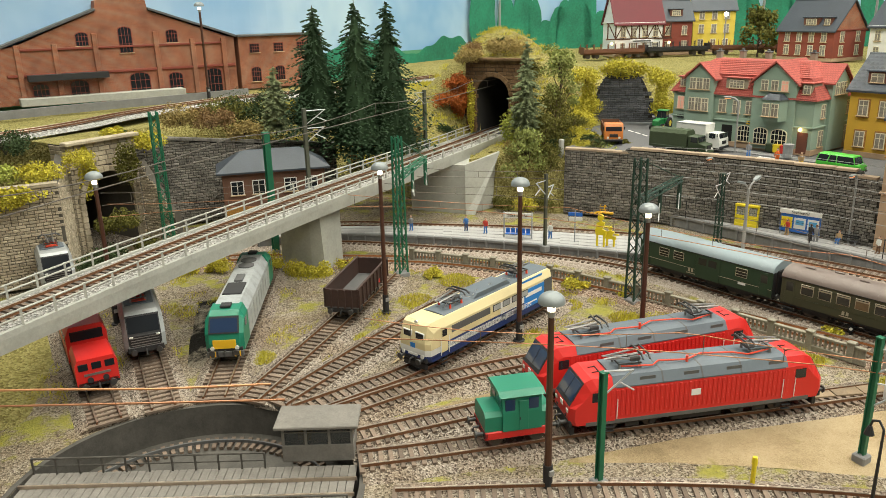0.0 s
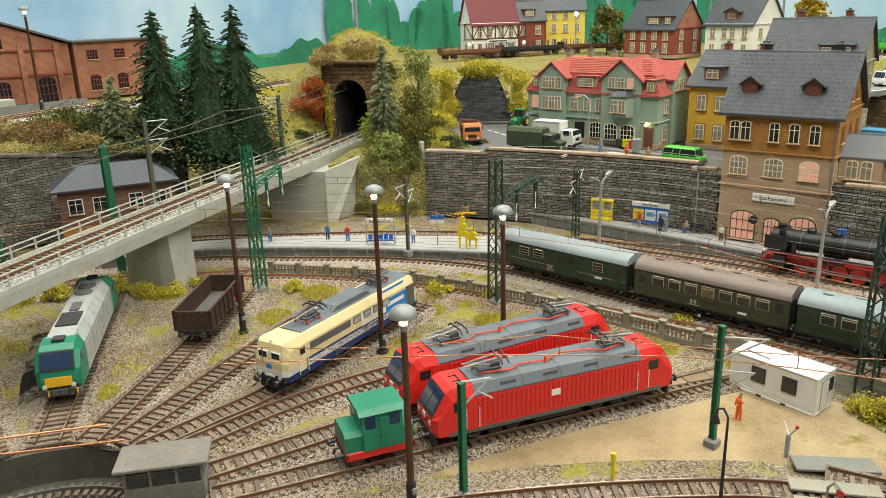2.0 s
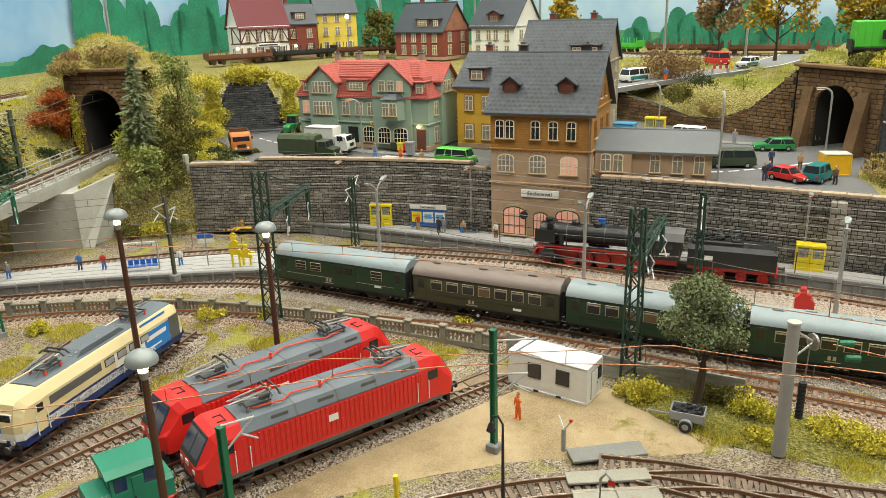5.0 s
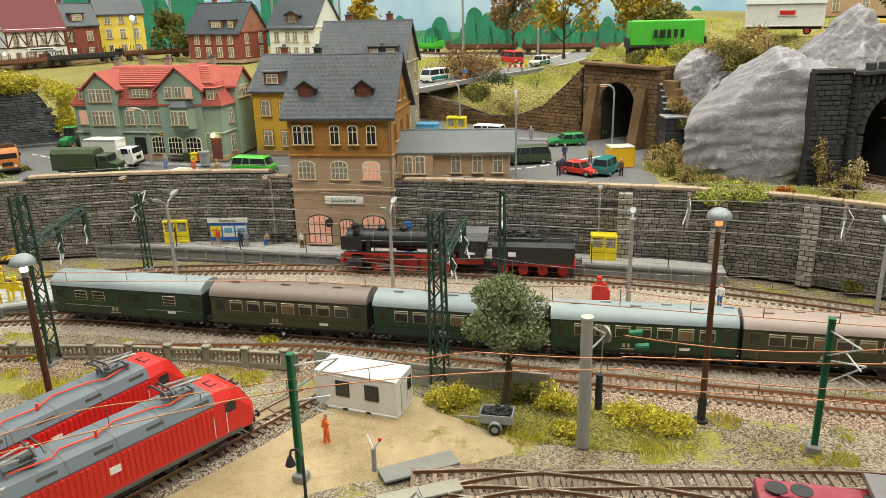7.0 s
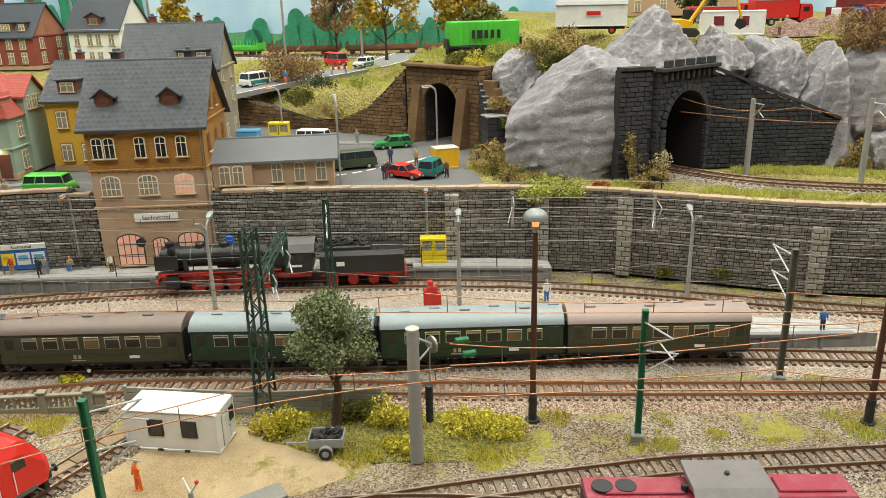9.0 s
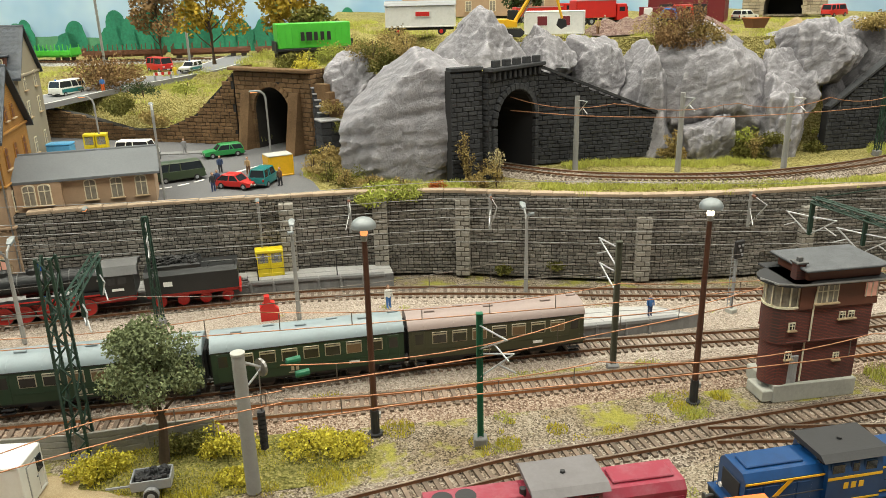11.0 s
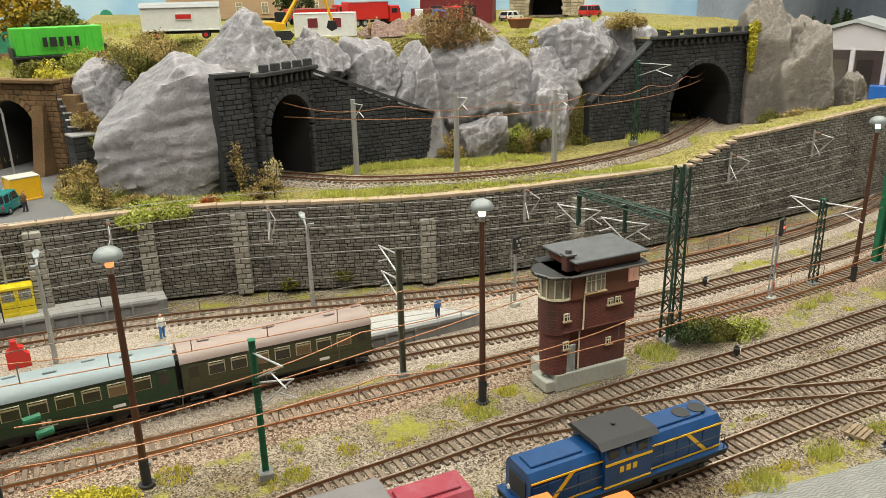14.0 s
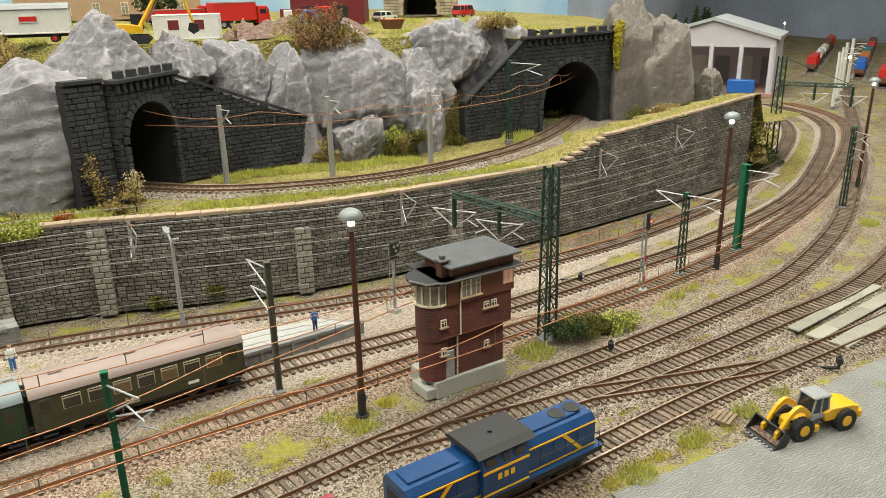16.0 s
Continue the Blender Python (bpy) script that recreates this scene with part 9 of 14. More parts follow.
pole_mast(85.8, 65.4, 7.8, M_MAST, 0.34, 0.3, ((15, 6.4, 1.8), (195, 5.6, 1.6)), "dark catenary mast between the platform tracks", lat=True)
pole_mast(69.4, 73.9, 8.0, M_OLIVEPOLE, 0.26, 0.8, ((200, 6.2, 2.0), (20, 5.4, 1.6)), "slim olive-grey catenary mast on the island platform")
pole_mast(46.0, 91.7, 13.2, w=0.62, label="stout green catenary column beside the bridge")
pole_mast(47.8, 41.1, 7.1, arms=((-30, 6.0, 1.6),), label="green catenary mast beside the front track")
pole_mast(49.5, 89.2, 8.6, M_OLIVEPOLE, 0.36, DECK, ((-20, 7.2, 2.2), (-20, 5.4, 2.0)), "olive-grey catenary mast on the bridge deck")
pole_mast(70.4, 100.9, 7.6, M_OLIVEPOLE, 0.36, DECK, ((200, 6.2, 2.0),), "olive-grey catenary mast on the bridge deck")
for (x, y), h in (((112.0, -6.6), 7.6), ((110.6, -17.0), 8.0), ((111.0, -28.4), 7.8)):
    r = thing("concrete_mast", x, y, TOWN, 0, "plain grey round catenary mast on the ledge", "catenary mast", "ledge masts")
    part("shaft", G().cyl((0, 0, 0), (0, 0, h), 0.30, 0.24, 12), M_GREYPOLE, r, smooth=True)
    bracket(r, 0, 0, h - 1.6, 200, 1.8)
pole_mast(116.8, -42.0, 9.8, arms=((200, 8.4, 4.6),), z0=TOWN, label="green lattice mast before the far portal", lat=True)
for x, y, h in ((83.3, 88.6, 8.0), (85.2, 84.2, 6.4)):
    r = thing("concrete_mast", x, y, 0.6, 0, "pale concrete mast beside the wall's end", "catenary mast", "pale masts")
    part("shaft", G().box(0, 0, h / 2, 0.55, 0.55, h, 0, 0.06), M_CONCRETE, r)


def tension_post(x, y, h):
    root = thing("tension_post", x, y, 0, 0, "thick grey concrete post with wire wheel and weights", "post")
    part("post", G().cyl((0, 0, 0), (0, 0, h), 0.40, 0.34, 16), M_GREYPOLE, root, smooth=True)
    part("cap", G().cyl((0, 0, h), (0, 0, h + 0.12), 0.38, n=16), M_CONCRETE, root)
    part("wheel", G().cyl((0.75, -0.9, h - 1.2), (0.85, -1.0, h - 1.2), 0.5, n=16), M_METAL, root)
    part("wheel_arm", G().tube([(0.2, -0.3, h - 0.6), (0.8, -1.0, h - 1.2)], 0.08).tube([(0.2, -0.3, h - 1.9), (0.8, -1.0, h - 1.2)], 0.06), M_ARM, root)
    for k in range(9):
        part("weight", G().cyl((0.45, -0.75, 2.4 + 0.26 * k), (0.45, -0.75, 2.6 + 0.26 * k), 0.22, n=10), M_FRAME, root)
    part("weight_rod", G().tube([(0.45, -0.75, 2.2), (0.6, -0.85, h - 1.3)], 0.04), M_METAL, root)
    for a in (0, 1):
        part("insulator", G().cyl((1.3 + a * 0.2, -2.2 - a * 0.4, h - 1.2 - a * 0.9), (1.6 + a * 0.2, -2.9 - a * 0.4, h - 1.2 - a * 0.9), 0.2, n=10), M_MASTB, root)
    return root


tension_post(71.1, 20.2, 8.3)


def mushroom_lamp(x, y, h, z0=0.0, lit=None):
    root = thing("yard_lamp", x, y, z0, 0, "tall brown yard lamp with grey mushroom hood", "lamp", "yard lamps")
    part("base", G().cyl((0, 0, 0), (0, 0, 0.12), 0.46, n=12).cyl((0, 0, 0.12), (0, 0, 1.7), 0.27, n=10), M_FRAME, root)
    part("pole", G().cyl((0, 0, 1.6), (0, 0, h - 1.25), 0.21, 0.16, 10), M_BROWNPOLE, root)
    part("fuse_box", G().box(0, -0.32, 1.3, 0.3, 0.12, 0.3), M_GREYPOLE, root)
    part("socket", G().cyl((0, 0, h - 1.3), (0, 0, h - 0.95), 0.16, 0.24, 10), M_GREYPOLE, root)
    part("bulb", G().ball((0, 0, h - 0.80), 0.23, 10, 6), lit or M_BULB, root, "lit bulb")
    part("hood", G().ball((0, 0, h - 0.42), 0.72, 18, 6, 0.75, -8), M_HOOD, root, smooth=True)
    return root


for x, y, h, lit in ((45.15, 42.4, 11.8, None), (55.3, 59.1, 13.2, None), (61.25, 51.6, 11.9, None), (76.35, 13.6, 13.8, M_BULB_DIM), (78.83, -7.5, 13.8, None), (48.9, 70.35, 13.3, None), (27.9, 81.5, 13.4, None), (87.95, -48.0, 15.3, M_COLDLAMP), (102.2, -88.4, 14.8, None)):
    mushroom_lamp(x, y, h, 0.0, lit)
mushroom_lamp(49.6, 129.0, 13.4, 12.6)


def double_lamp(x, y, z0=0.2, h=8.0, rz=6):
    root = thing("platform_lamp", x, y, z0, rz, "grey double-armed platform lamp", "lamp", "double platform lamps")
    part("pole", G().cyl((0, 0, 0), (0, 0, h - 1.0), 0.20, 0.13, 8), M_GREYPOLE, root)
    for s in (-1, 1):
        a = part("arm", G().tube([(0, 0, h - 1.3), (s * 0.35, 0, h - 0.7), (s * 1.0, 0, h - 0.35)], 0.09), M_GREYPOLE, root)
        part("lamp_head", G().loft([[(s * 0.9, -0.16, h - 0.45), (s * 0.9, 0.16, h - 0.45), (s * 0.9, 0.16, h - 0.25), (s * 0.9, -0.16, h - 0.25)], [(s * 1.5, -0.26, h - 0.28), (s * 1.5, 0.26, h - 0.28), (s * 1.5, 0.26, h - 0.02), (s * 1.5, -0.26, h - 0.02)], [(s * 2.0, -0.12, h - 0.12), (s * 2.0, 0.12, h - 0.12), (s * 2.0, 0.12, h + 0.02), (s * 2.0, -0.12, h + 0.02)]]), M_HOOD, a)
    return root


for x, y in ((86.0, 62.3), (90.0, 41.2), (93.2, 20.4), (96.9, 0.9)):
    double_lamp(x, y)


def goose_lamp(x, y, z0, h, rz, label="slim grey street lamp with curved neck", glow=None):
    root = thing("street_lamp", x, y, z0, rz, label, "lamp", "street lamps")
    part("pole", G().tube([(0, 0, 0), (0, 0, h - 0.9), (0.12, 0, h - 0.4), (0.5, 0, h - 0.08), (0.95, 0, h)], 0.12, 8), M_GREYPOLE, root)
    part("lamp_head", G().box(1.25, 0, h + 0.02, 0.95, 0.4, 0.2, 0, 0.08), M_HOOD, root)
    part("lens", G().box(1.25, 0, h - 0.1, 0.7, 0.26, 0.06), glow or M_BULB_DIM, root)
    return root


for x, y in ((90.6, 70.6), (95.2, 56.8), (99.4, 38.6), (101.0, 24.4)):
    goose_lamp(x, y, 1.2, 7.2, 190)
goose_lamp(102.6, 33.0, TOWN, 8.6, 20)
goose_lamp(118.8, 26.0, TOWN, 7.6, 120)
goose_lamp(123.0, 46.0, TOWN, 6.6, 90)
goose_lamp(97.0, 73.2, TOWN, 6.4, 120)


def wire(pts, z, r=0.055, material=None, label="copper overhead contact wire", drop=0.0):
    ob = solid("overhead_wire", G().tube([(p[0], p[1], z + (p[2] if len(p) > 2 else 0)) for p in pts], r, 5), material or M_COPPER, label, "wire")
    return ob


def catenary(line, z=6.3, r=0.05, span=9.0, material=None):
    """A contact wire, the sagging messenger above it and droppers."""
    c = curve_through(line, 1.5)
    root = thing("overhead_wire", 0, 0, 0, 0, "copper contact wire with messenger and droppers", "wire", "overhead wires")
    part("contact_wire", G().tube([(p.x, p.y, z) for p in c], r, 5), material or M_COPPER, root)
    m = []
    for k, p in enumerate(c):
        f = (k * 1.5 % span) / span
        m.append((p.x, p.y, z + 1.35 - 0.85 * 4 * f * (1 - f) * 0.8))
    part("messenger_wire", G().tube(m, r * 0.85, 5), material or M_COPPER, root)
    for k in range(2, len(c), 3):
        part("dropper", G().cyl((c[k].x, c[k].y, z), m[k], 0.03, n=4), M_WIRE, root)
    return root


catenary(MAIN1[:17], 6.2, 0.03, 24, M_WIRE)
catenary(TWO[:16], 6.0, 0.035, 24)
catenary(THREE[:17], 6.4, 0.03, 24, M_WIRE)
catenary([(40, 55), (50, 47), (57, 40.5), (62, 35), (67, 26.5), (70.5, 18)], 5.8, 0.035, 20)
catenary([(71.8, 18.2), (74.6, 7.4), (78.4, -4), (84, -20), (88, -43)], 5.9, 0.04, 18)
catenary([(70.9, 18.0), (73.2, 7.0), (75.0, -8), (78, -24), (85, -50)], 4.4, 0.04, 18)
wire([(14, 66.2), (21.8, 61.5), (27.4, 57.9), (33.4, 54.7)], 4.6, 0.07, mat("bare_copper_band", (0.55, 0.26, 0.12), 0.45, 0.3))
wire([(14, 65.8), (21.6, 61.3), (27.3, 57.9), (34.0, 54.0)], 3.7, 0.07, M_COPPER)
catenary(UPPER[1:], TOWN + 6.2, 0.045, 11)
catenary([(p[0], p[1]) for p in BR], DECK + 6.8, 0.05, 22, M_WIRE)


# ---------------------------------------------------------------- plants
def leaf_mat(name, base, each=0.35):
    m, nt, p = nodes_of(name)
    co = coords(nt)
    r = nt.nodes.new("ShaderNodeNewGeometry").outputs["Random Per Island"]
    c = ramp(nt, r, [(0.0, tuple(x * (1 - each) for x in base)), (0.5, base), (1.0, tuple(min(1, x * (1 + each * 1.3)) for x in base))])
    c = mixc(nt, 0.35, c, ramp(nt, tex_noise(nt, co, 0.5, 3), [(0.35, tuple(x * 0.6 for x in base)), (0.65, tuple(min(1, x * 1.35) for x in base))]))
    nt.links.new(c, p.inputs["Base Color"])
    p.inputs["Roughness"].default_value = 0.85
    p.inputs["Specular IOR Level"].default_value = 0.15
    return m


L_YELLOW = leaf_mat("leaf_yellow_green", (0.50, 0.44, 0.055))
L_OLIVE = leaf_mat("leaf_olive", (0.13, 0.125, 0.03))
L_GREEN = leaf_mat("leaf_fresh_green", (0.33, 0.36, 0.075))
L_TUFT = leaf_mat("grass_blade", (0.46, 0.47, 0.11))
L_DARK = leaf_mat("leaf_dark_green", (0.05, 0.075, 0.03))
L_SPRUCE = leaf_mat("needle_blue_green", (0.034, 0.062, 0.030))
L_BROWN = leaf_mat("leaf_dry_brown", (0.24, 0.15, 0.07))
L_TAN = leaf_mat("leaf_straw_tan", (0.32, 0.24, 0.09))
L_STRAW = leaf_mat("leaf_pale_straw", (0.50, 0.43, 0.24))
L_WILLOW = leaf_mat("leaf_willow", (0.25, 0.28, 0.085))
L_RUST = leaf_mat("leaf_rust_orange", (0.42, 0.12, 0.03))
L_GOLD = leaf_mat("leaf_gold", (0.36, 0.25, 0.03))
L_GREYGREEN = leaf_mat("leaf_grey_green", (0.17, 0.20, 0.10))
M_BARK = mat("bark_brown", (0.075, 0.050, 0.032), 0.9, 0, 0.3, 1.5, 8, 0.05)
lr = random.Random(21)


def leaves(g, c, rad, n, size, hollow=0.35, flat=1.0):
    """Small folded flakes strewn through a lumpy ball."""
    for _ in range(n):
        while True:
            d = Vector((lr.uniform(-1, 1), lr.uniform(-1, 1), lr.uniform(-1, 1)))
            if hollow < d.length <= 1:
                break
        k = 1 + 0.35 * noise.noise(d * 2.1 + Vector(c) * 0.3)
        p = Vector((c[0] + d.x * rad[0] * k, c[1] + d.y * rad[1] * k, c[2] + d.z * rad[2] * k))
        s = size * lr.uniform(0.6, 1.4)
        a = Vector((lr.uniform(-1, 1), lr.uniform(-1, 1), lr.uniform(-1, 1))).normalized()
        b = a.cross(Vector((lr.uniform(-1, 1), lr.uniform(-1, 1), lr.uniform(-1, 1)))).normalized()
        n0 = len(g.v)
        g.v += [tuple(p - a * s), tuple(p + b * s * 0.6), tuple(p + a * s), tuple(p - b * s * 0.6)]
        g.f.append((n0, n0 + 1, n0 + 2, n0 + 3))


def bush(x, y, z, rad, material, n=500, size=0.22, label="loose leafy shrub", name="bush", lumps=4, high=0.75, group="shrubs"):
    root = thing(name, x, y, z, 0, label, "bush", group)
    lumps, n, size = lumps * 2 + 1, int(n * 2.0), size * 0.68
    g = G()
    for k in range(lumps):
        a = 2 * math.pi * k / lumps + lr.uniform(0, 1)
        rr = rad * lr.uniform(0.2, 0.85)
        lo = rad * lr.uniform(0.28, 0.55)
        leaves(g, (rr * math.cos(a), rr * math.sin(a), rad * high * lr.uniform(0.2, 0.85) * (1.15 - 0.6 * rr / rad)), (lo, lo, lo * 0.85), n // lumps, size * lr.uniform(0.8, 1.1), 0.15)
    part("foliage", g, material, root)
    t = G()
    for k in range(5):
        a = lr.uniform(0, 6.28)
        t.tube([(0, 0, -0.1), (rad * 0.3 * math.cos(a), rad * 0.3 * math.sin(a), rad * high * 0.8)], 0.06, 4, 0.02)
    part("stem", t, M_BARK, root)["kind"] = "stuff"
    return root


def tree(x, y, z, h, rad, material, n=2400, size=0.26, label="broad-leaved model tree", trunk=0.3, bare=0.35, lean=0.0, high=0.8):
    root = thing("tree", x, y, z, lr.uniform(0, 360), label, "tree", "broad-leaved trees")
    t = G()
    t.tube([(0, 0, -0.2), (0.1 * h * lean, 0.05, h * 0.3), (0.02 * h, -0.1, h * 0.62), (0.0, 0.1, h * 0.92)], trunk, 8, 0.06)
    tips = []
    for k in range(13):
        a = k * 2.4 + lr.uniform(-0.3, 0.3)
        z0 = h * (bare + (0.9 - bare) * k / 13)
        out = rad * lr.uniform(0.55, 0.95) * (1 - 0.45 * k / 13)
        tip = (out * math.cos(a), out * math.sin(a), z0 + h * lr.uniform(0.08, 0.2))
        t.tube([(0, 0, z0 - h * 0.08), (tip[0] * 0.5, tip[1] * 0.5, z0 + h * 0.03), tip], trunk * 0.35, 5, 0.03)
        tips.append(tip)
    part("trunk", t, M_BARK, root)
    g = G()
    for tp in tips + [(0, 0, h * 0.93), (0, 0, h * 0.8)]:
        rr = rad * lr.uniform(0.34, 0.52)
        leaves(g, tp, (rr, rr, rr * high), n // 15, size, 0.2)
    part("crown", g, material, root)
    return root


def spruce(x, y, z, h, rad, label="tall dark blue-green spruce", material=None):
    root = thing("spruce", x, y, z, lr.uniform(0, 360), label, "tree", "spruces")
    part("trunk", G().cyl((0, 0, -0.3), (0, 0, h), 0.28, 0.04, 8), M_BARK, root)
    g = G()
    tiers = int(h / 0.5)
    for k in range(tiers):
        f = k / tiers
        zz = h * (0.10 + 0.9 * f)
        r = rad * (1 - f) ** 0.85 * lr.uniform(0.62, 1.15) + 0.12
        for q in range(max(8, int(30 * (1 - f)) + 7)):
            a = lr.uniform(0, 6.283)
            rr = r * lr.uniform(0.5, 1.15)
            zz = h * (0.10 + 0.9 * f) + lr.uniform(-0.55, 0.45)
            droop = -0.30 * rr * lr.uniform(0.7, 1.5)
            c, s = math.cos(a), math.sin(a)
            for m in range(6):
                u = (m + 1) / 6
                p = Vector((rr * u * c, rr * u * s, zz + droop * u * u + 0.12 * rr * u))
                w = (0.46 - 0.24 * u) * (0.5 + 0.5 * r / rad)
                side = Vector((-s, c, 0)) * w
                fw = Vector((c, s, -0.25)) * 0.34
                n0 = len(g.v)
                jz = Vector((0, 0, lr.uniform(-0.12, 0.12)))
                g.v += [tuple(p - fw * 0.5), tuple(p + side + fw * 0.3 + jz - Vector((0, 0, 0.14))), tuple(p + fw), tuple(p - side + fw * 0.3 - jz - Vector((0, 0, 0.14)))]
                g.f += [(n0, n0 + 1, n0 + 2), (n0, n0 + 2, n0 + 3)]
    g.cyl((0, 0, h * 0.14), (0, 0, h * 0.97), rad * 0.5, 0.05, 9)
    part("needles", g, material or L_SPRUCE, root)
    return root


def tuft(g, x, y, z, r, h, n):
    """Static-grass blades."""
    for _ in range(n):
        a, d = lr.uniform(0, 6.283), r * math.sqrt(lr.random())
        px, py = x + d * math.cos(a), y + d * math.sin(a)
        b = lr.uniform(0, 6.283)
        ln = h * lr.uniform(0.5, 1.2)
        tx, ty = lr.uniform(-0.45, 0.45) * ln, lr.uniform(-0.45, 0.45) * ln
        w = 0.036
        n0 = len(g.v)
        g.v += [(px - w * math.cos(b), py - w * math.sin(b), z), (px + w * math.cos(b), py + w * math.sin(b), z), (px + tx, py + ty, z + ln)]
        g.f.append((n0, n0 + 1, n0 + 2))


def grass(spots, material, label, dens=70, h=0.5):
    g = G()
    for x, y, r in spots:
        tuft(g, x, y, -0.02, r, h, int(dens * r * r) + 20)
    return solid("grass", g, material, label, "grass", "stuff")


spruce(57.3, 105.0, 9.0, 16.4, 6.0)
spruce(61.8, 102.6, 6.0, 19.9, 6.6)
spruce(65.6, 101.6, 5.6, 20.0, 6.6)
spruce(52.4, 107.0, 10.5, 8.0, 2.4, "smaller grey-green spruce on the slope", L_GREYGREEN)
spruce(81.0, 93.0, 8.6, 11.8, 2.6, "lone spruce before the bridge tunnel", L_GREYGREEN)
tree(79.6, 90.8, 1.6, 8.0, 2.6, L_WILLOW, 3000, 0.16, "weeping willow by the bridge abutment", 0.2, 0.25)
tree(87.4, 94.2, 8.6, 10.4, 2.5, L_WILLOW, 3200, 0.16, "slender olive birch on the bank", 0.2, 0.2)
tree(74.0, 25.95, 0.0, 8.6, 2.7, L_GREYGREEN, 13000, 0.095, "grey-green deciduous tree beside the container", 0.34, 0.42, 0.3)
tree(167, 51, 13.4, 12.0, 4.0, L_BROWN, 2600, 0.3, "brown withered tree by the mountain road", 0.3, 0.3)
tree(146, 37.5, 15.4, 12.0, 4.2, L_GOLD, 2800, 0.3, "golden autumn tree above the road tunnel", 0.3, 0.25)
tree(142, 25.5, 17.0, 9.5, 4.4, L_GOLD, 2800, 0.3, "golden autumn tree above the road tunnel", 0.3, 0.2)
tree(137, 22.5, 16.6, 6.0, 3.4, L_OLIVE, 2000, 0.28, "low olive tree on the hilltop", 0.25, 0.15)
tree(147, 110, 13.2, 8.0, 3.4, L_OLIVE, 1800, 0.3, "dark tree between the far houses", 0.25, 0.2)
tree(160, 77, 13.2, 11.0, 3.0, L_GOLD, 1600, 0.3, "light green tree behind the white house", 0.25, 0.4)
tree(152, -7, 20.2, 7.0, 2.6, L_DARK, 1600, 0.3, "dark round tree on the plateau", 0.25, 0.2)
bush(141.5, 51.5, 12.6, 5.0, L_BROWN, 2600, 0.24, "large dry brown shrub beside the mountain road", lumps=7, high=0.8)
for x, y, z, r, m in ((72.9, 29.4, 0, 1.7, L_YELLOW), (75.2, 25.0, 0, 1.6, L_OLIVE), (74.8, 22.6, 0, 1.9, L_YELLOW), (72.0, 21.6, 0, 0.9, L_YELLOW), (74.9, 17.6, 0, 1.6, L_YELLOW), (74.6, 15.2, 0, 1.3, L_YELLOW), (76.4, 46.0, 0, 0.9, L_YELLOW),
                      (47.6, 83.0, 0, 1.5, L_YELLOW), (50.8, 83.2, 0, 1.2, L_YELLOW), (45.8, 84.4, 0, 1.6, L_YELLOW), (56.9, 75.8, 0, 1.1, L_YELLOW), (66.3, 65.3, 0, 1.5, L_YELLOW), (68.8, 61.3, 0, 1.0, L_YELLOW), (39.2, 90.0, 0, 1.6, L_YELLOW), (36.5, 91.5, 0, 1.4, L_YELLOW), (42.5, 88.0, 0, 1.2, L_YELLOW), (43.6, 87.0, 0, 2.0, L_YELLOW)):
    bush(x, y, z, r, m, int(700 * r), 0.14, "bright yellow-green shrub beside the tracks" if m == L_YELLOW else "olive shrub beside the tracks", lumps=5)
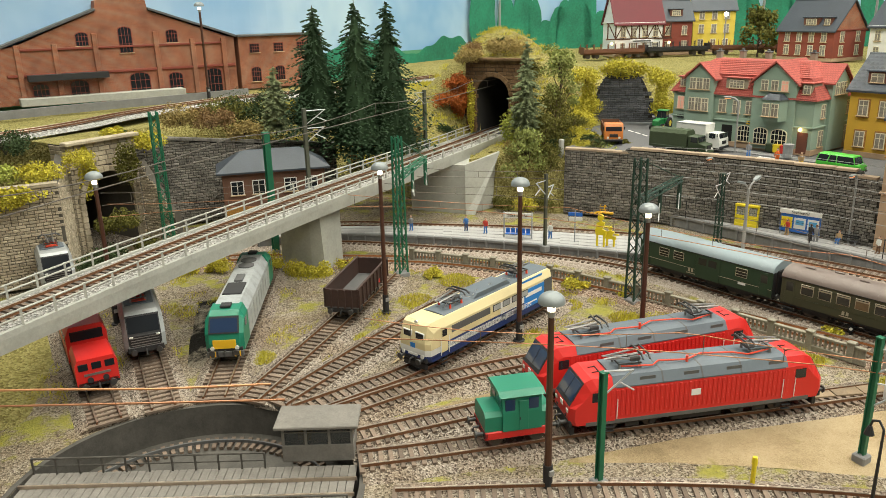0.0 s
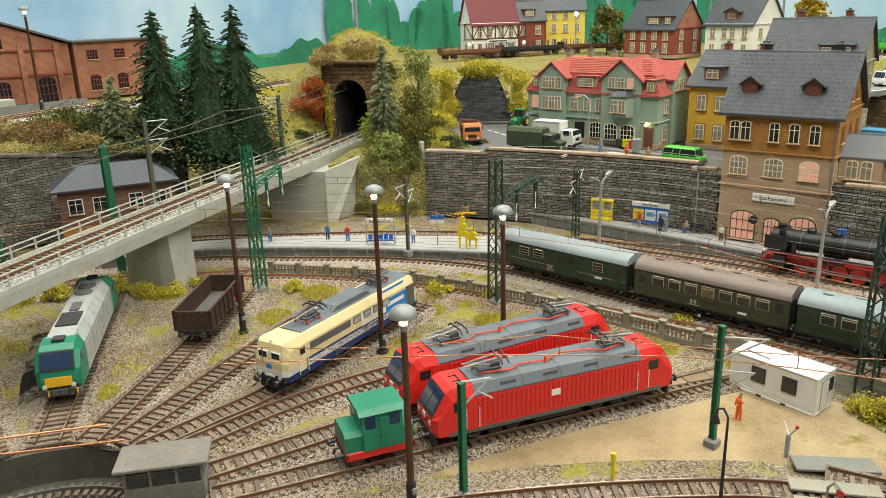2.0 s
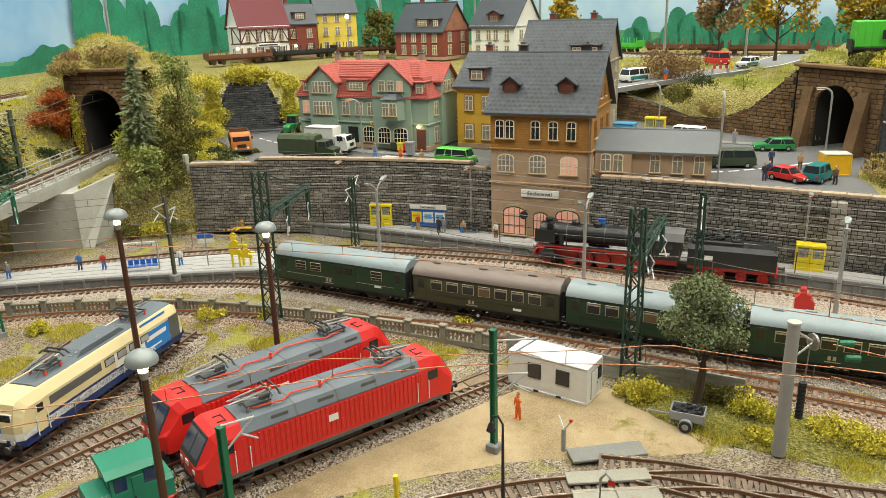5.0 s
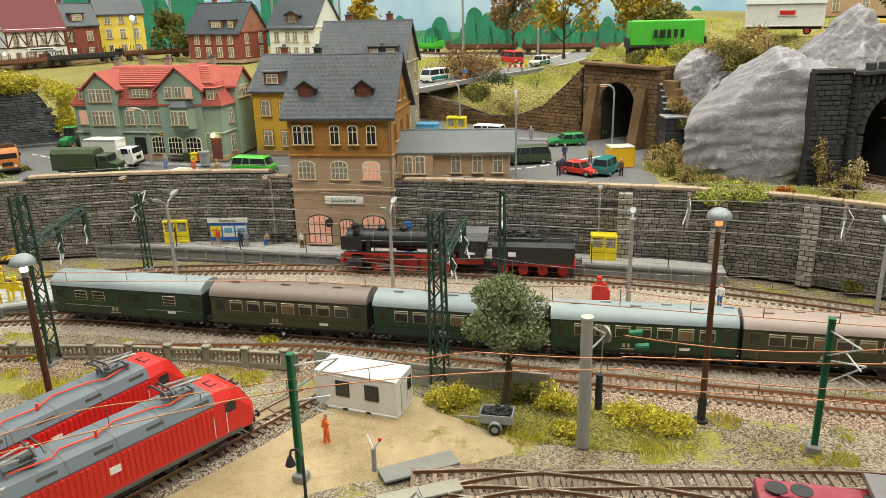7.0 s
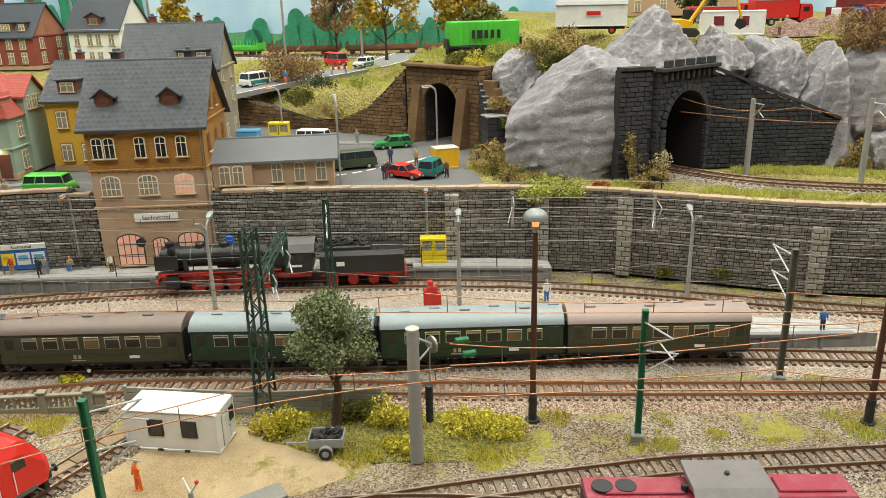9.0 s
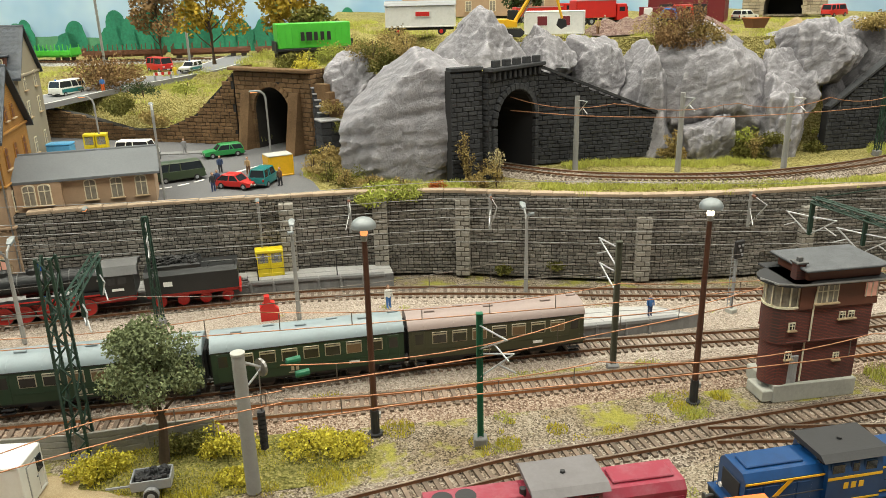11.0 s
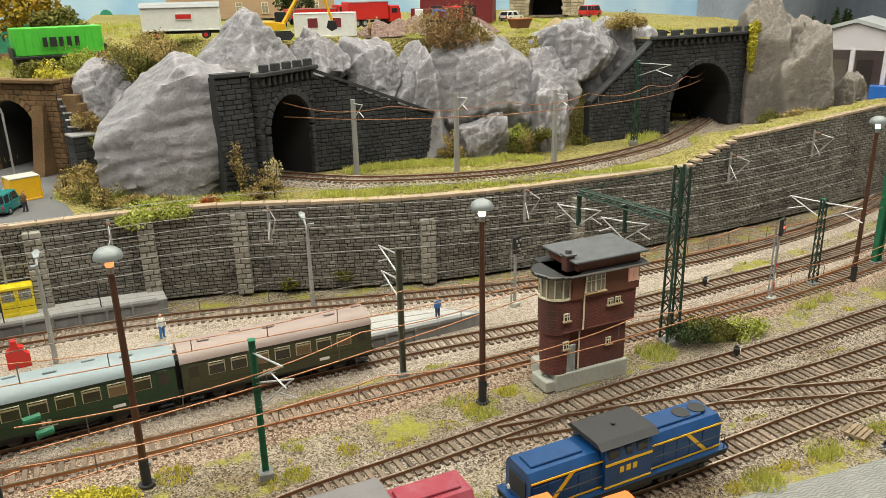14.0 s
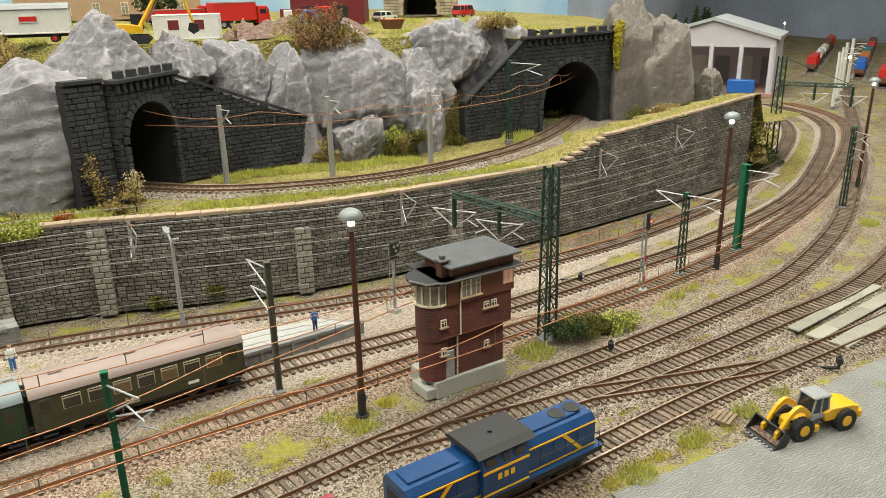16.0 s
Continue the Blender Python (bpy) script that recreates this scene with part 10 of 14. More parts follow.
for x, y, z, r, m in ((101.0, -2.6, 1.0, 1.0, L_OLIVE), (101.4, 2.2, 0.6, 0.9, L_OLIVE), (103.4, 13.2, 7.3, 2.0, L_GREEN), (103.2, 10.8, 7.5, 1.7, L_GREEN), (103.0, 15.0, 7.2, 1.2, L_GREEN), (82.0, -25.8, 0.6, 1.6, L_DARK), (81.9, -27.8, 0.6, 1.7, L_OLIVE), (82.0, -29.8, 0, 1.2, L_OLIVE), (81.8, -31.2, 0.3, 1.5, L_GREEN),
                      (106.4, 4.4, TOWN, 1.2, L_TAN), (115.0, 19.0, TOWN, 2.4, L_TAN), (118.6, 20.4, TOWN, 1.8, L_OLIVE), (117.0, -18.6, TOWN, 1.6, L_TAN), (116.4, -27.0, TOWN + 0.4, 1.8, L_OLIVE), (116.0, -29.4, TOWN + 1.4, 1.6, L_OLIVE), (119.6, -36.2, TOWN, 1.3, L_OLIVE), (118.8, -64.6, TOWN + 0.6, 2.4, L_OLIVE), (117.6, -67.4, TOWN + 1.2, 2.2, L_TAN), (119.0, -72.5, TOWN + 1.4, 2.0, L_OLIVE),
                      (122.0, -19.6, 19.0, 3.2, L_BROWN), (122.5, -23.4, 19.4, 2.6, L_TAN), (124.5, -44.5, 20.6, 2.4, L_TAN), (120.5, 12.0, 17.0, 2.6, L_OLIVE), (123.5, 15.5, 17.6, 2.8, L_TAN), (128.0, 24.0, 16.6, 2.2, L_OLIVE), (132.5, 46.5, 11.0, 2.6, L_OLIVE), (131.0, 42.0, 9.5, 2.0, L_TAN),
                      (20.0, 100.0, 10.2, 2.2, L_GREEN), (24.5, 98.0, 10.2, 2.0, L_YELLOW), (16.0, 99.0, 10.0, 2.4, L_TAN), (28.5, 100.5, 10.8, 1.8, L_YELLOW), (36.5, 106.5, 10.8, 2.0, L_YELLOW), (33.0, 107.5, 12.2, 1.4, L_YELLOW), (29.5, 99.5, 0.2, 2.2, L_DARK), (31.5, 100.5, 3.2, 2.2, L_OLIVE), (27.5, 96.5, 0.2, 1.8, L_DARK), (34.2, 101.5, 0.2, 1.6, L_OLIVE), (22.0, 107.5, 11.5, 3.0, L_DARK), (18.5, 112.5, 12.4, 3.0, L_DARK),
                      (48.0, 113.5, 12.0, 3.4, L_OLIVE), (52.0, 112.5, 12.0, 4.2, L_DARK), (45.0, 110.5, 11.4, 3.0, L_BROWN), (41.5, 112.0, 12.0, 2.8, L_TAN), (56.5, 109.5, 11.6, 2.6, L_OLIVE), (70.5, 105.0, 8.0, 2.4, L_TAN), (48.5, 108.5, 10.4, 2.4, L_TAN), (85.5, 91.0, 4.5, 2.6, L_OLIVE), (83.5, 95.0, 8.2, 2.2, L_TAN), (92.0, 96.0, 8.4, 2.4, L_YELLOW), (96.2, 99.6, 13.6, 2.6, L_YELLOW), (101.0, 97.0, 14.8, 2.6, L_YELLOW), (104.6, 93.2, 13.4, 2.4, L_YELLOW), (105.0, 92.4, 9.4, 2.2, L_YELLOW), (96.6, 100.0, 9.6, 2.6, L_YELLOW), (95.0, 98.5, 8.0, 2.2, L_YELLOW), (79.0, 106.6, 14.0, 2.0, L_RUST), (77.8, 106.8, 11.4, 2.2, L_RUST), (80.0, 105.0, 17.0, 2.4, L_TAN), (87.0, 106.0, 18.0, 3.0, L_TAN)):
    bush(x, y, z, r, m, int(520 * r), 0.16 if r < 2 else 0.20, "scrubby shrub on the slope", lumps=5)
grass([(81.5, -22.6, 1.6), (82.8, -28.5, 1.4), (86.8, -42.5, 1.6), (85.6, -40.0, 1.3), (92.0, -76.0, 1.5), (67.6, -25.0, 1.3), (66.0, -19.5, 1.2), (68.6, -30.5, 1.2), (69.4, -34.5, 1.0)], L_TUFT, "tall fresh green grass tufts beside the tracks", 300, 0.45)
grass([(78.4, -6.4, 0.8), (76.2, 2.2, 0.7), (79.5, -9.6, 0.7), (74.8, 5.4, 0.8), (80.6, 17.0, 1.2), (80.9, 10.0, 1.0), (76.8, 12.2, 1.1), (74.0, 20.0, 1.4), (71.4, 24.0, 1.6), (72.8, 38.6, 1.2), (71.4, 44.4, 1.2), (70.2, 47.8, 1.6), (65.5, 57.5, 1.5), (63.4, 62.6, 1.2), (58.2, 73.4, 1.8), (52.4, 71.4, 1.6), (36.6, 67.8, 1.2), (40.8, 64.4, 0.9), (74.6, -30.5, 0.9), (77.2, -36.0, 1.0), (67.0, -16.0, 0.9), (71.4, -23.5, 0.8)], L_YELLOW, "short yellow-green grass tufts on the gravel", 420, 0.22)
patch("ground", [(71.6, 31.0), (76.0, 28.6), (77.2, 22.4), (76.8, 16.0), (74.0, 12.8), (71.6, 16.4), (70.8, 22.0), (70.6, 26.4)], M_GRASS, "olive grass flock round the tree and the bushes", 0.05, 2.0)
q = random.Random(91)
verge = [(66.5, -17.5), (67.1, -21.3), (68.9, -26.2), (69.5, -30.1), (70.5, -33.2), (71.9, -37.0)]
spots = []
for (x0, y0), (x1, y1) in zip(verge, verge[1:]):
    spots += [(x0 + (x1 - x0) * k / 6 + q.uniform(-0.5, 0.7), y0 + (y1 - y0) * k / 6, q.uniform(0.5, 0.9)) for k in range(6)]
grass(spots, L_YELLOW, "yellow-green grass verge beside the asphalt", 300, 0.24)
grass([(q.uniform(71.2, 76.6), q.uniform(13.5, 30.0), q.uniform(0.5, 1.0)) for k in range(46)], L_YELLOW, "short yellow-green grass round the bushes", 200, 0.24)
g = G()
for k in range(14):
    tuft(g, 105.2 + rnd.uniform(-0.8, 0.8), -3.0 - 2.6 * k, TOWN, 1.5, 0.4, 700)
for k in range(10):
    tuft(g, 114.2 + rnd.uniform(-0.8, 0.8), -7.0 - 2.2 * k, TOWN, 1.5, 0.45, 600)
for x, y in ((113, -50), (112.5, -55), (114, -60), (115, -65), (116, -71), (117.5, -44), (121, -45.5)):
    tuft(g, x, y, TOWN + 0.5 if y < -48 else TOWN, 2.4, 0.8, 700)
solid("grass", g, L_TUFT, "green grass strip along the ledge track", "grass", "stuff")


# ivy curtains
def ivy(x, y, z, w, h, material, rz, label="yellow-green ivy hanging on the stone"):
    g = G()
    leaves(g, (0, 0, h / 2), (w / 2, 0.5, h / 2), int(140 * w * h), 0.15, 0.0)
    return solid("ivy", g, material, label, "ivy", at=(x, y, z), rz=rz)


ivy(80.5, 105.4, TOWN, 1.2, 7.0, L_YELLOW, -59)
ivy(79.4, 106.9, TOWN + 2, 3.2, 6.0, L_RUST, -59, "rust-orange ivy beside the bridge tunnel")
ivy(124.6, -64.4, TOWN + 7, 1.5, 6.0, L_YELLOW, -70)
ivy(124.9, -64.9, TOWN + 11.5, 2.6, 2.2, L_YELLOW, -70)
ivy(97.0, 99.4, 8.2, 2.4, 6.5, L_YELLOW, -44)
ivy(104.4, 92.4, 8.2, 2.0, 6.0, L_YELLOW, -44)
ivy(100.8, 96.0, 14.2, 7.4, 2.2, L_YELLOW, -44)
ivy(29.0, 103.6, 6.5, 3.0, 5.6, L_YELLOW, -5)
ivy(33.6, 103.4, 7.5, 2.6, 4.4, L_OLIVE, -5)
ivy(20.0, 94.6, 8.4, 9.0, 2.2, L_YELLOW, -5)

# ---------------------------------------------------------------- materials of the small things
def gloss(name, c, rough=0.35):
    return mat(name, c, rough, 0, 0.07, 1.2, 9, dirt=tuple(x * 0.45 + 0.03 for x in c), dirt_amount=0.18)


P_RED = gloss("toy_red", (0.55, 0.025, 0.02))
P_GREEN = gloss("toy_green", (0.02, 0.23, 0.06))
P_DKGREEN = gloss("toy_olive_green", (0.035, 0.055, 0.025), 0.5)
P_TEAL = gloss("toy_teal", (0.01, 0.16, 0.16))
P_ORANGE = gloss("toy_orange", (0.50, 0.16, 0.03))
P_YELLOW = gloss("toy_yellow", (0.75, 0.42, 0.015))
P_LEMON = gloss("toy_lemon", (0.78, 0.62, 0.02))
P_WHITE = gloss("toy_white", (0.72, 0.72, 0.68))
P_BLUE = gloss("toy_blue", (0.02, 0.13, 0.50))
P_SKYBLUE = gloss("toy_sky_blue", (0.10, 0.36, 0.62))
P_BLACK = gloss("toy_black", (0.018, 0.018, 0.02), 0.5)
P_GREY = gloss("toy_grey", (0.28, 0.29, 0.30), 0.5)
P_MAROON = gloss("toy_maroon", (0.16, 0.02, 0.025), 0.4)
P_NEON = gloss("toy_bright_green", (0.08, 0.50, 0.05))
P_BROWN = gloss("toy_brown", (0.15, 0.06, 0.03), 0.6)
P_GLASS = glass_mat("car_window", (0.02, 0.025, 0.03), 0.06)
P_TYRE = mat("tyre_rubber", (0.02, 0.02, 0.02), 0.8)
P_HEAD = mat("headlamp_glass", (0.7, 0.7, 0.65), 0.1)
P_TAIL = mat("tail_lamp_red", (0.5, 0.02, 0.01), 0.2)
P_TARP = mat("green_tarpaulin", (0.045, 0.065, 0.03), 0.8, 0, 0.2, 0.6, 6, 0.06)
P_WOOD = mat("weathered_planks", (0.22, 0.16, 0.10), 0.85, 0, 0.3, 0.8, 8, 0.03, each=0.2)
P_GREYPAINT = mat("white_marking", (0.72, 0.72, 0.70), 0.8, 0, 0.15, 0.8, 8)
P_HEAP = soil_mat("brown_heap", [(0.15, (0.10, 0.06, 0.05)), (0.5, (0.20, 0.13, 0.11)), (0.9, (0.34, 0.26, 0.22))], 5, 0.2)
SKIN = mat("doll_skin", (0.55, 0.33, 0.22), 0.6)


# ---------------------------------------------------------------- road vehicles
def wheel(root, x, y, r, w=0.22, rim=None):
    t = part("wheel", G().cyl((0, -w / 2, 0), (0, w / 2, 0), r, n=16), P_TYRE, root)
    t.location = (x * S, y * S, r * S)
    s = 1 if y > 0 else -1
    part("rim", G().cyl((0, s * w * 0.42, 0), (0, s * (w / 2 + 0.02), 0), r * 0.58, r * 0.5, n=12), rim or P_GREY, t)


def car_body(root, prof, W, paint, name="body"):
    g = G()
    cx = sum(p[0] for p in prof) / len(prof)
    cz = sum(p[1] for p in prof) / len(prof)
    secs = []
    for y, k in ((-W / 2, 0.93), (-W / 2 + 0.07, 0.99), (-W / 2 + 0.16, 1.0), (W / 2 - 0.16, 1.0), (W / 2 - 0.07, 0.99), (W / 2, 0.93)):
        secs.append([(cx + (x - cx) * k, y, cz + (z - cz) * k) for x, z in prof])
    g.loft(secs)
    return part(name, g, paint, root, smooth=True)


def car(name, x, y, z, rz, paint, label, L=4.2, W=1.7, H=1.45, shape="estate", stripe=None, group="", beacon=None, category="car"):
    """A road car: rounded body, glasshouse with pillars, roof, wheels, lamps and bumpers."""
    root = thing(name, x, y, z, rz, label, category, group)
    a, b = -L / 2, L / 2
    belt = H * 0.58
    hood = {"estate": 0.30, "hatch": 0.30, "van": 0.10, "bus": 0.03, "jeep": 0.28}[shape] * L
    tail = {"estate": 0.04, "hatch": 0.10, "van": 0.02, "bus": 0.02, "jeep": 0.03}[shape] * L
    car_body(root, [(a + 0.05, 0.28), (b - 0.1, 0.28), (b, 0.45), (b - 0.03, belt * 0.82), (b - hood * 0.4, belt * 0.97), (b - hood, belt), (a + 0.08, belt), (a, belt * 0.7)], W, paint)
    w1, w2 = W / 2 - 0.05, W / 2 - 0.2
    fx0, fx1 = b - hood, b - hood - (0.28 if shape in ("van", "bus", "jeep") else 0.55)
    rx0, rx1 = a + 0.10, a + 0.12 + tail + (0.1 if shape != "hatch" else 0.35)
    g = G().loft([[(fx0, -w1, belt - 0.03), (fx0, w1, belt - 0.03), (rx0, w1, belt - 0.03), (rx0, -w1, belt - 0.03)], [(fx1, -w2, H - 0.06), (fx1, w2, H - 0.06), (rx1, w2, H - 0.06), (rx1, -w2, H - 0.06)]])
    part("glazing", g, P_GLASS, root, "dark glazing")
    part("roof", G().loft([[(fx1 + 0.06, -w2 - 0.05, H - 0.10), (fx1 + 0.06, w2 + 0.05, H - 0.10), (rx1 - 0.06, w2 + 0.05, H - 0.10), (rx1 - 0.06, -w2 - 0.05, H - 0.10)], [(fx1, -w2 + 0.08, H), (fx1, w2 - 0.08, H), (rx1, w2 - 0.08, H), (rx1, -w2 + 0.08, H)]]), paint if stripe is None else P_WHITE, root)
    for s in (-1, 1):
        for t0, t1 in ((fx0, fx1), (0.5 * (fx0 + rx0) + 0.1, 0.5 * (fx1 + rx1) + 0.1), (rx0 + 0.25 * L * (shape != "hatch"), rx1 + 0.25 * L * (shape != "hatch")), (rx0, rx1)):
            part("pillar", G().cyl((t0, s * (w1 + 0.01), belt - 0.05), (t1, s * (w2 + 0.01), H - 0.06), 0.055, n=5), paint if stripe is None else P_WHITE, root)
        part("headlamp", G().box(b - 0.03, s * (W / 2 - 0.3), belt * 0.66, 0.08, 0.3, 0.17, 0, 0.03), P_HEAD, root)
        part("tail_lamp", G().box(a + 0.02, s * (W / 2 - 0.2), belt * 0.72, 0.06, 0.18, 0.26, 0, 0.02), P_TAIL, root)
        for wx in (a + 0.19 * L, b - 0.19 * L):
            wheel(root, wx, s * (W / 2 - 0.08), 0.31)
        if stripe:
            part("stripe", G().box(0.02 * L, s * (W / 2 + 0.005), belt * 0.62, L * 0.78, 0.03, belt * 0.42, 0, 0.01), stripe, root)
    for xx in (a, b):
        part("bumper", G().box(xx, 0, 0.4, 0.14, W * 0.95, 0.15, 0, 0.04), P_BLACK, root)
    part("number_plate", G().box(b + 0.08, 0, 0.42, 0.02, 0.5, 0.11), P_WHITE, root)
    if beacon:
        part("beacon", G().cyl((fx1 - 0.2, 0, H), (fx1 - 0.2, 0, H + 0.2), 0.12, 0.1, 8), beacon, root)
    return root


def lorry(name, x, y, z, rz, paint, label, L=7.2, W=2.4, H=2.9, load="box", load_mat=None, bonnet=False, category="truck", load_h=None):
    """A lorry: cab with windows, frame, load body, wheels and lamps."""
    root = thing(name, x, y, z, rz, label, category)
    b, a = L / 2, -L / 2
    cab = 2.2 if bonnet else 1.75
    c0 = b - cab
    part("frame", G().box(0, 0, 0.72, L - 0.3, 0.9, 0.28, 0, 0.04), P_BLACK, root)
    if bonnet:
        car_body(root, [(c0, 0.6), (b - 0.05, 0.6), (b, 0.8), (b - 0.05, 1.45), (b - 0.9, 1.65), (b - 1.05, 2.35), (c0, 2.4)], W - 0.25, paint, "cab")
        fx, fw = b - 0.96, W - 0.6
    else:
        car_body(root, [(c0, 0.55), (b - 0.03, 0.55), (b, 0.9), (b - 0.06, 1.55), (b - 0.28, H - 0.35), (b - 0.4, H - 0.25), (c0, H - 0.25)], W, paint, "cab")
        fx, fw = b - 0.16, W - 0.35
    zc = 1.98 if not bonnet else 2.0
    part("windscreen", G().box(fx, 0, zc, 0.12, fw, 0.62, 0, 0.03, Matrix.Rotation(0, 4, "Y")), P_GLASS, root)
    for s in (-1, 1):
        part("side_window", G().box(c0 + 0.75, s * ((W - (0.25 if bonnet else 0)) / 2 - 0.01), zc, 0.8, 0.06, 0.58, 0, 0.02), P_GLASS, root)
        part("headlamp", G().cyl((b - 0.05, s * (W / 2 - 0.45), 0.95), (b + 0.04, s * (W / 2 - 0.45), 0.95), 0.15, n=10), P_HEAD, root)
        part("mirror", G().box(b - 0.3, s * (W / 2 + 0.14), 2.1, 0.06, 0.16, 0.36, 0, 0.02), P_BLACK, root)
        for wx in (b - 1.0, a + 1.1) + ((a + 2.2,) if L > 6.8 else ()):
            wheel(root, wx, s * (W / 2 - 0.2), 0.48, 0.36)
    part("bumper", G().box(b + 0.02, 0, 0.62, 0.2, W * 0.98, 0.28, 0, 0.06), P_BLACK if load != "tarp" else paint, root)
    part("grille", G().box(b - 0.01, 0, 1.2, 0.06, W * 0.45, 0.4, 0, 0.02), P_BLACK, root)
    l0, l1 = a, c0 - 0.15
    lm = load_mat or paint
    hh = load_h or {"box": 3.2, "tarp": 3.0, "tipper": 2.3, "flat": 1.1}[load]
    mid, ln = (l0 + l1) / 2, l1 - l0
    if load == "tarp":
        sec = [(-W / 2, 1.0), (W / 2, 1.0), (W / 2 + 0.02, hh - 0.4), (W / 2 - 0.35, hh), (-W / 2 + 0.35, hh), (-W / 2 - 0.02, hh - 0.4)]
        g = G()
        nb = 9
        g.loft([[(l0 + ln * k / nb, yy * (1.0 if k % 2 == 0 else 0.985), zz - (0 if k % 2 == 0 or zz < 2 else 0.07)) for yy, zz in sec] for k in range(nb + 1)])
        part("tarpaulin", g, lm, root, "ribbed green tarpaulin cover")
        part("load_bed", G().box(mid, 0, 1.0, ln + 0.05, W + 0.05, 0.3, 0, 0.04), paint, root)
    elif load == "box":
        part("cargo_box", G().box(mid, 0, (hh + 0.95) / 2, ln, W, hh - 0.95, 0, 0.06), lm, root)
        for s in (-1, 1):
            part("corner_rail", G().box(mid, s * W / 2, hh - 0.05, ln + 0.02, 0.08, 0.1), P_GREY, root)
        part("rear_door", G().box(l0 - 0.03, 0, (hh + 0.95) / 2, 0.05, W - 0.2, hh - 1.2, 0, 0.02), lm, root)
    elif load == "tipper":
        for s in (-1, 1):
            side = part("side_board", G().box(mid, s * W / 2, (hh + 1.0) / 2, ln, 0.12, hh - 1.0, 0, 0.03), lm, root)
            for k in range(5):
                part("rib", G().box(l0 + ln * (k + 0.5) / 5, s * (W / 2 + 0.08), (hh + 1.0) / 2, 0.1, 0.08, hh - 1.0, 0, 0.02), lm, side)
        for xx in (l0, l1):
            part("end_board", G().box(xx, 0, (hh + 1.1) / 2, 0.12, W, hh - 0.9, 0, 0.03), lm, root)
        part("load_bed", G().box(mid, 0, 1.05, ln, W, 0.16, 0, 0.02), P_BLACK, root)
    return root


lorry("tipper_truck", 91.0, 87.8, TOWN, -128, P_ORANGE, "orange tipper truck with rusty brown load bed on the street", 6.6, 2.3, 2.9, "tipper", P_BROWN)
lorry("army_truck", 91.6, 76.6, TOWN, -72, P_DKGREEN, "dark green army truck with tarpaulin beside the wall", 7.0, 2.2, 2.3, "tarp", P_TARP, True)
lorry("delivery_truck", 95.6, 77.0, TOWN, -76, P_WHITE, "white delivery truck with a box body on the street", 5.8, 2.1, 2.5, "box", P_WHITE)
car("van", 97.6, 60.2, TOWN, -82, P_NEON, "bright green delivery van beside the wall", 4.6, 1.8, 1.9, "van", category="van")
car("van", 110.7, 33.9, TOWN, -60, P_DKGREEN, "dark green minibus on the square", 4.9, 1.85, 1.95, "bus", category="van")
car("estate_car", 121.4, 31.8, TOWN, 118, P_GREEN, "green estate car before the road tunnel", 4.5, 1.7, 1.45, "estate")
car("car", 107.4, 27.5, TOWN, -108, P_RED, "red hatchback parked behind the wall", 3.9, 1.65, 1.4, "hatch")
car("jeep", 108.6, 25.0, TOWN, -15, P_TEAL, "teal off-road car beside the yellow hut", 3.7, 1.7, 1.8, "jeep")
car("car", 117.6, 45.0, TOWN, -85, P_RED, "red car parked behind the flat annex", 4.2, 1.65, 1.4, "estate")
car("minibus", 138.0, 55.0, 12.3, 158, P_WHITE, "white minibus with green stripe on the mountain road", 4.8, 1.9, 2.0, "bus", P_TEAL, category="van", beacon=P_BLUE)
car("van", 154.6, 47.8, 13.35, -130, P_RED, "red van on the verge of the mountain road", 4.6, 1.9, 2.1, "bus", category="van")
car("estate_car", 153.6, 42.9, 13.4, 165, P_WHITE, "white and green estate car on the mountain road", 4.6, 1.75, 1.5, "estate", P_TEAL, beacon=P_BLUE)
lorry("tipper_truck", 127.5, 60.5, 11.9, 150, P_GREEN, "green truck behind the grey house", 6.0, 2.2, 2.6, "tipper")
lorry("truck", 141.8, -16.0, 20.3, -75, P_RED, "red truck with a tall red box on the plateau", 7.6, 2.4, 2.9, "box", P_RED)
lorry("truck", 139.4, -24.6, 20.3, -70, P_RED, "red truck with a flat load bed on the plateau", 7.0, 2.4, 2.8, "tipper", P_MAROON)
lorry("fire_truck", 147.5, -9.5, 20.3, -80, P_RED, "red ladder truck with yellow stripe on the plateau", 8.6, 2.4, 2.8, "box", P_RED, load_h=2.2)
car("car", 150, -40, 20.3, -60, P_WHITE, "white car parked on the plateau", 4.2, 1.7, 1.45, "estate")
car("van", 158, -58, 20.3, -60, P_RED, "red van parked on the plateau", 4.6, 1.8, 1.9, "van", category="van")


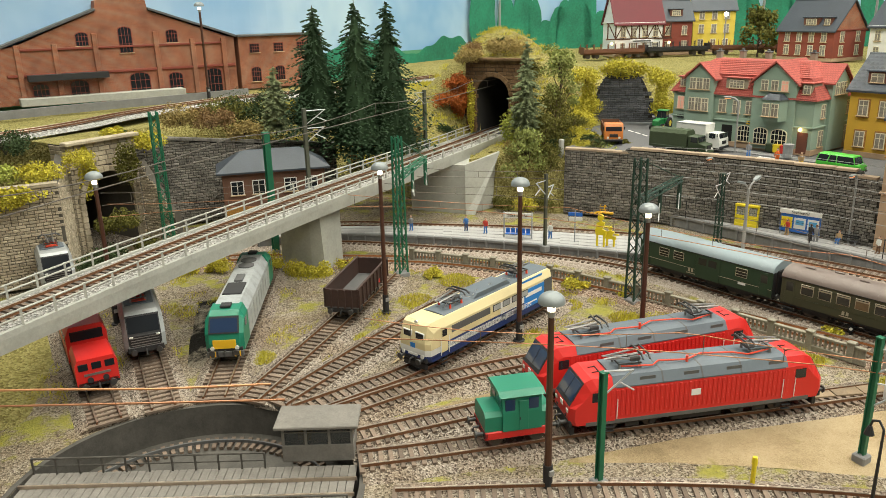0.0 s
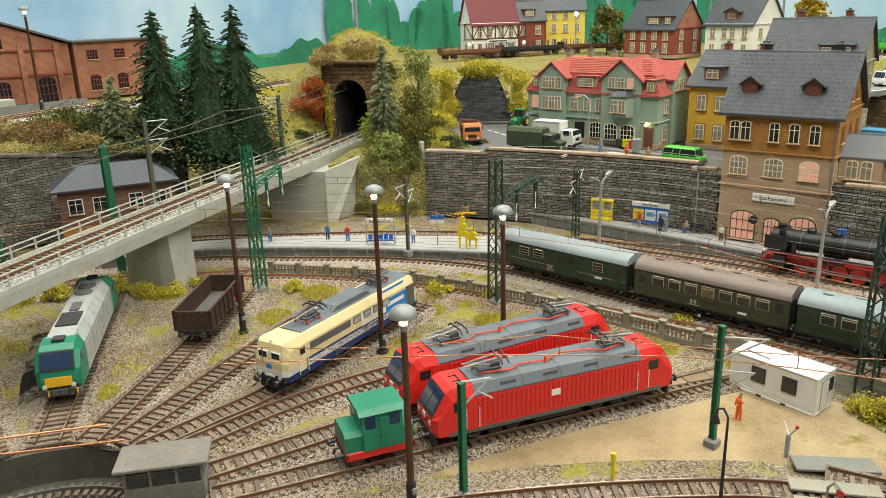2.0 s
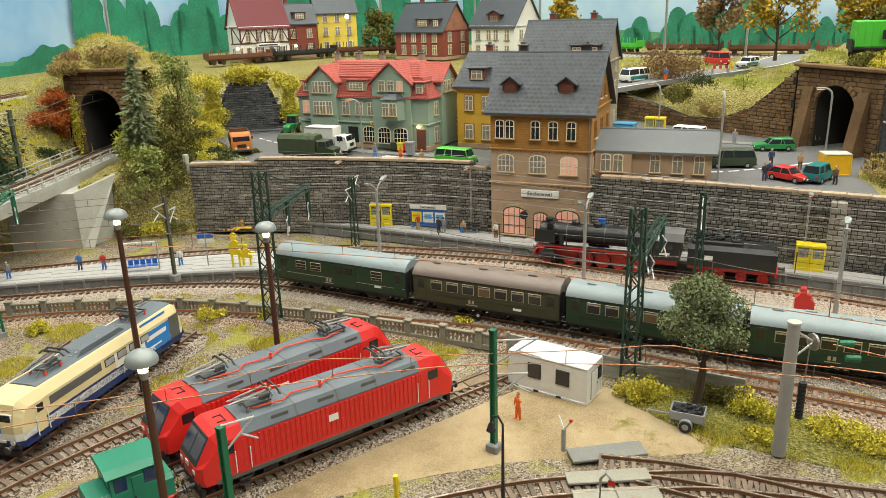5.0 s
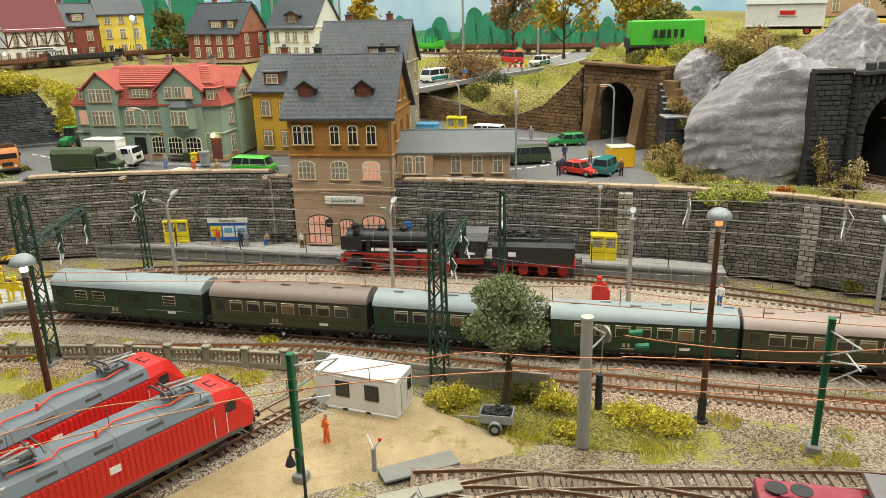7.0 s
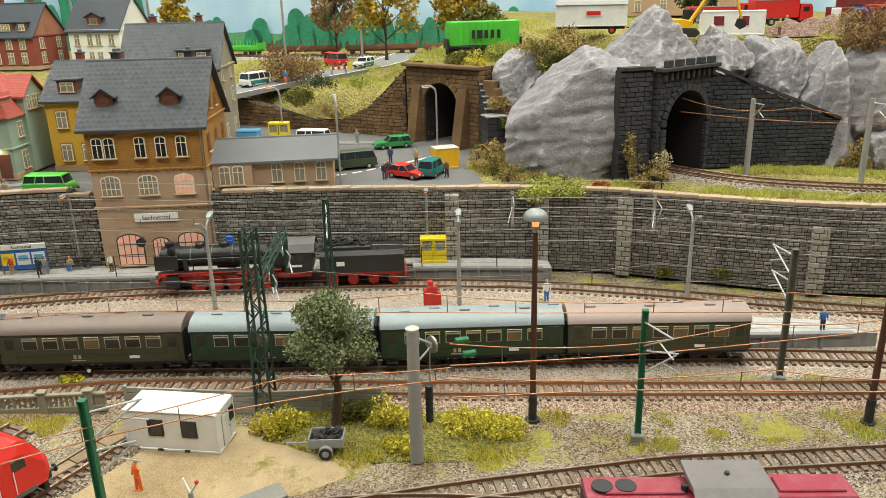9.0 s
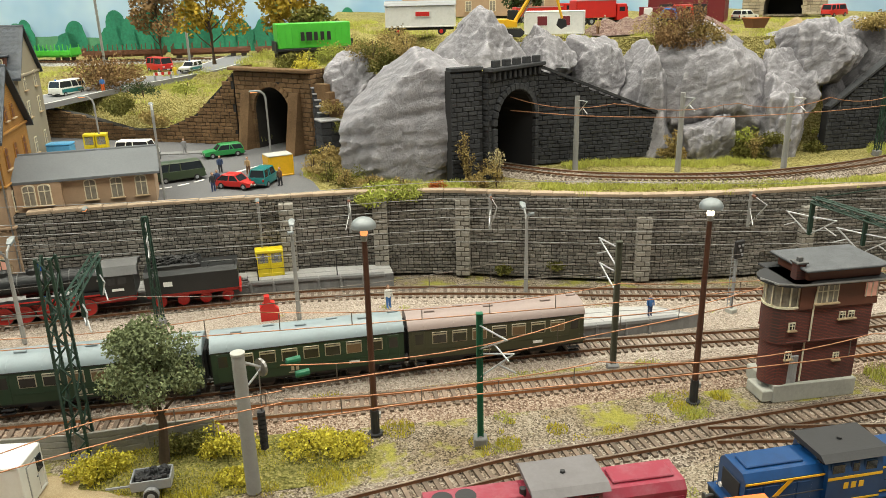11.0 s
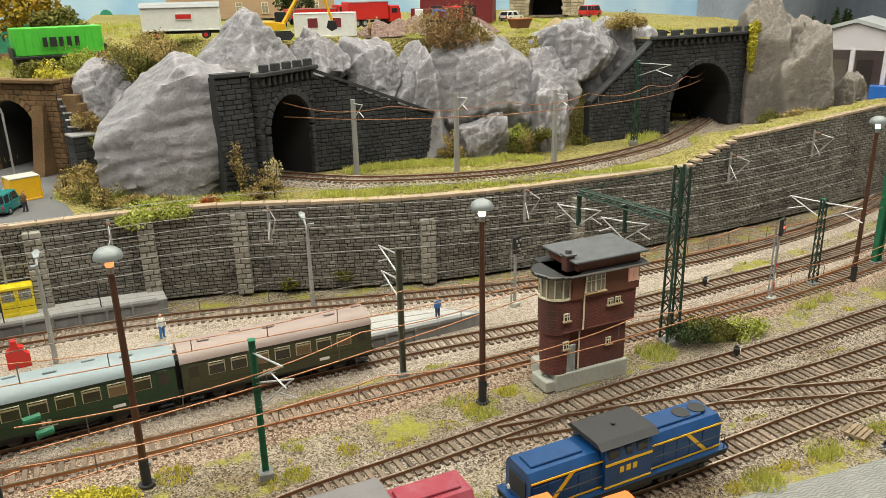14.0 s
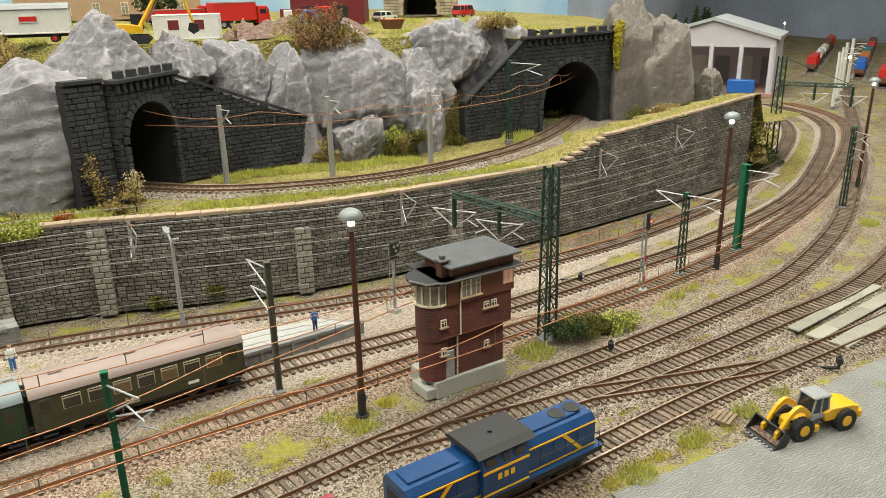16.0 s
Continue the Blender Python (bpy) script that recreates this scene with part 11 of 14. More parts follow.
def tractor(x, y, z, rz):
    root = thing("tractor", x, y, z, rz, "green farm tractor with yellow wheel hubs", "tractor")
    car_body(root, [(-0.3, 0.7), (1.7, 0.7), (1.75, 1.3), (1.4, 1.5), (-0.3, 1.55)], 0.9, P_GREEN, "bonnet")
    car_body(root, [(-1.5, 0.8), (-0.2, 0.8), (-0.1, 1.5), (-0.5, 1.6), (-1.5, 1.6)], 1.5, P_GREEN, "seat_tub")
    part("cab_glass", G().loft([[(-0.2, -0.65, 1.5), (-0.2, 0.65, 1.5), (-1.4, 0.65, 1.5), (-1.4, -0.65, 1.5)], [(-0.4, -0.6, 2.45), (-0.4, 0.6, 2.45), (-1.35, 0.6, 2.45), (-1.35, -0.6, 2.45)]]), P_GLASS, root)
    part("roof", G().box(-0.85, 0, 2.52, 1.3, 1.45, 0.14, 0, 0.05), P_GREEN, root)
    part("exhaust", G().cyl((0.6, 0.3, 1.5), (0.6, 0.3, 2.4), 0.06, n=6), P_BLACK, root)
    for s in (-1, 1):
        wheel(root, -0.95, s * 0.85, 0.8, 0.42, P_LEMON)
        wheel(root, 1.15, s * 0.75, 0.48, 0.28, P_LEMON)


tractor(102.0, 90.0, TOWN, 200)


def front_loader(x, y, z, rz):
    """Articulated wheel loader: rear engine, cab, front frame, curved lift arms, bucket."""
    root = thing("wheel_loader", x, y, z, rz, "yellow wheel loader with black bucket on the paved pad", "loader")
    car_body(root, [(-4.3, 1.0), (-1.2, 1.0), (-1.0, 1.7), (-1.6, 1.95), (-3.6, 1.9), (-4.3, 1.7)], 1.9, P_YELLOW, "engine_hood")
    part("counterweight", G().box(-4.35, 0, 1.05, 0.5, 2.1, 0.75, 0, 0.12), P_YELLOW, root)
    cab = part("cab", G().loft([[(-1.5, -0.75, 1.6), (-1.5, 0.75, 1.6), (0.05, 0.75, 1.6), (0.05, -0.75, 1.6)], [(-1.4, -0.72, 2.9), (-1.4, 0.72, 2.9), (-0.2, 0.72, 2.9), (-0.2, -0.72, 2.9)]]), P_GLASS, root, "glazed cab")
    part("cab_roof", G().box(-0.8, 0, 3.0, 1.6, 1.7, 0.2, 0, 0.08), P_GREY, cab)
    for s in (-1, 1):
        for a0, a1 in ((-1.5, -1.4), (0.05, -0.2), (-0.75, -0.8)):
            part("cab_post", G().cyl((a0, s * 0.76, 1.55), (a1, s * 0.73, 2.95), 0.08, n=6), P_GREY, cab)
    part("cab_base", G().box(-0.72, 0, 1.5, 1.7, 1.62, 0.5, 0, 0.08), P_GREY, cab)
    part("front_frame", G().box(0.9, 0, 1.05, 2.0, 1.1, 0.9, 0, 0.15), P_YELLOW, root)
    part("pivot", G().cyl((-0.3, 0, 0.7), (-0.3, 0, 1.6), 0.3, n=10), P_BLACK, root)
    for s in (-1, 1):
        arm = []
        for k in range(9):
            t = k / 8
            arm.append((0.2 + 2.9 * t, s * 0.68, 1.75 + 0.85 * math.sin(math.pi * min(1, t * 1.15)) - 1.15 * t * t))
        g = G()
        secs = [[(px, py - 0.14, pz - 0.24), (px, py + 0.14, pz - 0.24), (px, py + 0.14, pz + 0.24), (px, py - 0.14, pz + 0.24)] for px, py, pz in arm]
        part("lift_arm", g.loft(secs), P_YELLOW, root)
        part("lift_cylinder", G().cyl((0.9, s * 0.4, 1.2), (2.3, s * 0.5, 1.5), 0.12, n=8), P_BLACK, root)
        for wx in (-2.9, 1.0):
            w = part("wheel", G().cyl((0, -0.3, 0), (0, 0.3, 0), 0.86, n=24), P_TYRE, root)
            w.location = (wx * S, s * 0.98 * S, 0.86 * S)
            part("rim", G().cyl((0, s * 0.27, 0), (0, s * 0.34, 0), 0.46, 0.4, 14), P_YELLOW, w)
            g = G()
            for k in range(18):
                m = Matrix.Rotation(2 * math.pi * k / 18, 4, "Y")
                g.box(0.86, 0, 0, 0.10, 0.58, 0.14, 0, 0, m)
            part("tread", g, P_TYRE, w)
        part("step", G().box(-0.1, s * 1.0, 0.7, 0.8, 0.3, 0.5, 0, 0.05), P_YELLOW, root)
        part("work_lamp", G().box(-0.1, s * 0.6, 3.02, 0.12, 0.2, 0.16), P_HEAD, root)
    prof = [(3.0, 1.35), (2.65, 1.0), (2.6, 0.5), (2.85, 0.12), (3.9, 0.05), (3.9, 0.15), (2.95, 0.24), (2.74, 0.55), (2.78, 0.95), (3.08, 1.28)]
    bucket = part("bucket", G().prism(prof, -1.5, 1.5, "y"), P_BLACK, root, "black steel bucket with dried dirt")
    for s in (-1, 1):
        part("bucket_side", G().prism([(3.0, 1.33), (2.65, 1.0), (2.6, 0.5), (2.85, 0.12), (3.9, 0.05)], s * 1.5 - 0.04, s * 1.5 + 0.04, "y"), P_BLACK, bucket)
    for k in range(8):
        part("tooth", G().box(3.98, -1.35 + 2.7 * k / 7, 0.09, 0.22, 0.14, 0.1), P_GREY, bucket)
    part("dirt", G().box(3.25, 0, 0.27, 0.7, 2.7, 0.1, 0, 0.04), P_HEAP, bucket)
    return root


front_loader(65.0, -31.9, 0.08, 84).scale = (0.84, 0.84, 0.84)


def excavator(x, y, z, rz):
    root = thing("excavator", x, y, z, rz, "yellow crawler excavator with raised boom on the plateau", "excavator")
    car_body(root, [(-2.4, 1.1), (1.2, 1.1), (1.2, 1.7), (0.2, 1.9), (-2.2, 2.0)], 2.4, P_YELLOW, "upper_body")
    part("cab", G().box(0.7, 0.7, 2.1, 1.2, 0.9, 1.5, 0, 0.08), P_GLASS, root)
    for s in (-1, 1):
        part("crawler", G().prism([(-1.8, 0.1), (1.6, 0.1), (2.0, 0.5), (1.6, 0.9), (-1.8, 0.9), (-2.2, 0.5)], s * 1.15 - 0.28, s * 1.15 + 0.28, "y"), P_TYRE, root)
    for a, b, r, n in (((0.9, 0, 1.6), (2.6, 0, 4.3), 0.26, "boom"), ((2.6, 0, 4.3), (5.2, 0, 4.5), 0.24, "boom"), ((5.2, 0, 4.6), (6.0, 0, 1.9), 0.18, "stick"), ((1.6, 0.2, 2.0), (2.8, 0.2, 4.0), 0.09, "ram"), ((3.2, 0, 4.8), (5.3, 0, 5.0), 0.08, "ram")):
        part(n, G().cyl(a, b, r, r * 0.85, 6), P_YELLOW if n != "ram" else P_GREY, root)
    part("bucket", G().prism([(5.6, 1.9), (6.4, 1.8), (6.5, 1.1), (5.9, 0.8), (5.4, 1.2)], -0.5, 0.5, "y"), P_BLACK, root)


excavator(121.6, -0.6, 20.2, -95)


def site_cabin(name, x, y, z, rz, L, W, H, paint, label, wheels=False, logo=None, panes=P_GLASS, wins=(), door=True, roofm=None, lift=0.0):
    """An office cabin: walls, roof, corner posts, windows and door; on wheels if wanted. Its front faces local -y."""
    root = thing(name, x, y, z, rz, label, "cabin")
    part("wall", G().box(0, 0, lift + H / 2, L - 0.1, W - 0.1, H - 0.1), paint, root)
    if wheels:
        part("roof", G().prism([(-W / 2 - 0.1, H - 0.05), (W / 2 + 0.1, H - 0.05), (W / 2 - 0.2, H + 0.3), (0, H + 0.5), (-W / 2 + 0.2, H + 0.3)], -L / 2 - 0.1, L / 2 + 0.1, "x", Matrix.Translation((0, 0, lift))), roofm or P_GREY, root)
    else:
        part("roof", G().box(0, 0, lift + H, L, W, 0.14, 0, 0.05), roofm or paint, root)
    part("floor_frame", G().box(0, 0, lift + 0.08, L, W, 0.16, 0, 0.03), paint, root)
    for sx in (-1, 1):
        for sy in (-1, 1):
            part("corner_post", G().box(sx * (L / 2 - 0.07), sy * (W / 2 - 0.07), lift + H / 2, 0.15, 0.15, H, 0, 0.03), paint, root)
    for wx, wz, ww, wh in wins:
        w = part("window", G().box(wx, -W / 2 + 0.03, lift + wz, ww + 0.14, 0.08, wh + 0.14, 0, 0.02), P_BLACK if panes is P_GLASS else paint, root)
        part("pane", G().box(wx, -W / 2, lift + wz, ww, 0.06, wh, 0, 0.01), panes, w)
    if door:
        d = part("door", G().box(L / 2 - 0.03, 0.0, lift + 1.12, 0.06, 0.9, 1.95, 0, 0.02), paint, root)
        part("handle", G().box(L / 2 + 0.03, 0.32, lift + 1.1, 0.06, 0.1, 0.06), P_GREY, d)
        part("frame", G().box(L / 2 - 0.045, 0.0, lift + 1.14, 0.03, 1.06, 2.06), P_GREY, d)
    if logo:
        b = part("sign_board", G().box(logo[0], -W / 2 - 0.01, lift + logo[1], logo[2], 0.05, logo[3], 0, 0.01), P_WHITE, root)
        part("logo_bar", G().box(logo[0], -W / 2 - 0.045, lift + logo[1], logo[2] * 0.9, 0.03, logo[3] * 0.62), P_RED, b)
    if wheels:
        for sx in (-0.32, 0.30):
            for sy in (-1, 1):
                wheel(root, sx * L, sy * (W / 2 - 0.25), 0.42, 0.3, P_RED)
        part("chassis", G().box(0, 0, 0.72, L * 0.95, 1.0, 0.3), P_BLACK, root)
        part("drawbar", G().box(L / 2 + 0.7, 0, 0.7, 1.4, 0.14, 0.14), P_BLACK, root)
    return root


M_CONT = mat("container_white", (0.70, 0.71, 0.70), 0.4, 0, 0.05, 0.4, 8, dirt=(0.45, 0.43, 0.38), dirt_amount=0.25)
c = site_cabin("office_container", 71.1, 34.9, 0.05, -88.5, 5.9, 2.44, 2.6, M_CONT, "white office container with two dark windows", False, None, P_GLASS, ((-0.95, 1.55, 0.85, 0.95), (1.15, 1.55, 0.85, 0.95)))
part("window", G().box(2.95, 0.75, 1.7, 0.08, 0.55, 0.9, 0, 0.02), P_GLASS, c)
for k in (-0.8, 0.9):
    part("fork_pocket", G().box(k, -1.22, 0.1, 0.35, 0.06, 0.12), P_BLACK, c)
site_cabin("site_trailer", 130.0, 8.6, 20.0, -92, 8.2, 2.4, 2.5, P_WHITE, "white site trailer with grey roof and red wheels", True, (0.3, 1.5, 1.8, 0.75), lift=0.9)
site_cabin("site_cabin", 126.8, -7.0, 20.2, -102, 6.8, 2.4, 2.5, P_WHITE, "white site cabin with maroon window shutters", False, None, P_MAROON, ((-1.3, 1.5, 1.1, 1.0), (1.3, 1.5, 1.1, 1.0)), False)
site_cabin("yellow_hut", 112.4, 24.2, TOWN, -62, 2.6, 1.9, 2.1, P_YELLOW, "small yellow hut with grey sloping roof", False, None, P_GREY, (), True, M_CONCRETE)


# ---------------------------------------------------------------- dolls
COATS = [mat("coat_" + n, c, 0.7, 0, 0.1, 3, 12) for n, c in (("navy", (0.03, 0.05, 0.12)), ("red", (0.5, 0.05, 0.03)), ("tan", (0.42, 0.28, 0.14)), ("grey", (0.25, 0.25, 0.26)), ("white", (0.7, 0.7, 0.66)), ("blue", (0.05, 0.16, 0.42)), ("orange", (0.75, 0.14, 0.02)), ("brown", (0.16, 0.08, 0.04)), ("black", (0.03, 0.03, 0.035)), ("yellow", (0.72, 0.52, 0.04)))]


def doll(x, y, z, rz, coat, legs, label, h=1.75, sit=False, arm=None, group="model figures"):
    """A plain standing or sitting figure, one mesh in three colours."""
    k = h / 1.75
    segs = []
    g = G()
    if sit:
        for s in (-1, 1):
            g.cyl((0, s * 0.1, 0.48), (0.42, s * 0.12, 0.48), 0.10, n=7).cyl((0.42, s * 0.12, 0.5), (0.46, s * 0.12, 0.04), 0.08, n=7)
        hip = 0.42
    else:
        for s, d in ((-1, 0.06), (1, -0.06)):
            g.cyl((0, s * 0.1, 0.85), (d, s * 0.12, 0.06), 0.11, 0.075, 7).box(d + 0.05, s * 0.12, 0.04, 0.26, 0.11, 0.09, 0, 0.02)
        hip = 0.82
    n1 = len(g.f)
    g.loft([[(0.13 * w * math.cos(a), 0.21 * w * math.sin(a), hip + zz) for a in [2 * math.pi * i / 9 for i in range(9)]] for zz, w in ((-0.04, 0.85), (0.15, 0.9), (0.42, 1.08), (0.58, 0.9), (0.64, 0.4))])
    for s in (-1, 1):
        if arm and s == arm:
            g.cyl((0, s * 0.22, hip + 0.52), (0.12, s * 0.55, hip + 0.62), 0.065, 0.05, 6)
        else:
            g.cyl((0, s * 0.24, hip + 0.54), (0.1, s * 0.27, hip + 0.05), 0.065, 0.05, 6)
    n2 = len(g.f)
    g.ball((0.02, 0, hip + 0.79), 0.125, 8, 5, 1.15)
    g.cyl((0, 0, hip + 0.6), (0, 0, hip + 0.7), 0.06, n=6)
    n3 = len(g.f)
    g.ball((-0.01, 0, hip + 0.83), 0.13, 8, 3, 0.95, 5)
    g.v = [(a * k, b * k, c * k) for a, b, c in g.v]
    ob = solid("figure", g, legs, label, "figure", "", group, True, (x, y, z), rz)
    for m in (coat, SKIN, COATS[7]):
        ob.data.materials.append(m)
    idx = [0] * n1 + [1] * (n2 - n1) + [2] * (n3 - n2) + [3] * (len(g.f) - n3)
    ob.data.polygons.foreach_set("material_index", idx)
    return ob


C = dict(zip(("navy", "red", "tan", "grey", "white", "blue", "orange", "brown", "black", "yellow"), COATS))
doll(66.2, 35.1, 0.05, 150, C["orange"], C["orange"], "figure in orange work clothes pointing, on sandy soil", 1.9, arm=1)
for x, y, rz, a, b, lab in ((92.5, 62.0, 180, "red", "tan", "seated child figure in red before the notice board"), (92.7, 59.4, 0, "black", "black", "figure in black reading the notice board"), (92.9, 58.9, 10, "grey", "grey", "figure in grey reading the notice board"), (94.4, 53.2, 160, "white", "brown", "figure in a pale shirt on the platform"), (95.0, 48.2, 190, "brown", "brown", "figure in brown before the station door"), (99.0, 29.9, 200, "red", "black", "woman figure in red by the blue machine"), (99.2, 29.4, 190, "tan", "white", "figure in a pale coat by the blue machine"), (99.9, 28.1, 190, "red", "blue", "child figure in red beside its family"), (99.8, 27.7, 190, "white", "tan", "man figure in pale clothes with children"), (99.9, 27.2, 190, "tan", "blue", "small figure holding a hand")):
    doll(x, y, 1.3, rz, C[a], C[b], lab)
for x, y, rz, a, b in ((94.2, 57.2, 190, "tan", "blue"), (98.2, 33.0, 190, "red", "red")):
    doll(x, y, 1.34, rz, C[a], C[b], "sitting figure on the platform bench", sit=True)
doll(90.0, -8.0, 1.2, 180, C["blue"], C["navy"], "figure in blue overalls on the platform end")
doll(94.9, 13.0, 0.3, 200, C["white"], C["blue"], "figure in white and blue between the platform tracks", 2.0)
for x, y, rz, a, b, lab in ((113.5, 30.4, 200, "navy", "black", "tall figure in dark clothes on the square"), (106.3, 29.5, 200, "black", "navy", "figure in black behind the wall"), (107.3, 29.3, 180, "navy", "brown", "figure in navy behind the wall"), (112.8, 27.4, 160, "tan", "brown", "figure in a tan coat near the yellow hut"), (123.0, 36.6, 200, "grey", "grey", "figure in grey below the brown wall"), (95.5, 66.3, 180, "orange", "orange", "figure in orange behind the wall"), (95.7, 63.5, 190, "tan", "yellow", "figure in a yellow coat behind the wall"), (96.2, 70.6, 200, "grey", "blue", "figure beside the zebra crossing"), (104.2, 35.2, 200, "black", "black", "figure in black at the corner of the annex"), (108.0, 23.4, 150, "brown", "black", "figure with a handcart by the bushes")):
    doll(x, y, TOWN, rz, C[a], C[b], lab, 1.8)
for x, y, a, b in ((137.4, 50.2, "blue", "orange"), (145.3, 49.2, "tan", "tan"), (151.0, 44.6, "yellow", "yellow")):
    doll(x, y, 12.9, 200, C[a], C[b], "small figure on the mountain road")
for x, y, a in ((124.6, -11.6, "tan"), (131, -14, "grey"), (144, -28, "white")):
    doll(x, y, 20.3, 190, C[a], C["brown"], "figure on the grassy plateau")
for x, y, a, b in ((65.6, 83.4, "blue", "navy"), (66.9, 81.4, "red", "blue"), (60.6, 87.2, "grey", "blue"), (71.6, 75.8, "white", "blue")):
    doll(x, y, 1.2, 210, C[a], C[b], "travelling figure on the island platform")
g = G()
for dx, dy, h in ((0, 0, 3.4), (0.9, 0.5, 2.1)):
    for a in (-0.42, 0.3):
        g.box(dx + a, dy, h * 0.2, 0.2, 0.16, h * 0.4, 0, 0.02)
    g.prism([(dx - 0.6, h * 0.36), (dx + 0.5, h * 0.36), (dx + 0.5, h * 0.5), (dx + 0.1, h * 0.54), (dx + 0.35, h * 0.74), (dx - 0.1, h * 0.8), (dx - 0.5, h * 0.72), (dx - 0.65, h * 0.5)], dy - 0.1, dy + 0.1, "y")
    g.cyl((dx - 0.12, dy - 0.1, h * 0.9), (dx - 0.12, dy + 0.1, h * 0.9), h * 0.1, n=10)
    g.box(dx + 0.55, dy, h * 0.62, 0.5, 0.14, 0.16, 0, 0.02)
solid("cutout_sign", g, P_LEMON, "tall flat yellow cut-out figures on the platform", "sign", at=(74.2, 70.6, 1.2), rz=-60)
solid("cutout_sign", G().prism([(-0.75, 0), (0.75, 0), (0.75, 0.9), (0.4, 1.2), (0.45, 1.5), (0.1, 1.6), (0.05, 2.1), (-0.35, 2.1), (-0.4, 1.5), (-0.75, 1.2)], -0.3, 0.3, "y"), P_RED, "red cut-out sign block between the tracks", "sign", at=(93.4, 22.8, 0.15), rz=-75)


# ---------------------------------------------------------------- platform things
def phone_booth(x, y, z, rz):
    root = thing("phone_booth", x, y, z, rz, "yellow telephone booth with glazed sides", "phone booth", "telephone booths")
    for sx in (-1, 1):
        for sy in (-1, 1):
            part("post", G().box(sx * 0.52, sy * 0.52, 1.15, 0.14, 0.14, 2.3, 0, 0.02), P_LEMON, root)
    part("roof", G().box(0, 0, 2.3, 1.25, 1.25, 0.28, 0, 0.05), P_LEMON, root)
    part("base", G().box(0, 0, 0.15, 1.2, 1.2, 0.3, 0, 0.03), P_LEMON, root)
    part("rear_panel", G().box(0.52, 0, 1.2, 0.06, 0.95, 1.9), P_LEMON, root)
    part("glass", G().box(-0.52, 0, 1.25, 0.03, 0.9, 1.7), glass_mat("booth_glass", (0.5, 0.5, 0.4), 0.05, 0.35), root)
    for sy in (-1, 1):
        part("side_panel", G().box(0, sy * 0.54, 1.2, 0.95, 0.05, 1.95), P_LEMON, root)
    part("front_panel", G().box(-0.53, 0, 0.75, 0.05, 0.95, 0.95), P_LEMON, root)
    part("telephone", G().box(0.4, 0, 1.35, 0.2, 0.35, 0.5, 0, 0.03), P_GREY, root)
    part("cross_bar", G().box(-0.54, 0, 1.0, 0.08, 0.95, 0.08), P_LEMON, root)


for x, y, rz in ((92.2, 66.0, 22), (91.7, 67.2, 22), (100.6, 24.4, 12), (100.8, 23.2, 12)):
    phone_booth(x, y, 1.3, rz)


def notice_board(x, y, z, rz):
    root = thing("notice_board", x, y, z, rz, "blue notice board with posters under a white name strip", "notice board")
    part("back_panel", G().box(0.1, 0, 1.35, 0.12, 4.0, 1.9, 0, 0.03), P_BLUE, root)
    part("name_strip", G().box(0.02, 0, 2.55, 0.16, 4.1, 0.5, 0, 0.03), P_WHITE, root)
    writing("Sachsental", 0.38, P_BLACK, root, pose(-0.08 * S, 0, 2.55 * S, 90, 0, -90), width=1.7)
    for k, (c, w) in enumerate(((P_LEMON, 1.1), (P_WHITE, 1.15), (P_WHITE, 1.1))):
        p = part("poster", G().box(0.02, 1.3 - 1.3 * k, 1.4, 0.05, w, 1.15, 0, 0.01), c, root)
        part("print_block", G().box(-0.015, 1.3 - 1.3 * k, 1.5, 0.03, w * 0.7, 0.5), P_SKYBLUE if k else P_YELLOW, p)
    for s in (-1, 1):
        part("post", G().box(0.1, s * 1.9, 1.3, 0.12, 0.12, 2.6), P_GREY, root)


notice_board(92.9, 60.9, 1.3, 17)


def bench(x, y, z, rz, paint=None, label="dark slatted bench on the platform"):
    root = thing("bench", x, y, z, rz, label, "bench", "platform benches")
    paint = paint or P_BLACK
    for k in range(3):
        part("seat_slat", G().box(-0.2 + 0.17 * k, 0, 0.48, 0.13, 2.2, 0.06, 0, 0.01), paint, root)
    for k in range(2):
        part("back_slat", G().box(0.28 + 0.04 * k, 0, 0.72 + 0.2 * k, 0.06, 2.2, 0.13, 0, 0.01), paint, root)
    for s in (-1, 1):
        part("leg", G().box(0, s * 0.85, 0.24, 0.5, 0.08, 0.46, 0, 0.01), P_GREY, root)


for x, y, rz in ((94.5, 56.6, 17), (98.6, 33.0, 13), (98.9, 31.6, 13)):
    bench(x, y, 1.3, rz)
solid("ticket_machine", G().box(0, 0, 0.95, 0.7, 1.3, 1.5, 0, 0.08).box(0, 0, 0.12, 0.5, 1.0, 0.3).box(-0.36, 0, 1.15, 0.06, 0.9, 0.6, 0, 0.02), P_SKYBLUE, "light blue ticket machine against the wall", "machine", at=(99.6, 30.6, 1.3), rz=13)
solid("information_pillar", G().box(0, 0, 1.55, 0.3, 0.7, 3.1, 0, 0.06).box(-0.16, 0, 2.2, 0.06, 0.55, 1.1, 0, 0.02), P_BLUE, "slim blue information pillar beside the station", "pillar", at=(96.6, 42.3, 1.3), rz=14)
solid("waste_bin", G().cyl((0, 0, 0), (0, 0, 1.1), 0.42, 0.5, 12).cyl((0, 0, 1.1), (0, 0, 1.25), 0.52, 0.3, 12), P_GREY, "round grey bin against the wall", "bin", at=(97.3, 36.6, 1.3))
solid("vending_box", G().box(0, 0, 0.55, 0.6, 0.8, 1.1, 0, 0.05).box(-0.31, 0, 0.75, 0.04, 0.6, 0.5, 0, 0.01), P_WHITE, "small white and red box against the wall", "box", at=(97.6, 37.4, 1.3), rz=13)


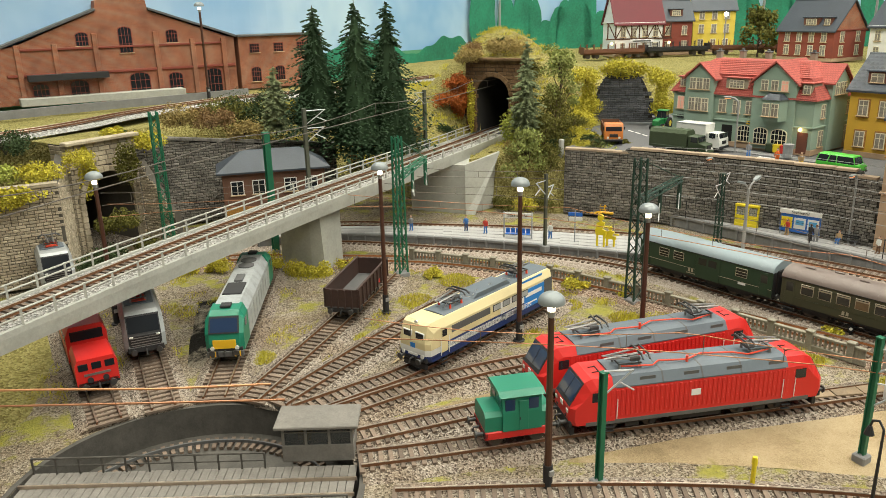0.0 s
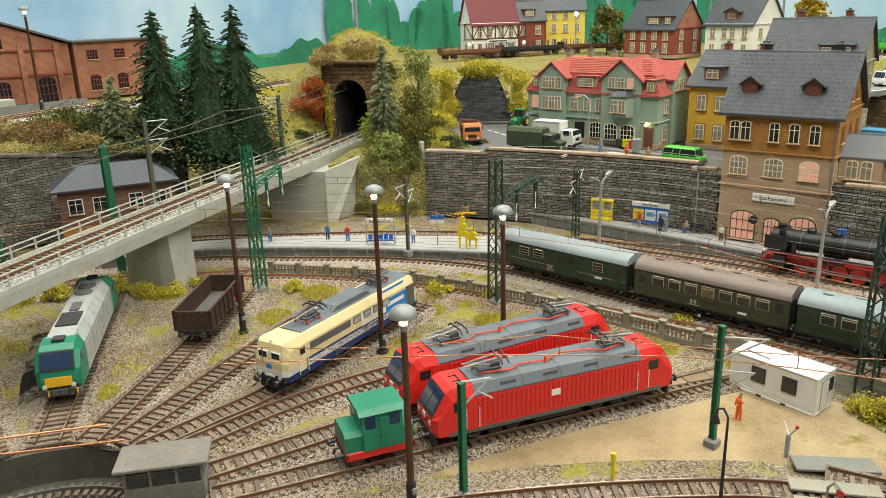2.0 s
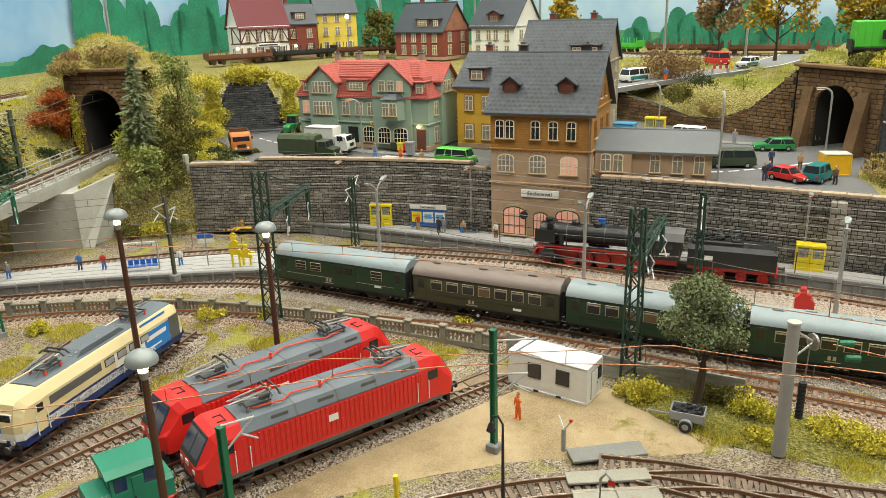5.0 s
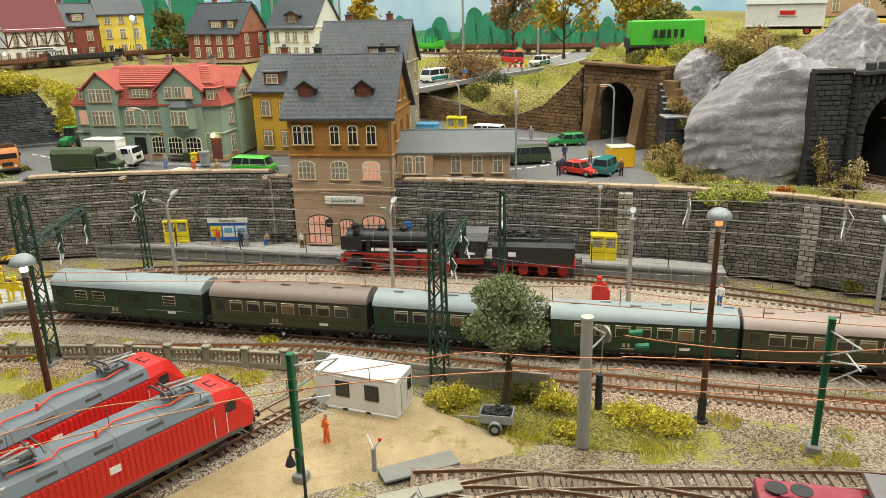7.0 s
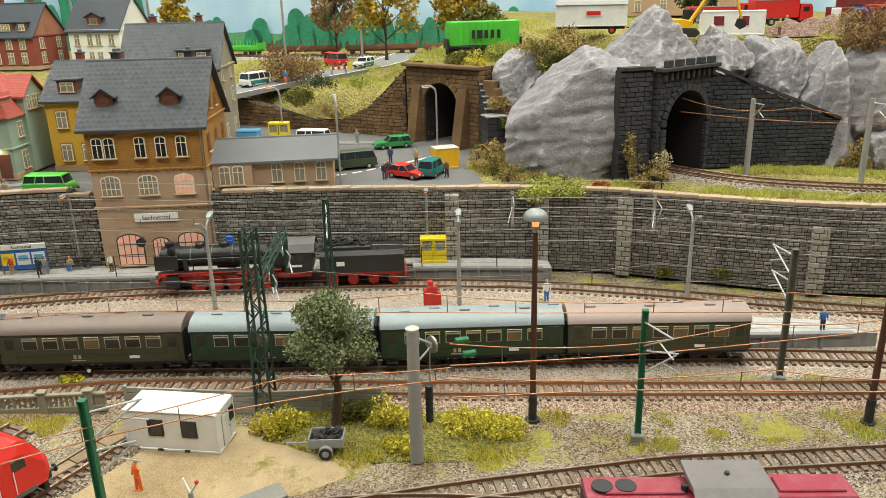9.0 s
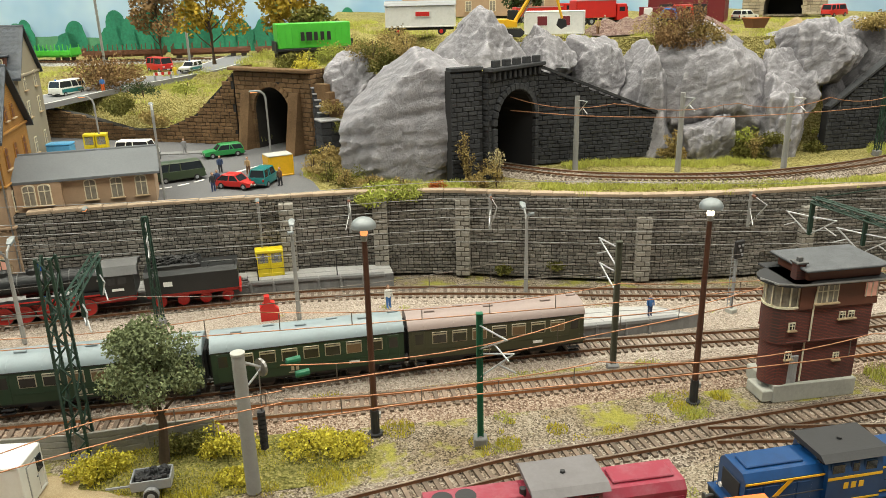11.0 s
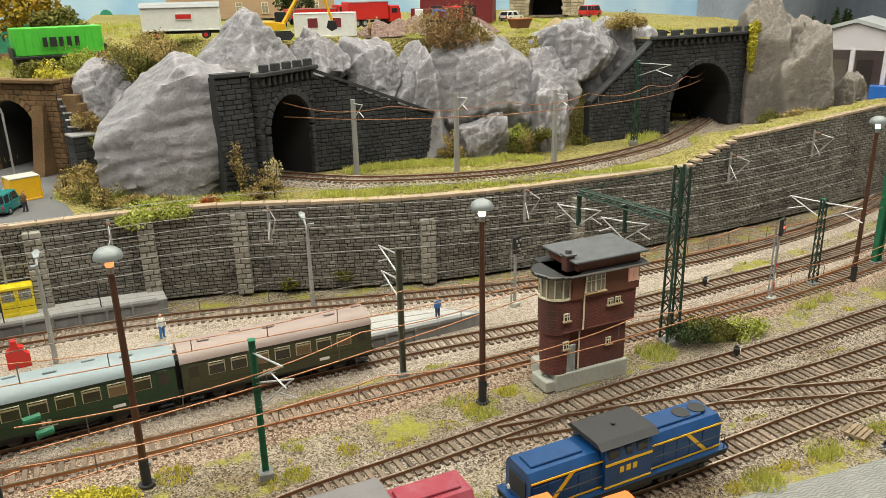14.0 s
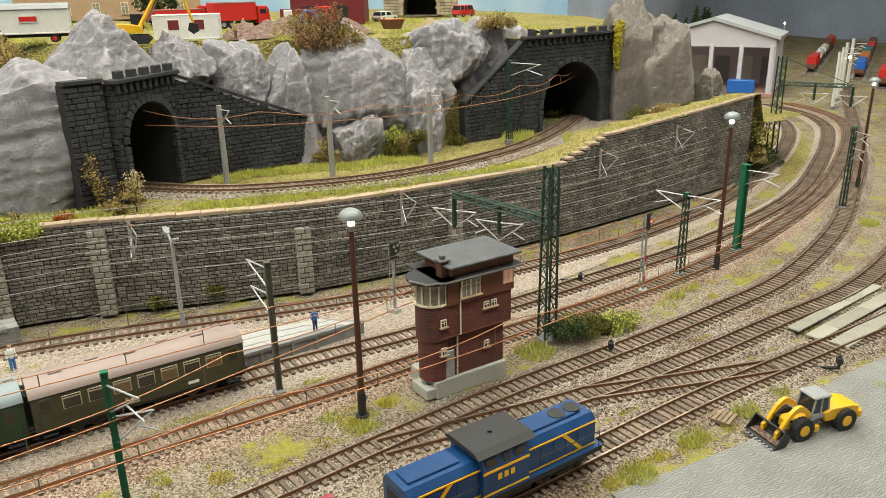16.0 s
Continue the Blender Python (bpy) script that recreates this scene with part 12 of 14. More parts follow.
def platform_railing():
    root = thing("railing", 0, 0, 0, 0, "slim black railing posts with wires along the platform", "railing")
    line = curve_through([(88.7, 72.5), (90.7, 65.2), (93.9, 48.0), (97.2, 34.6), (99.4, 22), (100.4, 12.5)], 1.0)
    for k in range(0, len(line), 7):
        part("post", G().cyl((line[k].x, line[k].y, 1.3), (line[k].x, line[k].y, 3.3), 0.05, n=6), P_BLACK, root)
    for z in (2.4, 3.2):
        part("wire", G().tube([(p.x, p.y, z) for p in line], 0.022, 5), P_BLACK, root)


platform_railing()


def shelter_sign(x, y, z, rz):
    root = thing("platform_sign", x, y, z, rz, "station name sign on posts above blue seats", "sign")
    part("board", G().box(0, 0, 2.5, 0.1, 3.2, 0.62, 0, 0.03), P_WHITE, root)
    writing("Sachsental", 0.42, P_BLACK, root, pose(-0.06 * S, 0, 2.5 * S, 90, 0, -90), width=2.2)
    for s in (-1, 1):
        part("post", G().cyl((0, s * 1.5, 0), (0, s * 1.5, 2.9), 0.07, n=8), P_GREY, root)
    for k in range(5):
        part("seat", G().box(-0.1, -1.1 + 0.55 * k, 0.5, 0.5, 0.46, 0.08, 0, 0.03).box(0.14, -1.1 + 0.55 * k, 0.8, 0.07, 0.46, 0.5, 0, 0.03), P_BLUE, root)
    part("seat_beam", G().box(0, 0, 0.4, 0.12, 2.9, 0.12), P_GREY, root)


shelter_sign(68.8, 77.9, 1.2, 45)
r = thing("direction_sign", 72.9, 73.3, 1.2, 40, "blue and white platform sign on a post", "sign")
part("post", G().cyl((0, 0, 0), (0, 0, 3.4), 0.07, n=8), P_GREY, r)
part("board", G().box(0, 0, 3.0, 0.1, 1.5, 0.4, 0, 0.02), P_BLUE, r)
part("board", G().box(0, 0, 2.5, 0.1, 1.5, 0.4, 0, 0.02), P_WHITE, r)
r = thing("works_trolley", 84.4, 82.0, 0.35, -65, "heap of yellow works equipment under the wall", "equipment")
for k in range(5):
    part("beam", G().cyl((-2 + 0.5 * k, -0.8, 0.1), (1 + 0.3 * k, 0.9, 1.6 - 0.3 * (k % 3)), 0.12, n=6), P_YELLOW, r)
part("frame", G().box(0, 0, 0.35, 3.6, 1.2, 0.3, 0, 0.08), P_YELLOW, r)
part("engine", G().box(0.3, 0, 0.9, 1.2, 1.0, 0.9, 0, 0.1), P_YELLOW, r)
for k, (x, y) in enumerate(((90.2, 82.3), (90.9, 81.6), (89.6, 83.0))):
    solid("barrel", G().cyl((0, 0, 0), (0, 0, 1.0), 0.36, n=14).cyl((0, 0, 0.32), (0, 0, 0.38), 0.39, n=14).cyl((0, 0, 0.66), (0, 0, 0.72), 0.39, n=14), P_SKYBLUE, "light blue steel barrel under the wall", "barrel", group="barrels", at=(x - 1.3, y - 2.0, 1.3))


# ---------------------------------------------------------------- signals and small posts
G_RED = glow_mat("signal_red", (1.0, 0.06, 0.03), 6.0)
G_WARM = glow_mat("signal_warm", (1.0, 0.75, 0.3), 4.0)


def light_signal(x, y, z, h, rz, lit, banded, label):
    root = thing("light_signal", x, y, z, rz, label, "signal")
    part("base", G().box(0, 0, 0.2, 0.7, 0.7, 0.4, 0, 0.05), M_CONCRETE, root)
    mast = part("mast", G().cyl((0, 0, 0.3), (0, 0, h), 0.11, n=8), P_GREY, root)
    if banded:
        for k in range(3):
            part("mast_band", G().box(-0.1, 0, 1.4 + 0.95 * k, 0.06, 0.32, 0.5), P_RED if k != 1 else P_WHITE, mast)
    head = part("signal_head", G().box(-0.15, 0, h - 0.6, 0.3, 0.95, 1.5, 0, 0.06), P_BLACK, root)
    for k, (dy, dz) in enumerate(((-0.22, 0.35), (0.22, 0.35), (0, -0.05), (-0.2, -0.45))):
        part("lens", G().cyl((-0.3, dy, h - 0.6 + dz), (-0.36, dy, h - 0.6 + dz), 0.12, n=8), G_RED if lit and k == 2 else P_GREY, head)
    for k in range(10):
        part("rung", G().box(0.3, 0, 0.7 + (h - 1.6) * k / 10, 0.05, 0.36, 0.05), P_GREY, root)
    for s in (-1, 1):
        part("ladder_rail", G().cyl((0.3, s * 0.18, 0.3), (0.3, s * 0.18, h - 0.6), 0.035, n=5), P_GREY, root)


light_signal(92.5, -15.8, 0.1, 6.2, 30, False, False, "grey light signal with black head beside the track")
light_signal(86.7, -37.7, 0.1, 7.4, 40, True, True, "light signal with red and white mast and red light")


def dwarf_signal(x, y, rz, paint=None):
    root = thing("shunting_signal", x, y, 0.05, rz, "low black shunting signal beside the points", "signal", "point lanterns")
    part("bracket", G().box(0.9, 0, 0.16, 2.0, 0.2, 0.14), P_BLACK, root)
    part("lantern", G().box(0, 0, 0.75, 0.42, 0.42, 0.5, 0, 0.05), P_BLACK, root)
    part("stem", G().cyl((0, 0, 0.1), (0, 0, 0.6), 0.12, n=8), P_BLACK, root)
    part("lens", G().cyl((-0.21, 0, 0.78), (-0.27, 0, 0.78), 0.13, n=8), P_WHITE, root)
    part("cowl", G().cyl((0, 0, 1.0), (0, 0, 1.16), 0.14, 0.1, 8), P_BLACK, root)


for x, y, rz in ((69.3, -41.1, 60), (78.6, -27.6, 60), (88.6, -20.6, 40), (77.4, 45.0, 30), (47.5, 62.0, 45), (91.0, -34.0, 40)):
    dwarf_signal(x, y, rz)
r = thing("hooked_lamp", 57.1, 31.0, 0.05, 0, "old dark hooked yard lamp with a bent neck", "lamp")
part("post", G().cyl((0, 0, 0), (0, 0, 4.4), 0.11, 0.07, 8), P_BLACK, r)
part("neck", G().tube([(0, 0, 4.4), (0, 0, 4.9), (0.05, 0.3, 5.2), (0.05, 0.6, 5.1), (0.05, 0.7, 4.8)], 0.06, 6), P_BLACK, r)
part("shade", G().cyl((0.05, 0.7, 4.4), (0.05, 0.7, 4.8), 0.26, 0.1, 10), P_BLACK, r)
r.scale = (1, 1, 1.16)
r = thing("marker_post", 55.1, 36.5, 0.0, 0, "bright yellow marker post by the front track", "post")
part("post", G().cyl((0, 0, 0), (0, 0, 1.9), 0.13, n=8), P_LEMON, r)
part("cap", G().box(0, 0, 1.6, 0.16, 0.32, 0.5, 20, 0.06), P_LEMON, r)
r = thing("track_sign", 64.58, 31.1, 0.0, -20, "grey post with crossed sign arms on sandy soil", "sign")
part("post", G().cyl((0, 0, 0), (0, 0, 1.5), 0.14, n=8), P_GREY, r)
for s in (-1, 1):
    part("arm", G().cyl((0, 0, 1.45), (0.05, s * 0.5, 2.2), 0.07, n=6), P_WHITE, r)
part("tip", G().ball((0.05, -0.5, 2.25), 0.12, 8, 4), P_RED, r)
r = thing("mobile_signal", 60.4, 27.0, 0.05, 0, "short post with curved hook beside the track", "signal")
part("post", G().tube([(0, 0, 0), (0, 0, 2.1), (0, -0.3, 2.5), (0, -0.6, 2.2)], 0.08, 6), P_GREY, r)
part("flag", G().box(0, -0.6, 2.0, 0.06, 0.36, 0.36, 0, 0.02), P_RED, r)


def cart(x, y, rz):
    root = thing("coal_trailer", x, y, 0.02, rz, "small grey single-axle trailer loaded with coal", "trailer")
    part("floor", G().box(0, 0, 0.62, 2.0, 1.3, 0.1), P_GREY, root)
    for s in (-1, 1):
        part("side_board", G().box(0, s * 0.65, 0.9, 2.0, 0.09, 0.56, 0, 0.02), P_GREY, root)
        part("end_board", G().box(s * 1.0, 0, 0.9, 0.09, 1.3, 0.56, 0, 0.02), P_GREY, root)
        part("mudguard", G().cyl((0, s * 0.72, 0.42), (0, s * 0.98, 0.42), 0.42, n=14), P_GREY, root)
        wheel(root, 0.0, s * 0.88, 0.38, 0.26)
    part("drawbar", G().box(1.7, 0, 0.56, 1.5, 0.1, 0.1), P_GREY, root)
    g = G()
    q = random.Random(4)
    for k in range(60):
        g.box(q.uniform(-0.85, 0.85), q.uniform(-0.5, 0.5), q.uniform(0.95, 1.25), *(q.uniform(0.14, 0.3) for _ in range(3)), q.uniform(0, 90), 0.04)
    part("coal", g, P_BLACK, root)


cart(71.3, 25.7, 100)


# ---------------------------------------------------------------- fences and slabs
def balustrade():
    root = thing("balustrade", 0, 0, 0, 0, "weathered stone-grey balustrade fence with posts", "fence")
    M = mat("balustrade_grey", (0.24, 0.22, 0.17), 0.9, 0, 0.25, 1, 8, 0.03, each=0.1)
    line = curve_through([(57.1, 80.6), (61.8, 74.4), (65.9, 67.9), (69.5, 58.5), (71.9, 50), (73.9, 41.3)], 3.0)
    for a, b in zip(line, line[1:]):
        ang = math.degrees(math.atan2(b.y - a.y, b.x - a.x))
        L = (b - a).length
        m = (a + b) / 2
        part("post", G().box(0, 0, 0.75, 0.5, 0.45, 1.5, 0, 0.04).box(0, 0, 1.52, 0.62, 0.56, 0.14, 0, 0.03), M, root).matrix_basis = spot(a.x, a.y, 0, ang)
        part("rail", G().box(0, 0, 1.25, L - 0.45, 0.34, 0.18, 0, 0.03), M, root).matrix_basis = spot(m.x, m.y, 0, ang)
        part("plinth", G().box(0, 0, 0.22, L - 0.45, 0.36, 0.44, 0, 0.03), M, root).matrix_basis = spot(m.x, m.y, 0, ang)
        for k in range(7):
            part("baluster", G().box((k - 3) * (L - 0.6) / 7, 0, 0.8, 0.16, 0.16, 0.8, 0, 0.03), M, root).matrix_basis = spot(m.x, m.y, 0, ang)


balustrade()


def panel_wall():
    root = thing("panel_wall", 0, 0, 0, 0, "grey weathered concrete panel fence", "fence")
    M = mat("panel_grey", (0.27, 0.26, 0.23), 0.9, 0, 0.25, 0.8, 8, 0.03, each=0.12)
    pts = [(74.2, 40.3), (74.5, 35.6), (74.8, 31.0), (75.6, 27.4), (76.3, 23.4)]
    for (ax, ay), (bx, by) in zip(pts, pts[1:]):
        ang = math.degrees(math.atan2(by - ay, bx - ax))
        L = math.hypot(bx - ax, by - ay)
        for k in range(4):
            part("panel", G().box(0, 0, 0.2 + 0.40 * k, L - 0.1, 0.16, 0.38, 0, 0.03), M, root).matrix_basis = spot((ax + bx) / 2, (ay + by) / 2, 0, ang)
        part("post", G().box(0, 0, 0.85, 0.24, 0.26, 1.7, 0, 0.03), M, root).matrix_basis = spot(ax, ay, 0, ang)


panel_wall()


def slab_field(name, a, b, across, n, m, label, material, z=0.42, gap=0.06, thick=0.16):
    """Slabs laid along a line from a to b, some rows across it."""
    root = thing(name, 0, 0, 0, 0, label, "paving", kind="structure")
    ax, ay = a
    dx, dy = b[0] - ax, b[1] - ay
    L = math.hypot(dx, dy)
    ang = math.degrees(math.atan2(dy, dx))
    nx, ny = -dy / L, dx / L
    for i in range(n):
        for j in range(m):
            t, o = (i + 0.5) / n, (j + 0.5) / m * across
            w = part("slab", G().box(0, 0, 0, L / n - gap, abs(across) / m - gap, thick, 0, 0.03), material, root)
            w.matrix_basis = spot(ax + dx * t + nx * o, ay + dy * t + ny * o, z - thick / 2 + rnd.uniform(-0.015, 0.015), ang + rnd.uniform(-0.5, 0.5))


M_SLAB = mat("crossing_concrete", (0.29, 0.28, 0.235), 0.9, 0, 0.22, 0.6, 7, 0.03, each=0.16, dirt=(0.2, 0.17, 0.12), dirt_amount=0.4)
slab_field("plank_crossing", (65.6, 40.4), (71.0, 37.9), 1.3, 3, 1, "worn grey planks between the rails", P_WOOD, 0.5)
slab_field("crossing_slabs", (61.0, 29.1), (63.9, 25.35), 1.15, 2, 1, "pale concrete slabs between the front rails", M_SLAB, 0.63)
slab_field("crossing_slabs", (63.4, 29.9), (66.5, 26.5), 1.5, 1, 1, "grey concrete plate sloping up to the track", mat("grey_plate", (0.19, 0.195, 0.19), 0.85, 0, 0.22, 0.4, 7, 0.03, dirt=(0.2, 0.17, 0.1), dirt_amount=0.4), 0.34)
slab_field("crossing_slabs", (59.5, 27.9), (62.4, 24.1), 1.5, 2, 1, "greenish concrete slabs beside the front rails", M_SLAB, 0.6)
slab_field("crossing_slabs", (72.6, -43.4), (75.6, -58), 1.3, 5, 1, "pale concrete slabs between the crossing rails", M_SLAB, 0.55)
slab_field("crossing_slabs", (70.8, -44.2), (73.7, -58.2), 1.5, 5, 1, "pale concrete slabs beside the crossing rails", M_SLAB, 0.5)
slab_field("crossing_slabs", (74.4, -43.2), (77.6, -58), 1.1, 5, 1, "grey concrete slabs on the crossing's far side", M_SLAB, 0.5)


def pad_mat():
    m, nt, p = nodes_of("wavy_cobbles")
    co = coords(nt)
    w = nt.nodes.new("ShaderNodeTexWave")
    w.inputs["Scale"].default_value, w.inputs["Distortion"].default_value, w.inputs["Detail"].default_value, w.inputs["Detail Scale"].default_value = 150.0, 9.0, 2.0, 1.1
    nt.links.new(co, w.inputs["Vector"])
    n = tex_noise(nt, co, 0.2, 4)
    c = mixc(nt, 0.5, ramp(nt, w.outputs["Fac"], [(0.1, (0.12, 0.12, 0.115)), (0.6, (0.27, 0.27, 0.26))]), ramp(nt, n, [(0.3, (0.16, 0.16, 0.155)), (0.7, (0.30, 0.30, 0.29))]))
    nt.links.new(c, p.inputs["Base Color"])
    p.inputs["Roughness"].default_value = 0.75
    bump(nt, p, w.outputs["Fac"], 0.7, 0.06)
    return m


solid("pavement", G().prism([(65.2, -17), (65.4, -24), (65.6, -28), (67.2, -34), (68.6, -40.5), (70.2, -60), (74, -80), (30, -80), (30, -17)], -0.3, 0.1, "z"), pad_mat(), "grey wavy cobbled pad beside the tracks", "pavement", "structure")
r = thing("pallet", 68.2, -28.4, 0.05, 25, "small wooden pallet in the grass", "pallet")
for k in range(5):
    part("board", G().box(-0.6 + 0.3 * k, 0, 0.2, 0.22, 1.5, 0.06), P_WOOD, r)
for k in range(3):
    part("bearer", G().box(0, -0.65 + 0.65 * k, 0.1, 1.45, 0.14, 0.14), P_WOOD, r)


# ---------------------------------------------------------------- street details
def marking(pts, w, dash=0.0, z=TOWN + 0.05):
    line = curve_through(pts, 0.6)
    g = G()
    for k in range(len(line) - 1):
        if dash and k % 3 == 2:
            continue
        sweep(g, line[k:k + 2], [(-w / 2, -0.04), (w / 2, -0.04), (w / 2, 0), (-w / 2, 0)])
    g.v = [(a, b, c + z) for a, b, c in g.v]
    solid("road_marking", g, P_GREYPAINT, "white painted road marking on asphalt", "road marking", "structure")


marking([(106.5, 36.5), (108.2, 33.7), (110.8, 31.3), (114, 28.4)], 0.25, 1)
marking([(111.8, 29.6), (113.4, 29.0), (117.4, 26.2), (121, 25.0)], 0.28)
marking([(98, 92), (96.5, 84), (97.4, 75)], 0.22, 1)
for k in range(6):
    marking([(95.2 + 0.45 * k, 70.6 - 0.1 * k), (95.6 + 0.45 * k, 68.2 - 0.1 * k)], 0.24)


def kerb(pts, w, label, z=TOWN):
    line = curve_through(pts, 1.2)
    root = thing("pavement", 0, 0, 0, 0, label, "pavement", kind="structure")
    for a, b in zip(line, line[1:]):
        ang = math.degrees(math.atan2(b.y - a.y, b.x - a.x))
        m = (a + b) / 2
        part("kerb_stone", G().box(0, -w / 2, 0.03, (b - a).length - 0.03, 0.25, 0.2, 0, 0.03), M_EDGE, root).matrix_basis = spot(m.x, m.y, z, ang)
        part("paving_slab", G().box(0, 0.14, 0.02, (b - a).length - 0.02, abs(w) - 0.3, 0.18, 0, 0.02), M_EDGE, root).matrix_basis = spot(m.x, m.y, z, ang)


kerb([(100.8, 62.8), (99.8, 66), (98.7, 71.4), (97.9, 77)], -1.5, "pale paved pavement before the green house")
kerb([(124.0, 33.6), (123.2, 39.5), (122.6, 46), (121.6, 52)], -1.6, "narrow pavement below the brown wall")
solid("waste_bin", G().cyl((0, 0, 0), (0, 0, 1.3), 0.5, 0.55, 12).cyl((0, 0, 1.3), (0, 0, 1.5), 0.6, 0.6, 12), P_GREY, "grey round waste container on the pavement", "bin", at=(98.8, 67.4, TOWN + 0.2))
for k, p in enumerate((P_RED, P_LEMON, P_DKGREEN)):
    solid("market_crate", G().box(0, 0, 0.4, 0.8, 0.8, 0.8, 0, 0.05).box(0, 0, 0.85, 0.9, 0.9, 0.12, 0, 0.03), p, "coloured crate before the house front", "crate", group="crates", at=(100.4 - 0.1 * k, 69.0 + 0.9 * k, TOWN + 0.2), rz=17)
solid("blue_container", G().box(0, 0, 0.8, 1.6, 2.6, 1.5, 0, 0.12).box(0, 0, 1.65, 1.7, 2.7, 0.25, 0, 0.1), P_SKYBLUE, "blue refuse container below the brown wall", "container", at=(121.6, 49.9, TOWN))
phone_booth(123.2, 47.2, TOWN, 10)
phone_booth(123.4, 45.9, TOWN, 10)
car("caravan", 121.4, 41.4, TOWN, -90, P_WHITE, "white van parked behind the flat annex", 4.4, 1.9, 2.0, "van", category="van")

road = curve_through([(121, 66, 11.5), (131, 59, 12.0), (141, 52.6, 12.65), (150, 46.0, 13.1), (157, 41.4, 13.5), (173, 38.5, 13.8)], 1.0)
g = sweep(G(), road, [(-3.0, -0.6), (3.0, -0.6), (3.0, 0.05), (-3.0, 0.05)])
solid("mountain_road", g, mat("pale_asphalt", (0.20, 0.20, 0.205), 0.85, 0, 0.15, 0.3, 8, 0.03), "grey mountain road climbing the bank", "road", "structure")
for s in (-1, 1):
    g = sweep(G(), road, [(s * 2.8 - 0.1, 0.04), (s * 2.8 + 0.1, 0.04), (s * 2.8 + 0.1, 0.09), (s * 2.8 - 0.1, 0.09)])
    solid("road_marking", g, P_GREYPAINT, "white edge line of the mountain road", "road marking", "structure")
r = thing("road_barrier", 147.0, 45.2, 13.0, -55, "red and white road barrier", "barrier")
part("beam", G().box(0, 0, 0.9, 2.6, 0.1, 0.4, 0, 0.03), P_WHITE, r)
for k in range(3):
    part("red_stripe", G().box(-0.9 + 0.9 * k, 0, 0.9, 0.4, 0.14, 0.42), P_RED, r)
for s in (-1, 1):
    part("foot", G().box(s * 1.1, 0, 0.35, 0.12, 0.7, 0.7), P_GREY, r)


# ---------------------------------------------------------------- goods wagons of the background
def flat_wagon(x, y, z, rz, paint, label, L=13.0, stakes=True, load=None, load_h=2.2, tank=False):
    root = thing("goods_wagon", x, y, z, rz, label, "wagon", "goods wagons")
    part("floor", G().box(0, 0, 1.15, L, 2.7, 0.25, 0, 0.03), paint, root)
    part("sole_bar", G().box(0, 0, 0.9, L * 0.96, 2.0, 0.35), paint, root)
    for sx in (-0.34, 0.34):
        for d in (-0.9, 0.9):
            wheelset(root, sx * L + d, 0.45)
    if stakes:
        for s in (-1, 1):
            part("side_board", G().box(0, s * 1.32, 1.45, L, 0.07, 0.4, 0, 0.02), paint, root)
            for k in range(9):
                part("stake", G().box(-L / 2 + 0.4 + (L - 0.8) * k / 8, s * 1.36, 1.9, 0.12, 0.1, 1.5), paint, root)
    for s in (-1, 1):
        part("end_board", G().box(s * (L / 2 - 0.06), 0, 1.7, 0.1, 2.6, 1.0, 0, 0.02), paint, root)
    if load and not tank:
        body = part("container", G().box(0, 0, 1.3 + load_h / 2, L * 0.94, 2.5, load_h, 0, 0.08), load, root)
        for s in (-1, 1):
            for k in range(12):
                part("rib", G().box(-L * 0.44 + L * 0.88 * k / 11, s * 1.27, 1.3 + load_h / 2, 0.12, 0.08, load_h - 0.3), load, body)
    if tank:
        part("tank", G().cyl((-L * 0.46, 0, 2.6), (L * 0.46, 0, 2.6), 1.35, n=18), load, root, smooth=True)
        part("dome", G().cyl((0, 0, 3.9), (0, 0, 4.3), 0.4, n=10), load, root)
    return root


bg = [(172, 92), (170, 78), (167.5, 64), (170, 50), (174, 36), (178, 22)]
line = curve_through(bg, 14.0)
for k, (a, b) in enumerate(zip(line, line[1:])):
    ang = math.degrees(math.atan2(b.y - a.y, b.x - a.x))
    m = (a + b) / 2
    if k < 2:
        flat_wagon(m.x, m.y, 13.6, ang, P_NEON, "bright green stake wagon on the upper line", 13)
    else:
        flat_wagon(m.x, m.y, 13.6, ang, P_BROWN, "brown flat wagon with stakes on the upper line", 13)
track("track_background", [(175, 100)] + bg + [(181, 10)], M_BALLAST_GREY, M_SLEEPER, 13.2, "model railway track on the far terrace")
line = curve_through([(121, 130), (136, 124), (150, 116), (162, 104)], 13.0)
for k, (a, b) in enumerate(zip(line, line[1:])):
    ang = math.degrees(math.atan2(b.y - a.y, b.x - a.x))
    m = (a + b) / 2
    flat_wagon(m.x, m.y, 13.4, ang, P_BLACK if k % 2 else P_BROWN, "dark stake wagon before the far houses", 12.4)
flat_wagon(132.5, 22.0, 17.2, 112, P_BLACK, "flat wagon with a bright green container on the hilltop", 9.5, False, P_NEON, 2.9)
g = G()
for k in range(5):
    g.box(-1.6 + 0.8 * k, 0, 0, 0.45 if k != 3 else 0.7, 0.05, 1.0)
p = solid("lettering", g, P_BLACK, "black lettering bars on the green container", "lettering", at=(131.1, 21.4, 19.9), rz=112)

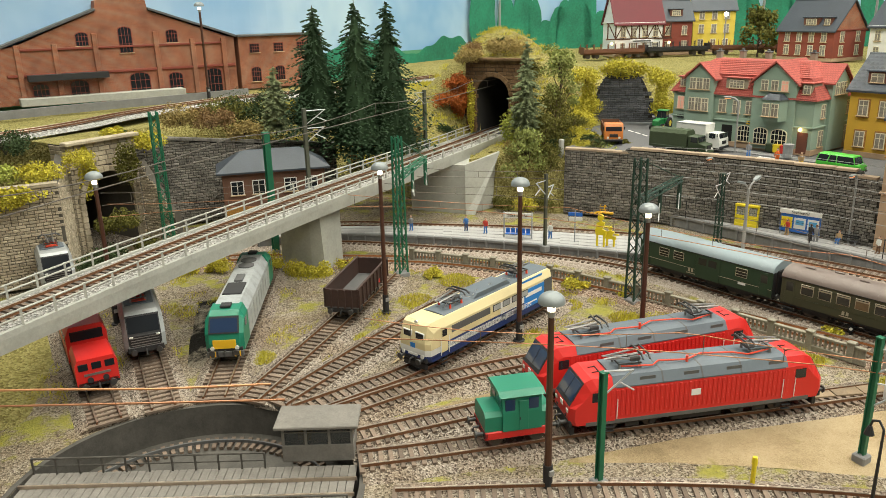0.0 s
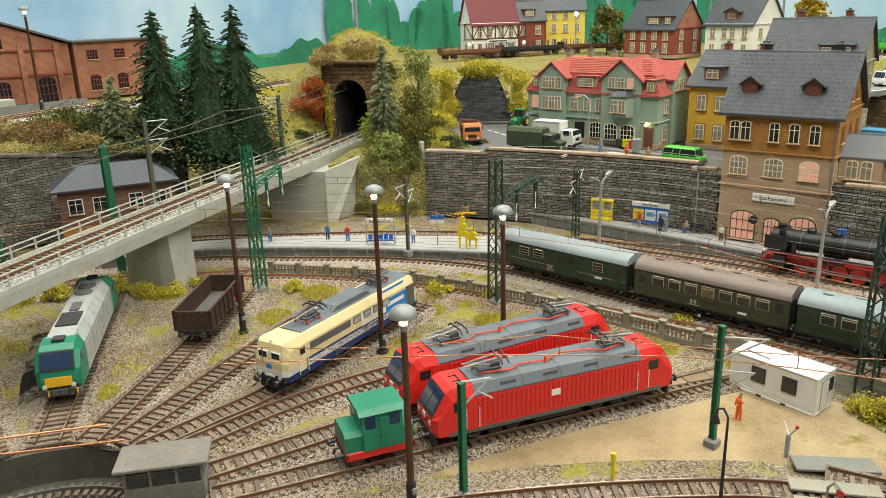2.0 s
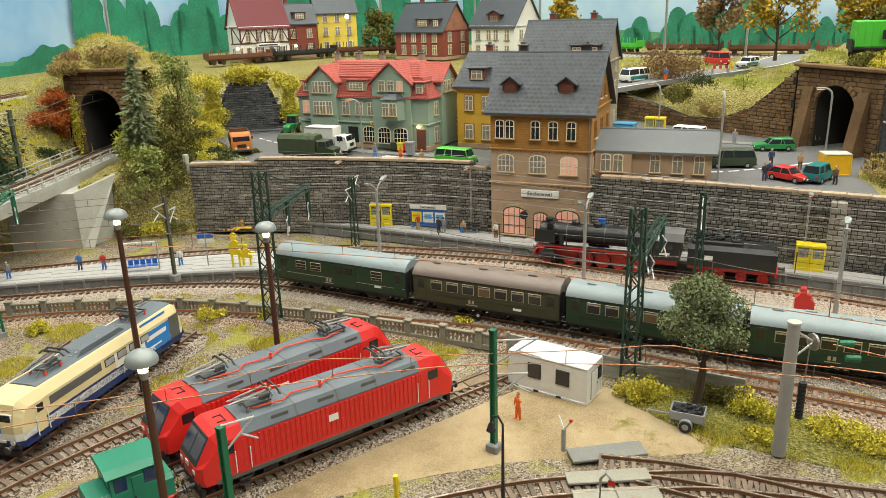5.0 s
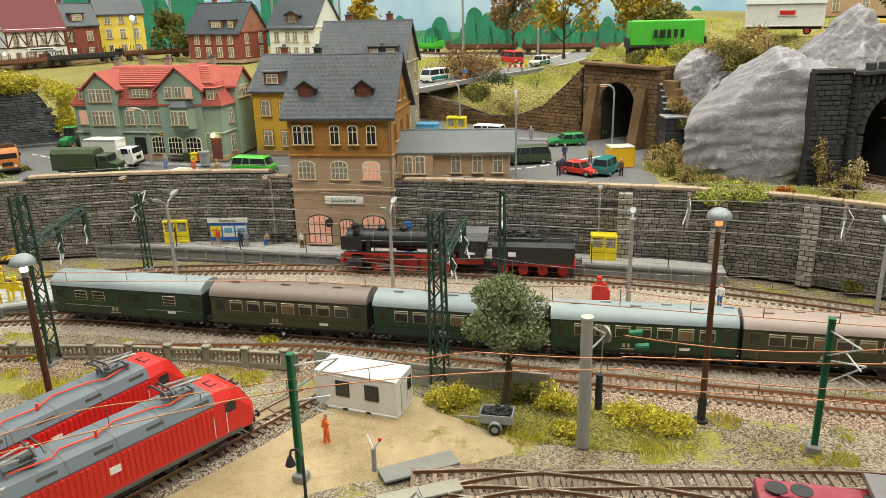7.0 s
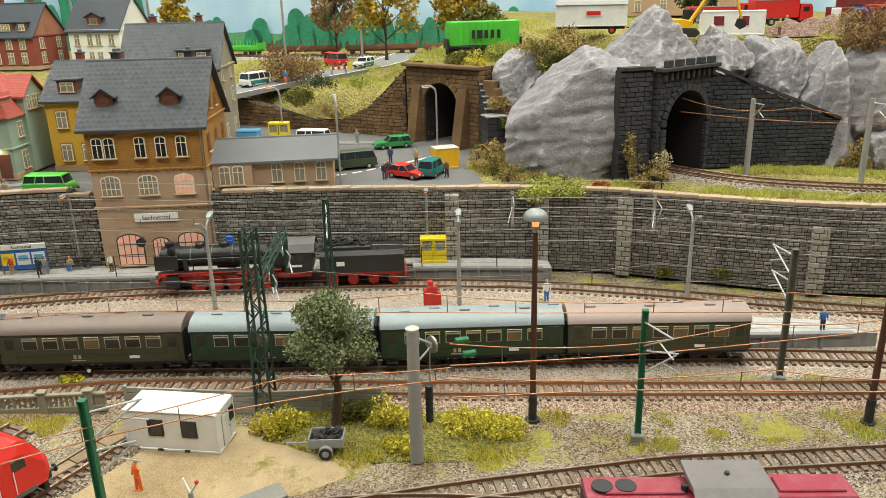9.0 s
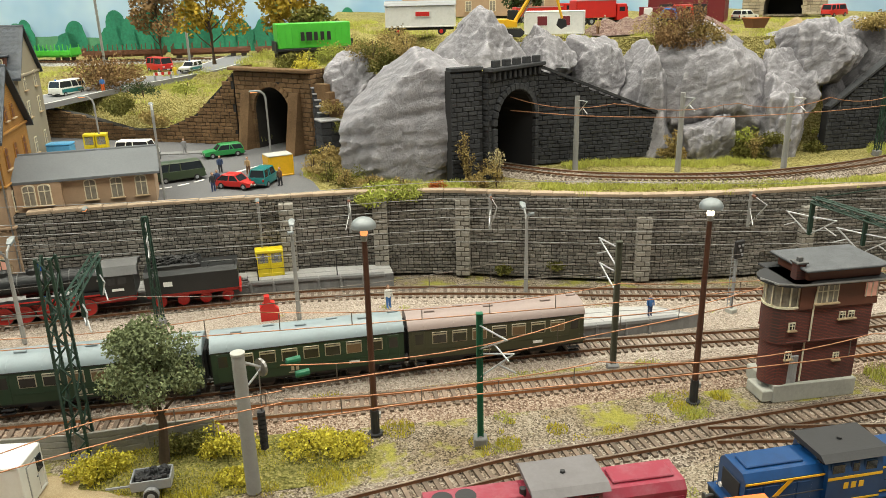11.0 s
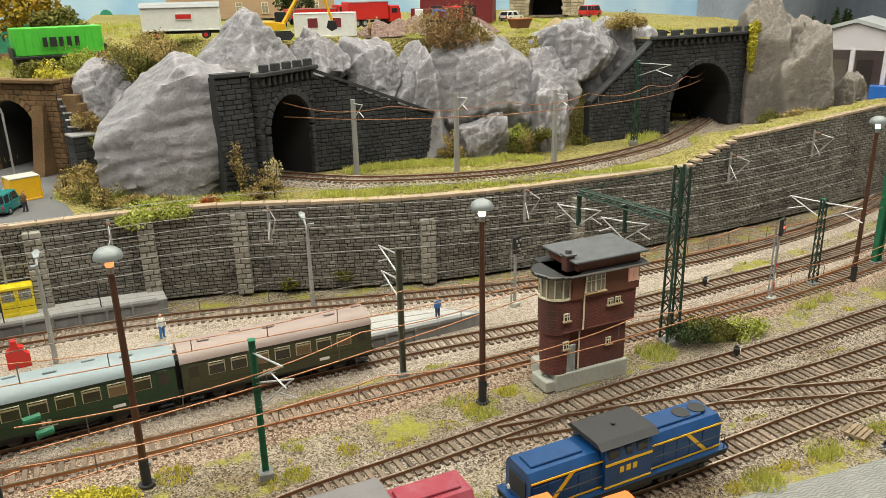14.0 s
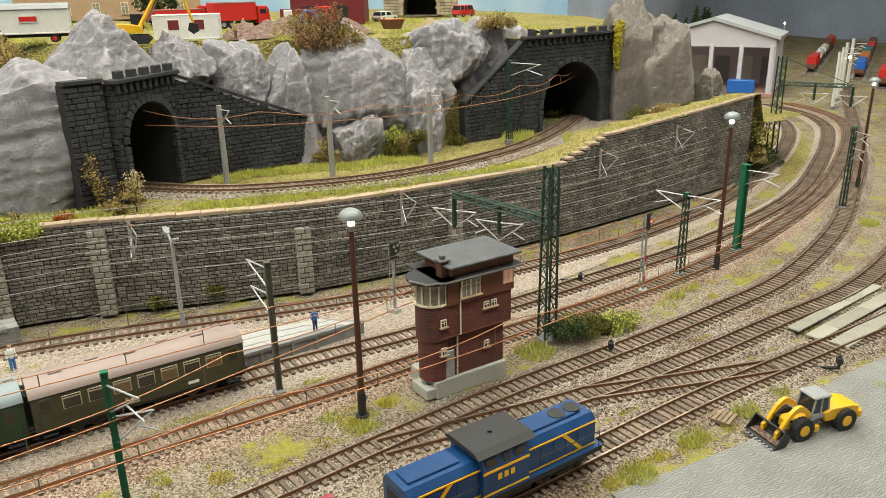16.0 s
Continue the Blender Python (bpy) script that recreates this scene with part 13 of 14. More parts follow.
# ---------------------------------------------------------------- painted scenery on the backdrop
M_PAINTG = mat("painted_foliage", (0.02, 0.20, 0.115), 0.8, 0, 0.45, 0.15, 2)
M_PAINTH = mat("painted_hills", (0.10, 0.30, 0.16), 0.8, 0, 0.3, 0.1, 2)
inner = [p - n * 0.5 for p, n in zip(back_line, sides(back_line))]
def painted_band(k0, k1, base, amp, scale, off, material, label):
    g = G()
    pts = inner[k0:k1]
    nn = sides(back_line)[k0:k1]
    fine = []
    for (a, na), (b, nb) in zip(zip(pts, nn), zip(pts[1:], nn[1:])):
        for t in range(6):
            fine.append(a.lerp(b, t / 6) - na * off)
    for i, (a, b) in enumerate(zip(fine, fine[1:])):
        za = base + amp * noise.noise((a.x * scale, a.y * scale, 2.0)) + 0.25 * amp * noise.noise((a.x * scale * 5, a.y * scale * 5, 7))
        zb = base + amp * noise.noise((b.x * scale, b.y * scale, 2.0)) + 0.25 * amp * noise.noise((b.x * scale * 5, b.y * scale * 5, 7))
        g.add([(a.x, a.y, 5), (b.x, b.y, 5), (b.x, b.y, zb), (a.x, a.y, za)], [(0, 1, 2, 3)])
    solid("painted_scenery", g, material, label, "backdrop", "structure")


painted_band(0, len(inner) - 1, 15.6, 1.6, 0.04, 0.0, M_PAINTH, "green hills painted on the backdrop board")
painted_band(20, len(inner) - 1, 16.4, 7.0, 0.06, 0.25, M_PAINTG, "dark green trees painted on the backdrop board")
q = random.Random(17)
fine = [a.lerp(b, 0.5 * t) - n * 0.5 for a, b, n in zip(inner, inner[1:], sides(back_line)) for t in (0, 1)]
for k in [i for i in range(len(fine) - 2) if fine[i].x > 112 and fine[i].y > 20]:
    if q.random() < 0.45:
        continue
    c, t = fine[k], (fine[k + 1] - fine[k]).normalized()
    r, z0, z1 = q.uniform(1.2, 2.6), 12.0, q.uniform(21, 31) if fine[k].y > 90 else q.uniform(17, 23)
    ring = [(r * math.cos(a) * (1 + 0.14 * q.uniform(-1, 1)), (z0 + z1) / 2 + (z1 - z0) / 2 * math.sin(a)) for a in [2 * math.pi * i / 22 for i in range(22)]]
    g = G()
    g.v = [tuple(c + t * u) [:2] + (v,) for u, v in ring]
    g.f = [tuple(range(22))]
    solid("painted_tree", g, M_PAINTG, "teal-green poplar painted on the backdrop board", "painting", "structure")
for x, y, h in ((158, 118, 16), (163, 98, 15), (164, 84, 16), (165.5, 60, 16), (165, 46, 16), (172, 28, 16), (134, 134, 15), (110, 141, 15)):
    pole_mast(x, y, h * 0.8, M_GREYPOLE, 0.3, 13.2, (), "grey mast beside the upper line")

# ---------------------------------------------------------------- heaps and plateau
def heap(x, y, z, r, h, label, material=None):
    g = G()
    n = 22
    rings = []
    for k in range(7):
        t = k / 6
        rings.append([(r * (1 - t) ** 0.8 * (1 + 0.15 * noise.noise((math.cos(a) * 2 + x, math.sin(a) * 2, t * 3))) * math.cos(a), r * (1 - t) ** 0.8 * math.sin(a), h * t - 0.2) for a in [2 * math.pi * i / n for i in range(n)]])
    g.loft(rings)
    solid("earth_mound", g, material or P_HEAP, label, "heap", at=(x, y, z), smooth=True)


heap(128.5, -13.6, 20.2, 3.2, 1.8, "reddish brown soil heap on the plateau")
heap(131.0, -19.0, 20.2, 3.6, 2.2, "brown gravel heap on the plateau")
heap(134.6, -17.8, 20.2, 2.6, 1.7, "reddish brown soil heap on the plateau")
heap(132.0, -27.0, 20.2, 3.4, 1.9, "reddish brown soil heap on the plateau")
heap(137.3, -41.4, 20.2, 1.8, 1.4, "pale orange sand heap on the plateau", M_SAND)
# the doorways are closed black panes; the shade inside is only their colour
site_cabin("maroon_shed", 149.0, -31.0, 20.2, -111, 10.4, 6.0, 4.6, P_MAROON, "maroon shed with black plates as shaded doorways on the plateau", False, None, P_BLACK, ((-2.6, 1.5, 2.0, 2.0), (1.8, 1.5, 2.2, 2.0)), False)
r = thing("skip", 132.8, -33.8, 20.2, 20, "rusty orange skip beside the soil heaps", "skip")
part("tub", G().loft([[(-0.7, -0.9, 0.1), (0.7, -0.9, 0.1), (0.7, 0.9, 0.1), (-0.7, 0.9, 0.1)], [(-1.0, -1.3, 1.3), (1.0, -1.3, 1.3), (1.0, 1.3, 1.3), (-1.0, 1.3, 1.3)]]), P_BROWN, r)
part("rim", G().box(0, 0, 1.3, 2.15, 2.75, 0.1), P_ORANGE, r)
r = thing("small_loader", 133.6, -20.6, 20.3, -100, "small blue loader with white cab between heaps", "loader")
car_body(r, [(-1.2, 0.5), (0.9, 0.5), (1.0, 1.1), (-1.2, 1.2)], 1.4, P_BLUE, "body")
part("cab", G().box(-0.4, 0, 1.8, 1.0, 1.2, 1.3, 0, 0.06), P_WHITE, r)
part("boom", G().tube([(0.8, 0, 1.0), (1.6, 0, 2.3), (2.8, 0, 2.2), (3.2, 0, 1.0)], 0.14, 6), P_BLUE, r)
for sx in (-0.7, 0.6):
    for sy in (-0.7, 0.7):
        wheel(r, sx, sy, 0.4)
plain_house("town_house", 172.0, -3.0, 20.2, -92, 26.0, 8.0, 8.0, 3.4, M_PLASTER, M_SLATE, "long cream building with lit shop windows", (1.6, 4.8), (-10, -6, -2, 2, 6, 10), ())
portal("portal_high", 167.0, -54.0, 20.2, -115, 13.0, 6.0, 6.0, 4.4, M_PALE_STONE, M_PALE_JOINT, "grey stone arch wall behind the plateau", False, 2.0, 5.0)
r = thing("street_lamp", 146.5, 117.4, 13.4, 0, "tall street lamp with cold white light", "lamp")
part("post", G().cyl((0, 0, 0), (0, 0, 7.2), 0.14, 0.1, 8), P_GREY, r)
part("lamp_head", G().ball((0, 0, 7.4), 0.42, 10, 6), glow_mat("cold_white_lamp", (0.6, 0.82, 1.0), 14.0), r)
# feeder wires strung along the retaining wall
for off, z in ((2.2, 9.4), (2.6, 8.0), (3.0, 7.2), (3.4, 5.4), (2.4, 6.2), (3.8, 4.4)):
    ln = [p + n * -off for p, n in zip(wall_line, sides(wall_line))][40:-40:24]
    wire([(p.x, p.y, 0.5 * math.sin(k * 0.55)) for k, p in enumerate(ln)], z, 0.028, M_GREYPOLE, "thin grey feeder wire along the wall")

# ---------------------------------------------------------------- more growth
def wild(n, box, seed, material, label, h, r, dens, z=0.0, clear=1.9, lines=(MAIN1, TWO, THREE, FRONT, SIDING)):
    """Short tufts strewn over the gravel, kept off the tracks."""
    q = random.Random(seed)
    pts = [p for ln in lines for p in curve_through(ln, 2.0)]
    for sp in SHED:
        pts += curve_through(sp, 2.0)
    g = G()
    k = 0
    while k < n:
        x, y = q.uniform(box[0], box[2]), q.uniform(box[1], box[3])
        if noise.noise((x * 0.13, y * 0.13, seed)) < 0.02:
            continue
        k += 1
        if min((p.x - x) ** 2 + (p.y - y) ** 2 for p in pts) < clear * clear or math.hypot(x - 27.4, y - 53.6) < 12:
            continue
        rr = r * q.uniform(0.4, 1.3)
        tuft(g, x, y, z, rr, h * q.uniform(0.6, 1.3), int(dens * rr * rr) + 10)
    return solid("grass", g, material, label, "grass", "stuff")


wild(150, (46, 46, 78, 80), 3, L_YELLOW, "short yellow-green grass between the shed tracks", 0.2, 1.0, 190)
wild(190, (66, -60, 96, 24), 5, L_TUFT, "short green grass between the sidings", 0.22, 0.8, 200)
wild(120, (66, -60, 96, 24), 9, L_YELLOW, "yellow flowering weeds between the tracks", 0.2, 0.55, 220)
wild(90, (16, 62, 48, 92), 12, L_YELLOW, "thin yellow grass by the engine tracks", 0.25, 0.9, 80)
g = G()
q = random.Random(8)
for k in range(240):
    x, y = q.uniform(123, 160), q.uniform(-60, 22)
    tuft(g, x, y, height(x, y) - 0.05, 1.4, 0.6, 90)
for k in range(260):
    x, y = q.uniform(126, 162), q.uniform(16, 64)
    if 0 < height(x, y) - 8:
        tuft(g, x, y, height(x, y) - 0.05, 1.3, 0.6, 70)
solid("grass", g, L_TUFT, "long yellow-green grass on the upper slopes", "grass", "stuff")
g = G()
for k in range(700):
    x, y = q.uniform(44, 96), q.uniform(94, 124)
    z = height(x, y)
    if z > 3:
        tuft(g, x, y, z - 0.05, 1.1, 0.5, 50)
solid("grass", g, L_YELLOW, "yellow-green grass on the wooded hill", "grass", "stuff")
for k in range(46):
    x, y = q.uniform(44, 92), q.uniform(96, 112)
    z = height(x, y)
    if z > 4 and math.hypot(x - 84, y - 101) > 6 and not (66 < x < 84 and y < 104):
        bush(x, y, z - 0.3, q.uniform(1.0, 2.2), (L_OLIVE, L_DARK, L_TAN, L_YELLOW, L_BROWN)[k % 5], 700, 0.18, "scrubby shrub on the wooded hill", lumps=5)
for x, y, z, r, m in ((106.0, 14.6, TOWN, 1.3, L_TAN), (107.6, 16.8, TOWN, 1.6, L_OLIVE), (110.2, 19.0, TOWN, 1.8, L_TAN), (105.4, 8.2, TOWN, 0.9, L_RUST), (118.0, 10.4, 18.6, 2.2, L_TAN), (120.2, 14.2, 18.4, 2.0, L_OLIVE), (122.8, 12.2, 19.4, 2.2, L_TAN), (126.0, 19.0, 17.2, 2.4, L_GREEN), (124.0, 22.0, 16.6, 1.8, L_YELLOW), (123.0, -21.0, 20.4, 2.8, L_BROWN), (124.0, -18.2, 20.4, 2.4, L_TAN), (118.0, -28.2, TOWN + 0.6, 1.6, L_OLIVE), (116.6, -26.6, TOWN + 1.8, 1.5, L_GREEN), (131.4, 38.0, 13.0, 1.8, L_GREEN), (134.0, 44.0, 12.6, 2.2, L_DARK)):
    bush(x, y, z, r, m, int(300 * r), 0.15, "dry scrubby shrub between the rocks", lumps=6, high=1.1)

M_BLOTCHED_SOIL = soil_mat("oil_soaked_soil", [(0.12, (0.09, 0.075, 0.055)), (0.5, (0.265, 0.23, 0.175)), (0.9, (0.44, 0.395, 0.31))], 13.0, 0.12, 0.1, (0.022, 0.019, 0.016), 0.47)
patch("oil_stain", [(31.2, 69.5), (33.0, 69.0), (35.0, 73.5), (36.5, 78.0), (37.6, 82.0), (35.6, 82.6), (33.4, 77.0)], M_BLOTCHED_SOIL, "black-blotched ground beside the diesel track", 0.10, 2.5)
patch("ground", [(44.6, 61.2), (50.6, 63.2), (56, 64.4), (60.4, 66.4), (57.4, 66.6), (50.4, 65.0)], M_SAND, "bare sandy soil between the shed tracks", 0.10, 2.0)
patch("ground", [(42.0, 54.2), (50, 53.2), (58, 51.6), (66, 48.6), (58, 50.0), (50, 51.8)], M_SAND, "bare sandy soil beside the red engine", 0.10, 2.0)

# ---------------------------------------------------------------- the layout's far end
M_SHEDWALL = mat("pale_shed_wall", (0.55, 0.52, 0.58), 0.8, 0, 0.1, 0.2, 4)
M_SHEDROOF = mat("grey_shed_roof", (0.40, 0.42, 0.44), 0.7, 0, 0.1, 0.2, 4)


def goods_shed(x, y, z, rz):
    root = thing("goods_shed", x, y, z, rz, "pale goods shed with grey roof and white columns", "shed")
    part("roof", G().prism([(-15, 13.2), (0, 17.4), (15, 13.2), (15, 13.9), (0, 18.2), (-15, 13.9)], -9, 11, "y"), M_SHEDROOF, root)
    part("gable", G().prism([(-14, 11.4), (14, 11.4), (14, 13.4), (0, 17.2), (-14, 13.4)], -8.2, -7.6, "y"), M_SHEDWALL, root)
    part("rear_wall", G().box(0, 10, 6.6, 28, 0.4, 13.2), M_SHEDWALL, root)
    part("side_wall", G().box(14, 1, 6.6, 0.4, 18, 13.2), M_SHEDWALL, root)
    part("floor", G().box(0, 1, 0.5, 29, 19, 1.0, 0, 0.1), mat("reddish_floor", (0.42, 0.24, 0.22), 0.8), root)
    for k in range(5):
        part("column", G().box(-13.4 + 6.7 * k, -7.8, 6.2, 1.0, 1.0, 11.4, 0, 0.1), M_SHEDWALL, root)
        part("door", G().box(-11 + 5.6 * k, 9.7, 4.4, 3.6, 0.2, 6.8, 0, 0.1), P_WHITE if k % 2 else P_GREY, root)
    return root


goods_shed(182, -143, 0.0, 227)
solid("goods_container", G().box(0, 0, 1.5, 6, 2.5, 3.0, 0, 0.1), P_BLUE, "blue goods container before the shed", "container", at=(171.0, -140.5, 1.1), rz=47)
for a, b, cols, tanks in (((203, -186), (284, -288), (P_YELLOW, P_ORANGE, P_YELLOW, P_RED, P_ORANGE, P_YELLOW), ()), ((196, -196), (262, -292), (P_RED, P_WHITE, P_WHITE, P_BROWN, P_RED), (1, 2)), ((181, -197), (246, -296), (P_BLUE, P_ORANGE, P_TEAL, P_RED, P_BROWN), ()), ((166, -186), (176, -202), (P_RED,), ())):
    n = len(cols)
    ang = math.degrees(math.atan2(b[1] - a[1], b[0] - a[0]))
    track("track_far", [a, ((a[0] + b[0]) / 2, (a[1] + b[1]) / 2), b], M_BALLAST_GREY, label="storage track at the layout's far end")
    for k in range(n):
        t = (k + 0.5) / n
        flat_wagon(a[0] + (b[0] - a[0]) * t, a[1] + (b[1] - a[1]) * t, 0.55, ang, P_BROWN, ("white tank wagon" if k in tanks else "container wagon") + " on a far storage track", min(17.0, math.hypot(b[0] - a[0], b[1] - a[1]) / n - 1.0), False, cols[k], 3.0, k in tanks)
far_wall = curve_through([(200, -110), (222, -150), (262, -205), (310, -260), (345, -330), (320, -420), (220, -460), (120, -450)], 5.0)
g = sweep(G(), far_wall, [(0, -5), (0.8, -5), (0.8, 70), (0, 70)])
solid("hall_wall", g, mat("dim_hall_wall", (0.40, 0.46, 0.56), 0.9, 0, 0.3, 0.03, 1), "dim blue-grey wall behind the layout's far end", "wall", "structure")
for x, y, h in ((214, -156, 14), (222, -166, 17), (232, -180, 15), (244, -196, 18), (206, -150, 12), (258, -214, 17), (274, -232, 16)):
    spruce(x, y, 0, h, 5.0, "dark spruce at the layout's far end", L_DARK)
for x, y, r, m in ((116, -84, 3.0, L_OLIVE), (119, -88, 3.4, L_DARK), (123, -86, 3.6, L_OLIVE), (127, -92, 3.6, L_DARK), (132, -96, 4.0, L_DARK), (121, -82, 3.0, L_TAN), (138, -104, 4.0, L_OLIVE), (129, -86, 4.6, L_DARK), (137, -92, 5.0, L_OLIVE), (146, -100, 5.0, L_DARK), (156, -110, 5.0, L_OLIVE), (124.5, -79.5, 3.4, L_GREEN), (130, -80, 4.0, L_OLIVE)):
    bush(x, y, -0.2, r, m, 1300, 0.24, "dense hedge shrub behind the wall's end", lumps=6, high=0.95)
patch("ground", [(108, -84), (114, -94), (124, -106), (134, -116), (140, -112), (128, -98), (118, -86), (113, -81)], M_TURF, "bright grass strip beside the curving track", 0.1)
G_COLD = glow_mat("cold_lamp", (0.55, 0.8, 1.0), 9.0)
for x, y, h, gm in ((186, -160, 20, G_COLD), (196, -168, 20, G_COLD), (215, -196, 18, M_BULB), (172, -180, 12, M_BULB), (232, -226, 19, M_BULB)):
    h *= 0.62
    r = thing("yard_lamp", x, y, 0, 0, "tall pale yard lamp with glowing head", "lamp", "far yard lamps")
    part("post", G().cyl((0, 0, 0), (0, 0, h), 0.22, 0.14, 8), P_WHITE, r)
    part("lamp_head", G().ball((0, 0, h + 0.3), 0.4, 10, 6), gm, r)
for x, y in ((158, -158), (166, -170), (176, -186), (150, -146)):
    pole_mast(x, y, 12, P_WHITE, 0.5, 0, ((200, 9.5, 3.5),), "pale catenary mast on the far tracks")


# ---------------------------------------------------------------- brackets on the retaining wall
def wall_bracket(y, z):
    p = min(wall_line, key=lambda v: abs(v.y - y))
    root = thing("wall_bracket", p.x - 0.5, p.y, z, 180, "silver catenary bracket fixed to the retaining wall", "bracket", "wall brackets")
    part("plate", G().box(-0.1, 0, 0, 0.1, 0.28, 3.4, 0, 0.03), M_GREYPOLE, root)
    for a, b in (((0, 0, 1.5), (2.6, 0.3, 1.2)), ((0, 0, -1.4), (2.6, 0.3, 1.2)), ((0, 0, 0.2), (1.6, -0.3, -0.9)), ((2.6, 0.3, 1.2), (1.0, 0.2, -0.5))):
        part("strut", G().cyl(a, b, 0.045, n=6), M_ARM, root)
    part("insulator", G().cyl((0.3, 0.03, 1.45), (0.8, 0.09, 1.4), 0.14, n=8), P_BROWN, root)


for y, z in ((3.4, 6.4), (-20.0, 6.6), (-46.0, 7.4), (-60.0, 8.4), (16.5, 6.2)):
    wall_bracket(y, z)

# ---------------------------------------------------------------- growth at the wall's end and by the bridge
for x, y, z, r, m in ((114.2, -79.2, 6.0, 3.0, L_OLIVE), (116.5, -81.5, 4.5, 3.4, L_TAN), (114.6, -82.0, 1.5, 3.0, L_DARK), (119.5, -82.0, 5.0, 3.6, L_OLIVE), (117.5, -79.5, 8.6, 2.4, L_GREEN), (113.4, -80.4, 2.4, 2.2, L_TAN), (123.5, -82.0, 5.0, 3.6, L_RUST), (127, -84, 4.0, 4.0, L_OLIVE)):
    bush(x, y, z, r, m, 1100, 0.22, "unkempt shrub at the wall's end", lumps=6, high=1.0)
for x, y, z, h, r, m in ((82.8, 91.2, 3.0, 7.5, 2.6, L_OLIVE), (85.8, 93.0, 5.0, 8.5, 2.8, L_OLIVE), (80.8, 94.6, 4.4, 7.0, 2.4, L_GREEN)):
    tree(x, y, z, h, r, m, 2800, 0.15, "drooping olive tree by the bridge abutment", 0.18, 0.15, high=1.2)
for x, y, z, r, m in ((78.4, 89.8, 0.4, 1.8, L_YELLOW), (80.6, 87.8, 0.6, 1.8, L_OLIVE), (83.4, 89.6, 1.8, 2.0, L_OLIVE), (76.6, 91.8, 0.2, 1.6, L_OLIVE), (86.4, 90.6, 5.4, 2.0, L_TAN), (88.6, 91.8, 7.6, 2.0, L_YELLOW), (90.4, 94.6, 8.4, 2.2, L_OLIVE)):
    bush(x, y, z, r, m, int(420 * r), 0.16, "green shrub on the bank by the bridge", lumps=5)

g = G()
nn = sides(wall_line)
for k in range(0, len(wall_line), 3):
    p = wall_line[k]
    if p.y < 4:
        o = p + nn[k] * q.uniform(0.1, 1.4)
        if q.random() < (0.45 if p.y > -40 else 0.3):
            tuft(g, o.x, o.y, wall_top(p) + 0.1, 0.7, 0.45, 36)
bank = G()
rows = [(p, n) for p, n in zip(wall_line, nn) if p.y < -39.4][::2]
for p, n in rows:
    rise = 8.0 + 2.28 * min(1.0, max(0.0, (-40.4 - p.y) / 7.3)) + max(0, -48 - p.y) * 0.05
    for off, z in ((0.45, rise - 0.05), (1.4, rise + 0.08), (3.2, rise + 0.05), (5.2, TOWN + (rise - TOWN) * 0.55), (7.2, TOWN - 0.3)):
        z = TOWN - 0.3 + (z - TOWN + 0.3) * min(1.0, (-39.2 - p.y) / 4.0) if off > 1 else z
        o = p + n * off
        bank.v.append((o.x, o.y, z + 0.12 * noise.noise((o.x * 0.6, o.y * 0.6, 3))))
for k in range(len(rows) - 1):
    for j in range(4):
        bank.f.append((5 * k + j, 5 * k + 5 + j, 5 * k + 6 + j, 5 * k + 1 + j))
patch("ground", [(113.0, -46.5), (117.0, -43.5), (120.6, -47.0), (123.5, -56.0), (126.0, -66.0), (121.0, -69.0), (113.5, -60.0)], M_BALLAST, "brown gravel before the far tunnel", TOWN + 0.03)
solid("ground", bank, M_TURF, "grassy bank behind the stepped wall", "ground", "structure", smooth=True)
solid("grass", g, L_TUFT, "grass creeping over the wall's coping", "grass", "stuff")

q = random.Random(31)
k = 0
while k < 44:
    x, y = q.uniform(73, 92), q.uniform(83, 97)
    z = height(x, y)
    if z < 0.2 or x - y < -14.5 or z > 9 or abs((x - 82.6) * 0.515 - (y - 103.0) * 0.857) < 4.4:
        k += 0.2
        continue
    k += 1
    bush(x, y, z - 0.4, q.uniform(1.1, 2.0), (L_OLIVE, L_DARK, L_GREEN, L_TAN, L_OLIVE, L_YELLOW)[int(k) % 6], 640, 0.16, "dense shrub on the bank by the bridge", lumps=4)

patch("ground", [(103.8, 16.5), (103.9, 10.0), (104.2, 4.6), (107.0, 4.2), (109.6, 6.4), (112.5, 14.0), (117.2, 19.6), (114.4, 22.4), (108.6, 20.6), (105.4, 19.2)], M_TURF, "grassy strip at the foot of the rocks", TOWN + 0.10, 2.0)
g = G()
q = random.Random(77)
for k in range(130):
    t = q.random()
    x, y = 104.6 + 7.0 * t ** 1.6 + q.uniform(-0.6, 2.6) * (1 - t), 5.0 + 15.5 * t + q.uniform(-1.0, 1.0)
    tuft(g, x, y, TOWN + 0.05, 0.7, 0.55, 34)
solid("grass", g, L_TUFT, "rough grass at the foot of the rocks", "grass", "stuff")
for x, y, h, m in ((107.2, 3.6, 3.2, L_TAN), (106.2, 2.4, 2.8, L_TAN), (105.2, 11.6, 1.6, L_TAN), (106.6, 17.0, 2.4, L_TAN), (108.6, 18.8, 2.8, L_OLIVE), (111.6, 20.6, 2.6, L_TAN), (104.8, 14.2, 1.4, L_OLIVE)):
    bush(x, y, TOWN, 1.0, m, 300, 0.13, "thin upright dry weed by the rocks", name="weed", lumps=5, high=h / 1.1, group="weeds")



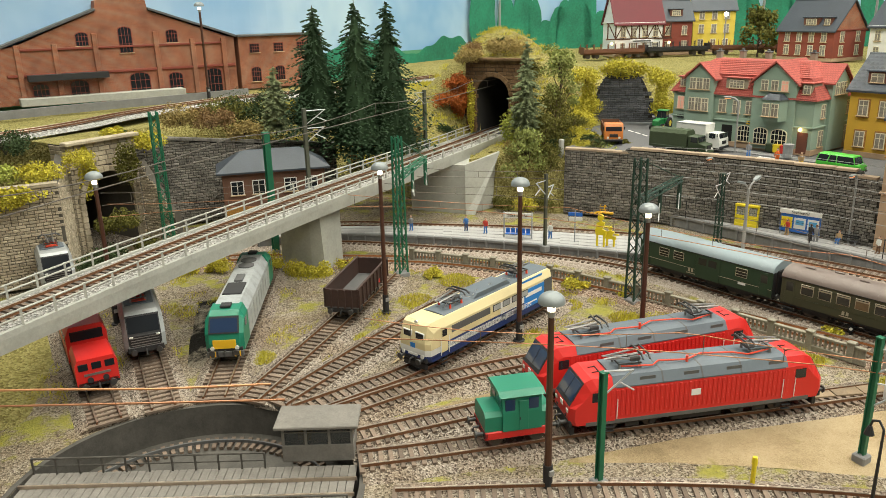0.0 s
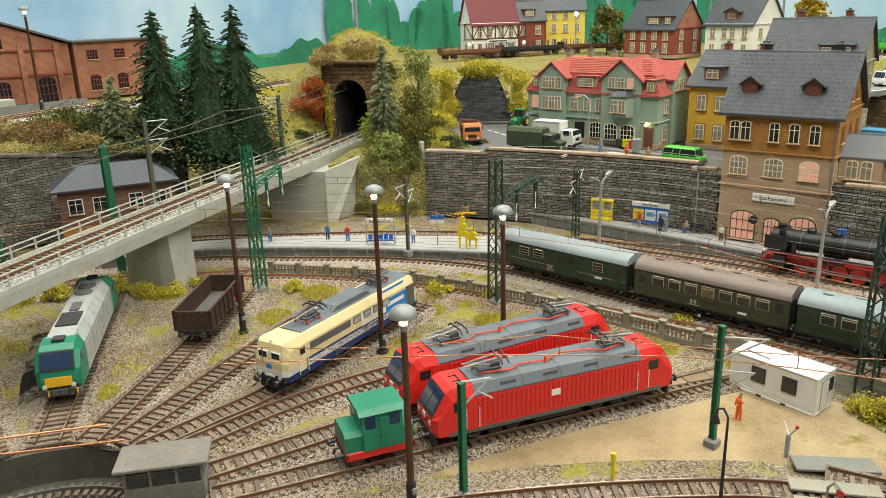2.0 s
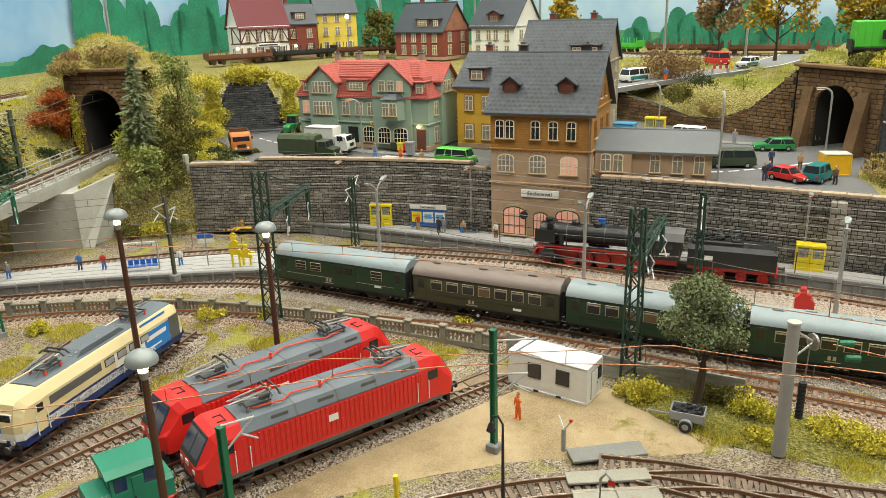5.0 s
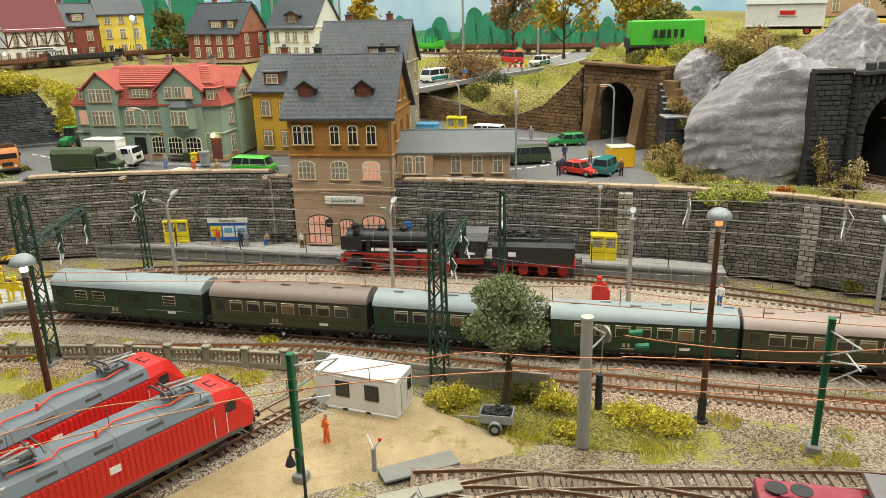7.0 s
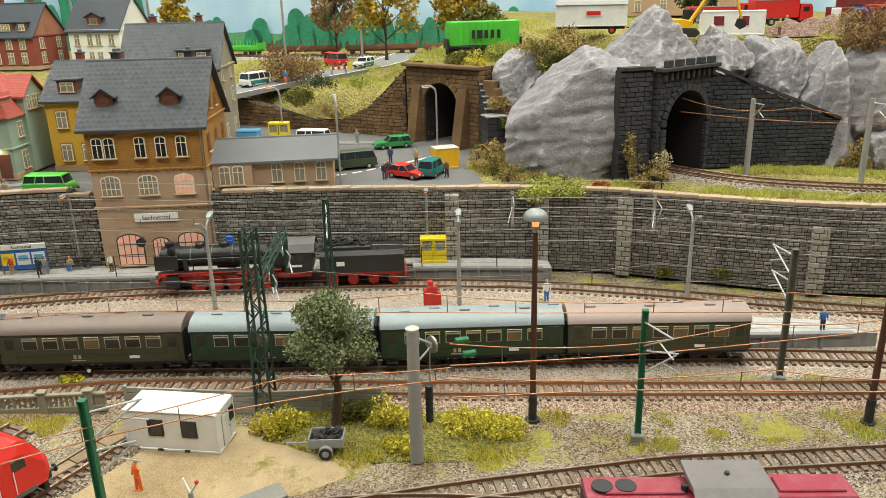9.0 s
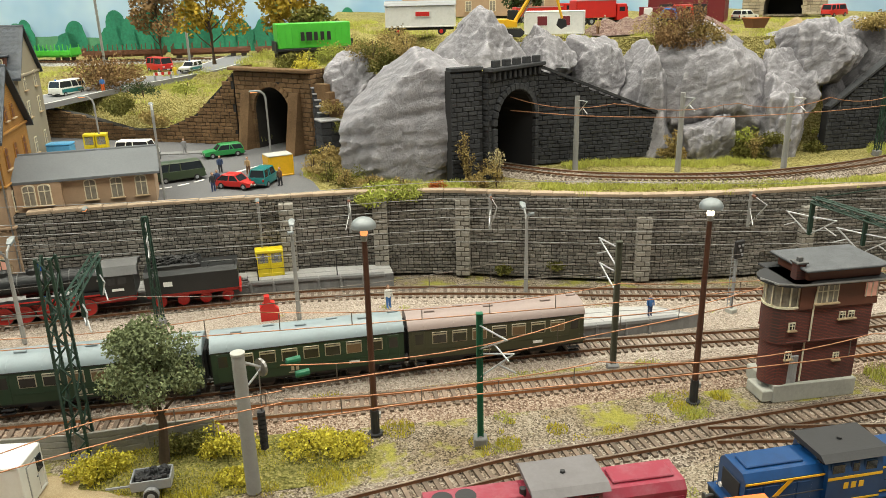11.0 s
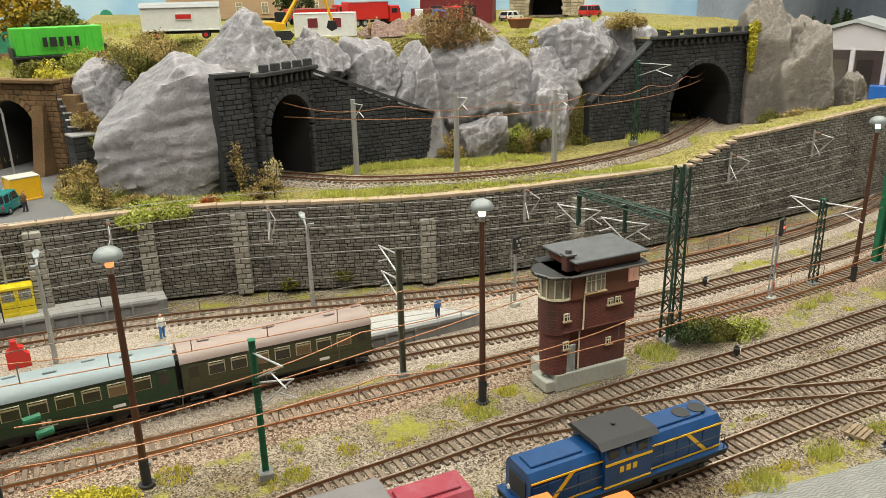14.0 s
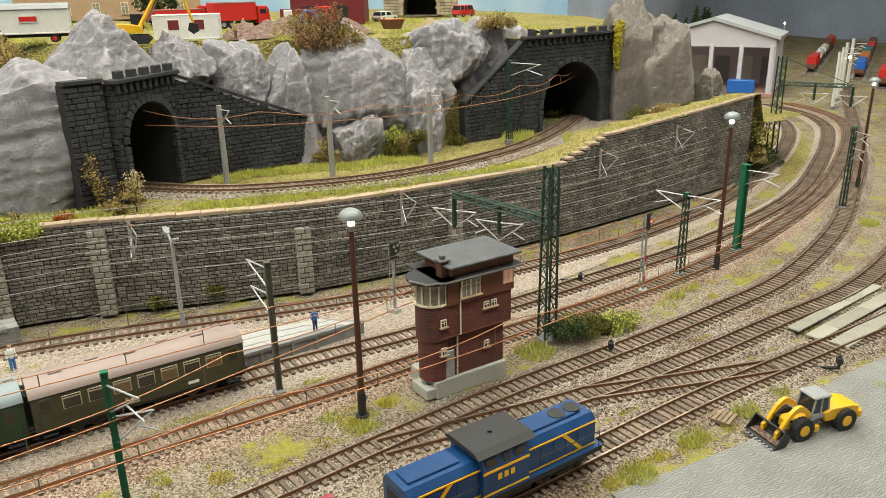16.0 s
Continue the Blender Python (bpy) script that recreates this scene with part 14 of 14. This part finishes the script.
def sprig(x, y, z, h, spread, material, label):
    """A tall thin weed: upright twigs with small leaves all the way up."""
    root = thing("weed", x, y, z, 0, label, "weed", "tall weeds")
    t, g = G(), G()
    for k in range(16):
        a, out, up = lr.uniform(0, 6.283), spread * lr.uniform(0.1, 1.0), h * lr.uniform(0.5, 1.0)
        tip = (out * math.cos(a), out * math.sin(a), up)
        t.tube([(0, 0, -0.1), (tip[0] * 0.35, tip[1] * 0.35, up * 0.5), tip], 0.045, 4, 0.02)
        for j in range(7):
            u = 0.25 + 0.75 * j / 6
            leaves(g, (tip[0] * u ** 1.5, tip[1] * u ** 1.5, up * u), (0.24, 0.24, 0.3), 9, 0.10, 0.0)
    part("stem", t, M_BARK, root)["kind"] = "stuff"
    part("foliage", g, material, root)
    return root


for x, y, h, spread, m, lab in ((107.4, 5.1, 5.0, 1.0, L_TAN, "tall dry brown weed beside the tunnel pillar"), (107.9, 2.0, 3.4, 1.1, L_STRAW, "pale straw weed before the tunnel mouth"), (115.3, -27.3, 2.8, 1.2, L_TAN, "dry weed beside the ledge track"),
                                (115.6, -18.2, 3.2, 1.3, L_TAN, "dry weed at the wing wall's end"), (121.4, -20.4, 4.6, 1.6, L_BROWN, "tall brown weed on the crags"), (122.4, -22.6, 5.2, 1.5, L_BROWN, "tall brown weed on the crags")):
    sprig(x, y, TOWN if x < 117 else 19.2, h, spread, m, lab)

bush(118.3, 17.6, TOWN + 3.4, 1.5, L_OLIVE, 700, 0.16, "olive shrub between the pier and the boulders", lumps=5)
bush(119.6, 18.9, TOWN + 5.0, 1.5, L_TAN, 800, 0.16, "dry shrub behind the stepped wall", lumps=4)

# ---------------------------------------------------------------- from the sheet to the table
def settle(ob):
    """Set one object where the plan sheet means it: things as a whole, long structures point by point."""
    m = ob.matrix_basis
    p = m.translation / S
    if p.length > 1e-6:
        x, y, z, k = lay(*p)
        ax = m.to_3x3() @ Vector((1, 0, 0))
        u, v, _, _ = lay(p.x + ax.x, p.y + ax.y)
        turn = Matrix.Rotation(math.atan2(v - y, u - x) - math.atan2(ax.y, ax.x), 4, "Z")
        m = m.copy()
        m.translation = (0, 0, 0)
        ob.matrix_basis = Matrix.Translation((x * S, y * S, z * S)) @ turn @ m @ Matrix.Scale(k, 4)
        return
    if ob.type == "MESH" and ob.data.name not in settled:
        settled.add(ob.data.name)
        co = np.empty(len(ob.data.vertices) * 3, np.float32)
        ob.data.vertices.foreach_get("co", co)
        co = co.reshape(-1, 3)
        co[:] = np.stack([c * S for c in lay(*(co.T / S))[:3]], 1)
        ob.data.vertices.foreach_set("co", co.ravel())
        ob.data.update()
    for child in ob.children:
        settle(child)


settled = set()
for ob in [o for o in scene.collection.all_objects if not o.parent and o.type not in ("CAMERA", "LIGHT")]:
    settle(ob)
